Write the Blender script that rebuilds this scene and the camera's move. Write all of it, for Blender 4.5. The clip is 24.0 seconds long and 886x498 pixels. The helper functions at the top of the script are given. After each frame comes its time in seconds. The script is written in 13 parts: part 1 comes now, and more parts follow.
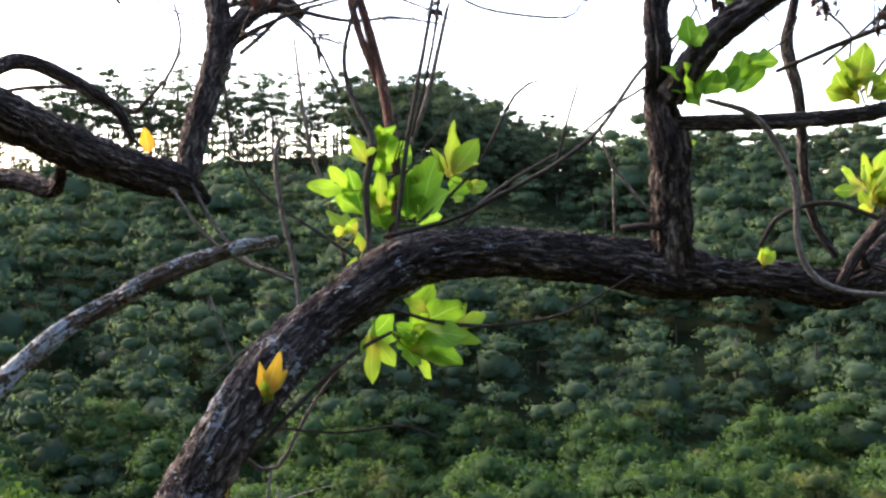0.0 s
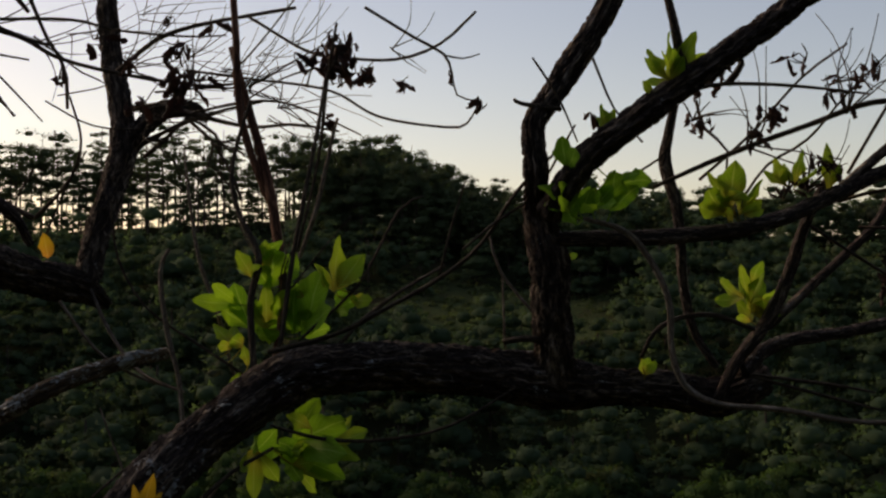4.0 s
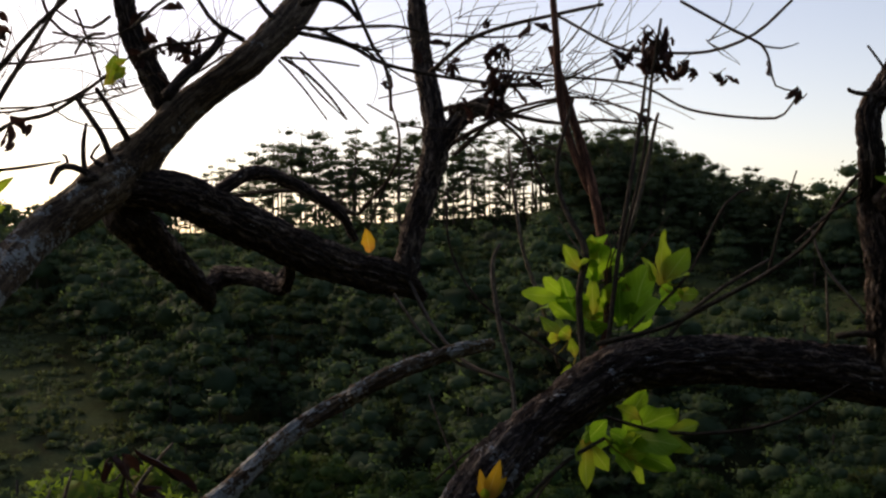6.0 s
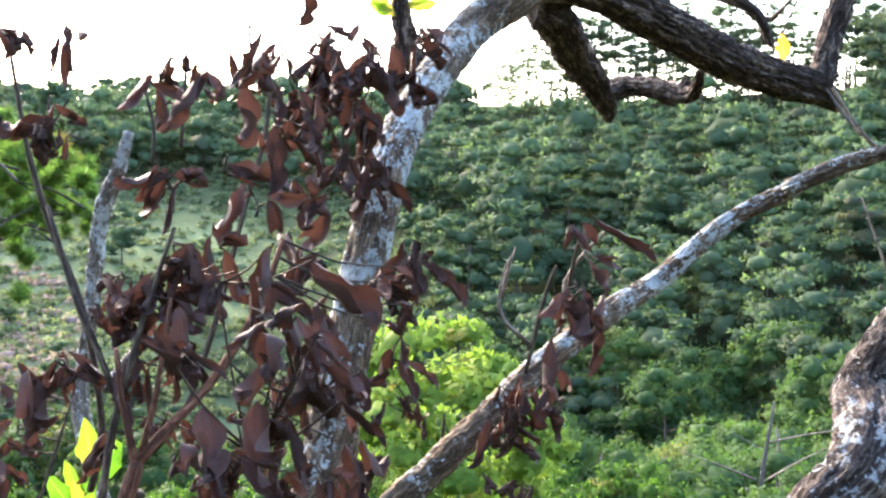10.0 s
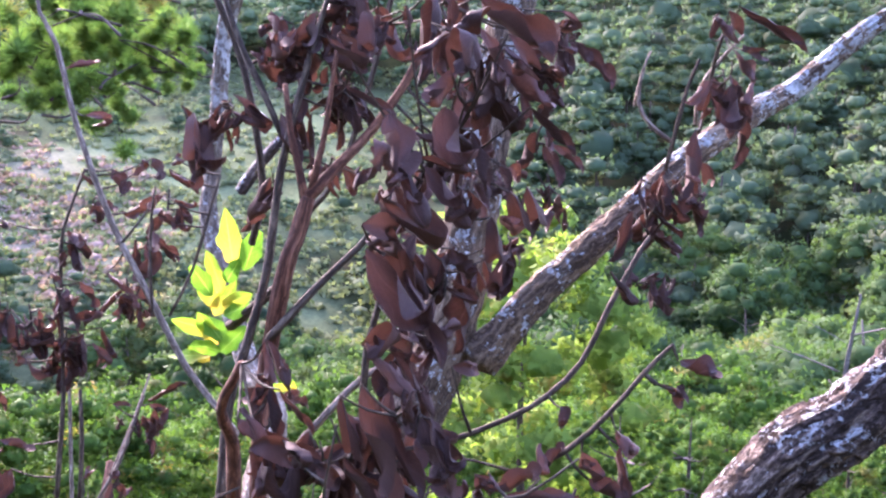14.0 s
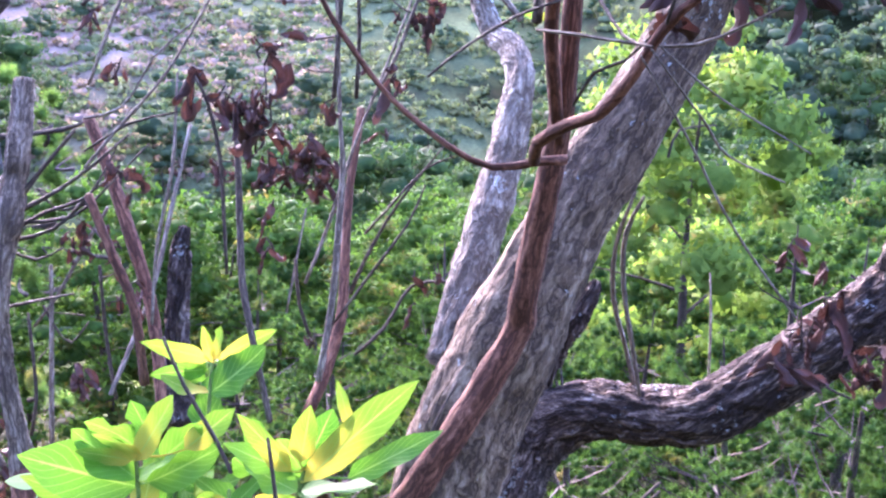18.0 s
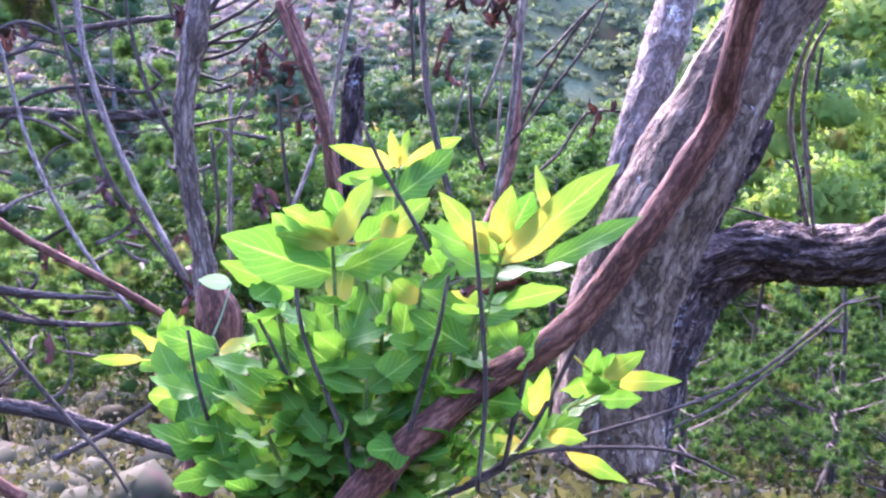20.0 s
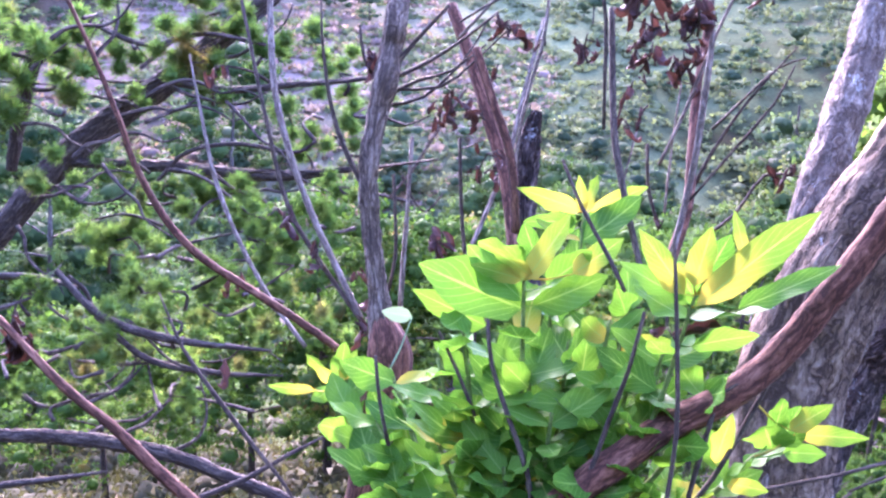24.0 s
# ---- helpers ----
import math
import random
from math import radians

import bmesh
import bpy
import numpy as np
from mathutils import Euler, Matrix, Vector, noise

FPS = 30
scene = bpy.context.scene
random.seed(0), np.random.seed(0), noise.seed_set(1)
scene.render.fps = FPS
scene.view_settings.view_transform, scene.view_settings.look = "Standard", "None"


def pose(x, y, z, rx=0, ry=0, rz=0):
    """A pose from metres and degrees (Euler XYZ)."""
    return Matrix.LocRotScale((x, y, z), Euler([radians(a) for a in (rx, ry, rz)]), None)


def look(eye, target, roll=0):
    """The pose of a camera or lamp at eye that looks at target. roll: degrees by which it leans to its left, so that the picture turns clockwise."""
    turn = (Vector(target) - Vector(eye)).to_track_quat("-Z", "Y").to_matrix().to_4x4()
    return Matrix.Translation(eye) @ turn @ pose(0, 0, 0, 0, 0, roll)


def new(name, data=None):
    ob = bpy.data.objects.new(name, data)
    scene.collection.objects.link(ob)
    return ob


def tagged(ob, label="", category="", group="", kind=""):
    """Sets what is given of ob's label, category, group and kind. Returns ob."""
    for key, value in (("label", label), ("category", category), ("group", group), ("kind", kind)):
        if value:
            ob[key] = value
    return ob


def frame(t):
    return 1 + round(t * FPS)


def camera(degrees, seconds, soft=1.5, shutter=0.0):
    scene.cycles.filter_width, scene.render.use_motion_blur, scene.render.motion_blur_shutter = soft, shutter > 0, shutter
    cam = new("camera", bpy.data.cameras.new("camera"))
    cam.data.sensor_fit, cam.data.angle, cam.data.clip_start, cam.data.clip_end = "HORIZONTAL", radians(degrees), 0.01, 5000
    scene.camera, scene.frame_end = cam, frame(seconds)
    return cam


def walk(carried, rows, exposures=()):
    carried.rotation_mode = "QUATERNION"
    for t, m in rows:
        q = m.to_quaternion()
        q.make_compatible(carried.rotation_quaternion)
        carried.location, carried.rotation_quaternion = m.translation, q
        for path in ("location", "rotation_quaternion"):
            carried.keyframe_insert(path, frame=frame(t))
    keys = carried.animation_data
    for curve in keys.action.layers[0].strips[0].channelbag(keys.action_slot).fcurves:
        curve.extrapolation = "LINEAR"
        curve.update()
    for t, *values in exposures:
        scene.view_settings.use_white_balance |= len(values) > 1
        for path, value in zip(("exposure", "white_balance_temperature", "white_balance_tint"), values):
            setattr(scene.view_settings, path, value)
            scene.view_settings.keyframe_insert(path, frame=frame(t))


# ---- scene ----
cam = camera(40.8, 24.0, soft=2.4)
METRES, EYE, TILT, LEAN, TURN = 2.0, 2.3, -2.0, 0.0, 0.0
ROWS = [
    (0.0, 0.0, 0.0, 0.0, -0.0, 0.0, -0.0),
    (0.5, 0.0139, 0.0005, 0.012, -0.64, 0.4, 0.02),
    (1.0, 0.0293, -0.0071, 0.0231, -1.52, 0.77, -0.12),
    (1.5, 0.0459, -0.012, 0.0297, -2.67, 0.99, 0.01),
    (2.0, 0.0667, -0.0136, 0.0346, -3.84, 1.52, 0.14),
    (2.5, 0.0842, -0.0108, 0.0385, -4.69, 2.19, 0.26),
    (4.5, 0.0712, -0.0293, 0.0583, -0.38, 3.09, 0.34),
    (5.0, 0.0578, -0.0326, 0.0566, 2.15, 2.59, 0.49),
    (5.5, 0.0226, -0.0426, 0.0548, 5.7, 2.45, 0.36),
    (6.0, -0.0125, -0.0558, 0.0574, 9.54, 2.7, -0.02),
    (6.5, -0.0446, -0.0652, 0.0538, 12.46, 3.0, -0.45),
    (7.0, -0.0654, -0.0625, 0.0381, 14.19, 2.29, -0.8),
    (7.5, -0.0879, -0.0662, 0.0249, 15.28, 1.23, -1.13),
    (8.0, -0.1032, -0.0711, 0.0091, 16.29, 0.36, -1.29),
    (8.5, -0.1202, -0.0782, -0.0033, 17.75, -0.45, -1.16),
    (9.0, -0.1399, -0.086, -0.0209, 19.7, -1.41, -1.12),
    (9.5, -0.1556, -0.0947, -0.034, 21.93, -2.51, -1.32),
    (10.0, -0.1689, -0.098, -0.0466, 23.61, -3.46, -1.54),
    (10.5, -0.1766, -0.1031, -0.0579, 24.65, -4.27, -1.78),
    (11.0, -0.1872, -0.1111, -0.0661, 25.43, -5.06, -1.57),
    (11.5, -0.1972, -0.1147, -0.0787, 25.97, -5.73, -1.43),
    (13.5, -0.2195, -0.1122, -0.1349, 26.92, -8.32, -1.39),
    (14.0, -0.2231, -0.1156, -0.15, 27.37, -8.58, -1.37),
    (14.5, -0.2282, -0.1177, -0.1732, 28.36, -9.07, -1.24),
    (15.0, -0.2332, -0.1159, -0.1961, 29.52, -10.05, -1.12),
    (15.5, -0.2393, -0.1193, -0.2191, 30.52, -11.09, -1.44),
    (16.0, -0.2516, -0.1326, -0.2404, 31.23, -12.08, -1.65),
    (16.5, -0.2629, -0.1437, -0.2606, 31.88, -13.07, -1.73),
    (17.0, -0.2774, -0.1546, -0.2877, 32.9, -14.34, -1.91),
    (17.5, -0.2831, -0.1679, -0.3155, 33.96, -15.68, -1.79),
    (18.0, -0.2928, -0.1852, -0.3473, 35.02, -16.71, -1.4),
    (18.5, -0.3009, -0.2049, -0.3799, 36.23, -17.73, -1.02),
    (19.0, -0.3114, -0.2298, -0.4057, 37.7, -18.7, -0.72),
    (19.5, -0.3183, -0.2448, -0.4358, 39.01, -19.51, -0.6),
    (21.5, -0.3414, -0.2798, -0.4893, 41.45, -17.77, -1.15),
    (22.0, -0.337, -0.2874, -0.4933, 41.5, -16.57, -1.53),
    (22.5, -0.3375, -0.2932, -0.4956, 41.69, -15.75, -1.86),
    (23.0, -0.3388, -0.3003, -0.5006, 42.2, -15.25, -2.23),
    (23.5, -0.3491, -0.3105, -0.5036, 43.5, -15.12, -2.48),
    (24.0, -0.3552, -0.3242, -0.498, 45.66, -15.18, -2.55),
]
EXPOSURE = [(0.0, 2.65, 6900, 23), (0.5, 1.95, 7000, 24), (1.0, 1.55, 7400, 28), (2.0, 1.9, 9000, 36), (2.5, 1.2, 9000, 31), (4.5, -0.2, 8600, 22), (5.0, 0.1, 8400, 22), (5.5, 0.4, 8300, 24), (7.0, 0.0, 8000, 24), (7.5, 0.5, 7800, 22), (8.0, 1.45, 7600, 20),
            (8.5, 2.2, 7200, 18), (9.0, 3.2, 6900, 16), (9.5, 3.5, 6800, 16), (10.0, 3.9, 6750, 17), (11.0, 3.75, 6700, 31), (14.0, 4.15, 6150, 47), (15.0, 4.1, 6100, 47), (16.0, 4.3, 6000, 47), (17.0, 4.35, 5850, 45), (19.0, 4.2, 5450, 51), (24.0, 4.35, 5480, 59)]
walk(cam, [(t, pose(0, 0, EYE, TILT, LEAN, TURN) @ pose(METRES * x, METRES * y, METRES * z, 90 + pitch, roll, yaw)) for t, x, y, z, yaw, pitch, roll in ROWS], EXPOSURE)


# ---- world and light ----
world = bpy.data.worlds.new("world")
scene.world = world
world.use_nodes = True
_wn = world.node_tree.nodes
_sky = _wn.new("ShaderNodeTexSky")
_sky.sky_type = "NISHITA"
_sky.sun_disc = False
SUN_ELEV, SUN_LEFT = 28.0, 55.0            # degrees above the horizon, degrees left of straight ahead
_sky.sun_elevation = radians(SUN_ELEV)
_sky.sun_rotation = radians(-SUN_LEFT)
_sky.altitude = 800
_sky.air_density, _sky.dust_density, _sky.ozone_density = 1.0, 2.0, 1.2
world.node_tree.links.new(_sky.outputs[0], _wn["Background"].inputs[0])
_wn["Background"].inputs[1].default_value = 0.15
sun = new("sun", bpy.data.lights.new("sun", "SUN"))
sun.data.energy, sun.data.angle, sun.data.color = 1.5, radians(18), (1.0, 0.86, 0.68)
_se, _sa = radians(SUN_ELEV), radians(SUN_LEFT)
sun.matrix_world = look((-math.sin(_sa) * 90, math.cos(_sa) * 90, math.tan(_se) * 90), (0, 0, 0))


# ---- materials ----
def material(name):
    m = bpy.data.materials.new(name)
    m.use_nodes = True
    nt = m.node_tree
    nt.nodes.clear()
    out = nt.nodes.new("ShaderNodeOutputMaterial")
    return m, nt, out


def node(nt, kind, *sets, **inputs):
    n = nt.nodes.new(kind)
    for k, v in sets:
        setattr(n, k, v)
    for k, v in inputs.items():
        n.inputs[k].default_value = v
    return n


def ramp(nt, fac, stops):
    r = nt.nodes.new("ShaderNodeValToRGB")
    el = r.color_ramp.elements
    while len(el) < len(stops):
        el.new(0.5)
    for e, (p, c) in zip(el, stops):
        e.position, e.color = p, (*c, 1) if len(c) == 3 else c
    nt.links.new(fac, r.inputs[0])
    return r.outputs[0]


def mix(nt, fac, a, b, blend="MIX"):
    n = nt.nodes.new("ShaderNodeMix")
    n.data_type, n.blend_type = "RGBA", blend
    for sock, v in ((n.inputs[0], fac), (n.inputs[6], a), (n.inputs[7], b)):
        if isinstance(v, bpy.types.NodeSocket):
            nt.links.new(v, sock)
        else:
            sock.default_value = v if not isinstance(v, tuple) else (*v, 1) if len(v) == 3 else v
    return n.outputs[2]


def noise_tex(nt, vec, scale, detail=4.0, rough=0.6, warp=0.0):
    n = node(nt, "ShaderNodeTexNoise", Scale=scale, Detail=detail, Roughness=rough, Distortion=warp)
    if vec:
        nt.links.new(vec, n.inputs["Vector"])
    return n.outputs[0]


def scaled(nt, vec, s):
    n = nt.nodes.new("ShaderNodeMapping")
    n.inputs["Scale"].default_value = s
    nt.links.new(vec, n.inputs[0])
    return n.outputs[0]


GROWN = [(0.25, (0.0, 0.0, 0.0)), (0.5, (0.16, 0.16, 0.16)), (0.6, (0.15, 0.15, 0.15)), (0.7, (0.05, 0.05, 0.05))]
GROWN_LOW = [(0.2, (0.06, 0.06, 0.06)), (0.3, (0.15, 0.15, 0.15)), (0.47, (0.15, 0.15, 0.15)), (0.53, (0.07, 0.07, 0.07)), (0.6, (0.03, 0.03, 0.03))]


def bark(name, dark, mid, light, lichen=0.0, lichen_col=(0.55, 0.6, 0.55), plates=1.0, bump=0.6, cut=0.8, grown_at=GROWN, top_lichen_sheen=0.03):
    """Furrowed bark along a limb: u runs round it, v along it, in metres."""
    m, nt, out = material(name)
    tc = nt.nodes.new("ShaderNodeTexCoord")
    uv, ob = tc.outputs["UV"], tc.outputs["Object"]
    wn = node(nt, "ShaderNodeTexNoise", Scale=26.0, Detail=3.0)
    nt.links.new(ob, wn.inputs["Vector"])
    sc = node(nt, "ShaderNodeVectorMath", ("operation", "SCALE"))
    sc.inputs[3].default_value = 1.1
    nt.links.new(wn.outputs["Color"], sc.inputs[0])

    def furrows(su, sv, width):
        add = node(nt, "ShaderNodeVectorMath", ("operation", "ADD"))
        nt.links.new(scaled(nt, uv, (su * plates, sv * plates, 1)), add.inputs[0])
        nt.links.new(sc.outputs[0], add.inputs[1])
        n = noise_tex(nt, add.outputs[0], 1.0, 3, 0.55)
        off = node(nt, "ShaderNodeMath", ("operation", "SUBTRACT"))
        off.inputs[1].default_value = 0.5
        nt.links.new(n, off.inputs[0])
        ab = node(nt, "ShaderNodeMath", ("operation", "ABSOLUTE"))
        nt.links.new(off.outputs[0], ab.inputs[0])
        return ramp(nt, ab.outputs[0], [(0.0, (0, 0, 0)), (width * 0.45, (0.55, 0.55, 0.55)), (width * 1.6, (1, 1, 1))])

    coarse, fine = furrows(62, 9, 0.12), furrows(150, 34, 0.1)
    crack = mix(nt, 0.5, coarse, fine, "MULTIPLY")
    grain = noise_tex(nt, scaled(nt, uv, (240, 70, 1)), 1.0, 5, 0.7)
    tone = noise_tex(nt, ob, 9, 5, 0.65)
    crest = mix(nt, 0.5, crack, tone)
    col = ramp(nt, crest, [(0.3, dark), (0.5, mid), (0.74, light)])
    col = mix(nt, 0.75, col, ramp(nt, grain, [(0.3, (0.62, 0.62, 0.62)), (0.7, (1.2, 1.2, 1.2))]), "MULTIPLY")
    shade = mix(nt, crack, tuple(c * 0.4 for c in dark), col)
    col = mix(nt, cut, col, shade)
    rough = 0.85
    if lichen > 0:
        big = noise_tex(nt, ob, 14, 6, 0.76)
        spot = noise_tex(nt, ob, 85, 4, 0.72)
        s = node(nt, "ShaderNodeMath", ("operation", "ADD"))
        half = node(nt, "ShaderNodeMath", ("operation", "MULTIPLY"))
        half.inputs[1].default_value = 0.45
        nt.links.new(spot, half.inputs[0])
        nt.links.new(big, s.inputs[0])
        nt.links.new(half.outputs[0], s.inputs[1])
        sz = nt.nodes.new("ShaderNodeSeparateXYZ")
        nt.links.new(ob, sz.inputs[0])
        part_up = node(nt, "ShaderNodeMath", ("operation", "MULTIPLY"))
        part_up.inputs[1].default_value = 0.25
        nt.links.new(sz.outputs[2], part_up.inputs[0])
        grown = ramp(nt, part_up.outputs[0], grown_at)
        up = node(nt, "ShaderNodeMath", ("operation", "SUBTRACT"))
        up.inputs[1].default_value = 0.13
        nt.links.new(grown, up.inputs[0])
        s2 = node(nt, "ShaderNodeMath", ("operation", "ADD"))
        nt.links.new(s.outputs[0], s2.inputs[0])
        nt.links.new(up.outputs[0], s2.inputs[1])
        # more of it on the upper side, where its pale patches also paint highlights
        geo = nt.nodes.new("ShaderNodeNewGeometry")
        sn = nt.nodes.new("ShaderNodeSeparateXYZ")
        nt.links.new(geo.outputs["True Normal"], sn.inputs[0])
        top = node(nt, "ShaderNodeMath", ("operation", "MULTIPLY_ADD"))
        top.inputs[1].default_value = top_lichen_sheen
        nt.links.new(sn.outputs[2], top.inputs[0])
        nt.links.new(s2.outputs[0], top.inputs[2])
        s2 = top
        edge = 0.86 - 0.2 * lichen
        fac = ramp(nt, s2.outputs[0], [(edge, (0, 0, 0)), (edge + 0.03, (1, 1, 1))])
        crust = noise_tex(nt, ob, 42, 5, 0.7)
        lc = ramp(nt, crust, [(0.34, tuple(c * 0.42 for c in lichen_col)), (0.46, tuple(c * 0.8 for c in lichen_col)), (0.6, lichen_col), (0.72, tuple(min(0.85, c * 1.2) for c in lichen_col))])
        col = mix(nt, fac, col, lc)
    b = node(nt, "ShaderNodeBsdfPrincipled", Roughness=rough)
    b.inputs["Specular IOR Level"].default_value = 0.25
    nt.links.new(col, b.inputs["Base Color"])
    h = mix(nt, 0.35, crack, grain)
    bp = node(nt, "ShaderNodeBump", Strength=bump, Distance=0.014)
    nt.links.new(h, bp.inputs["Height"])
    nt.links.new(bp.outputs[0], b.inputs["Normal"])
    nt.links.new(b.outputs[0], out.inputs[0])
    return m


def leaf_material(name, low, high, vein, through_col, gloss=0.4, share=0.45, tip=None):
    """Thin leaf that lets light through; u runs across it, v from stalk to tip."""
    m, nt, out = material(name)
    tc = nt.nodes.new("ShaderNodeTexCoord")
    oi = nt.nodes.new("ShaderNodeObjectInfo")
    sep = nt.nodes.new("ShaderNodeSeparateXYZ")
    nt.links.new(tc.outputs["UV"], sep.inputs[0])
    blot = noise_tex(nt, tc.outputs["Object"], 45, 4)
    ad = node(nt, "ShaderNodeMath", ("operation", "MULTIPLY_ADD"))
    nt.links.new(oi.outputs["Random"], ad.inputs[0])
    ad.inputs[1].default_value = 0.7
    sub = node(nt, "ShaderNodeMath", ("operation", "MULTIPLY_ADD"))
    nt.links.new(blot, sub.inputs[0])
    sub.inputs[1].default_value, sub.inputs[2].default_value = 0.6, -0.15
    nt.links.new(sub.outputs[0], ad.inputs[2])
    col = mix(nt, ad.outputs[0], low, high)
    if tip:
        col = mix(nt, ramp(nt, sep.outputs[1], [(0.0, (1, 1, 1)), (0.55, (0, 0, 0))]), col, tip)
    a = node(nt, "ShaderNodeMath", ("operation", "SUBTRACT"))
    a.inputs[1].default_value = 0.5
    nt.links.new(sep.outputs[0], a.inputs[0])
    ab = node(nt, "ShaderNodeMath", ("operation", "ABSOLUTE"))
    nt.links.new(a.outputs[0], ab.inputs[0])
    mid = ramp(nt, ab.outputs[0], [(0.012, (1, 1, 1)), (0.035, (0, 0, 0))])
    sl = node(nt, "ShaderNodeMath", ("operation", "MULTIPLY_ADD"))
    nt.links.new(ab.outputs[0], sl.inputs[0])
    sl.inputs[1].default_value = -0.7
    nt.links.new(sep.outputs[1], sl.inputs[2])
    ml = node(nt, "ShaderNodeMath", ("operation", "MULTIPLY"))
    ml.inputs[1].default_value = 52.0
    nt.links.new(sl.outputs[0], ml.inputs[0])
    sn = node(nt, "ShaderNodeMath", ("operation", "SINE"))
    nt.links.new(ml.outputs[0], sn.inputs[0])
    side = ramp(nt, sn.outputs[0], [(0.9, (0, 0, 0)), (1.0, (0.55, 0.55, 0.55))])
    veins = mix(nt, 1.0, mid, side, "LIGHTEN")
    col = mix(nt, veins, col, vein)
    b = node(nt, "ShaderNodeBsdfPrincipled", Roughness=1 - gloss)
    b.inputs["Specular IOR Level"].default_value = 0.1
    nt.links.new(col, b.inputs["Base Color"])
    bp = node(nt, "ShaderNodeBump", Strength=0.35, Distance=0.002)
    nt.links.new(veins, bp.inputs["Height"])
    nt.links.new(bp.outputs[0], b.inputs["Normal"])
    tr = nt.nodes.new("ShaderNodeBsdfTranslucent")
    nt.links.new(mix(nt, 1.0, col, through_col, "MULTIPLY"), tr.inputs[0])
    ms = node(nt, "ShaderNodeMixShader", Fac=share)
    nt.links.new(b.outputs[0], ms.inputs[1])
    nt.links.new(tr.outputs[0], ms.inputs[2])
    nt.links.new(ms.outputs[0], out.inputs[0])
    return m


def foliage(name, low, high, patch=None, share=0.35, scale=0.25, speckle=0.45):
    """Foliage too fine to pick apart: varied from spray to spray and from crown to crown."""
    m, nt, out = material(name)
    geo = nt.nodes.new("ShaderNodeNewGeometry")
    oi = nt.nodes.new("ShaderNodeObjectInfo")
    wide = noise_tex(nt, geo.outputs["Position"], scale, 3)
    s = node(nt, "ShaderNodeMath", ("operation", "MULTIPLY_ADD"))
    nt.links.new(geo.outputs["Random Per Island"], s.inputs[0])
    s.inputs[1].default_value = speckle
    s2 = node(nt, "ShaderNodeMath", ("operation", "MULTIPLY_ADD"))
    nt.links.new(oi.outputs["Random"], s2.inputs[0])
    s2.inputs[1].default_value = 0.3
    nt.links.new(s2.outputs[0], s.inputs[2])
    s3 = node(nt, "ShaderNodeMath", ("operation", "MULTIPLY_ADD"))
    nt.links.new(wide, s3.inputs[0])
    s3.inputs[1].default_value, s3.inputs[2].default_value = 1.2, -0.45
    nt.links.new(s3.outputs[0], s2.inputs[2])
    col = mix(nt, s.outputs[0], low, high)
    if patch:
        pn = noise_tex(nt, geo.outputs["Position"], scale * 2.3, 2)
        col = mix(nt, ramp(nt, pn, [(0.6, (0, 0, 0)), (0.72, (0.8, 0.8, 0.8))]), col, patch)
    d = node(nt, "ShaderNodeBsdfPrincipled", Roughness=0.75)
    d.inputs["Specular IOR Level"].default_value = 0.06
    nt.links.new(col, d.inputs["Base Color"])
    tr = nt.nodes.new("ShaderNodeBsdfTranslucent")
    nt.links.new(mix(nt, 1.0, col, (1.25, 1.35, 0.8), "MULTIPLY"), tr.inputs[0])
    ms = node(nt, "ShaderNodeMixShader", Fac=share)
    nt.links.new(d.outputs[0], ms.inputs[1])
    nt.links.new(tr.outputs[0], ms.inputs[2])
    nt.links.new(ms.outputs[0], out.inputs[0])
    return m


# centre, reach and colour of pale slopes; haze is put into these colours
HAZE_PALE_SLOPES = [((-92, 108), 46, (0.13, 0.16, 0.08)), ((-70, 66), 34, (0.13, 0.16, 0.08)), ((-41, 37), 22, (0.1, 0.125, 0.055)), ((-104, 72), 30, (0.25, 0.185, 0.16)), ((78, 185), 26, (0.1, 0.13, 0.055)), ((14, 165), 26, (0.085, 0.115, 0.05))]


def ground_material(name):
    m, nt, out = material(name)
    geo = nt.nodes.new("ShaderNodeNewGeometry")
    p = geo.outputs["Position"]
    a, b2 = noise_tex(nt, p, 0.12, 6, 0.65), noise_tex(nt, p, 2.2, 6, 0.7)
    col = ramp(nt, a, [(0.4, (0.016, 0.024, 0.011)), (0.55, (0.026, 0.032, 0.015)), (0.72, (0.042, 0.03, 0.02))])
    # open grass and one bare, pinkish soil stretch, paled by haze in the colour
    for (mx, my), reach, cover in HAZE_PALE_SLOPES:
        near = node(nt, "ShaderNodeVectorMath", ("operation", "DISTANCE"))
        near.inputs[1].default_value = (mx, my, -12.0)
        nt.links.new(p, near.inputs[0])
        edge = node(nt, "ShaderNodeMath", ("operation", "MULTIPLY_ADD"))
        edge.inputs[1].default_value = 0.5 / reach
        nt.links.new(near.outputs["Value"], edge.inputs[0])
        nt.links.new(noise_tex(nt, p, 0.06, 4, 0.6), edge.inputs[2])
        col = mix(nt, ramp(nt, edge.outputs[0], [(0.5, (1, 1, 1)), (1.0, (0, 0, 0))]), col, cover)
    col = mix(nt, 0.7, col, ramp(nt, b2, [(0.3, (0.5, 0.5, 0.5)), (0.7, (1.4, 1.3, 1.2))]), "MULTIPLY")
    b = node(nt, "ShaderNodeBsdfPrincipled", Roughness=0.95)
    b.inputs["Specular IOR Level"].default_value = 0.0
    nt.links.new(col, b.inputs["Base Color"])
    bp = node(nt, "ShaderNodeBump", Strength=0.8, Distance=0.15)
    nt.links.new(b2, bp.inputs["Height"])
    nt.links.new(bp.outputs[0], b.inputs["Normal"])
    nt.links.new(b.outputs[0], out.inputs[0])
    return m


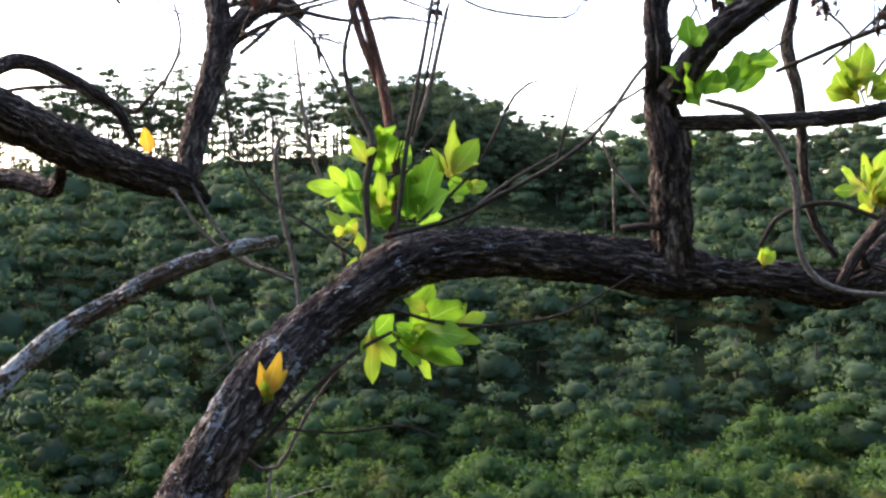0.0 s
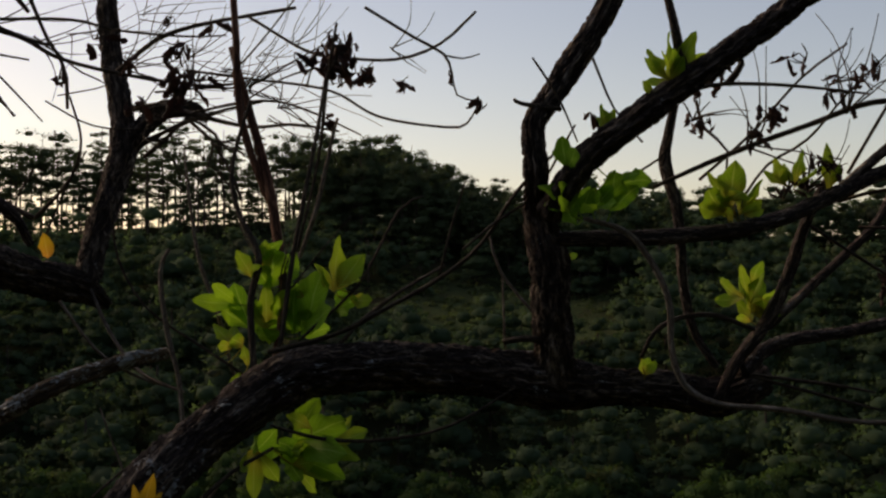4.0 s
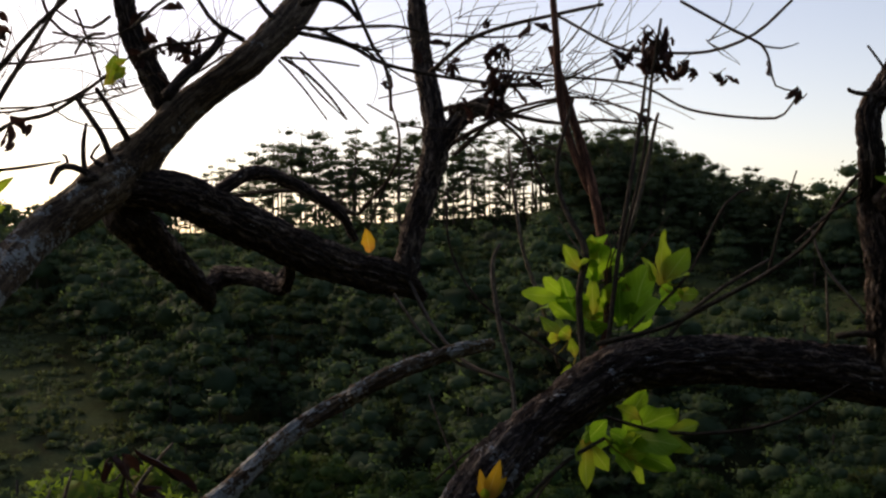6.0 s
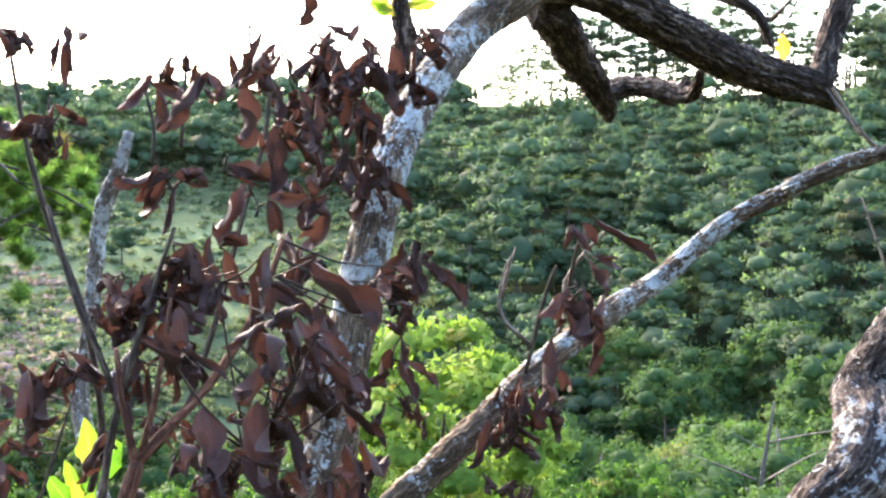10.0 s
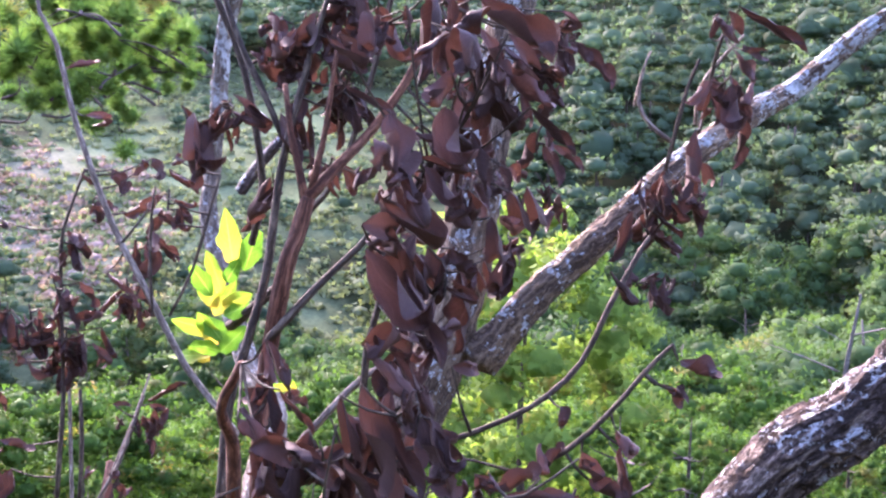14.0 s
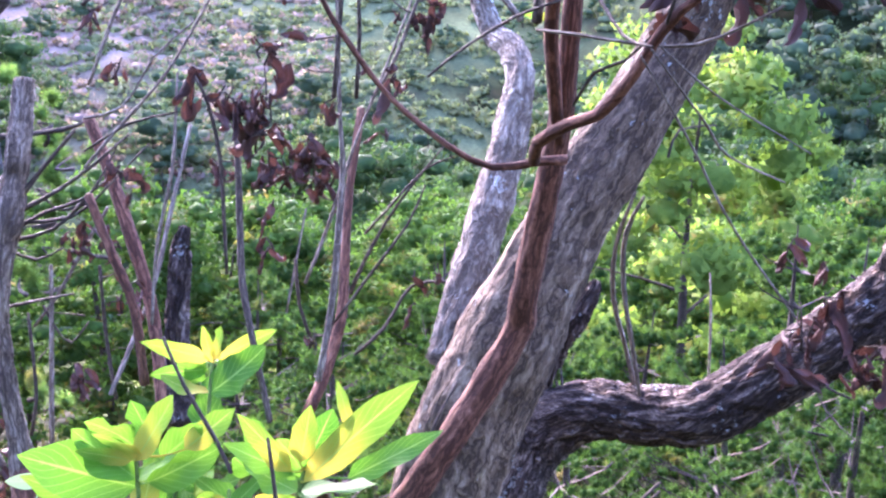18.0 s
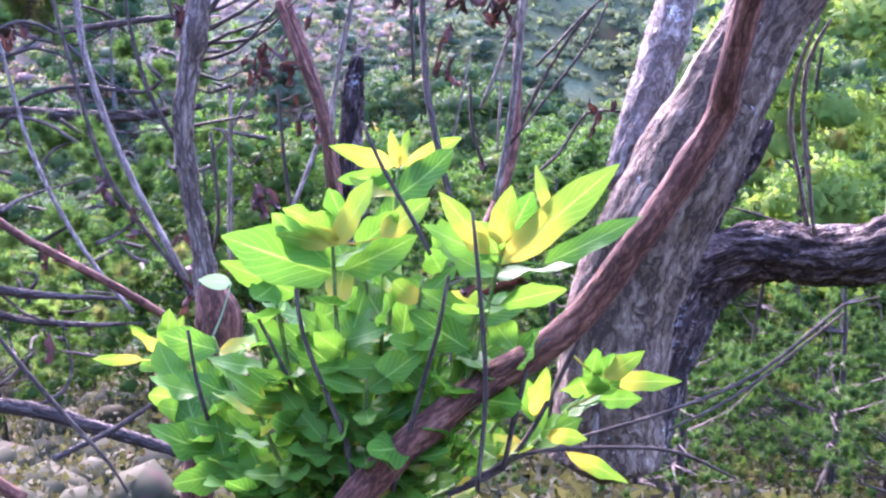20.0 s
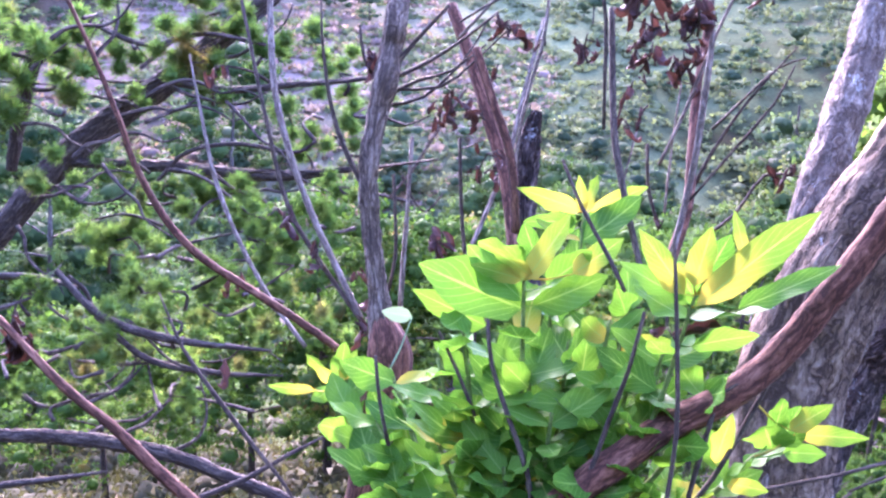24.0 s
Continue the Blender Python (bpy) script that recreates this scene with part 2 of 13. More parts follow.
# strong upper-side weight: lichen plus the flakes' sheen painted as pale patches
BARK_DARK = bark("dark_bark", (0.045, 0.031, 0.024), (0.12, 0.086, 0.068), (0.38, 0.315, 0.25), 0.17, (0.34, 0.365, 0.355), bump=1.0, cut=0.9, grown_at=GROWN_LOW, top_lichen_sheen=0.075)
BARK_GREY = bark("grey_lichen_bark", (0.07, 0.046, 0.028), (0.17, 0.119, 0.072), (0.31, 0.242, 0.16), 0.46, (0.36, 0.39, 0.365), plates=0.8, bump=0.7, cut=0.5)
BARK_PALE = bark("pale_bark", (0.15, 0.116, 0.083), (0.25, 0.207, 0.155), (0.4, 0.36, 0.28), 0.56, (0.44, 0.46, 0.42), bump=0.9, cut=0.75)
BARK_RED = bark("red_brown_bark", (0.085, 0.031, 0.015), (0.185, 0.076, 0.04), (0.28, 0.135, 0.08), 0.0, plates=1.2, bump=0.25)
BARK_TWIG = bark("twig_bark", (0.045, 0.032, 0.02), (0.086, 0.063, 0.04), (0.15, 0.118, 0.078), 0.0, plates=2.5, bump=0.3)
BARK_STRAW = bark("dry_grey_stem", (0.14, 0.108, 0.077), (0.245, 0.2, 0.146), (0.38, 0.33, 0.255), 0.0, plates=2.5, bump=0.3)
BARK_STEM = bark("grey_brown_stem", (0.12, 0.085, 0.057), (0.25, 0.188, 0.128), (0.39, 0.32, 0.235), 0.0, plates=1.3, bump=0.7)
BARK_PINE = bark("pine_bark", (0.055, 0.04, 0.03), (0.1, 0.077, 0.058), (0.17, 0.135, 0.102), 0.0)
BARK_LIMBS = bark("pale_limb_bark", (0.1, 0.085, 0.07), (0.2, 0.175, 0.145), (0.32, 0.29, 0.25), 0.0)
LEAF_GREEN = leaf_material("live_leaf", (0.022, 0.105, 0.012), (0.1, 0.25, 0.024), (0.16, 0.31, 0.065), (1.6, 1.5, 0.8), 0.5, 0.4)
LEAF_YOUNG = leaf_material("young_leaf", (0.07, 0.19, 0.018), (0.155, 0.285, 0.026), (0.23, 0.34, 0.07), (1.3, 1.2, 0.75), 0.5, 0.42, tip=(0.44, 0.34, 0.05))
LEAF_LIME = leaf_material("lime_leaf", (0.1, 0.27, 0.026), (0.24, 0.43, 0.042), (0.3, 0.48, 0.12), (1.4, 1.35, 0.75), 0.42, 0.48)
LEAF_LIME_TIP = leaf_material("lime_shoot_leaf", (0.13, 0.28, 0.028), (0.27, 0.41, 0.045), (0.33, 0.45, 0.13), (1.35, 1.28, 0.75), 0.42, 0.48, tip=(0.32, 0.27, 0.06))
LEAF_GOLD = leaf_material("yellowing_leaf", (0.42, 0.33, 0.03), (0.6, 0.42, 0.05), (0.6, 0.5, 0.16), (1.3, 1.1, 0.7), 0.45, 0.4, tip=(0.6, 0.3, 0.08))
LEAF_PALE = leaf_material("pale_leaf", (0.17, 0.29, 0.14), (0.26, 0.38, 0.2), (0.32, 0.42, 0.26), (1.0, 1.0, 0.8), 0.5, 0.3)
SHOOT = bark("green_shoot", (0.1, 0.17, 0.03), (0.15, 0.24, 0.04), (0.2, 0.3, 0.06), 0.0, plates=3.0, bump=0.1)
LEAF_DEAD = leaf_material("dead_leaf", (0.021, 0.0128, 0.0112), (0.104, 0.061, 0.051), (0.07, 0.042, 0.036), (1.15, 0.84, 0.7), 0.42, 0.15)
NEEDLES = foliage("pine_needles", (0.018, 0.052, 0.011), (0.068, 0.138, 0.023), (0.17, 0.12, 0.036), 0.42, 0.4, 0.45)
NEEDLES_NEAR = foliage("near_pine_needles", (0.055, 0.14, 0.03), (0.19, 0.315, 0.065), (0.29, 0.2, 0.075), 0.45, 1.1, 0.4)
# ridge needles, paler and greyer: distance haze put into the colour
NEEDLES_HAZED = foliage("hazed_pine_needles", (0.04, 0.062, 0.036), (0.085, 0.118, 0.062), None, 0.5, 0.05, 0.2)
CROWN = foliage("broadleaf_foliage", (0.02, 0.05, 0.02), (0.076, 0.132, 0.038), (0.115, 0.108, 0.04), 0.42, 0.05, 0.24)
# far slope: haze in the colour, wide tone range imitating lit patches
CROWN_HAZED = foliage("hazed_foliage", (0.03, 0.058, 0.034), (0.125, 0.18, 0.092), (0.07, 0.068, 0.045), 0.5, 0.045, 0.06)
# yellow-green foliage, its colour brightened to stand in for light from behind
BUSH_BACKLIT = foliage("backlit_yellow_green_foliage", (0.06, 0.13, 0.022), (0.19, 0.27, 0.05), (0.27, 0.2, 0.06), 0.45, 0.5, 0.4)
UNDERGROWTH = foliage("undergrowth_leaves", (0.03, 0.036, 0.018), (0.075, 0.072, 0.034), (0.085, 0.052, 0.036), 0.3, 0.8)
GROUND = ground_material("forest_floor")


# ---- building tools ----
def mesh_of(name, verts, faces, mat, uvs=None, smooth=True):
    me = bpy.data.meshes.new(name)
    me.from_pydata([tuple(v) for v in verts], [], faces)
    me.materials.append(mat)
    if uvs is not None:
        lay = me.uv_layers.new(name="UVMap")
        idx = np.empty(len(me.loops), dtype=np.int32)
        me.loops.foreach_get("vertex_index", idx)
        lay.data.foreach_set("uv", np.asarray(uvs, dtype=np.float32)[idx].ravel())
    if smooth:
        me.polygons.foreach_set("use_smooth", np.ones(len(me.polygons), dtype=bool))
    return me


def big_mesh(name, verts, faces, mat, smooth=False, normals=None):
    """A mesh from arrays: verts n x 3, faces m x 3 or m x 4."""
    me = bpy.data.meshes.new(name)
    k = faces.shape[1]
    me.vertices.add(len(verts))
    me.vertices.foreach_set("co", np.asarray(verts, dtype=np.float32).ravel())
    me.loops.add(faces.size)
    me.loops.foreach_set("vertex_index", faces.astype(np.int32).ravel())
    me.polygons.add(len(faces))
    me.polygons.foreach_set("loop_start", np.arange(0, faces.size, k, dtype=np.int32))
    me.polygons.foreach_set("use_smooth", np.full(len(faces), smooth))
    me.materials.append(mat)
    me.update(calc_edges=True)
    if normals is not None:
        me.polygons.foreach_set("use_smooth", np.ones(len(faces), dtype=bool))
        me.normals_split_custom_set_from_vertices(np.asarray(normals, dtype=np.float32))
    return me


def part(name, me, parent, label="", at=None):
    ob = new(name, me)
    ob.parent = parent
    if at is not None:
        ob.matrix_basis = at
    return tagged(ob, label)


def thing(name, label, category, group="", kind="", at=(0, 0, 0)):
    ob = new(name)
    ob.location = at
    return tagged(ob, label, category, group, kind)


def spline(points, step):
    """Points along a smooth curve through the given ones, with any number of columns."""
    p = np.asarray(points, dtype=float)
    p = np.vstack([2 * p[0] - p[1], p, 2 * p[-1] - p[-2]])
    out = []
    for i in range(1, len(p) - 2):
        a, b, c, d = p[i - 1], p[i], p[i + 1], p[i + 2]
        n = max(2, int(np.linalg.norm((c - b)[:3]) / step))
        for t in np.linspace(0, 1, n, endpoint=False):
            out.append(0.5 * (2 * b + (c - a) * t + (2 * a - 5 * b + 4 * c - d) * t * t + (3 * b - a - 3 * c + d) * t ** 3))
    out.append(p[-2])
    return np.array(out)


def tube(points, sides=10, step=0.03, knobs=0.12, grain=0.05, seed=0, furrow=0.0):
    """A tapered limb along points (x, y, z, radius), with knots and an uneven skin; closed, rounded ends. Returns verts, faces, uvs."""
    path = spline(points, step)
    p, r = path[:, :3], np.maximum(path[:, 3], 0.0006)
    tang = np.gradient(p, axis=0)
    tang /= np.linalg.norm(tang, axis=1)[:, None] + 1e-12
    side = np.cross(tang[0], (0.31, 0.2, 0.93))
    side /= np.linalg.norm(side)
    verts, uvs, along = [], [], 0.0
    rmean = float(r.mean())
    for i in range(len(p)):
        if i:
            along += float(np.linalg.norm(p[i] - p[i - 1]))
        side = side - tang[i] * side.dot(tang[i])
        side /= np.linalg.norm(side) + 1e-12
        up = np.cross(tang[i], side)
        for k in range(sides + 1):
            a = 2 * math.pi * (k % sides) / sides
            d = side * math.cos(a) + up * math.sin(a)
            q = p[i] + d * r[i]
            f = 1.0
            if knobs:
                f += knobs * noise.noise(Vector(q * (0.35 / max(rmean, 0.004))) + Vector((seed, 0, 0)))
            if furrow:
                g = noise.noise(Vector((math.cos(a) * 8 + seed, math.sin(a) * 8, along * 11)))
                h = noise.noise(Vector((math.cos(a) * 13 + seed, math.sin(a) * 13, along * 42)))
                f += furrow * (min(abs(g) * 4, 1.0) - 0.6 + 0.6 * (min(abs(h) * 4, 1.0) - 0.6)) / max(r[i], 0.01)
            if grain:
                f += grain * noise.noise(Vector((math.cos(a) * 3.1 + seed, math.sin(a) * 3.1, along * 0.55 / max(rmean, 0.004))))
            verts.append(p[i] + d * r[i] * f)
            uvs.append((k / sides * 2 * math.pi * rmean, along))
    n, s1 = len(p), sides + 1
    faces = [(i * s1 + k, i * s1 + k + 1, (i + 1) * s1 + k + 1, (i + 1) * s1 + k) for i in range(n - 1) for k in range(sides)]
    for ring, sign in ((0, -1), (n - 1, 1)):
        c = len(verts)
        verts.append(p[ring] + tang[ring] * r[ring] * 0.5 * sign)
        uvs.append((0, along if sign > 0 else 0))
        for k in range(sides):
            f = (ring * s1 + k, ring * s1 + k + 1, c)
            faces.append(f if sign > 0 else f[::-1])
    return verts, faces, uvs


def limb(parent, name, mat, points, label="", knobs=0.12, fine=False):
    """A branch of a thing, through (x, y, z, radius)."""
    rmax = max(q[3] for q in points)
    sides = 6 if rmax < 0.006 else 9 if rmax < 0.015 else 18 if rmax < 0.022 else 40 if rmax < 0.045 else 60
    step = 0.035 if rmax < 0.006 else 0.022 if rmax < 0.015 else 0.012 if rmax < 0.022 else 0.008
    v, f, u = tube(points, sides, step, knobs, 0.10 if rmax > 0.02 else 0.04, random.random() * 50, (0.0095 if mat is BARK_DARK else 0.005) if rmax > 0.022 and mat is not BARK_RED else 0.0)
    ob = part(name, mesh_of(name, v, f, mat, u), parent, label)
    PATHS_OF.setdefault(parent.name, []).append((ob, spline(points, 0.02)[:, :3]))
    return ob


PATHS_OF = {}


def nearest_limb(parent, place):
    """The branch of a thing that passes nearest to a place, the point on it, and how far off it is."""
    best = (parent, None, 9.0)
    for ob, path in PATHS_OF.get(parent.name, ()):
        d = np.linalg.norm(path - np.asarray(place), axis=1)
        i = int(d.argmin())
        if d[i] < best[2]:
            best = (ob, path[i], float(d[i]))
    return best


# ---- land ----
import itertools


def lerp_table(x, table):
    xs, ys = zip(*table)
    return float(np.interp(x, xs, ys))


CREST = [(-180, 4), (-40, 2), (-27, 7), (-17, 9.5), (-13, 11.5), (-9, 8.5), (-4, 11), (0, 13), (5, 13), (10, 11.5), (16, 9.8), (20, 8.8), (24, 8.5), (30, 8.0), (38, 9.0), (44, 6.5), (55, 6), (66, 10), (90, 10), (180, 4)]
FALL = [(-60, -1.0), (0, -0.9), (3, -1.4), (8, -4.2), (14, -7.4), (22, -11.0), (40, -18.0), (62, -23.5), (92, -26)]


def land(x, y):
    """Height of the ground: the hillside falls past the camera into a valley, the far slope climbs to a ridge 240 m off."""
    d, left = math.hypot(x, y), math.degrees(math.atan2(-x, y))
    z = lerp_table(d, FALL)
    turn = abs((left - 20 + 180) % 360 - 180)
    ahead = min(1.0, max(0.0, (115 - turn) / 45))
    ahead = ahead * ahead * (3 - 2 * ahead)
    # unseen rise behind the camera, added to block low sky from the front faces
    z = z * ahead + (1 - ahead) * min(0.62 * d - 0.9, 26 + 0.08 * d)
    if d > 92 and ahead > 0:
        top = lerp_table(left, CREST)
        t = min(1.0, (d - 92) / 148.0)
        t = t ** 0.85
        z = z * (1 - t * ahead) + top * t * ahead
        if d > 240:
            z = (top - (d - 240) * 0.10 if d < 600 else top - 36) * ahead + z * (1 - ahead)
    rough = min(1.0, d / 60) * (0.25 if d > 195 and -12 < left < 26 else 1.0)
    z += rough * 3.2 * noise.noise(Vector((x * 0.014, y * 0.014, 3.1))) + rough * 0.9 * noise.noise(Vector((x * 0.05, y * 0.05, 7.7)))
    return z


def build_ground():
    rings = [0, 1.5, 3, 5, 7.5, 10, 13, 16, 20, 25, 30, 36, 43, 50, 58, 66, 75, 84, 92, 102, 114, 126, 138, 150, 162, 174, 186, 198, 210, 222, 232, 240, 248, 262, 290, 340, 420, 600, 1000, 2200, 4500]
    n = 144
    verts, faces = [(0, 0, land(0, 0))], []
    for d in rings[1:]:
        for k in range(n):
            a = 2 * math.pi * k / n
            x, y = d * math.sin(a), d * math.cos(a)
            verts.append((x, y, land(x, y) if d < 700 else -20.0))
    for k in range(n):
        faces.append((0, 1 + (k + 1) % n, 1 + k))
    for i in range(len(rings) - 2):
        for k in range(n):
            a, b = 1 + i * n + k, 1 + i * n + (k + 1) % n
            faces.append((a, b, b + n, a + n))
    return tagged(new("ground", mesh_of("ground", verts, faces, GROUND)), "wooded hillside floor of earth, litter and low growth", "ground", "", "structure")


build_ground()


GOLD = (1 + 5 ** 0.5) / 2
BALL = np.array([(0, s, t * GOLD) for s in (-1, 1) for t in (-1, 1)] + [(s, t * GOLD, 0) for s in (-1, 1) for t in (-1, 1)] + [(t * GOLD, 0, s) for s in (-1, 1) for t in (-1, 1)]) / math.sqrt(1 + GOLD * GOLD)
BALL_FACES = [f for f in itertools.combinations(range(12), 3) if all(abs(np.linalg.norm(BALL[a] - BALL[b]) - 2 / math.sqrt(1 + GOLD * GOLD)) < 1e-3 for a, b in itertools.combinations(f, 2))]
BALL_SOUP = np.concatenate([BALL[list(f if np.dot(np.cross(BALL[f[1]] - BALL[f[0]], BALL[f[2]] - BALL[f[0]]), BALL[f[0]]) > 0 else f[::-1])] for f in BALL_FACES])


def cores(centres, radii, rng, flat, fill):
    """The dense inside of each clump, a low lump that the leaf sprays cover."""
    vs, ns = [], []
    for c, r in zip(centres, radii):
        jag = {i: rng.uniform(0.75, 1.15) for i in range(12)}
        a = rng.uniform(0, 6.28)
        spin = np.array(((math.cos(a), -math.sin(a), 0), (math.sin(a), math.cos(a), 0), (0, 0, 1)))
        b = BALL_SOUP @ spin
        grow = np.array([jag[int(np.argmin(np.linalg.norm(BALL - p, axis=1)))] for p in BALL_SOUP])[:, None]
        vs.append(np.asarray(c) + b * grow * r * fill * np.array((1, 1, flat)))
        n = b + np.array((0, 0, 0.3))
        ns.append(n / np.linalg.norm(n, axis=1)[:, None])
    return np.concatenate(vs), np.concatenate(ns)


def sprays(centres, radii, per, size, rng, flat=1.0, up=0.25, soft=0.9, fill=0.8):
    """Many small leaf sprays over the skins of clumps: n clumps, each with its own centre and radius. Returns points, faces, normals."""
    vs, ns = [], []
    mid = np.mean(np.asarray(centres), axis=0)
    for c, r in zip(centres, radii):
        n = rng.normal(size=(per, 3))
        n[:, 2] = np.abs(n[:, 2]) * 0.9 - 0.25
        n /= np.linalg.norm(n, axis=1)[:, None]
        q = c + n * (r * rng.uniform(0.62, 1.14, (per, 1))) * np.array((1, 1, flat))
        t = rng.normal(size=(per, 3)) + n * 0.4
        t[:, 2] += up
        t /= np.linalg.norm(t, axis=1)[:, None]
        b = np.cross(t, n + rng.normal(size=(per, 3)) * 0.4)
        b /= np.linalg.norm(b, axis=1)[:, None] + 1e-9
        s = size * rng.uniform(0.6, 1.4, (per, 1))
        vs.append(np.stack([q - t * s * 0.5 + b * s * 0.3, q + t * s * 0.6, q - t * s * 0.4 - b * s * 0.42], axis=1))
        whole = (q - mid) / (np.linalg.norm(q - mid, axis=1)[:, None] + 1e-6)
        out = n * 0.85 + whole * 0.45 + np.array((0, 0, 0.35)) + rng.normal(size=(per, 3)) * (1 - soft)
        out /= np.linalg.norm(out, axis=1)[:, None]
        ns.append(np.repeat(out[:, None, :], 3, axis=1))
    v, nn = np.concatenate(vs).reshape(-1, 3), np.concatenate(ns).reshape(-1, 3)
    if fill:
        cv, cn = cores(centres, radii, rng, flat, fill)
        v, nn = np.concatenate([v, cv]), np.concatenate([nn, cn])
    return v, np.arange(len(v)).reshape(-1, 3), nn


def broad_crown(rng, high, wide, clumps, per, size, fill=0.6, lump=0.26):
    """A broad crown: rounded clumps set side by side over a dome, with shaded gaps between them."""
    cs, rs = [], []
    for k in range(clumps):
        h = ((k + rng.uniform(0, 1)) / clumps) ** 0.8
        a = k * 2.4 + rng.uniform(-0.5, 0.5)
        rad = wide * math.sqrt(max(0.0, 1 - (h * 1.25 - 0.3) ** 2)) * rng.uniform(0.6, 1.02)
        cs.append((math.cos(a) * rad, math.sin(a) * rad, high * (0.3 + 0.64 * h + rng.uniform(-0.05, 0.05))))
        rs.append(wide * lump * rng.uniform(0.65, 1.35))
    return sprays(np.array(cs), rs, per, size, rng, 0.72, fill=fill)


def pine_crown(rng, high, wide, tiers, per, size, bare=0.5, flat=0.5, thick=0.27, fill=0.45):
    """A tall pine: rounded tufts of needles in loose tiers on a bare trunk, widest in the middle, domed at the top."""
    cs, rs = [], []
    for i in range(tiers):
        u = (i + rng.uniform(0.1, 0.9)) / tiers
        span = wide * math.sin(math.pi * (0.2 + 0.66 * u)) ** 0.8
        turn = rng.uniform(0, 6.28)
        n = 2 if i == tiers - 1 else 5 if span > 0.75 * wide else 4
        for k in range(n):
            if rng.uniform() < 0.15:
                continue
            a, q = turn + k * 6.28 / n + rng.uniform(-0.5, 0.5), span * rng.uniform(0.25, 0.85)
            cs.append((math.cos(a) * q, math.sin(a) * q, high * (bare + (0.97 - bare) * u + rng.uniform(-0.035, 0.035)) - 0.12 * q))
            rs.append(wide * thick * rng.uniform(0.6, 1.35))
    return cs, rs, sprays(np.array(cs), rs, per, size, rng, flat, 0.2, fill=fill)


def tree_frame(rng, high, radius, tips, mat, name, lean=0.03, low=0.35):
    """Trunk with limbs to some of the clumps, as one mesh."""
    bend = rng.normal(size=(4, 2)) * lean * high
    pts = [(bend[i, 0] * (i / 3) ** 1.5, bend[i, 1] * (i / 3) ** 1.5, high * f, radius * (1 - 0.85 * f)) for i, f in enumerate((-0.05, 0.35, 0.7, 0.97))]
    V, Fc, U = tube(pts, 6, high / 14, 0.1, 0, 1)
    V, Fc, U = list(V), list(Fc), list(U)
    for c in tips:
        h = max(low * high, c[2] - 0.25 * math.hypot(c[0], c[1]) - 0.03 * high)
        f = h / high
        bx, by = (float(np.interp(f, (0, 0.35, 0.7, 1), [p[k] for p in pts])) for k in (0, 1))
        s = radius * (1 - 0.85 * f) * 0.45
        v, fc, u = tube([(bx, by, h, s), ((bx + c[0]) / 2, (by + c[1]) / 2, h * 0.45 + c[2] * 0.55, s * 0.7), (c[0], c[1], c[2], s * 0.25)], 4, high / 9, 0, 0, 2)
        o = len(V)
        V += list(v)
        U += list(u)
        Fc += [tuple(i + o for i in g) for g in fc]
    return mesh_of(name, V, Fc, mat, U)


rng = np.random.default_rng(11)
broad_kinds, near_kinds, ridge_kinds, wood_kinds = [], [], [], []
for i in range(5):
    high, wide = (7.5, 8.5, 6.5, 9.5, 7.0)[i], (3.0, 3.4, 2.9, 3.3, 3.3)[i]
    v, f, n = broad_crown(rng, high, wide, 40, 110, 0.2)
    tips = [(math.cos(a) * wide * 0.6, math.sin(a) * wide * 0.6, high * h) for a, h in ((0.3, 0.6), (1.7, 0.7), (3.0, 0.65), (4.2, 0.8), (5.4, 0.7))]
    broad_kinds.append((big_mesh("crown", v, f, CROWN, normals=n), tree_frame(rng, high * 0.85, 0.17, tips, BARK_LIMBS, "trunk", 0.04), high))
for i in range(4):
    high, wide = (7.0, 8.0, 9.0, 6.5)[i], (3.1, 3.3, 3.2, 3.4)[i]
    v, f, n = broad_crown(rng, high, wide, 54, 150, 0.145, 0.6, 0.22)
    near_kinds.append((big_mesh("crown", v, f, CROWN, normals=n), broad_kinds[i][1], high))
# pines of the ridge with light through them, and fuller ones of the dense wood
for i in range(7):
    high, wide = (19, 21, 17, 20, 18, 21, 19)[i], (4.9, 5.3, 3.4, 4.6, 2.8, 4.2, 5.0)[i]
    cs, rs, (v, f, n) = pine_crown(rng, high, wide, (5, 6, 6, 5, 7, 7, 5)[i], 64, 0.33, (0.45, 0.5, 0.36, 0.55, 0.3, 0.38, 0.5)[i], 0.6, (0.3, 0.3, 0.28, 0.28, 0.32, 0.27, 0.3)[i], 0.45)
    ridge_kinds.append((big_mesh("crown", v, f, NEEDLES_HAZED, normals=n), tree_frame(rng, high, 0.26, cs, BARK_PINE, "trunk", 0.012, 0.3), high))
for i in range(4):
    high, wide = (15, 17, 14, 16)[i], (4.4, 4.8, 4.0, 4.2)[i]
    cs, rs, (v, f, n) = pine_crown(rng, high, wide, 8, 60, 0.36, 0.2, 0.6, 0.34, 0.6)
    wood_kinds.append((big_mesh("crown", v, f, NEEDLES_HAZED, normals=n), tree_frame(rng, high, 0.24, cs[::2], BARK_PINE, "trunk", 0.012, 0.2), high))


def stand(kind, name, label, category, group, x, y, turn, size):
    t = thing(name, label, category, group, "", (x, y, land(x, y) - 0.25))
    t.rotation_euler = (0, 0, turn)
    t.scale = (size, size, size)
    part("trunk", kind[1], t)
    part("crown", kind[0], t)
    return t


def polar(d, left):
    a = math.radians(left)
    return -d * math.sin(a), d * math.cos(a)


TOPS = [(-27, 2.6), (-17, 3.7), (-13, 4.5), (-9.5, 4.1), (-8, 3.6), (-6, 4.3), (-4, 4.8), (-2.5, 5.5), (-0.5, 6.6), (5, 6.9), (10, 7.2), (14, 6.9), (17, 6.3), (20, 5.2), (23, 3.4), (25, 2.0)]


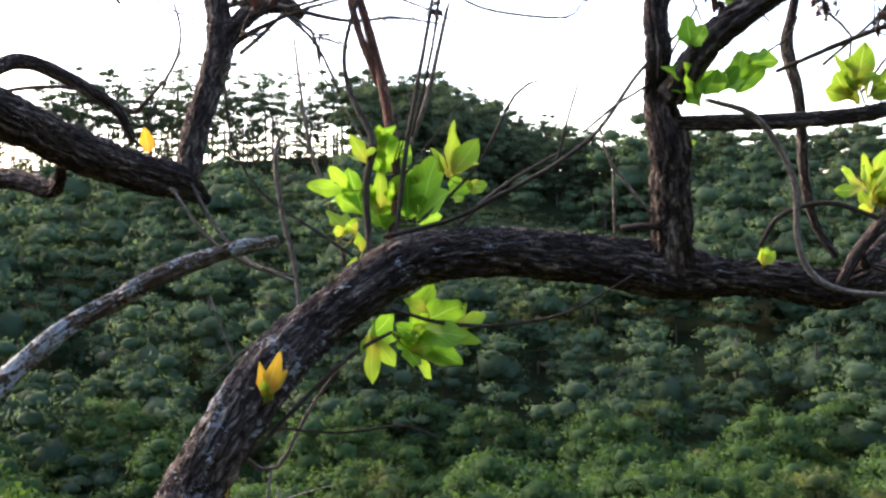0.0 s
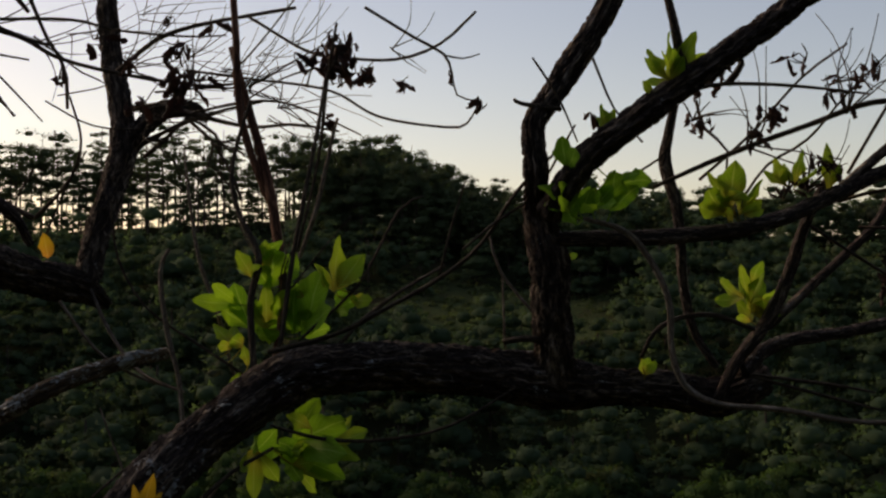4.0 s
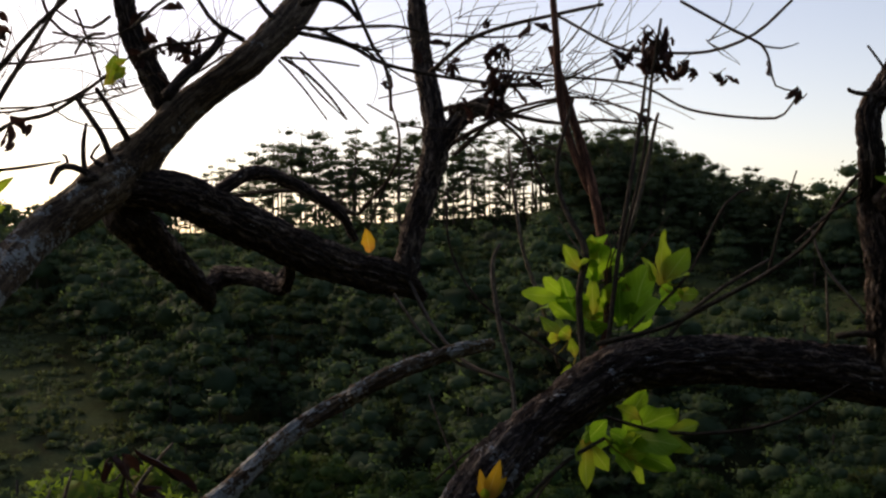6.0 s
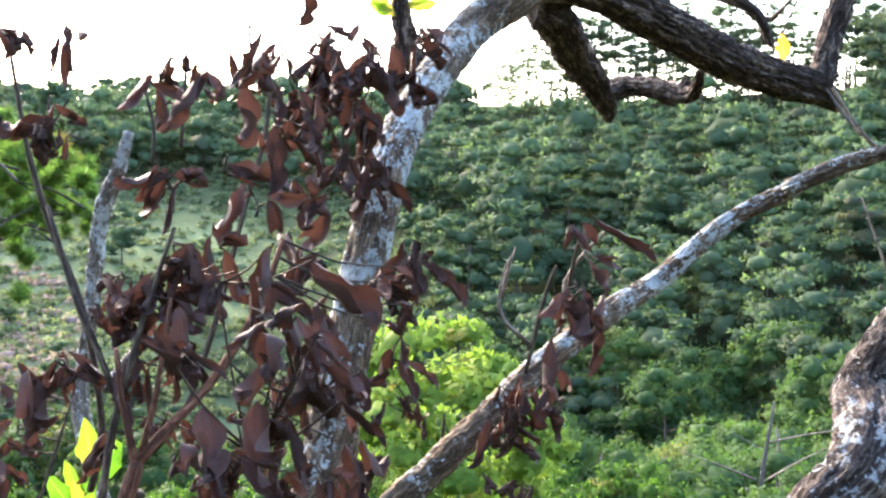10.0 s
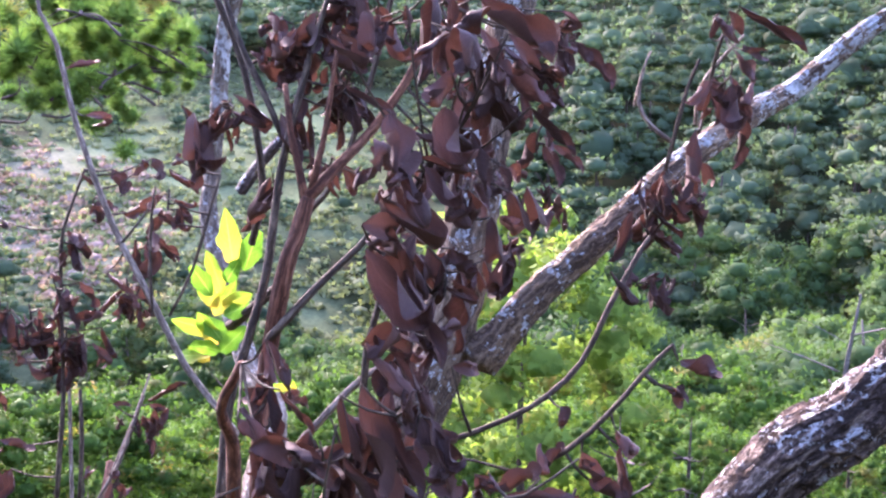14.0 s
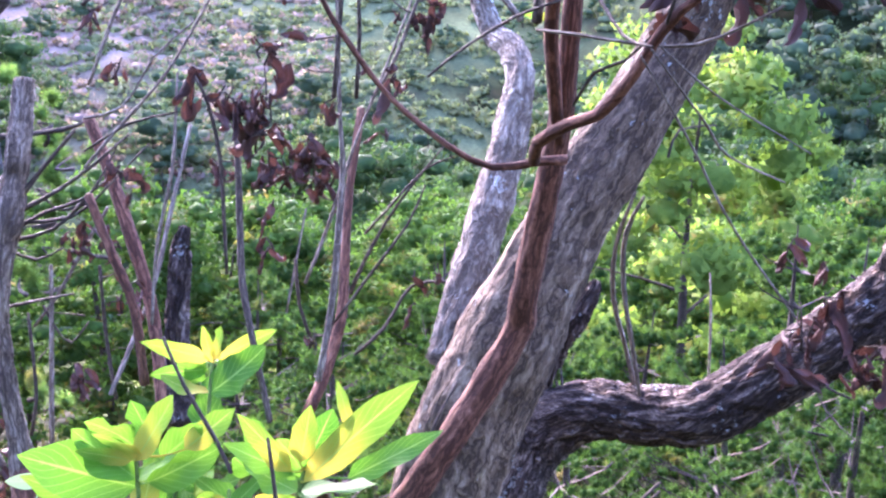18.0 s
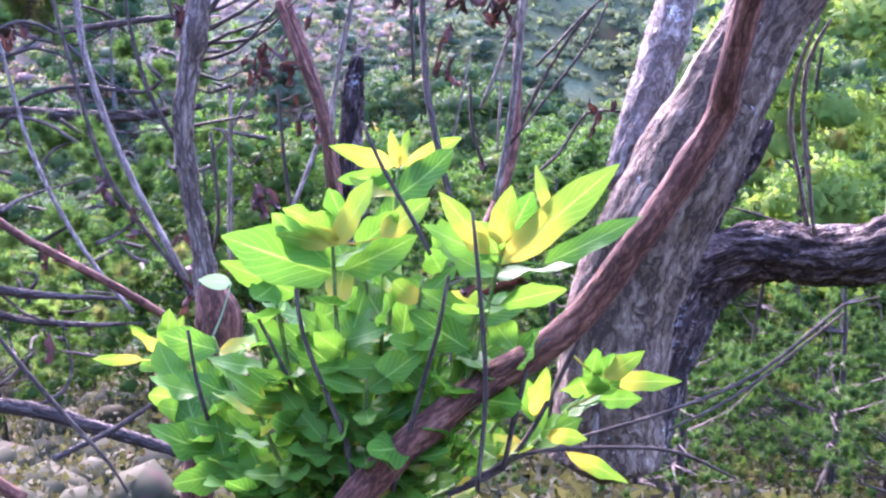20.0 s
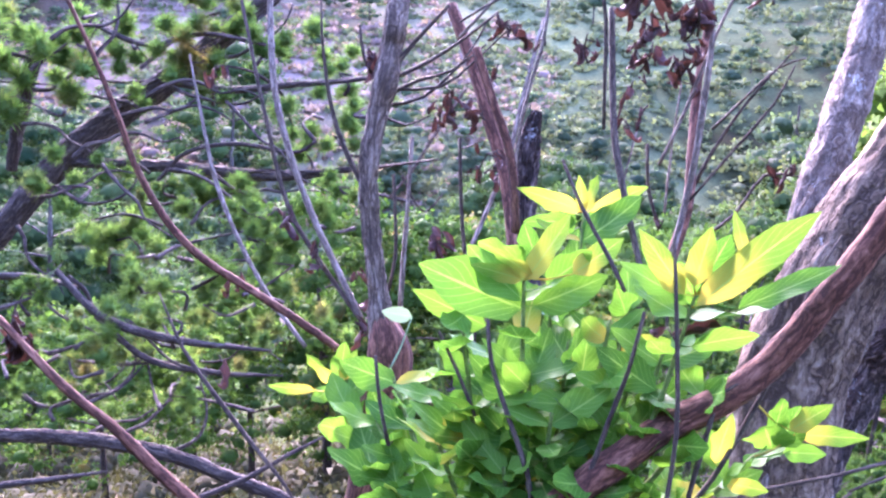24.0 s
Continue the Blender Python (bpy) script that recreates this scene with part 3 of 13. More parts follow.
def on_ridge(kind, label, d, left, share):
    """A ridge pine whose top reaches its share of the skyline's angle there."""
    x, y = polar(d, left)
    reach = 2.4 + d * math.tan(math.radians(lerp_table(left, TOPS) * share)) - land(x, y)
    stand(kind, "ridge_pine", label, "pine tree", "pines along the ridge", x, y, rng.uniform(0, 6.28), max(0.3, reach / kind[2]))


# tall pines along the ridge, sky between their trunks
for i in range(84):
    left = 3.5 + 21.0 * (i + rng.uniform(-0.6, 0.6)) / 84
    on_ridge(ridge_kinds[rng.integers(0, 7)], "tall bare-trunked pine with a flat-topped crown on the ridge", rng.uniform(228, 244), left, rng.uniform(0.66, 1.03))
for i in range(30):
    left = -3 + 8 * (i + rng.uniform(-0.4, 0.4)) / 30
    on_ridge(ridge_kinds[i % 7], "tall bare-trunked pine with a flat-topped crown on the ridge", rng.uniform(222, 240), left, rng.uniform(0.8, 1.0))
for i in range(40):
    left = 4 + 20 * (i + rng.uniform(-0.6, 0.6)) / 40
    on_ridge(wood_kinds[i % 4], "small bushy pine under the tall ridge pines", rng.uniform(224, 244), left, rng.uniform(0.4, 0.6))
# dense wood on the rising middle and the falling end of the ridge
for i in range(64):
    left = -9.5 + 13.5 * (i + rng.uniform(-0.4, 0.4)) / 64
    on_ridge(wood_kinds[i % 4], "dark full-crowned pine in dense wood on the ridge", rng.uniform(200, 240), left, rng.uniform(0.8, 1.0))
for i in range(44):
    left = rng.uniform(-27, -9)
    on_ridge(wood_kinds[i % 4], "tall dark pine in dense wood on the ridge", rng.uniform(205, 245), left, rng.uniform(0.75, 1.0))


def joined(kinds, places, name):
    """One mesh of many crowns: places of x, y, z, turn, size."""
    vs, ns = [], []
    for i, (x, y, z, turn, size) in enumerate(places):
        co, no = kinds[i % len(kinds)]
        c, s = math.cos(turn), math.sin(turn)
        spin = np.array(((c, s, 0), (-s, c, 0), (0, 0, 1)))
        vs.append(co @ spin * size + (x, y, z))
        ns.append(no @ spin)
    v = np.concatenate(vs)
    return big_mesh(name, v, np.arange(len(v)).reshape(-1, 3), CROWN_HAZED, normals=np.concatenate(ns))


# the far slope's wood: flat-tiered pines with rounder trees between them
far_kinds = []
for i in range(7):
    high, wide = (11, 13, 10, 12, 14, 10, 11)[i], (3.9, 4.4, 3.7, 3.5, 4.3, 3.4, 3.6)[i]
    if i in (2, 5):
        v, f, n = broad_crown(rng, high * 0.8, wide, 18, 34, 0.4, 0.7, 0.32)
    else:
        _, _, (v, f, n) = pine_crown(rng, high, wide, 5, 38, 0.4, 0.3, 0.6, 0.36, 0.62)
        cv, cn = cores([(0, 0, high * 0.55)], [wide * 0.5], rng, 0.8, 1.0)
        v, n = np.concatenate([v, cv]), np.concatenate([n, cn])
    far_kinds.append((v, n))


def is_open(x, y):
    """True on the open grass and bare soil of the far slopes, paled for haze."""
    return any(math.hypot(x - mx, y - my) < reach * 0.85 for (mx, my), reach, _ in HAZE_PALE_SLOPES)


places, crest_places = [], []
for d in np.arange(100, 244, 6.4):
    n = int(math.radians(108) * d / 5.8)
    for k in range(n):
        left = -32 + 108 * (k + rng.uniform(-0.45, 0.45)) / n
        x, y = polar(d + rng.uniform(-3, 3), left)
        size = rng.uniform(0.6, 1.05) + 0.5 * rng.uniform() ** 3
        if d > 196 and -9 < left < 23:
            # low scrub alone under the tall pines
            size *= float(np.interp(d, (196, 215), (0.6, 0.2)))
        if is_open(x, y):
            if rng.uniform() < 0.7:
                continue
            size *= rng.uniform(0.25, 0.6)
        # rounder trees close the skyline beyond the end of the tall pines
        (crest_places if d > 190 and left > 21 else places).append((x, y, land(x, y) - 2.0 * size, rng.uniform(0, 6.28), size))
for k in range(300):
    d, left = rng.uniform(42, 110), rng.uniform(-30, 74)
    x, y = polar(d, left)
    size = rng.uniform(0.35, 0.65)
    places.append((x, y, land(x, y) - 2.5 * size, rng.uniform(0, 6.28), size))
# their trunks, four-sided poles from the ground into the crowns
tv, tf = [], []
for x, y, z, turn, size in places + crest_places:
    r, o = 0.17 * size, len(tv)
    for h, w in ((-0.5, 1.0), (8.5, 0.55)):
        tv += [(x + r * w * math.cos(turn + k * 1.571), y + r * w * math.sin(turn + k * 1.571), z + h * size) for k in range(4)]
    tf += [(o + k, o + (k + 1) % 4, o + 4 + (k + 1) % 4, o + 4 + k) for k in range(4)]
tagged(new("far_trunks", mesh_of("far_trunks", tv, tf, BARK_PINE)), "bare trunks of the wood on the far slope", "tree trunks", "", "stuff")
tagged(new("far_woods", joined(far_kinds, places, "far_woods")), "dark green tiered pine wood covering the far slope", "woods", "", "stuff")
# grass tussocks and low bushes on the open slopes, in the same haze-paled colours
for (mx, my), reach, cover in HAZE_PALE_SLOPES:
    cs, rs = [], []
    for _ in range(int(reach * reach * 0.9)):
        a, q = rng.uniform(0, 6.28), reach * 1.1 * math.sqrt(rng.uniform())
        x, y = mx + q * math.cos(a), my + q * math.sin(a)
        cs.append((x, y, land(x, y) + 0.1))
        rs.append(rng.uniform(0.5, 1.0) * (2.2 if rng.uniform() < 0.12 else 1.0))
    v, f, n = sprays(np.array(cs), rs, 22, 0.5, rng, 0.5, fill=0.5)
    tagged(new("hillside_scrub", big_mesh("hillside_scrub", v, f, foliage("hazed_scrub_leaves", tuple(c * 0.8 for c in cover), tuple(c * 1.2 for c in cover), None, 0.45, 0.06, 0.3), normals=n)), "low grass and bushes on the open slope, haze painted into their pale colour", "scrub", "", "stuff")
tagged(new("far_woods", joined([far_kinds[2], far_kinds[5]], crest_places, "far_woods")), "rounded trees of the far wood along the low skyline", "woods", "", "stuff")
# trees of the valley, told apart one by one
for d in (40, 46.5, 53, 60, 67, 75, 83, 91, 99):
    n = int(math.radians(108) * d / 5.3)
    for k in range(n):
        left = -32 + 108 * (k + rng.uniform(-0.4, 0.4)) / n
        x, y = polar(d + rng.uniform(-3, 3), left)
        kind = near_kinds[rng.integers(0, 4)] if d < 55 else broad_kinds[rng.integers(0, 5)]
        if is_open(x, y) and rng.uniform() < 0.85 or d < 62 and left > 40 and rng.uniform() < 0.85:
            continue
        stand(kind, "valley_tree", "round-crowned green tree in the valley wood", "tree", "trees of the valley", x, y, rng.uniform(0, 6.28), rng.uniform(1.05, 1.5))


# ---- leaves ----
def leaf_mesh(name, mat, wave, bend, curl, twist, pts=7, sharp=1.0, ragged=0.0, seed=0.0, crumple=0.0, full=0.85):
    """A leaf of unit length along y and unit width across x: folded along its rib, waved at the edge, bent towards its tip."""
    cols = 6
    verts, uvs, faces = [], [], []
    for j in range(pts + 1):
        v = j / pts
        w = (math.sin(math.pi * min(1.0, v ** full)) ** 0.75) * (1 - 0.25 * v * sharp) * 1.08 + 0.02
        a = bend * v
        y = math.sin(a) / bend if abs(bend) > 1e-3 else v
        z = (1 - math.cos(a)) / bend if abs(bend) > 1e-3 else 0
        for i in range(cols + 1):
            u = (i / cols - 0.5) * (1 + ragged * noise.noise(Vector((v * 4.5, seed + (3.3 if i * 2 > cols else 0), 0.5))))
            c = curl * (0.74 + 0.26 * math.sin(v * 5 + curl))
            if abs(c) > 0.05:
                x = math.sin(u * c) / c * w
                h = (1 - math.cos(u * c)) / c * w
            else:
                x, h = u * w, abs(u) * 0.25 * w
            if crumple:
                h += crumple * noise.noise(Vector((u * 3.1 + seed, v * 4.2, 1.7 * seed))) * (0.3 + v)
                x += 0.6 * crumple * noise.noise(Vector((seed, v * 3.0, 5.5)))
            h += wave * math.sin(v * 11 + (2.1 if u > 0 else 0)) * abs(u) * w
            t = twist * v
            x, h = x * math.cos(t) - h * math.sin(t), x * math.sin(t) + h * math.cos(t)
            verts.append((x, y - h * math.sin(a) * 0.4, z + h * math.cos(a)))
            uvs.append((i / cols, v))
    n = cols + 1
    for j in range(pts):
        for i in range(cols):
            faces.append((j * n + i, j * n + i + 1, (j + 1) * n + i + 1, (j + 1) * n + i))
    return mesh_of(name, verts, faces, mat, uvs)


LIVE = [leaf_mesh("leaf", LEAF_GREEN, 0.18 + 0.06 * (i % 4), 0.35 + 0.3 * (i % 4), 0.7, 0.12 * i - 0.3, 11, 1.0, 0.42, i * 1.7) for i in range(7)]
YOUNG = [leaf_mesh("leaf", LEAF_YOUNG, 0.2, 0.2 + 0.2 * i, 0.9, 0.2 * i - 0.3, 10, 1.2, 0.4, i * 2.3 + 0.4) for i in range(5)]
LIME = [leaf_mesh("leaf", LEAF_LIME, 0.2 + 0.06 * (i % 4), 0.35 + 0.3 * (i % 4), 0.8, 0.14 * i - 0.4, 11, 0.2, 0.5, i * 1.7, 0.12, 1.25) for i in range(7)]
LIME_TIP = [leaf_mesh("leaf", LEAF_LIME_TIP, 0.2, 0.2 + 0.25 * i, 0.9, 0.2 * i - 0.3, 10, 0.5, 0.45, i * 2.3 + 0.4, 0.1, 1.1) for i in range(5)]
GOLD_LEAF = [leaf_mesh("leaf", LEAF_GOLD, 0.15, 0.5 + 0.3 * i, 0.9, 0.25 * i - 0.3, 9, 1.2, 0.4, i * 3.1) for i in range(3)]
PALE = [leaf_mesh("leaf", LEAF_PALE, 0.08, 0.3, 0.8, 0.1)]
DEAD = [leaf_mesh("leaf", LEAF_DEAD, 0.22, b, c, t, 14, 0.7, 0.3, b * 1.3 + c, 0.3, 0.95) for b, c, t in ((1.4, 4.2, 1.2), (2.6, 5.0, 1.6), (-2.2, 4.2, -1.4), (3.2, 3.8, 2.0), (1.0, 5.8, 0.8), (2.0, 4.4, -2.2), (-3.0, 4.6, 1.2), (3.8, 5.0, -1.0), (1.6, 3.8, 2.8), (2.4, 6.0, 0.4))]


def set_leaf(parent, kinds, base, tip, width, facing=(0.35, -0.88, 0.32), loose=0.45):
    b, t = Vector(base), Vector(tip)
    y = t - b
    size = max(y.length, 0.01)
    y.normalize()
    n = Vector(facing) + Vector((random.uniform(-1, 1), random.uniform(-1, 1), random.uniform(-1, 1))) * loose
    x = y.cross(n)
    if x.length < 1e-4:
        x = y.orthogonal()
    x.normalize()
    z = x.cross(y)
    m = Matrix((x, y, z)).transposed().to_4x4()
    m.translation = b
    twig, near, gap = nearest_limb(parent, base)
    if near is not None and 0.012 < gap < 0.2:
        q = Vector(near)
        v, f, u = tube([(*q, 0.0022), (*((q + b) * 0.5 + Vector((0, 0, -0.08 * gap))), 0.0016), (*b, 0.0012)], 5, 0.05, 0, 0, 0)
        part("leaf_stalk", mesh_of("leaf_stalk", v, f, kinds[0].materials[0] if kinds is not DEAD else BARK_TWIG, u), twig)
    return part("leaf", random.choice(kinds), twig, "", m @ Matrix.Diagonal((width, size * 1.06, width if width < size else size, 1)))


def live(parent, base, tip, width):
    return set_leaf(parent, LIME if parent is tree else LIVE, base, tip, width)


def young(parent, base, tip, width):
    return set_leaf(parent, LIME_TIP if parent is tree else YOUNG, base, tip, width)


def green(parent, base, tip, width):
    return set_leaf(parent, LIVE, base, tip, width)


def fresh(parent, base, tip, width):
    return set_leaf(parent, YOUNG, base, tip, width)


def gold(parent, base, tip, width):
    return set_leaf(parent, GOLD_LEAF, base, tip, width)


def pale(parent, base, tip, width):
    return set_leaf(parent, PALE, base, tip, width)


def dead(parent, base, tip, width):
    b, t = Vector(base), Vector(tip)
    return set_leaf(parent, DEAD, base, t + (t - b) * 0.36, width * 1.2, loose=0.8)


def dead_cluster(parent, at, spread, n, size):
    """Withered leaves hanging from the end of a twig."""
    c = Vector(at)
    for i in range(max(1, n // 3)):
        a = random.uniform(0, 6.28)
        e = c + Vector((math.cos(a) * 0.6, math.sin(a) * 0.5, random.uniform(-0.3, 1))) * spread
        s = c - Vector((random.gauss(0, 0.2), 0, random.uniform(0.3, 1.0))) * spread
        limb(parent, "twig", BARK_TWIG, [(*s, 0.0026), (*((s + e) * 0.5 + Vector((random.gauss(0, 0.2), 0, 0)) * spread), 0.002), (*e, 0.0012)])
    for i in range(n):
        a = random.uniform(0, 6.28)
        off = Vector((math.cos(a), math.sin(a) * 0.7, random.uniform(-0.9, 0.9))) * spread * random.uniform(0.15, 1.0)
        hang = Vector((random.gauss(0, 0.4), random.gauss(0, 0.3), random.uniform(-1.4, -0.1)))
        hang.normalize()
        s = size * random.uniform(0.6, 1.45)
        set_leaf(parent, DEAD, c + off, c + off + hang * s, s * random.uniform(0.26, 0.42), loose=1.0)


def leafy_stem(parent, a, b, c):
    """A green shoot from a through b to c, with pairs of leaves on the way up."""
    a, b, c = Vector(a), Vector(b), Vector(c)
    limb(parent, "shoot", SHOOT, [(*a, 0.006), (*b, 0.0045), (*c, 0.003)])
    turn = random.uniform(0, 3.1)
    n = 7
    for i in range(1, n + 1):
        t = i / (n + 0.6)
        p = (a * (1 - t) ** 2 + b * 2 * t * (1 - t) * 1.0 + c * t * t)
        turn += 1.57
        for s in (0, math.pi):
            if random.random() < 0.12:
                continue
            w = Vector((math.cos(turn + s), math.sin(turn + s), random.uniform(0.1, 0.8)))
            w.normalize()
            size = random.uniform(0.07, 0.12) * (0.75 + 0.4 * t)
            set_leaf(parent, LIVE if random.random() < 0.9 else YOUNG, p, p + w * size, size * random.uniform(0.42, 0.55), (0.2, -0.4, 0.85), 0.4)


# ---- young pines of the near slope ----
def tuft(rng, n, size, wide, back=0.35, fill=0.0):
    """A brush of needles round a shoot that points up: thin blades."""
    d = rng.normal(size=(n, 3))
    d[:, 2] = np.abs(d[:, 2]) * 1.1 - back
    d /= np.linalg.norm(d, axis=1)[:, None]
    b = np.cross(d, rng.normal(size=(n, 3)))
    b /= np.linalg.norm(b, axis=1)[:, None]
    s = size * rng.uniform(0.7, 1.15, (n, 1))
    o = np.stack([np.zeros(n), np.zeros(n), rng.uniform(-0.5, 0.3, n) * size], axis=1)
    v = np.stack([o - b * wide * 0.6, o + b * wide * 0.6, o + d * s], axis=1).reshape(-1, 3)
    m = d + np.array((0, 0, 0.4))
    m /= np.linalg.norm(m, axis=1)[:, None]
    soup = np.concatenate([v, np.repeat(m[:, None, :], 3, axis=1).reshape(-1, 3)], axis=1)
    if fill:
        cv, cn = cores([(0, 0, -0.05 * size)], [size], rng, 0.85, fill)
        soup = np.concatenate([soup, np.concatenate([cv, cn], axis=1)])
    return soup


def turned(v, axis):
    """Turns an upright tuft towards axis."""
    q = Vector((0, 0, 1)).rotation_difference(Vector(axis)).to_matrix()
    q = np.array(q).T
    return np.concatenate([v[:, :3] @ q, v[:, 3:] @ q], axis=1)


def at_place(v, p):
    return np.concatenate([v[:, :3] + np.asarray(p), v[:, 3:]], axis=1)


def brush_mesh(name, blades, mat=NEEDLES):
    b = np.concatenate(blades)
    return big_mesh(name, b[:, :3], np.arange(len(b)).reshape(-1, 3), mat, normals=b[:, 3:])


def young_pine(rng, high, wide, whorls, n_tuft, needle, blade, stations=(1.0, 0.82, 0.6)):
    """Trunk with whorls of upturned branches, needles in brushes at their ends."""
    V, Fc, U = tube([(0, 0, -0.3, 0.02 * high), (0.03 * high, 0, high * 0.5, 0.012 * high), (0, 0.02 * high, high, 0.006)], 7, high / 12, 0.1, 0, 3)
    V, Fc, U = list(V), list(Fc), list(U)
    lib = [tuft(rng, n_tuft, needle, blade, 0.35, 0.42) for _ in range(5)]
    blades = [at_place(lib[0], (0, 0.02 * high, high))]
    for w in range(whorls):
        h = high * (0.16 + 0.8 * w / whorls)
        span = wide * (1.0 - 0.75 * (w / whorls) ** 1.3)
        for k in range(rng.integers(4, 7)):
            a = rng.uniform(0, 6.28)
            ln = span * rng.uniform(0.6, 1.1)
            d = np.array((math.cos(a), math.sin(a), 0))
            p0, p1, p2 = np.array((0, 0, h)), np.array((0, 0, h)) + d * ln * 0.6 + (0, 0, ln * 0.12), np.array((0, 0, h)) + d * ln + (0, 0, ln * 0.42)
            v, f, u = tube([(*p0, 0.012 + 0.002 * high), (*p1, 0.01), (*p2, 0.006)], 3, 0.6, 0, 0, 4)
            o = len(V)
            V += list(v)
            U += list(u)
            Fc += [tuple(i + o for i in g) for g in f]
            for t in stations:
                for s in ((0,) if t == 1.0 else (-1, 1)):
                    q = p1 + (p2 - p1) * (t - 0.5) * 2 if t > 0.5 else p0 + (p1 - p0) * t * 2
                    off = np.array((-d[1], d[0], 0)) * s * ln * rng.uniform(0.08, 0.3) + (0, 0, abs(s) * rng.uniform(0.02, 0.16))
                    ax = np.array((d[0] * 0.4, d[1] * 0.4, 1.0)) + off * 1.5 + rng.normal(size=3) * 0.2
                    blades.append(at_place(turned(lib[rng.integers(0, 5)], ax), q + off))
    return brush_mesh("crown", blades), mesh_of("trunk", V, Fc, BARK_PINE, U), high


rng = np.random.default_rng(5)
close_kinds = [young_pine(rng, 3.2, 1.5, 7, 60, 0.12, 0.009), young_pine(rng, 3.8, 1.7, 8, 60, 0.125, 0.009)]
pine_kinds = [young_pine(rng, 4.2, 1.7, 8, 40, 0.15, 0.016), young_pine(rng, 3.4, 1.6, 7, 40, 0.14, 0.016), young_pine(rng, 5.2, 2.0, 9, 40, 0.16, 0.017)]
tall_kinds = []
for high, wide in ((8.5, 2.7), (7.5, 2.9), (8.0, 2.5)):
    v, f, n = broad_crown(rng, high, wide, 110, 70, 0.125, 0.5, 0.16)
    tips = [(math.cos(a) * wide * 0.6, math.sin(a) * wide * 0.6, high * h) for a, h in ((0.3, 0.5), (1.7, 0.65), (3.0, 0.55), (4.2, 0.75), (5.4, 0.45))]
    tall_kinds.append((big_mesh("crown", v, f, NEEDLES, normals=n), tree_frame(rng, high * 0.85, 0.14, tips, BARK_PINE, "trunk", 0.03), high))
for d, n in ((8.5, 9), (11, 11), (14, 15), (17.5, 17), (21.5, 20), (26, 20), (31, 22), (36, 24)):
    for k in range(n):
        left = -22 + 100 * (k + rng.uniform(-0.42, 0.42)) / n
        if d < 10 and left > 38 or d < 16 and left > 45 or d < 24 and left > 52 or d > 24 and left > 44 and rng.uniform() < 0.65:
            continue
        x, y = polar(d * rng.uniform(0.93, 1.07), left)
        kinds, size = (close_kinds, rng.uniform(0.6, 0.95)) if d < 13 else (pine_kinds, rng.uniform(0.8, 1.25)) if d < 22 else (tall_kinds, rng.uniform(0.7, 1.0))
        stand(kinds[rng.integers(0, len(kinds))], "young_pine", "young pine with upright brushes of bright green needles", "pine tree", "young pines of the near slope", x, y, rng.uniform(0, 6.28), size)
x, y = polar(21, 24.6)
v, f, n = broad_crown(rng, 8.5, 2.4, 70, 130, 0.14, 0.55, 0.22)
bush_kind = (big_mesh("crown", v, f, BUSH_BACKLIT, normals=n), tall_kinds[0][1], 8.5)
stand(bush_kind, "young_pine", "bushy yellow-green young pine, light from behind painted into its foliage", "pine tree", "young pines of the near slope", x, y, 1.0, 1.12)

# low growth on the near slope
cs, rs = [], []
for _ in range(1500):
    left, d = rng.uniform(-15, 78), 2.2 + 36 * rng.uniform() ** 1.6
    x, y = polar(d, left)
    cs.append((x, y, land(x, y) + rng.uniform(0.0, 0.2)))
    rs.append(rng.uniform(0.14, 0.32) * (0.7 + d * 0.07))
for _ in range(500):
    left, d = rng.uniform(75, 345), rng.uniform(2.4, 18)
    x, y = polar(d, left)
    cs.append((x, y, land(x, y) + rng.uniform(0.0, 0.2)))
    rs.append(rng.uniform(0.14, 0.32) * (0.7 + d * 0.07))
for _ in range(240):
    left, d = rng.uniform(44, 78), rng.uniform(13, 44)
    x, y = polar(d, left)
    cs.append((x, y, land(x, y) + rng.uniform(0.1, 0.5)))
    rs.append(rng.uniform(0.6, 1.2))
v, f, n = sprays(np.array(cs), rs, 60, 0.13, rng, 0.8, fill=0.5)
tagged(new("undergrowth", big_mesh("undergrowth", v, f, UNDERGROWTH, normals=n)), "low tangled undergrowth of dry and green leaves", "undergrowth", "", "stuff")


# ---- the gnarled tree ----
tree = thing("gnarled_tree", "gnarled half-dead tree with dark flaking bark, pale lichen and few leaves", "tree")
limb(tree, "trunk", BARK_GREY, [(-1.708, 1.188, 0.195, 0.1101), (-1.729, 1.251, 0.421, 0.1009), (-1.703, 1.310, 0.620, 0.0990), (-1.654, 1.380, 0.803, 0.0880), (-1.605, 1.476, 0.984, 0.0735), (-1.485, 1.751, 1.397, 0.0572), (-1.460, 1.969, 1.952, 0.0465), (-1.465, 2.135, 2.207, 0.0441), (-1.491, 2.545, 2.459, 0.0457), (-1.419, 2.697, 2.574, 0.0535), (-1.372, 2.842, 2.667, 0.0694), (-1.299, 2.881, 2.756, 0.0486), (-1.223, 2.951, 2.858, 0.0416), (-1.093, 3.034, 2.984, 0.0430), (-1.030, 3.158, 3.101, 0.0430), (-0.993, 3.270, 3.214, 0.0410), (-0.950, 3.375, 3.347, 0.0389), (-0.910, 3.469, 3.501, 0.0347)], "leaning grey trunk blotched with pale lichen")
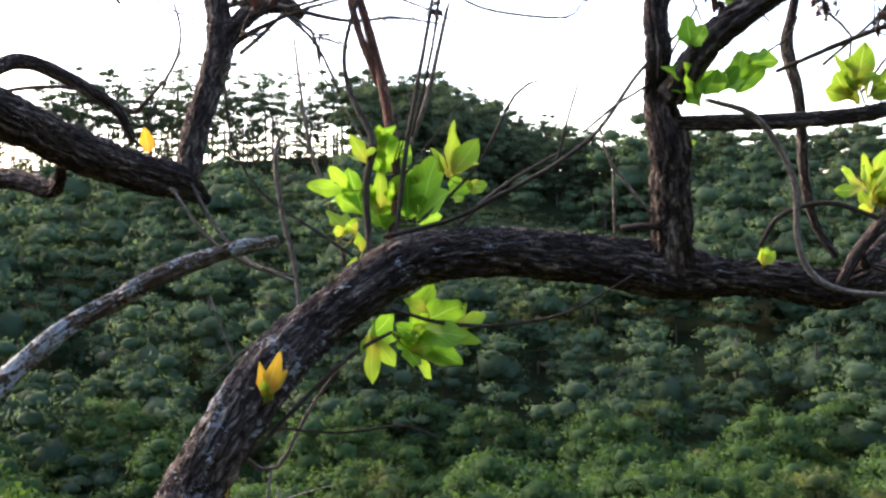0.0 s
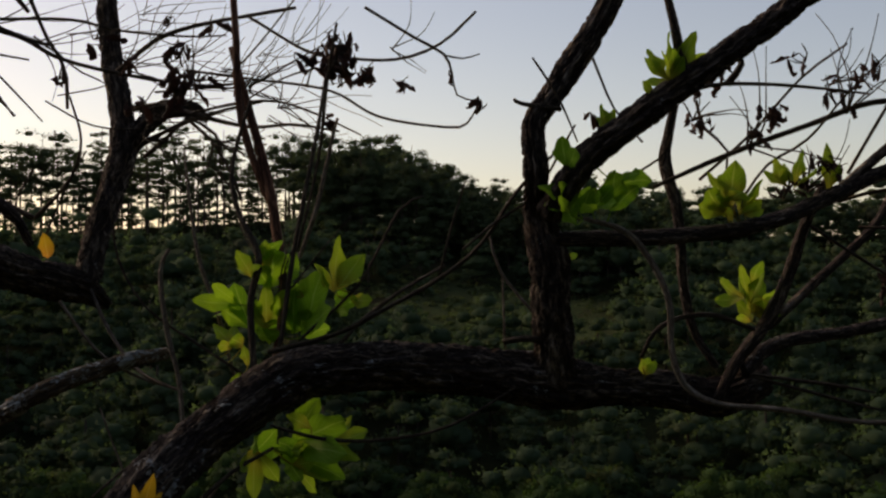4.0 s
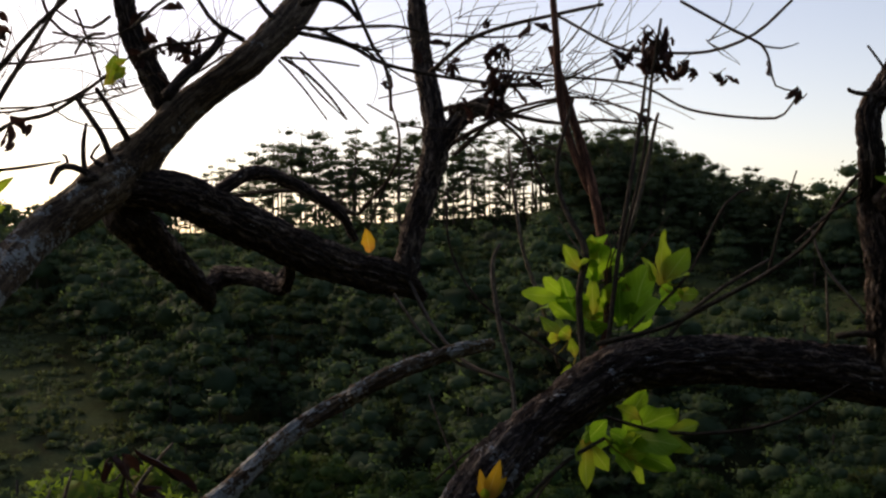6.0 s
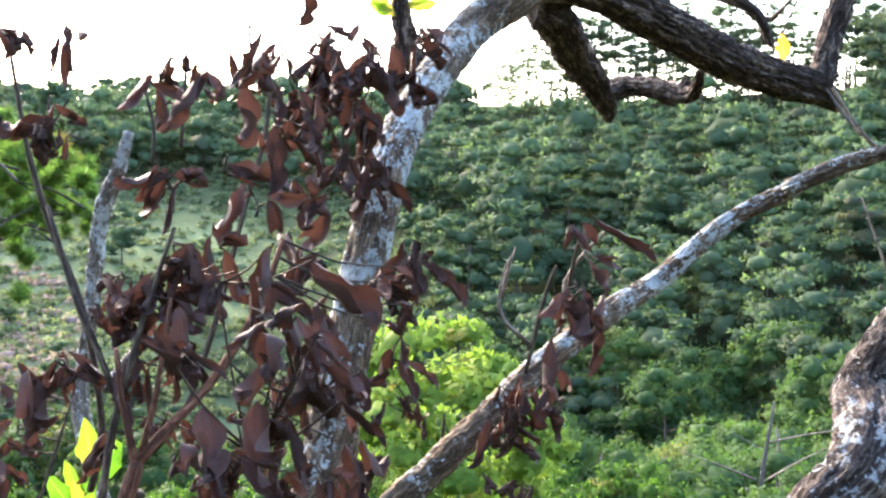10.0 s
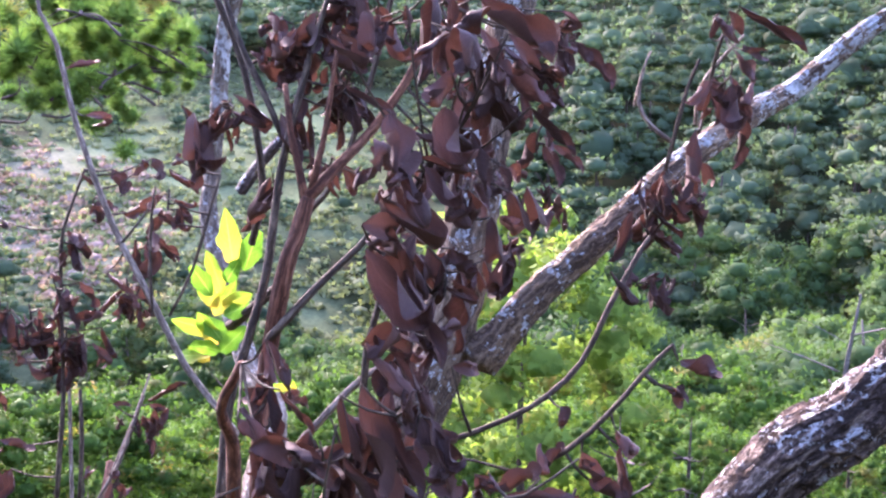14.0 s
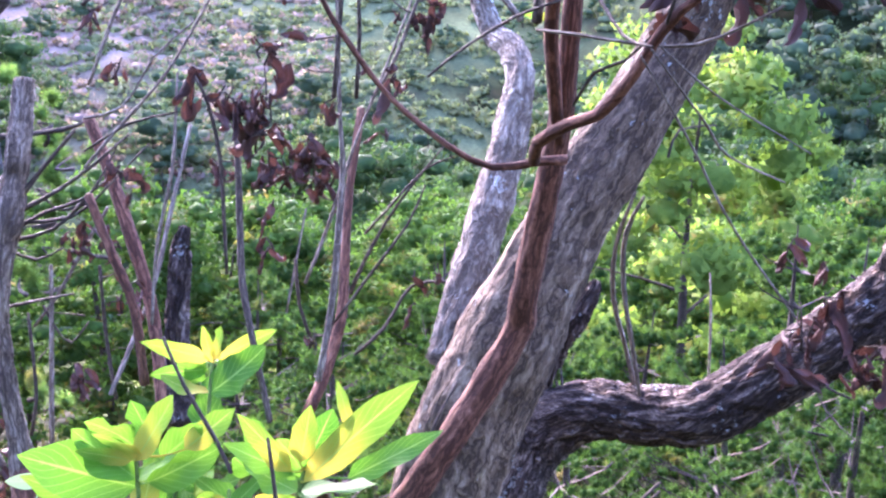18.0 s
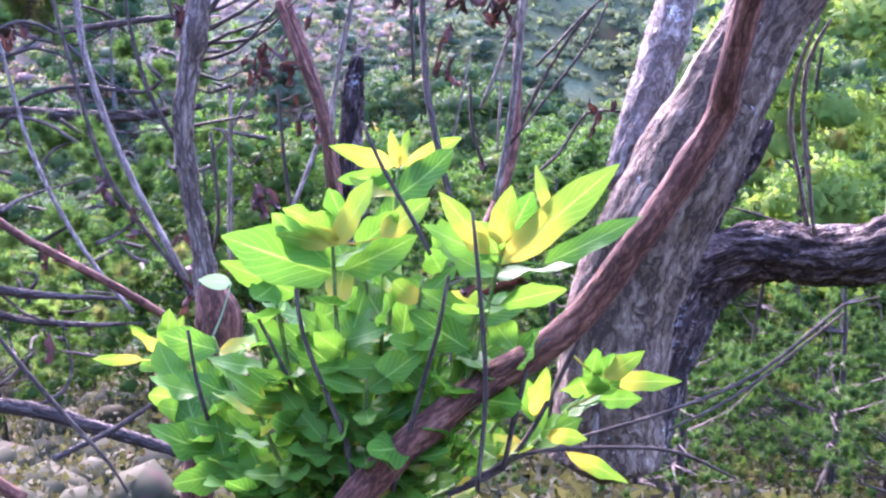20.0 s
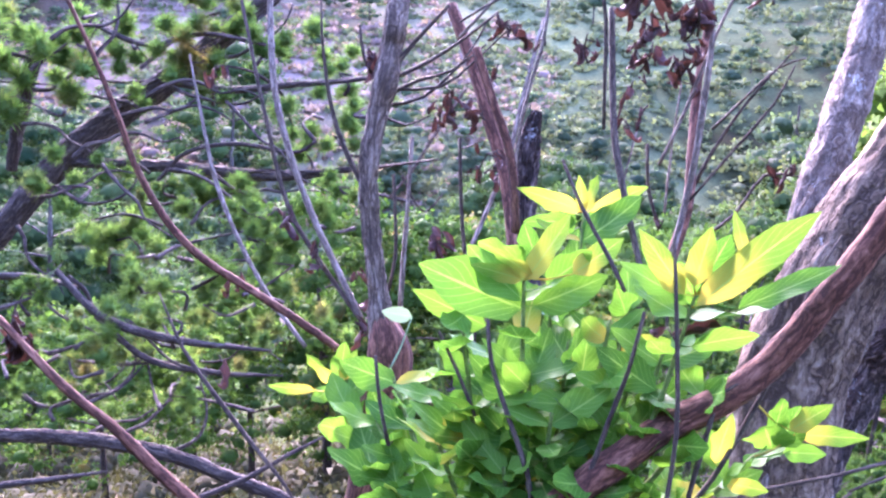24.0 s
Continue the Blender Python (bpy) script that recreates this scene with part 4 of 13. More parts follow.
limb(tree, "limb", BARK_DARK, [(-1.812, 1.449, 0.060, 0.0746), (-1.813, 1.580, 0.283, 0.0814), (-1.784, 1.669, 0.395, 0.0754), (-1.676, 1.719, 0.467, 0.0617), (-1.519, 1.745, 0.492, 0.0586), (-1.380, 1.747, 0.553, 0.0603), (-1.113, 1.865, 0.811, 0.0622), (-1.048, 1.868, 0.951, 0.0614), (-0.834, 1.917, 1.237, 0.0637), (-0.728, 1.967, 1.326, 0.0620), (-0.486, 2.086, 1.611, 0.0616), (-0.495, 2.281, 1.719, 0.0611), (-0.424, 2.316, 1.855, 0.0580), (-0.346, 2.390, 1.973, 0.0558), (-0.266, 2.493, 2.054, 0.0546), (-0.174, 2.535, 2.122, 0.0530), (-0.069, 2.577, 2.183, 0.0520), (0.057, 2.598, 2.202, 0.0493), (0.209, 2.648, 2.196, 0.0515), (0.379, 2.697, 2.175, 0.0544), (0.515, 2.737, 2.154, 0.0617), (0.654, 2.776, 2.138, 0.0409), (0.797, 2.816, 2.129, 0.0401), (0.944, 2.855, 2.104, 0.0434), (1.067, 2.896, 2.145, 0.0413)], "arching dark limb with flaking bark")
limb(tree, "upright_branch", BARK_DARK, [(0.526, 2.727, 2.154, 0.0453), (0.514, 2.680, 2.259, 0.0445), (0.505, 2.653, 2.347, 0.0427), (0.499, 2.637, 2.446, 0.0412), (0.475, 2.640, 2.546, 0.0287), (0.466, 2.595, 2.644, 0.0225), (0.462, 2.605, 2.739, 0.0225), (0.495, 2.622, 2.792, 0.0240), (0.554, 2.657, 2.881, 0.0256), (0.612, 2.672, 2.969, 0.0245), (0.675, 2.696, 3.079, 0.0222)])
limb(tree, "branch", BARK_DARK, [(0.493, 2.593, 2.538, 0.0274), (0.561, 2.557, 2.647, 0.0296), (0.647, 2.549, 2.720, 0.0284), (0.763, 2.560, 2.804, 0.0273), (0.882, 2.580, 2.890, 0.0264), (0.998, 2.620, 2.970, 0.0256), (1.143, 2.658, 3.079, 0.0222)])
limb(tree, "branch", BARK_DARK, [(0.507, 2.622, 2.484, 0.0177), (0.658, 2.609, 2.486, 0.0183), (0.788, 2.619, 2.492, 0.0178), (0.921, 2.628, 2.505, 0.0179), (1.052, 2.667, 2.537, 0.0183), (1.174, 2.707, 2.587, 0.0186), (1.313, 2.746, 2.644, 0.0183), (1.481, 2.782, 2.697, 0.0172), (1.688, 2.815, 2.737, 0.0140)])
limb(tree, "branch", BARK_GREY, [(-1.407, 1.770, 1.381, 0.0393), (-1.322, 1.841, 1.501, 0.0303), (-1.235, 1.956, 1.608, 0.0277), (-1.131, 2.147, 1.745, 0.0267), (-1.046, 2.357, 1.835, 0.0251), (-0.971, 2.517, 1.899, 0.0229), (-0.841, 2.631, 2.029, 0.0199), (-0.714, 2.726, 2.105, 0.0188), (-0.704, 2.674, 2.113, 0.0196), (-0.604, 2.730, 2.163, 0.0191), (-0.490, 2.800, 2.202, 0.0173), (-0.396, 2.855, 2.218, 0.0119)], "forked branch with a broken tip")
limb(tree, "branch", BARK_DARK, [(-1.403, 2.803, 2.623, 0.0374), (-1.254, 2.893, 2.609, 0.0531), (-1.130, 3.028, 2.542, 0.0548), (-1.003, 3.164, 2.467, 0.0548), (-0.868, 3.302, 2.404, 0.0515), (-0.747, 3.384, 2.372, 0.0438), (-0.681, 3.452, 2.317, 0.0120)])
limb(tree, "twig", BARK_DARK, [(-1.175, 3.016, 2.620, 0.0188), (-1.114, 3.083, 2.675, 0.0207), (-1.051, 3.150, 2.669, 0.0202), (-0.964, 3.204, 2.623, 0.0195), (-0.892, 3.253, 2.568, 0.0164), (-0.858, 3.303, 2.491, 0.0116)])
limb(tree, "stub", BARK_DARK, [(-1.379, 2.862, 2.566, 0.0569), (-1.378, 3.069, 2.473, 0.0500), (-1.369, 3.278, 2.385, 0.0393), (-1.378, 3.462, 2.314, 0.0251), (-1.381, 3.482, 2.274, 0.0090)])
limb(tree, "stub", BARK_DARK, [(-1.375, 3.442, 2.350, 0.0250), (-1.315, 3.498, 2.383, 0.0234), (-1.251, 3.597, 2.372, 0.0239), (-1.205, 3.650, 2.357, 0.0223), (-1.177, 3.687, 2.412, 0.0112)])
limb(tree, "upright_branch", BARK_DARK, [(-0.731, 3.388, 2.363, 0.0337), (-0.715, 3.443, 2.508, 0.0342), (-0.690, 3.500, 2.632, 0.0346), (-0.663, 3.557, 2.776, 0.0369), (-0.681, 3.603, 2.923, 0.0320), (-0.715, 3.646, 3.056, 0.0306), (-0.741, 3.690, 3.211, 0.0274), (-0.762, 3.735, 3.389, 0.0240)])
limb(tree, "branch", BARK_DARK, [(-0.659, 3.558, 2.772, 0.0263), (-0.599, 3.594, 2.866, 0.0265), (-0.551, 3.636, 2.911, 0.0267), (-0.485, 3.684, 2.920, 0.0233), (-0.435, 3.718, 2.892, 0.0090)])
limb(tree, "stem", BARK_PALE, [(-1.784, 1.314, 0.701, 0.0281), (-1.804, 1.403, 0.774, 0.0376), (-1.836, 1.526, 0.873, 0.0412), (-1.871, 1.657, 0.993, 0.0403), (-1.895, 1.738, 1.078, 0.0364), (-1.929, 1.819, 1.160, 0.0312), (-2.006, 1.897, 1.207, 0.0295), (-2.112, 1.967, 1.251, 0.0239), (-2.295, 2.080, 1.530, 0.0210), (-2.333, 2.140, 1.634, 0.0192), (-2.333, 2.168, 1.774, 0.0178), (-2.337, 2.212, 1.998, 0.0199), (-2.291, 2.227, 2.126, 0.0171), (-2.272, 2.245, 2.219, 0.0128)], "second stem, silvery white with lichen")
limb(tree, "stub", BARK_DARK, [(-1.805, 1.618, 0.408, 0.0249), (-1.803, 1.690, 0.472, 0.0289), (-1.770, 1.727, 0.582, 0.0261), (-1.737, 1.761, 0.658, 0.0234), (-1.721, 1.797, 0.710, 0.0160), (-1.716, 1.812, 0.732, 0.0062)], "broken dead stub")
limb(tree, "bark_strip", BARK_STRAW, [(-1.707, 1.162, 0.406, 0.0043), (-1.693, 1.137, 0.351, 0.0094), (-1.681, 1.105, 0.287, 0.0076), (-1.680, 1.089, 0.247, 0.0034)], "peeling pale bark strip")
limb(tree, "bark_strip", BARK_PALE, [(-1.715, 1.314, 0.642, 0.0043), (-1.689, 1.285, 0.588, 0.0116), (-1.672, 1.250, 0.535, 0.0094), (-1.668, 1.236, 0.496, 0.0031)], "peeling pale bark strip")
limb(tree, "bark_strip", BARK_STRAW, [(-1.709, 1.306, 0.578, 0.0088), (-1.684, 1.239, 0.535, 0.0128), (-1.676, 1.211, 0.456, 0.0111), (-1.681, 1.181, 0.396, 0.0068)], "peeling pale bark strip")
limb(tree, "stem", BARK_RED, [(-0.119, 2.658, 2.202, 0.0088), (-0.105, 2.711, 2.348, 0.0103), (-0.123, 2.764, 2.493, 0.0118), (-0.154, 2.818, 2.642, 0.0120), (-0.208, 2.872, 2.824, 0.0108), (-0.253, 2.925, 2.970, 0.0083)])
limb(tree, "twig", BARK_TWIG, [(-0.159, 2.598, 2.192, 0.0074), (-0.170, 2.633, 2.347, 0.0081), (-0.156, 2.667, 2.448, 0.0082), (-0.207, 2.700, 2.552, 0.0064), (-0.225, 2.734, 2.658, 0.0052), (-0.188, 2.770, 2.818, 0.0039)])
limb(tree, "twig", BARK_TWIG, [(-0.104, 2.620, 2.241, 0.0062), (-0.081, 2.671, 2.436, 0.0057), (-0.054, 2.722, 2.605, 0.0051), (-0.029, 2.773, 2.754, 0.0046), (-0.012, 2.822, 2.894, 0.0033)])
limb(tree, "twig", BARK_TWIG, [(-0.129, 2.619, 2.235, 0.0062), (0.020, 2.617, 2.274, 0.0056), (0.119, 2.616, 2.324, 0.0056), (0.249, 2.615, 2.396, 0.0050), (0.341, 2.614, 2.470, 0.0049), (0.427, 2.615, 2.593, 0.0043), (0.519, 2.615, 2.685, 0.0031)])
limb(tree, "twig", BARK_TWIG, [(-0.055, 2.620, 2.266, 0.0037), (0.070, 2.651, 2.385, 0.0038), (0.162, 2.684, 2.553, 0.0038), (0.219, 2.712, 2.588, 0.0019)])
limb(tree, "twig", BARK_TWIG, [(0.250, 2.625, 2.396, 0.0037), (0.278, 2.629, 2.508, 0.0031), (0.313, 2.633, 2.622, 0.0019)])
limb(tree, "twig", BARK_TWIG, [(-0.168, 2.637, 2.172, 0.0038), (-0.281, 2.640, 2.247, 0.0038), (-0.403, 2.643, 2.334, 0.0031), (-0.468, 2.647, 2.447, 0.0031), (-0.483, 2.651, 2.572, 0.0025)])
limb(tree, "dry_stem", BARK_STRAW, [(-0.316, 2.613, 2.061, 0.0056), (-0.326, 2.617, 2.173, 0.0056), (-0.353, 2.621, 2.284, 0.0062), (-0.369, 2.626, 2.415, 0.0056), (-0.350, 2.627, 2.464, 0.0037)])
limb(tree, "dry_stem", BARK_STRAW, [(-0.228, 2.797, 2.164, 0.0046), (-0.271, 2.803, 2.323, 0.0053), (-0.313, 2.807, 2.443, 0.0053), (-0.337, 2.812, 2.589, 0.0040), (-0.351, 2.816, 2.708, 0.0027)])
limb(tree, "dry_stem", BARK_STRAW, [(0.524, 3.001, 2.285, 0.0036), (0.424, 3.006, 2.410, 0.0043), (0.396, 3.009, 2.502, 0.0028)])
limb(tree, "dry_stem", BARK_STRAW, [(0.433, 2.999, 2.218, 0.0036), (0.430, 3.002, 2.311, 0.0036), (0.428, 3.005, 2.396, 0.0021)])
limb(tree, "twig", BARK_TWIG, [(-0.732, 3.405, 2.392, 0.0056), (-0.607, 3.167, 2.251, 0.0053), (-0.479, 2.931, 2.168, 0.0049), (-0.338, 2.696, 2.143, 0.0032)])
limb(tree, "twig", BARK_TWIG, [(-0.111, 2.494, 2.089, 0.0036), (-0.005, 2.523, 2.055, 0.0048), (0.117, 2.553, 2.047, 0.0043), (0.265, 2.584, 2.070, 0.0037), (0.418, 2.616, 2.150, 0.0025)])
limb(tree, "twig", BARK_TWIG, [(-0.383, 2.334, 1.809, 0.0045), (-0.280, 2.405, 1.913, 0.0046), (-0.193, 2.474, 1.991, 0.0047), (-0.111, 2.542, 2.033, 0.0036)])
limb(tree, "twig", BARK_STRAW, [(-0.409, 2.385, 1.842, 0.0028), (-0.396, 2.409, 1.785, 0.0046), (-0.342, 2.433, 1.765, 0.0046), (-0.281, 2.462, 1.875, 0.0041), (-0.218, 2.490, 1.965, 0.0030)])
limb(tree, "twig", BARK_TWIG, [(-0.342, 2.436, 1.847, 0.0029), (-0.214, 2.435, 1.837, 0.0035), (-0.080, 2.436, 1.851, 0.0035), (-0.007, 2.435, 1.825, 0.0017)])
limb(tree, "twig", BARK_TWIG, [(-0.472, 2.439, 1.951, 0.0023), (-0.400, 2.516, 2.010, 0.0036), (-0.276, 2.594, 2.081, 0.0037)])
limb(tree, "dry_stem", BARK_STRAW, [(-0.492, 2.887, 1.887, 0.0034), (-0.534, 2.891, 1.994, 0.0034), (-0.567, 2.894, 2.083, 0.0021)])
limb(tree, "stub", BARK_TWIG, [(0.399, 2.660, 2.253, 0.0076), (0.443, 2.660, 2.259, 0.0076), (0.481, 2.660, 2.256, 0.0088)])
limb(tree, "twig", BARK_TWIG, [(-0.030, 2.597, 2.174, 0.0049), (0.058, 2.651, 2.284, 0.0050), (0.155, 2.704, 2.361, 0.0045), (0.269, 2.756, 2.427, 0.0033)])
limb(tree, "twig", BARK_TWIG, [(-0.885, 3.411, 2.570, 0.0081), (-1.033, 3.447, 2.638, 0.0073), (-1.191, 3.481, 2.649, 0.0066), (-1.368, 3.514, 2.628, 0.0058)])
limb(tree, "twig", BARK_TWIG, [(-0.877, 3.411, 2.570, 0.0065), (-0.773, 3.382, 2.679, 0.0048), (-0.734, 3.352, 2.786, 0.0040), (-0.758, 3.323, 2.906, 0.0031)])
limb(tree, "stub", BARK_DARK, [(-1.368, 3.505, 2.395, 0.0216), (-1.212, 3.438, 2.380, 0.0228), (-1.100, 3.371, 2.352, 0.0192), (-1.055, 3.306, 2.418, 0.0078)])
limb(tree, "twig", BARK_TWIG, [(-0.639, 3.619, 2.790, 0.0077), (-0.510, 3.555, 2.848, 0.0067), (-0.368, 3.489, 2.887, 0.0049), (-0.232, 3.423, 2.908, 0.0040)])
limb(tree, "twig", BARK_TWIG, [(-0.472, 3.522, 2.876, 0.0058), (-0.372, 3.519, 2.777, 0.0050), (-0.305, 3.514, 2.628, 0.0042), (-0.372, 3.516, 2.710, 0.0025)])
limb(tree, "dry_stem", BARK_STRAW, [(0.567, 2.557, 2.529, 0.0049), (0.660, 2.551, 2.498, 0.0074), (0.721, 2.548, 2.422, 0.0074), (0.754, 2.548, 2.338, 0.0074), (0.759, 2.550, 2.239, 0.0074), (0.787, 2.550, 2.162, 0.0074), (0.859, 2.546, 2.121, 0.0068), (1.007, 2.536, 2.107, 0.0062), (1.169, 2.525, 2.081, 0.0056), (1.353, 2.512, 2.088, 0.0050), (1.468, 2.504, 2.113, 0.0037)])
limb(tree, "branch", BARK_DARK, [(0.844, 2.783, 2.902, 0.0081), (0.809, 2.787, 2.740, 0.0122), (0.801, 2.788, 2.669, 0.0162), (0.830, 2.786, 2.550, 0.0135), (0.844, 2.785, 2.375, 0.0122), (0.868, 2.784, 2.266, 0.0108), (0.919, 2.780, 2.185, 0.0095)])
limb(tree, "branch", BARK_DARK, [(0.924, 2.790, 2.103, 0.0109), (0.974, 2.793, 2.197, 0.0150), (1.040, 2.796, 2.279, 0.0164), (1.097, 2.798, 2.388, 0.0150), (1.145, 2.802, 2.525, 0.0137), (1.210, 2.804, 2.649, 0.0096)])
limb(tree, "branch", BARK_DARK, [(0.991, 2.804, 2.169, 0.0205), (1.052, 2.843, 2.215, 0.0180), (1.135, 2.880, 2.240, 0.0169), (1.292, 2.911, 2.259, 0.0157), (1.453, 2.942, 2.292, 0.0159), (1.618, 2.973, 2.344, 0.0147)])
limb(tree, "branch", BARK_DARK, [(1.058, 2.818, 2.278, 0.0124), (1.178, 2.858, 2.374, 0.0119), (1.345, 2.894, 2.516, 0.0114), (1.422, 2.938, 2.619, 0.0109), (1.487, 2.982, 2.712, 0.0088)])
limb(tree, "twig", BARK_TWIG, [(0.731, 2.745, 2.209, 0.0046), (0.763, 2.742, 2.268, 0.0060), (0.822, 2.737, 2.302, 0.0060), (0.902, 2.731, 2.308, 0.0060), (0.995, 2.723, 2.275, 0.0053)])
limb(tree, "twig", BARK_TWIG, [(1.000, 2.773, 2.166, 0.0047), (1.097, 2.765, 2.152, 0.0054), (1.204, 2.756, 2.139, 0.0047), (1.292, 2.749, 2.122, 0.0027)])
limb(tree, "twig", BARK_TWIG, [(1.000, 2.773, 2.161, 0.0047), (1.164, 2.760, 2.117, 0.0047), (1.312, 2.748, 2.079, 0.0027)])
limb(tree, "twig", BARK_TWIG, [(0.763, 2.741, 2.611, 0.0053), (0.960, 2.765, 2.695, 0.0067), (1.148, 2.789, 2.763, 0.0068), (1.327, 2.814, 2.824, 0.0076), (1.508, 2.839, 2.820, 0.0077), (1.685, 2.865, 2.800, 0.0064)])
limb(tree, "twig", BARK_TWIG, [(0.781, 2.638, 2.804, 0.0051), (0.883, 2.680, 2.842, 0.0052), (1.015, 2.719, 2.852, 0.0046), (1.152, 2.758, 2.850, 0.0041), (1.306, 2.796, 2.841, 0.0028)])
limb(tree, "branch", BARK_DARK, [(0.800, 2.567, 2.836, 0.0125), (0.787, 2.567, 2.886, 0.0125), (0.775, 2.568, 2.949, 0.0112), (0.753, 2.570, 3.049, 0.0087)])
limb(tree, "branch", BARK_DARK, [(1.174, 2.707, 2.587, 0.0106), (1.268, 2.737, 2.657, 0.0121), (1.377, 2.765, 2.742, 0.0123), (1.487, 2.794, 2.816, 0.0124), (1.618, 2.820, 2.891, 0.0112)])
limb(tree, "twig", BARK_TWIG, [(0.936, 2.726, 2.853, 0.0093), (0.969, 2.723, 2.899, 0.0080), (0.956, 2.724, 2.946, 0.0053)])
limb(tree, "twig", BARK_TWIG, [(0.969, 2.774, 2.564, 0.0034), (1.043, 2.768, 2.665, 0.0034), (1.138, 2.760, 2.726, 0.0034), (1.232, 2.752, 2.834, 0.0027), (1.340, 2.743, 2.942, 0.0020)])
limb(tree, "twig", BARK_TWIG, [(0.882, 2.781, 2.631, 0.0041), (1.003, 2.771, 2.739, 0.0034), (1.125, 2.760, 2.874, 0.0034), (1.233, 2.751, 2.955, 0.0027)])
limb(tree, "twig", BARK_TWIG, [(1.232, 2.752, 2.644, 0.0041), (1.327, 2.744, 2.806, 0.0041), (1.408, 2.737, 2.928, 0.0034), (1.367, 2.740, 3.023, 0.0027)])
limb(tree, "twig", BARK_TWIG, [(1.223, 2.804, 2.580, 0.0048), (1.347, 2.793, 2.608, 0.0048), (1.481, 2.782, 2.594, 0.0048), (1.580, 2.774, 2.580, 0.0041)])
limb(tree, "twig", BARK_TWIG, [(1.278, 2.799, 2.518, 0.0041), (1.388, 2.790, 2.514, 0.0041), (1.525, 2.779, 2.525, 0.0034)])
limb(tree, "twig", BARK_TWIG, [(1.155, 2.809, 2.525, 0.0041), (1.278, 2.800, 2.443, 0.0041), (1.387, 2.791, 2.387, 0.0041), (1.470, 2.784, 2.442, 0.0034)])
limb(tree, "twig", BARK_TWIG, [(0.593, 2.583, 2.887, 0.0031), (0.640, 2.580, 2.774, 0.0025), (0.702, 2.575, 2.699, 0.0025)])
limb(tree, "twig", BARK_TWIG, [(0.460, 2.594, 2.889, 0.0025), (0.501, 2.591, 2.827, 0.0031), (0.529, 2.589, 2.774, 0.0025), (0.559, 2.587, 2.700, 0.0019)])
limb(tree, "stub", BARK_TWIG, [(0.522, 2.590, 2.774, 0.0062), (0.435, 2.597, 2.787, 0.0050), (0.419, 2.598, 2.797, 0.0037)])
limb(tree, "twig", BARK_TWIG, [(0.303, 2.579, 2.462, 0.0031), (0.379, 2.605, 2.525, 0.0037), (0.470, 2.631, 2.590, 0.0032), (0.564, 2.656, 2.747, 0.0026)])
limb(tree, "twig", BARK_TWIG, [(0.551, 2.658, 2.567, 0.0032), (0.666, 2.649, 2.618, 0.0032), (0.755, 2.641, 2.669, 0.0026), (0.781, 2.639, 2.721, 0.0019)])
limb(tree, "twig", BARK_TWIG, [(0.888, 2.830, 2.828, 0.0041), (0.908, 2.829, 2.760, 0.0041), (0.963, 2.824, 2.704, 0.0034), (0.949, 2.826, 2.608, 0.0028)])
limb(tree, "twig", BARK_TWIG, [(-0.966, 3.079, 3.064, 0.0073), (-0.842, 3.142, 3.038, 0.0064), (-0.745, 3.202, 2.989, 0.0059), (-0.581, 3.269, 2.957, 0.0055), (-0.395, 3.338, 2.940, 0.0050), (-0.269, 3.400, 2.960, 0.0034)])
limb(tree, "twig", BARK_TWIG, [(-0.740, 3.152, 2.990, 0.0048), (-0.722, 3.155, 2.930, 0.0059), (-0.719, 3.155, 2.849, 0.0048)])
limb(tree, "twig", BARK_TWIG, [(-0.959, 3.080, 3.010, 0.0031), (-0.868, 3.115, 2.912, 0.0032), (-0.782, 3.150, 2.813, 0.0021)])
limb(tree, "twig", BARK_TWIG, [(-0.990, 3.077, 2.994, 0.0031), (-0.899, 3.062, 2.890, 0.0031), (-0.820, 3.045, 2.815, 0.0021)])
limb(tree, "twig", BARK_TWIG, [(-0.825, 3.142, 3.166, 0.0059), (-0.767, 3.149, 3.028, 0.0053), (-0.734, 3.153, 2.985, 0.0048)])
limb(tree, "twig", BARK_TWIG, [(-0.951, 3.131, 3.081, 0.0048), (-0.734, 3.227, 3.102, 0.0044), (-0.622, 3.314, 3.091, 0.0039), (-0.453, 3.406, 3.093, 0.0034), (-0.345, 3.492, 3.113, 0.0023)])
limb(tree, "twig", BARK_TWIG, [(-0.680, 3.560, 3.018, 0.0072), (-0.557, 3.521, 3.104, 0.0071), (-0.447, 3.482, 3.136, 0.0064), (-0.299, 3.446, 3.158, 0.0057), (-0.135, 3.412, 3.179, 0.0051)])
limb(tree, "twig", BARK_TWIG, [(-0.267, 3.399, 3.148, 0.0045), (-0.101, 3.356, 3.044, 0.0044), (-0.002, 3.306, 3.016, 0.0044), (0.155, 3.261, 3.003, 0.0043), (0.277, 3.213, 3.038, 0.0042), (0.372, 3.161, 3.116, 0.0036)])
limb(tree, "twig", BARK_TWIG, [(0.076, 3.032, 3.097, 0.0040), (0.207, 3.045, 3.020, 0.0040), (0.280, 3.053, 2.981, 0.0040), (0.301, 3.055, 2.933, 0.0030), (0.315, 3.057, 2.874, 0.0025), (0.369, 3.063, 2.859, 0.0020)])
limb(tree, "twig", BARK_TWIG, [(0.280, 3.053, 2.978, 0.0025), (0.331, 3.058, 2.970, 0.0025), (0.375, 3.062, 2.983, 0.0015)])
limb(tree, "twig", BARK_TWIG, [(-0.465, 3.481, 3.008, 0.0041), (-0.271, 3.417, 2.973, 0.0040), (-0.037, 3.357, 2.931, 0.0039), (0.107, 3.288, 2.847, 0.0038), (0.290, 3.223, 2.810, 0.0037), (0.347, 3.145, 2.811, 0.0031), (0.374, 3.063, 2.859, 0.0020)])
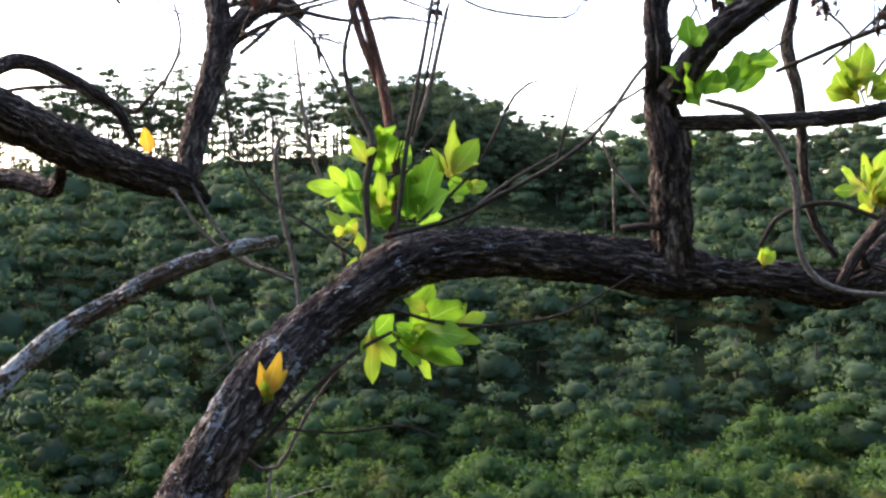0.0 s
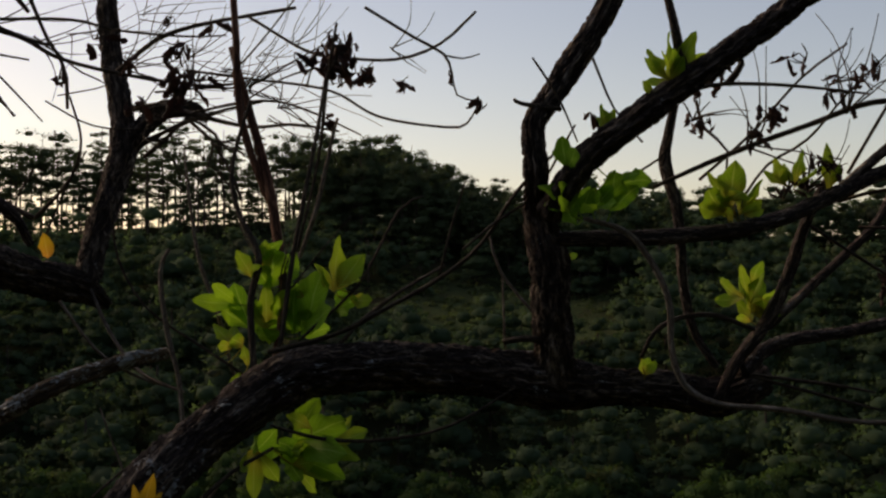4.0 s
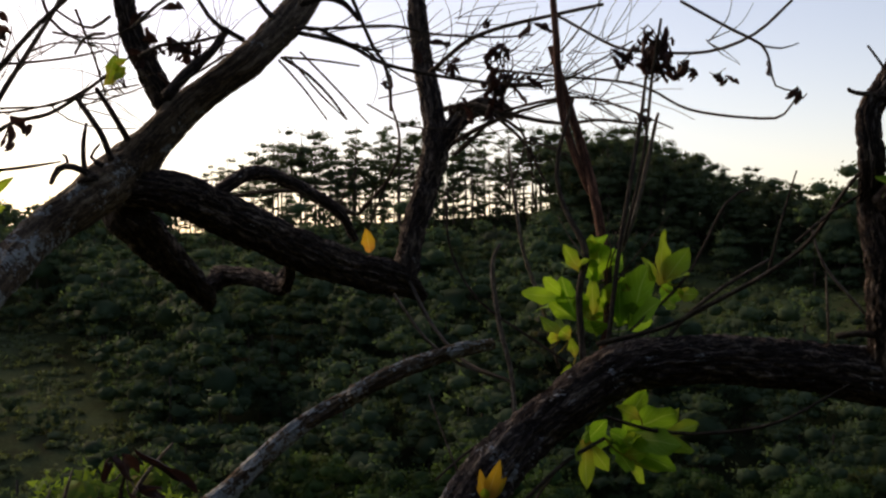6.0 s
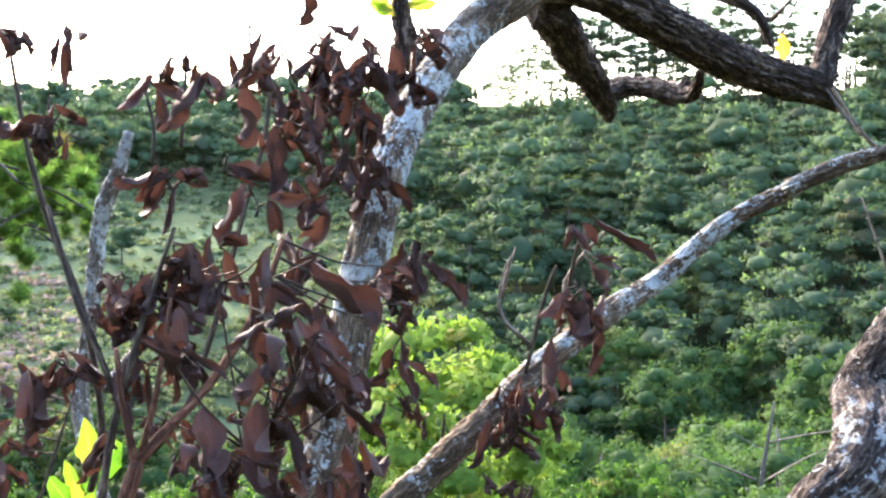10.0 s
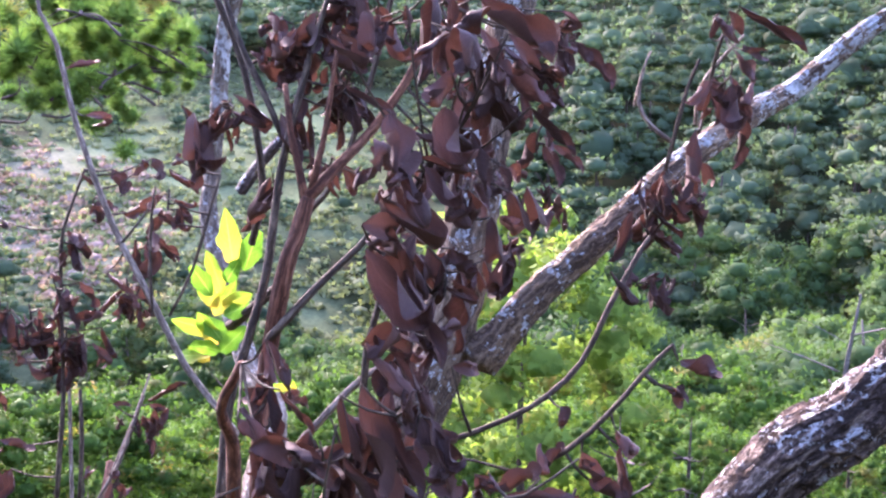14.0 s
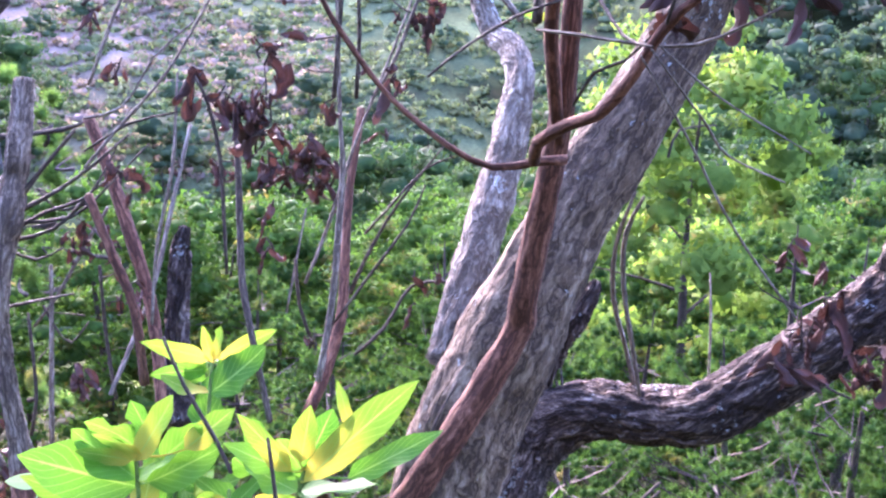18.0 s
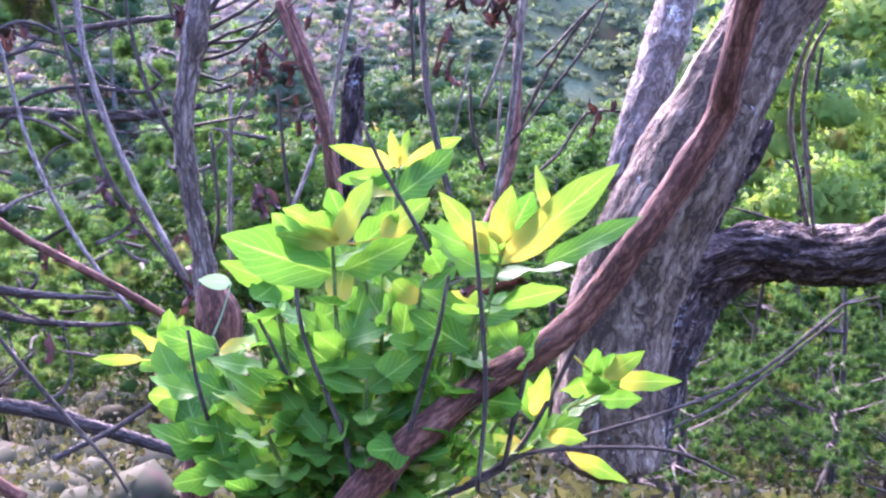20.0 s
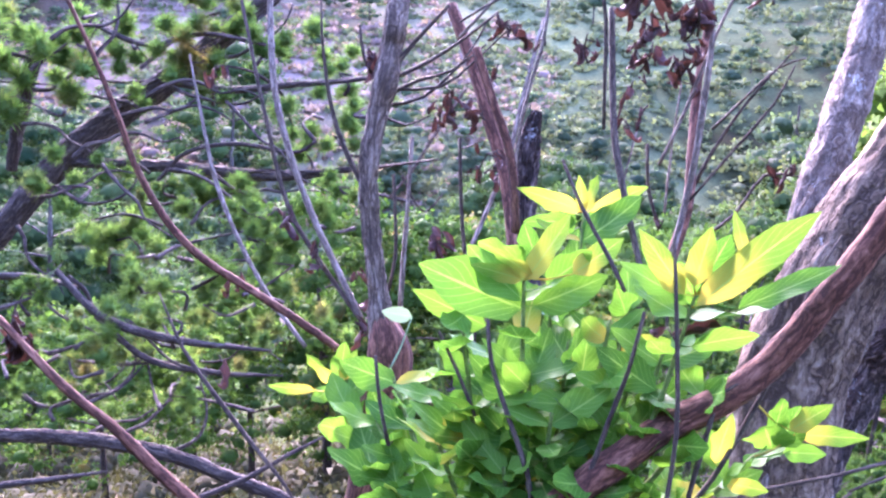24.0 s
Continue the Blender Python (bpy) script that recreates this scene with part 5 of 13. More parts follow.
limb(tree, "twig", BARK_TWIG, [(-0.656, 3.664, 2.917, 0.0098), (-0.553, 3.594, 2.919, 0.0108), (-0.455, 3.523, 2.885, 0.0082), (-0.276, 3.461, 2.839, 0.0057), (-0.137, 3.394, 2.837, 0.0045), (-0.005, 3.327, 2.810, 0.0027)])
limb(tree, "twig", BARK_TWIG, [(-0.488, 3.630, 2.891, 0.0054), (-0.400, 3.640, 2.836, 0.0054), (-0.374, 3.643, 2.729, 0.0030)])
limb(tree, "twig", BARK_TWIG, [(-0.488, 3.631, 2.882, 0.0060), (-0.559, 3.624, 2.811, 0.0073), (-0.613, 3.619, 2.764, 0.0073)])
limb(tree, "twig", BARK_TWIG, [(-0.449, 3.484, 2.880, 0.0046), (-0.305, 3.422, 2.902, 0.0045), (-0.184, 3.359, 2.899, 0.0039), (-0.068, 3.296, 2.855, 0.0033), (0.059, 3.233, 2.789, 0.0021)])
limb(tree, "twig", BARK_TWIG, [(-0.551, 3.473, 2.941, 0.0035), (-0.405, 3.412, 2.945, 0.0034), (-0.265, 3.351, 2.941, 0.0033), (-0.146, 3.287, 2.992, 0.0027), (-0.048, 3.221, 3.033, 0.0021)])
limb(tree, "twig", BARK_TWIG, [(-0.303, 3.398, 2.891, 0.0028), (-0.164, 3.310, 2.956, 0.0027), (-0.064, 3.220, 2.971, 0.0027)])
limb(tree, "twig", BARK_TWIG, [(-0.325, 3.295, 2.942, 0.0027), (-0.227, 3.303, 3.054, 0.0027), (-0.129, 3.312, 3.182, 0.0022)])
limb(tree, "twig", BARK_TWIG, [(-0.832, 3.345, 2.896, 0.0028), (-0.700, 3.359, 2.828, 0.0028), (-0.535, 3.375, 2.818, 0.0023)])
limb(tree, "twig", BARK_TWIG, [(-0.863, 3.340, 3.079, 0.0028), (-0.732, 3.354, 2.978, 0.0028), (-0.666, 3.361, 2.944, 0.0023), (-0.798, 3.348, 2.912, 0.0023)])
limb(tree, "stem", BARK_RED, [(-0.245, 2.899, 3.093, 0.0085), (-0.235, 2.876, 2.974, 0.0092), (-0.227, 2.853, 2.843, 0.0098), (-0.203, 2.831, 2.728, 0.0097), (-0.150, 2.812, 2.588, 0.0096)])
limb(tree, "twig", BARK_TWIG, [(-0.070, 2.671, 2.460, 0.0040), (-0.022, 2.674, 2.669, 0.0040), (-0.001, 2.674, 2.851, 0.0040), (0.020, 2.675, 2.981, 0.0035)])
limb(tree, "dry_stem", BARK_STRAW, [(-0.076, 2.821, 2.449, 0.0055), (-0.034, 2.824, 2.573, 0.0062), (0.009, 2.827, 2.765, 0.0041), (0.016, 2.827, 2.779, 0.0028)])
limb(tree, "twig", BARK_TWIG, [(-1.719, 2.671, 2.808, 0.0035), (-1.583, 2.705, 2.816, 0.0030), (-1.412, 2.748, 2.861, 0.0030), (-1.298, 2.777, 2.884, 0.0025)])
limb(tree, "twig", BARK_TWIG, [(-1.740, 2.666, 2.661, 0.0035), (-1.868, 2.634, 2.690, 0.0030), (-2.011, 2.597, 2.740, 0.0030), (-2.096, 2.575, 2.777, 0.0025)])
limb(tree, "twig", BARK_TWIG, [(-1.725, 2.670, 2.654, 0.0030), (-1.611, 2.699, 2.669, 0.0025), (-1.504, 2.726, 2.684, 0.0020)])
limb(tree, "twig", BARK_TWIG, [(-1.776, 2.656, 2.822, 0.0035), (-1.826, 2.643, 2.940, 0.0030), (-1.869, 2.631, 3.043, 0.0025)])
limb(tree, "twig", BARK_TWIG, [(-1.783, 2.654, 2.881, 0.0030), (-1.741, 2.664, 2.984, 0.0025), (-1.670, 2.681, 3.088, 0.0020)])
limb(tree, "twig", BARK_TWIG, [(-1.775, 2.658, 2.639, 0.0030), (-1.839, 2.641, 2.675, 0.0030), (-1.868, 2.633, 2.763, 0.0025), (-1.826, 2.644, 2.822, 0.0020)])
limb(tree, "branch", BARK_DARK, [(-1.287, 2.935, 2.847, 0.0308), (-1.340, 2.920, 2.955, 0.0293), (-1.385, 2.908, 3.062, 0.0262), (-1.401, 2.904, 3.170, 0.0231)])
limb(tree, "twig", BARK_TWIG, [(-1.499, 2.828, 3.097, 0.0041), (-1.454, 2.840, 2.975, 0.0036), (-1.424, 2.848, 2.869, 0.0031)])
limb(tree, "twig", BARK_TWIG, [(-1.557, 2.813, 3.036, 0.0036), (-1.425, 2.847, 3.021, 0.0036), (-1.307, 2.876, 3.083, 0.0031)])
limb(tree, "branch", BARK_DARK, [(-1.689, 2.709, 2.411, 0.0309), (-1.717, 2.693, 2.469, 0.0263), (-1.733, 2.676, 2.624, 0.0201), (-1.749, 2.656, 2.730, 0.0154), (-1.763, 2.634, 2.833, 0.0100), (-1.769, 2.617, 2.917, 0.0070), (-1.770, 2.608, 2.959, 0.0046)])
limb(tree, "twig", BARK_TWIG, [(-1.769, 2.611, 2.945, 0.0039), (-1.786, 2.605, 3.017, 0.0031), (-1.807, 2.599, 3.075, 0.0025), (-1.820, 2.599, 3.119, 0.0019)])
limb(tree, "twig", BARK_TWIG, [(-1.766, 2.613, 2.946, 0.0039), (-1.729, 2.563, 3.007, 0.0030), (-1.687, 2.512, 3.079, 0.0021)])
limb(tree, "twig", BARK_TWIG, [(-1.765, 2.615, 2.939, 0.0039), (-1.752, 2.655, 3.011, 0.0031), (-1.755, 2.686, 3.076, 0.0025), (-1.765, 2.711, 3.142, 0.0019)])
limb(tree, "twig", BARK_TWIG, [(-1.749, 2.656, 2.733, 0.0062), (-1.774, 2.602, 2.764, 0.0054), (-1.789, 2.549, 2.822, 0.0045), (-1.784, 2.503, 2.899, 0.0039), (-1.755, 2.469, 2.976, 0.0033), (-1.715, 2.441, 3.051, 0.0024)])
limb(tree, "twig", BARK_TWIG, [(-1.765, 2.624, 2.889, 0.0046), (-1.810, 2.632, 2.907, 0.0041), (-1.861, 2.636, 2.931, 0.0035), (-1.907, 2.642, 2.956, 0.0029)])
limb(tree, "twig", BARK_TWIG, [(-1.766, 2.618, 2.920, 0.0046), (-1.709, 2.679, 2.933, 0.0047), (-1.621, 2.754, 2.946, 0.0044), (-1.513, 2.832, 2.971, 0.0038), (-1.448, 2.886, 2.996, 0.0032)])
limb(tree, "twig", BARK_TWIG, [(-1.732, 2.660, 2.784, 0.0085), (-1.685, 2.652, 2.862, 0.0077), (-1.623, 2.655, 2.911, 0.0070), (-1.567, 2.652, 2.967, 0.0067), (-1.503, 2.650, 3.028, 0.0060), (-1.426, 2.651, 3.090, 0.0051), (-1.376, 2.640, 3.135, 0.0045)])
limb(tree, "twig", BARK_TWIG, [(-1.727, 2.668, 2.741, 0.0085), (-1.681, 2.718, 2.812, 0.0078), (-1.653, 2.754, 2.890, 0.0072), (-1.615, 2.790, 2.978, 0.0067), (-1.568, 2.825, 3.081, 0.0061), (-1.540, 2.852, 3.155, 0.0052)])
limb(tree, "twig", BARK_TWIG, [(-1.728, 2.674, 2.682, 0.0062), (-1.692, 2.708, 2.737, 0.0062), (-1.635, 2.752, 2.792, 0.0059), (-1.564, 2.804, 2.819, 0.0056), (-1.502, 2.846, 2.869, 0.0054), (-1.452, 2.879, 2.918, 0.0048), (-1.386, 2.915, 2.983, 0.0032)])
limb(tree, "twig", BARK_TWIG, [(-1.728, 2.658, 2.810, 0.0037), (-1.614, 2.683, 2.820, 0.0034), (-1.498, 2.704, 2.827, 0.0030), (-1.405, 2.706, 2.868, 0.0024)])
limb(tree, "twig", BARK_TWIG, [(-1.756, 2.658, 2.674, 0.0040), (-1.830, 2.641, 2.689, 0.0034), (-1.895, 2.628, 2.696, 0.0028)])
limb(tree, "twig", BARK_TWIG, [(-1.714, 2.684, 2.658, 0.0037), (-1.630, 2.775, 2.674, 0.0034), (-1.556, 2.856, 2.698, 0.0028)])
limb(tree, "twig", BARK_TWIG, [(-1.764, 2.625, 2.889, 0.0031), (-1.759, 2.653, 2.967, 0.0028), (-1.734, 2.693, 3.032, 0.0024), (-1.720, 2.725, 3.098, 0.0019)])
limb(tree, "twig", BARK_TWIG, [(-1.841, 2.596, 2.757, 0.0034), (-1.833, 2.594, 2.685, 0.0031), (-1.794, 2.609, 2.635, 0.0031), (-1.758, 2.617, 2.628, 0.0027), (-1.736, 2.613, 2.656, 0.0021)])
limb(tree, "twig", BARK_TWIG, [(-1.760, 2.630, 2.868, 0.0028), (-1.758, 2.560, 2.936, 0.0023), (-1.735, 2.505, 2.982, 0.0018)])
limb(tree, "twig", BARK_TWIG, [(-1.577, 2.717, 2.964, 0.0031), (-1.536, 2.762, 2.995, 0.0028), (-1.488, 2.813, 3.007, 0.0025), (-1.404, 2.881, 3.009, 0.0022)])
limb(tree, "twig", BARK_TWIG, [(-1.532, 2.706, 3.115, 0.0046), (-1.534, 2.757, 3.059, 0.0044), (-1.506, 2.816, 3.024, 0.0038), (-1.467, 2.875, 3.007, 0.0032)])
limb(tree, "twig", BARK_TWIG, [(-1.643, 2.690, 2.917, 0.0025), (-1.632, 2.714, 2.973, 0.0022), (-1.626, 2.733, 3.036, 0.0017)])
limb(tree, "twig", BARK_TWIG, [(-1.534, 2.760, 2.835, 0.0025), (-1.511, 2.813, 2.804, 0.0023), (-1.452, 2.880, 2.787, 0.0022), (-1.382, 2.947, 2.793, 0.0019)])
limb(tree, "twig", BARK_TWIG, [(-1.474, 2.786, 2.859, 0.0028), (-1.418, 2.840, 2.858, 0.0025), (-1.329, 2.899, 2.901, 0.0020)])
limb(tree, "stub", BARK_DARK, [(-1.419, 2.669, 2.841, 0.0059), (-1.395, 2.686, 2.800, 0.0074), (-1.366, 2.707, 2.744, 0.0082), (-1.348, 2.721, 2.687, 0.0089)])
limb(tree, "stub", BARK_DARK, [(-1.373, 2.687, 2.864, 0.0059), (-1.354, 2.731, 2.812, 0.0075), (-1.330, 2.778, 2.743, 0.0090)])
limb(tree, "stub", BARK_DARK, [(-1.399, 2.687, 2.778, 0.0037), (-1.409, 2.689, 2.728, 0.0059), (-1.408, 2.695, 2.664, 0.0074), (-1.389, 2.707, 2.628, 0.0089)])
limb(tree, "stub", BARK_DARK, [(-1.483, 2.663, 2.624, 0.0059), (-1.460, 2.660, 2.662, 0.0089), (-1.424, 2.666, 2.666, 0.0088), (-1.376, 2.679, 2.643, 0.0103)])
limb(tree, "stub", BARK_DARK, [(-1.428, 2.691, 2.602, 0.0059), (-1.406, 2.671, 2.633, 0.0081), (-1.361, 2.664, 2.639, 0.0102)])
limb(tree, "twig", BARK_TWIG, [(-1.445, 2.677, 2.670, 0.0044), (-1.440, 2.661, 2.690, 0.0037), (-1.442, 2.643, 2.696, 0.0022)])
limb(tree, "stub", BARK_DARK, [(-1.373, 2.705, 2.726, 0.0030), (-1.385, 2.682, 2.691, 0.0044), (-1.352, 2.677, 2.669, 0.0073)])
limb(tree, "twig", BARK_DARK, [(-1.217, 2.756, 2.847, 0.0163), (-1.173, 2.791, 2.913, 0.0150), (-1.119, 2.827, 2.976, 0.0121), (-1.090, 2.854, 3.036, 0.0091)])
limb(tree, "twig", BARK_TWIG, [(-1.271, 2.717, 2.945, 0.0059), (-1.235, 2.762, 2.980, 0.0052), (-1.171, 2.819, 2.996, 0.0045), (-1.097, 2.875, 3.026, 0.0037)])
limb(tree, "twig", BARK_TWIG, [(-1.282, 2.699, 3.014, 0.0052), (-1.241, 2.756, 3.082, 0.0045), (-1.201, 2.815, 3.130, 0.0040)])
limb(tree, "twig", BARK_TWIG, [(-1.329, 2.673, 3.040, 0.0044), (-1.356, 2.631, 3.004, 0.0044), (-1.378, 2.582, 3.009, 0.0035), (-1.398, 2.531, 3.028, 0.0029)])
limb(tree, "twig", BARK_TWIG, [(-1.345, 2.675, 2.998, 0.0044), (-1.367, 2.623, 2.982, 0.0044), (-1.378, 2.583, 2.933, 0.0035)])
limb(tree, "twig", BARK_TWIG, [(-1.195, 2.759, 2.876, 0.0044), (-1.135, 2.806, 2.925, 0.0042), (-1.087, 2.847, 2.968, 0.0036)])
limb(tree, "twig", BARK_DARK, [(-1.025, 2.798, 2.993, 0.0074), (-1.078, 2.731, 3.026, 0.0059), (-1.101, 2.667, 3.078, 0.0046)])
limb(tree, "twig", BARK_DARK, [(-0.953, 2.808, 3.051, 0.0074), (-0.964, 2.746, 3.074, 0.0058), (-0.973, 2.681, 3.110, 0.0043)])
limb(tree, "twig", BARK_DARK, [(-0.881, 2.821, 3.086, 0.0104), (-0.832, 2.864, 3.108, 0.0090), (-0.790, 2.910, 3.101, 0.0076), (-0.762, 2.959, 3.065, 0.0054)])
limb(tree, "twig", BARK_TWIG, [(-0.898, 2.830, 3.023, 0.0059), (-0.850, 2.876, 3.030, 0.0054), (-0.787, 2.932, 3.001, 0.0045), (-0.707, 2.987, 2.985, 0.0037)])
limb(tree, "twig", BARK_TWIG, [(-0.937, 2.833, 2.952, 0.0044), (-0.879, 2.873, 2.913, 0.0042), (-0.828, 2.912, 2.857, 0.0036), (-0.793, 2.945, 2.801, 0.0027)])
limb(tree, "twig", BARK_TWIG, [(-0.930, 2.835, 2.952, 0.0039), (-0.857, 2.906, 2.954, 0.0033), (-0.767, 2.981, 2.948, 0.0028)])
limb(tree, "twig", BARK_TWIG, [(-0.944, 2.832, 2.945, 0.0033), (-0.884, 2.834, 2.877, 0.0029), (-0.817, 2.837, 2.788, 0.0023)])
limb(tree, "dry_stem", BARK_STRAW, [(-0.636, 2.793, 2.345, 0.0042), (-0.561, 2.813, 2.234, 0.0042), (-0.480, 2.834, 2.171, 0.0042), (-0.357, 2.865, 2.123, 0.0035)])
limb(tree, "twig", BARK_TWIG, [(-0.856, 3.407, 2.499, 0.0029), (-0.799, 3.421, 2.645, 0.0029), (-0.741, 3.434, 2.764, 0.0023)])
limb(tree, "twig", BARK_TWIG, [(-0.887, 3.348, 2.497, 0.0034), (-0.912, 3.341, 2.607, 0.0029), (-0.863, 3.352, 2.708, 0.0023)])
limb(tree, "dry_stem", BARK_STRAW, [(-1.201, 2.499, 1.799, 0.0053), (-1.197, 2.499, 1.879, 0.0053), (-1.156, 2.509, 1.946, 0.0046), (-1.105, 2.522, 2.006, 0.0027)])
limb(tree, "dry_stem", BARK_STRAW, [(-1.308, 2.368, 1.845, 0.0045), (-1.296, 2.371, 1.909, 0.0045), (-1.279, 2.375, 1.967, 0.0019)])
limb(tree, "dry_stem", BARK_STRAW, [(-1.143, 2.101, 1.794, 0.0057), (-1.182, 2.087, 1.828, 0.0051), (-1.207, 2.084, 1.872, 0.0046), (-1.203, 2.100, 1.939, 0.0034), (-1.193, 2.111, 1.971, 0.0023)])
limb(tree, "twig", BARK_TWIG, [(-1.146, 2.085, 1.736, 0.0046), (-1.129, 2.101, 1.829, 0.0052), (-1.116, 2.114, 1.899, 0.0046), (-1.098, 2.128, 1.957, 0.0035)])
limb(tree, "dry_stem", BARK_STRAW, [(-1.572, 1.676, 0.988, 0.0036), (-1.604, 1.668, 0.874, 0.0050), (-1.610, 1.681, 0.756, 0.0056), (-1.595, 1.716, 0.645, 0.0052), (-1.584, 1.751, 0.540, 0.0058)])
limb(tree, "dry_stem", BARK_STRAW, [(-1.533, 1.634, 0.995, 0.0031), (-1.571, 1.642, 0.909, 0.0050), (-1.578, 1.660, 0.793, 0.0051), (-1.564, 1.686, 0.662, 0.0052), (-1.552, 1.713, 0.538, 0.0044)])
limb(tree, "dry_stem", BARK_STRAW, [(-1.473, 1.850, 0.791, 0.0019), (-1.454, 1.827, 0.688, 0.0029), (-1.438, 1.798, 0.574, 0.0029)])
limb(tree, "twig", BARK_TWIG, [(-1.467, 1.586, 1.093, 0.0030), (-1.478, 1.654, 1.130, 0.0026), (-1.441, 1.739, 1.128, 0.0018)])
limb(tree, "twig", BARK_TWIG, [(-0.638, 3.464, 3.008, 0.0023), (-0.593, 3.531, 2.997, 0.0019), (-0.552, 3.597, 2.975, 0.0016), (-0.501, 3.665, 2.965, 0.0011), (-0.450, 3.732, 2.950, 0.0010)])
limb(tree, "twig", BARK_TWIG, [(-0.636, 3.464, 3.008, 0.0023), (-0.556, 3.417, 3.010, 0.0019), (-0.477, 3.370, 3.014, 0.0015), (-0.399, 3.323, 3.007, 0.0010), (-0.325, 3.276, 2.993, 0.0009)])
limb(tree, "twig", BARK_TWIG, [(-0.640, 3.464, 3.020, 0.0023), (-0.606, 3.453, 3.072, 0.0019), (-0.590, 3.441, 3.129, 0.0015), (-0.597, 3.427, 3.187, 0.0010), (-0.619, 3.411, 3.238, 0.0009)])
limb(tree, "twig", BARK_TWIG, [(-0.626, 3.465, 3.003, 0.0023), (-0.576, 3.445, 3.029, 0.0019), (-0.519, 3.425, 3.038, 0.0015), (-0.462, 3.406, 3.049, 0.0010), (-0.406, 3.387, 3.046, 0.0009)])
limb(tree, "twig", BARK_TWIG, [(-0.638, 3.464, 3.008, 0.0023), (-0.599, 3.489, 3.042, 0.0019), (-0.563, 3.514, 3.082, 0.0015), (-0.537, 3.537, 3.131, 0.0011), (-0.520, 3.560, 3.187, 0.0010)])
limb(tree, "twig", BARK_TWIG, [(-0.626, 3.465, 3.003, 0.0023), (-0.546, 3.418, 2.976, 0.0019), (-0.470, 3.371, 2.946, 0.0015), (-0.392, 3.324, 2.927, 0.0010), (-0.316, 3.277, 2.915, 0.0009)])
limb(tree, "twig", BARK_TWIG, [(-0.643, 3.463, 3.005, 0.0023), (-0.594, 3.482, 3.067, 0.0019), (-0.538, 3.502, 3.122, 0.0015), (-0.485, 3.521, 3.183, 0.0011), (-0.439, 3.539, 3.250, 0.0009)])
limb(tree, "twig", BARK_TWIG, [(-0.590, 3.470, 2.883, 0.0023), (-0.507, 3.419, 2.846, 0.0019), (-0.422, 3.369, 2.846, 0.0015), (-0.341, 3.318, 2.858, 0.0010), (-0.263, 3.267, 2.870, 0.0009)])
limb(tree, "twig", BARK_TWIG, [(-0.583, 3.470, 2.898, 0.0023), (-0.525, 3.471, 2.872, 0.0019), (-0.477, 3.471, 2.830, 0.0015), (-0.430, 3.471, 2.786, 0.0010), (-0.384, 3.471, 2.743, 0.0009)])
limb(tree, "twig", BARK_TWIG, [(-0.583, 3.470, 2.890, 0.0023), (-0.513, 3.452, 2.921, 0.0019), (-0.447, 3.433, 2.956, 0.0015), (-0.379, 3.415, 2.992, 0.0010), (-0.323, 3.395, 3.037, 0.0009)])
limb(tree, "twig", BARK_TWIG, [(-0.585, 3.470, 2.900, 0.0023), (-0.550, 3.489, 2.962, 0.0019), (-0.500, 3.509, 3.010, 0.0015), (-0.451, 3.530, 3.059, 0.0011), (-0.400, 3.551, 3.110, 0.0009)])
limb(tree, "twig", BARK_TWIG, [(-0.588, 3.470, 2.886, 0.0023), (-0.511, 3.472, 2.885, 0.0019), (-0.434, 3.474, 2.875, 0.0015), (-0.357, 3.476, 2.882, 0.0010), (-0.287, 3.478, 2.915, 0.0009)])
limb(tree, "twig", BARK_TWIG, [(-0.588, 3.470, 2.895, 0.0023), (-0.534, 3.484, 2.914, 0.0019), (-0.477, 3.498, 2.924, 0.0015), (-0.418, 3.512, 2.926, 0.0011), (-0.361, 3.527, 2.932, 0.0009)])
limb(tree, "twig", BARK_TWIG, [(-0.592, 3.469, 2.885, 0.0023), (-0.532, 3.454, 2.898, 0.0019), (-0.472, 3.439, 2.904, 0.0015), (-0.412, 3.424, 2.905, 0.0010), (-0.355, 3.409, 2.888, 0.0009)])
limb(tree, "twig", BARK_TWIG, [(-0.428, 3.385, 2.965, 0.0023), (-0.424, 3.388, 3.017, 0.0019), (-0.428, 3.391, 3.067, 0.0015), (-0.424, 3.395, 3.120, 0.0010), (-0.409, 3.400, 3.169, 0.0009)])
limb(tree, "twig", BARK_TWIG, [(-0.428, 3.385, 2.965, 0.0023), (-0.360, 3.365, 2.960, 0.0018), (-0.294, 3.346, 2.952, 0.0014), (-0.227, 3.326, 2.946, 0.0010), (-0.164, 3.307, 2.928, 0.0009)])
limb(tree, "twig", BARK_TWIG, [(-0.438, 3.384, 2.960, 0.0023), (-0.434, 3.431, 3.011, 0.0019), (-0.436, 3.478, 3.065, 0.0015), (-0.430, 3.526, 3.117, 0.0011), (-0.412, 3.575, 3.164, 0.0010)])
limb(tree, "twig", BARK_TWIG, [(-0.426, 3.385, 2.950, 0.0023), (-0.438, 3.363, 2.995, 0.0019), (-0.451, 3.342, 3.039, 0.0015), (-0.461, 3.320, 3.085, 0.0010), (-0.465, 3.300, 3.130, 0.0009)])
limb(tree, "twig", BARK_TWIG, [(-0.433, 3.384, 2.963, 0.0023), (-0.404, 3.437, 2.969, 0.0019), (-0.375, 3.490, 2.988, 0.0015), (-0.350, 3.543, 3.017, 0.0011), (-0.332, 3.594, 3.055, 0.0010)])
limb(tree, "twig", BARK_TWIG, [(-0.431, 3.384, 2.965, 0.0023), (-0.405, 3.367, 2.988, 0.0019), (-0.379, 3.349, 3.007, 0.0015), (-0.351, 3.332, 3.023, 0.0010), (-0.324, 3.315, 3.042, 0.0009)])
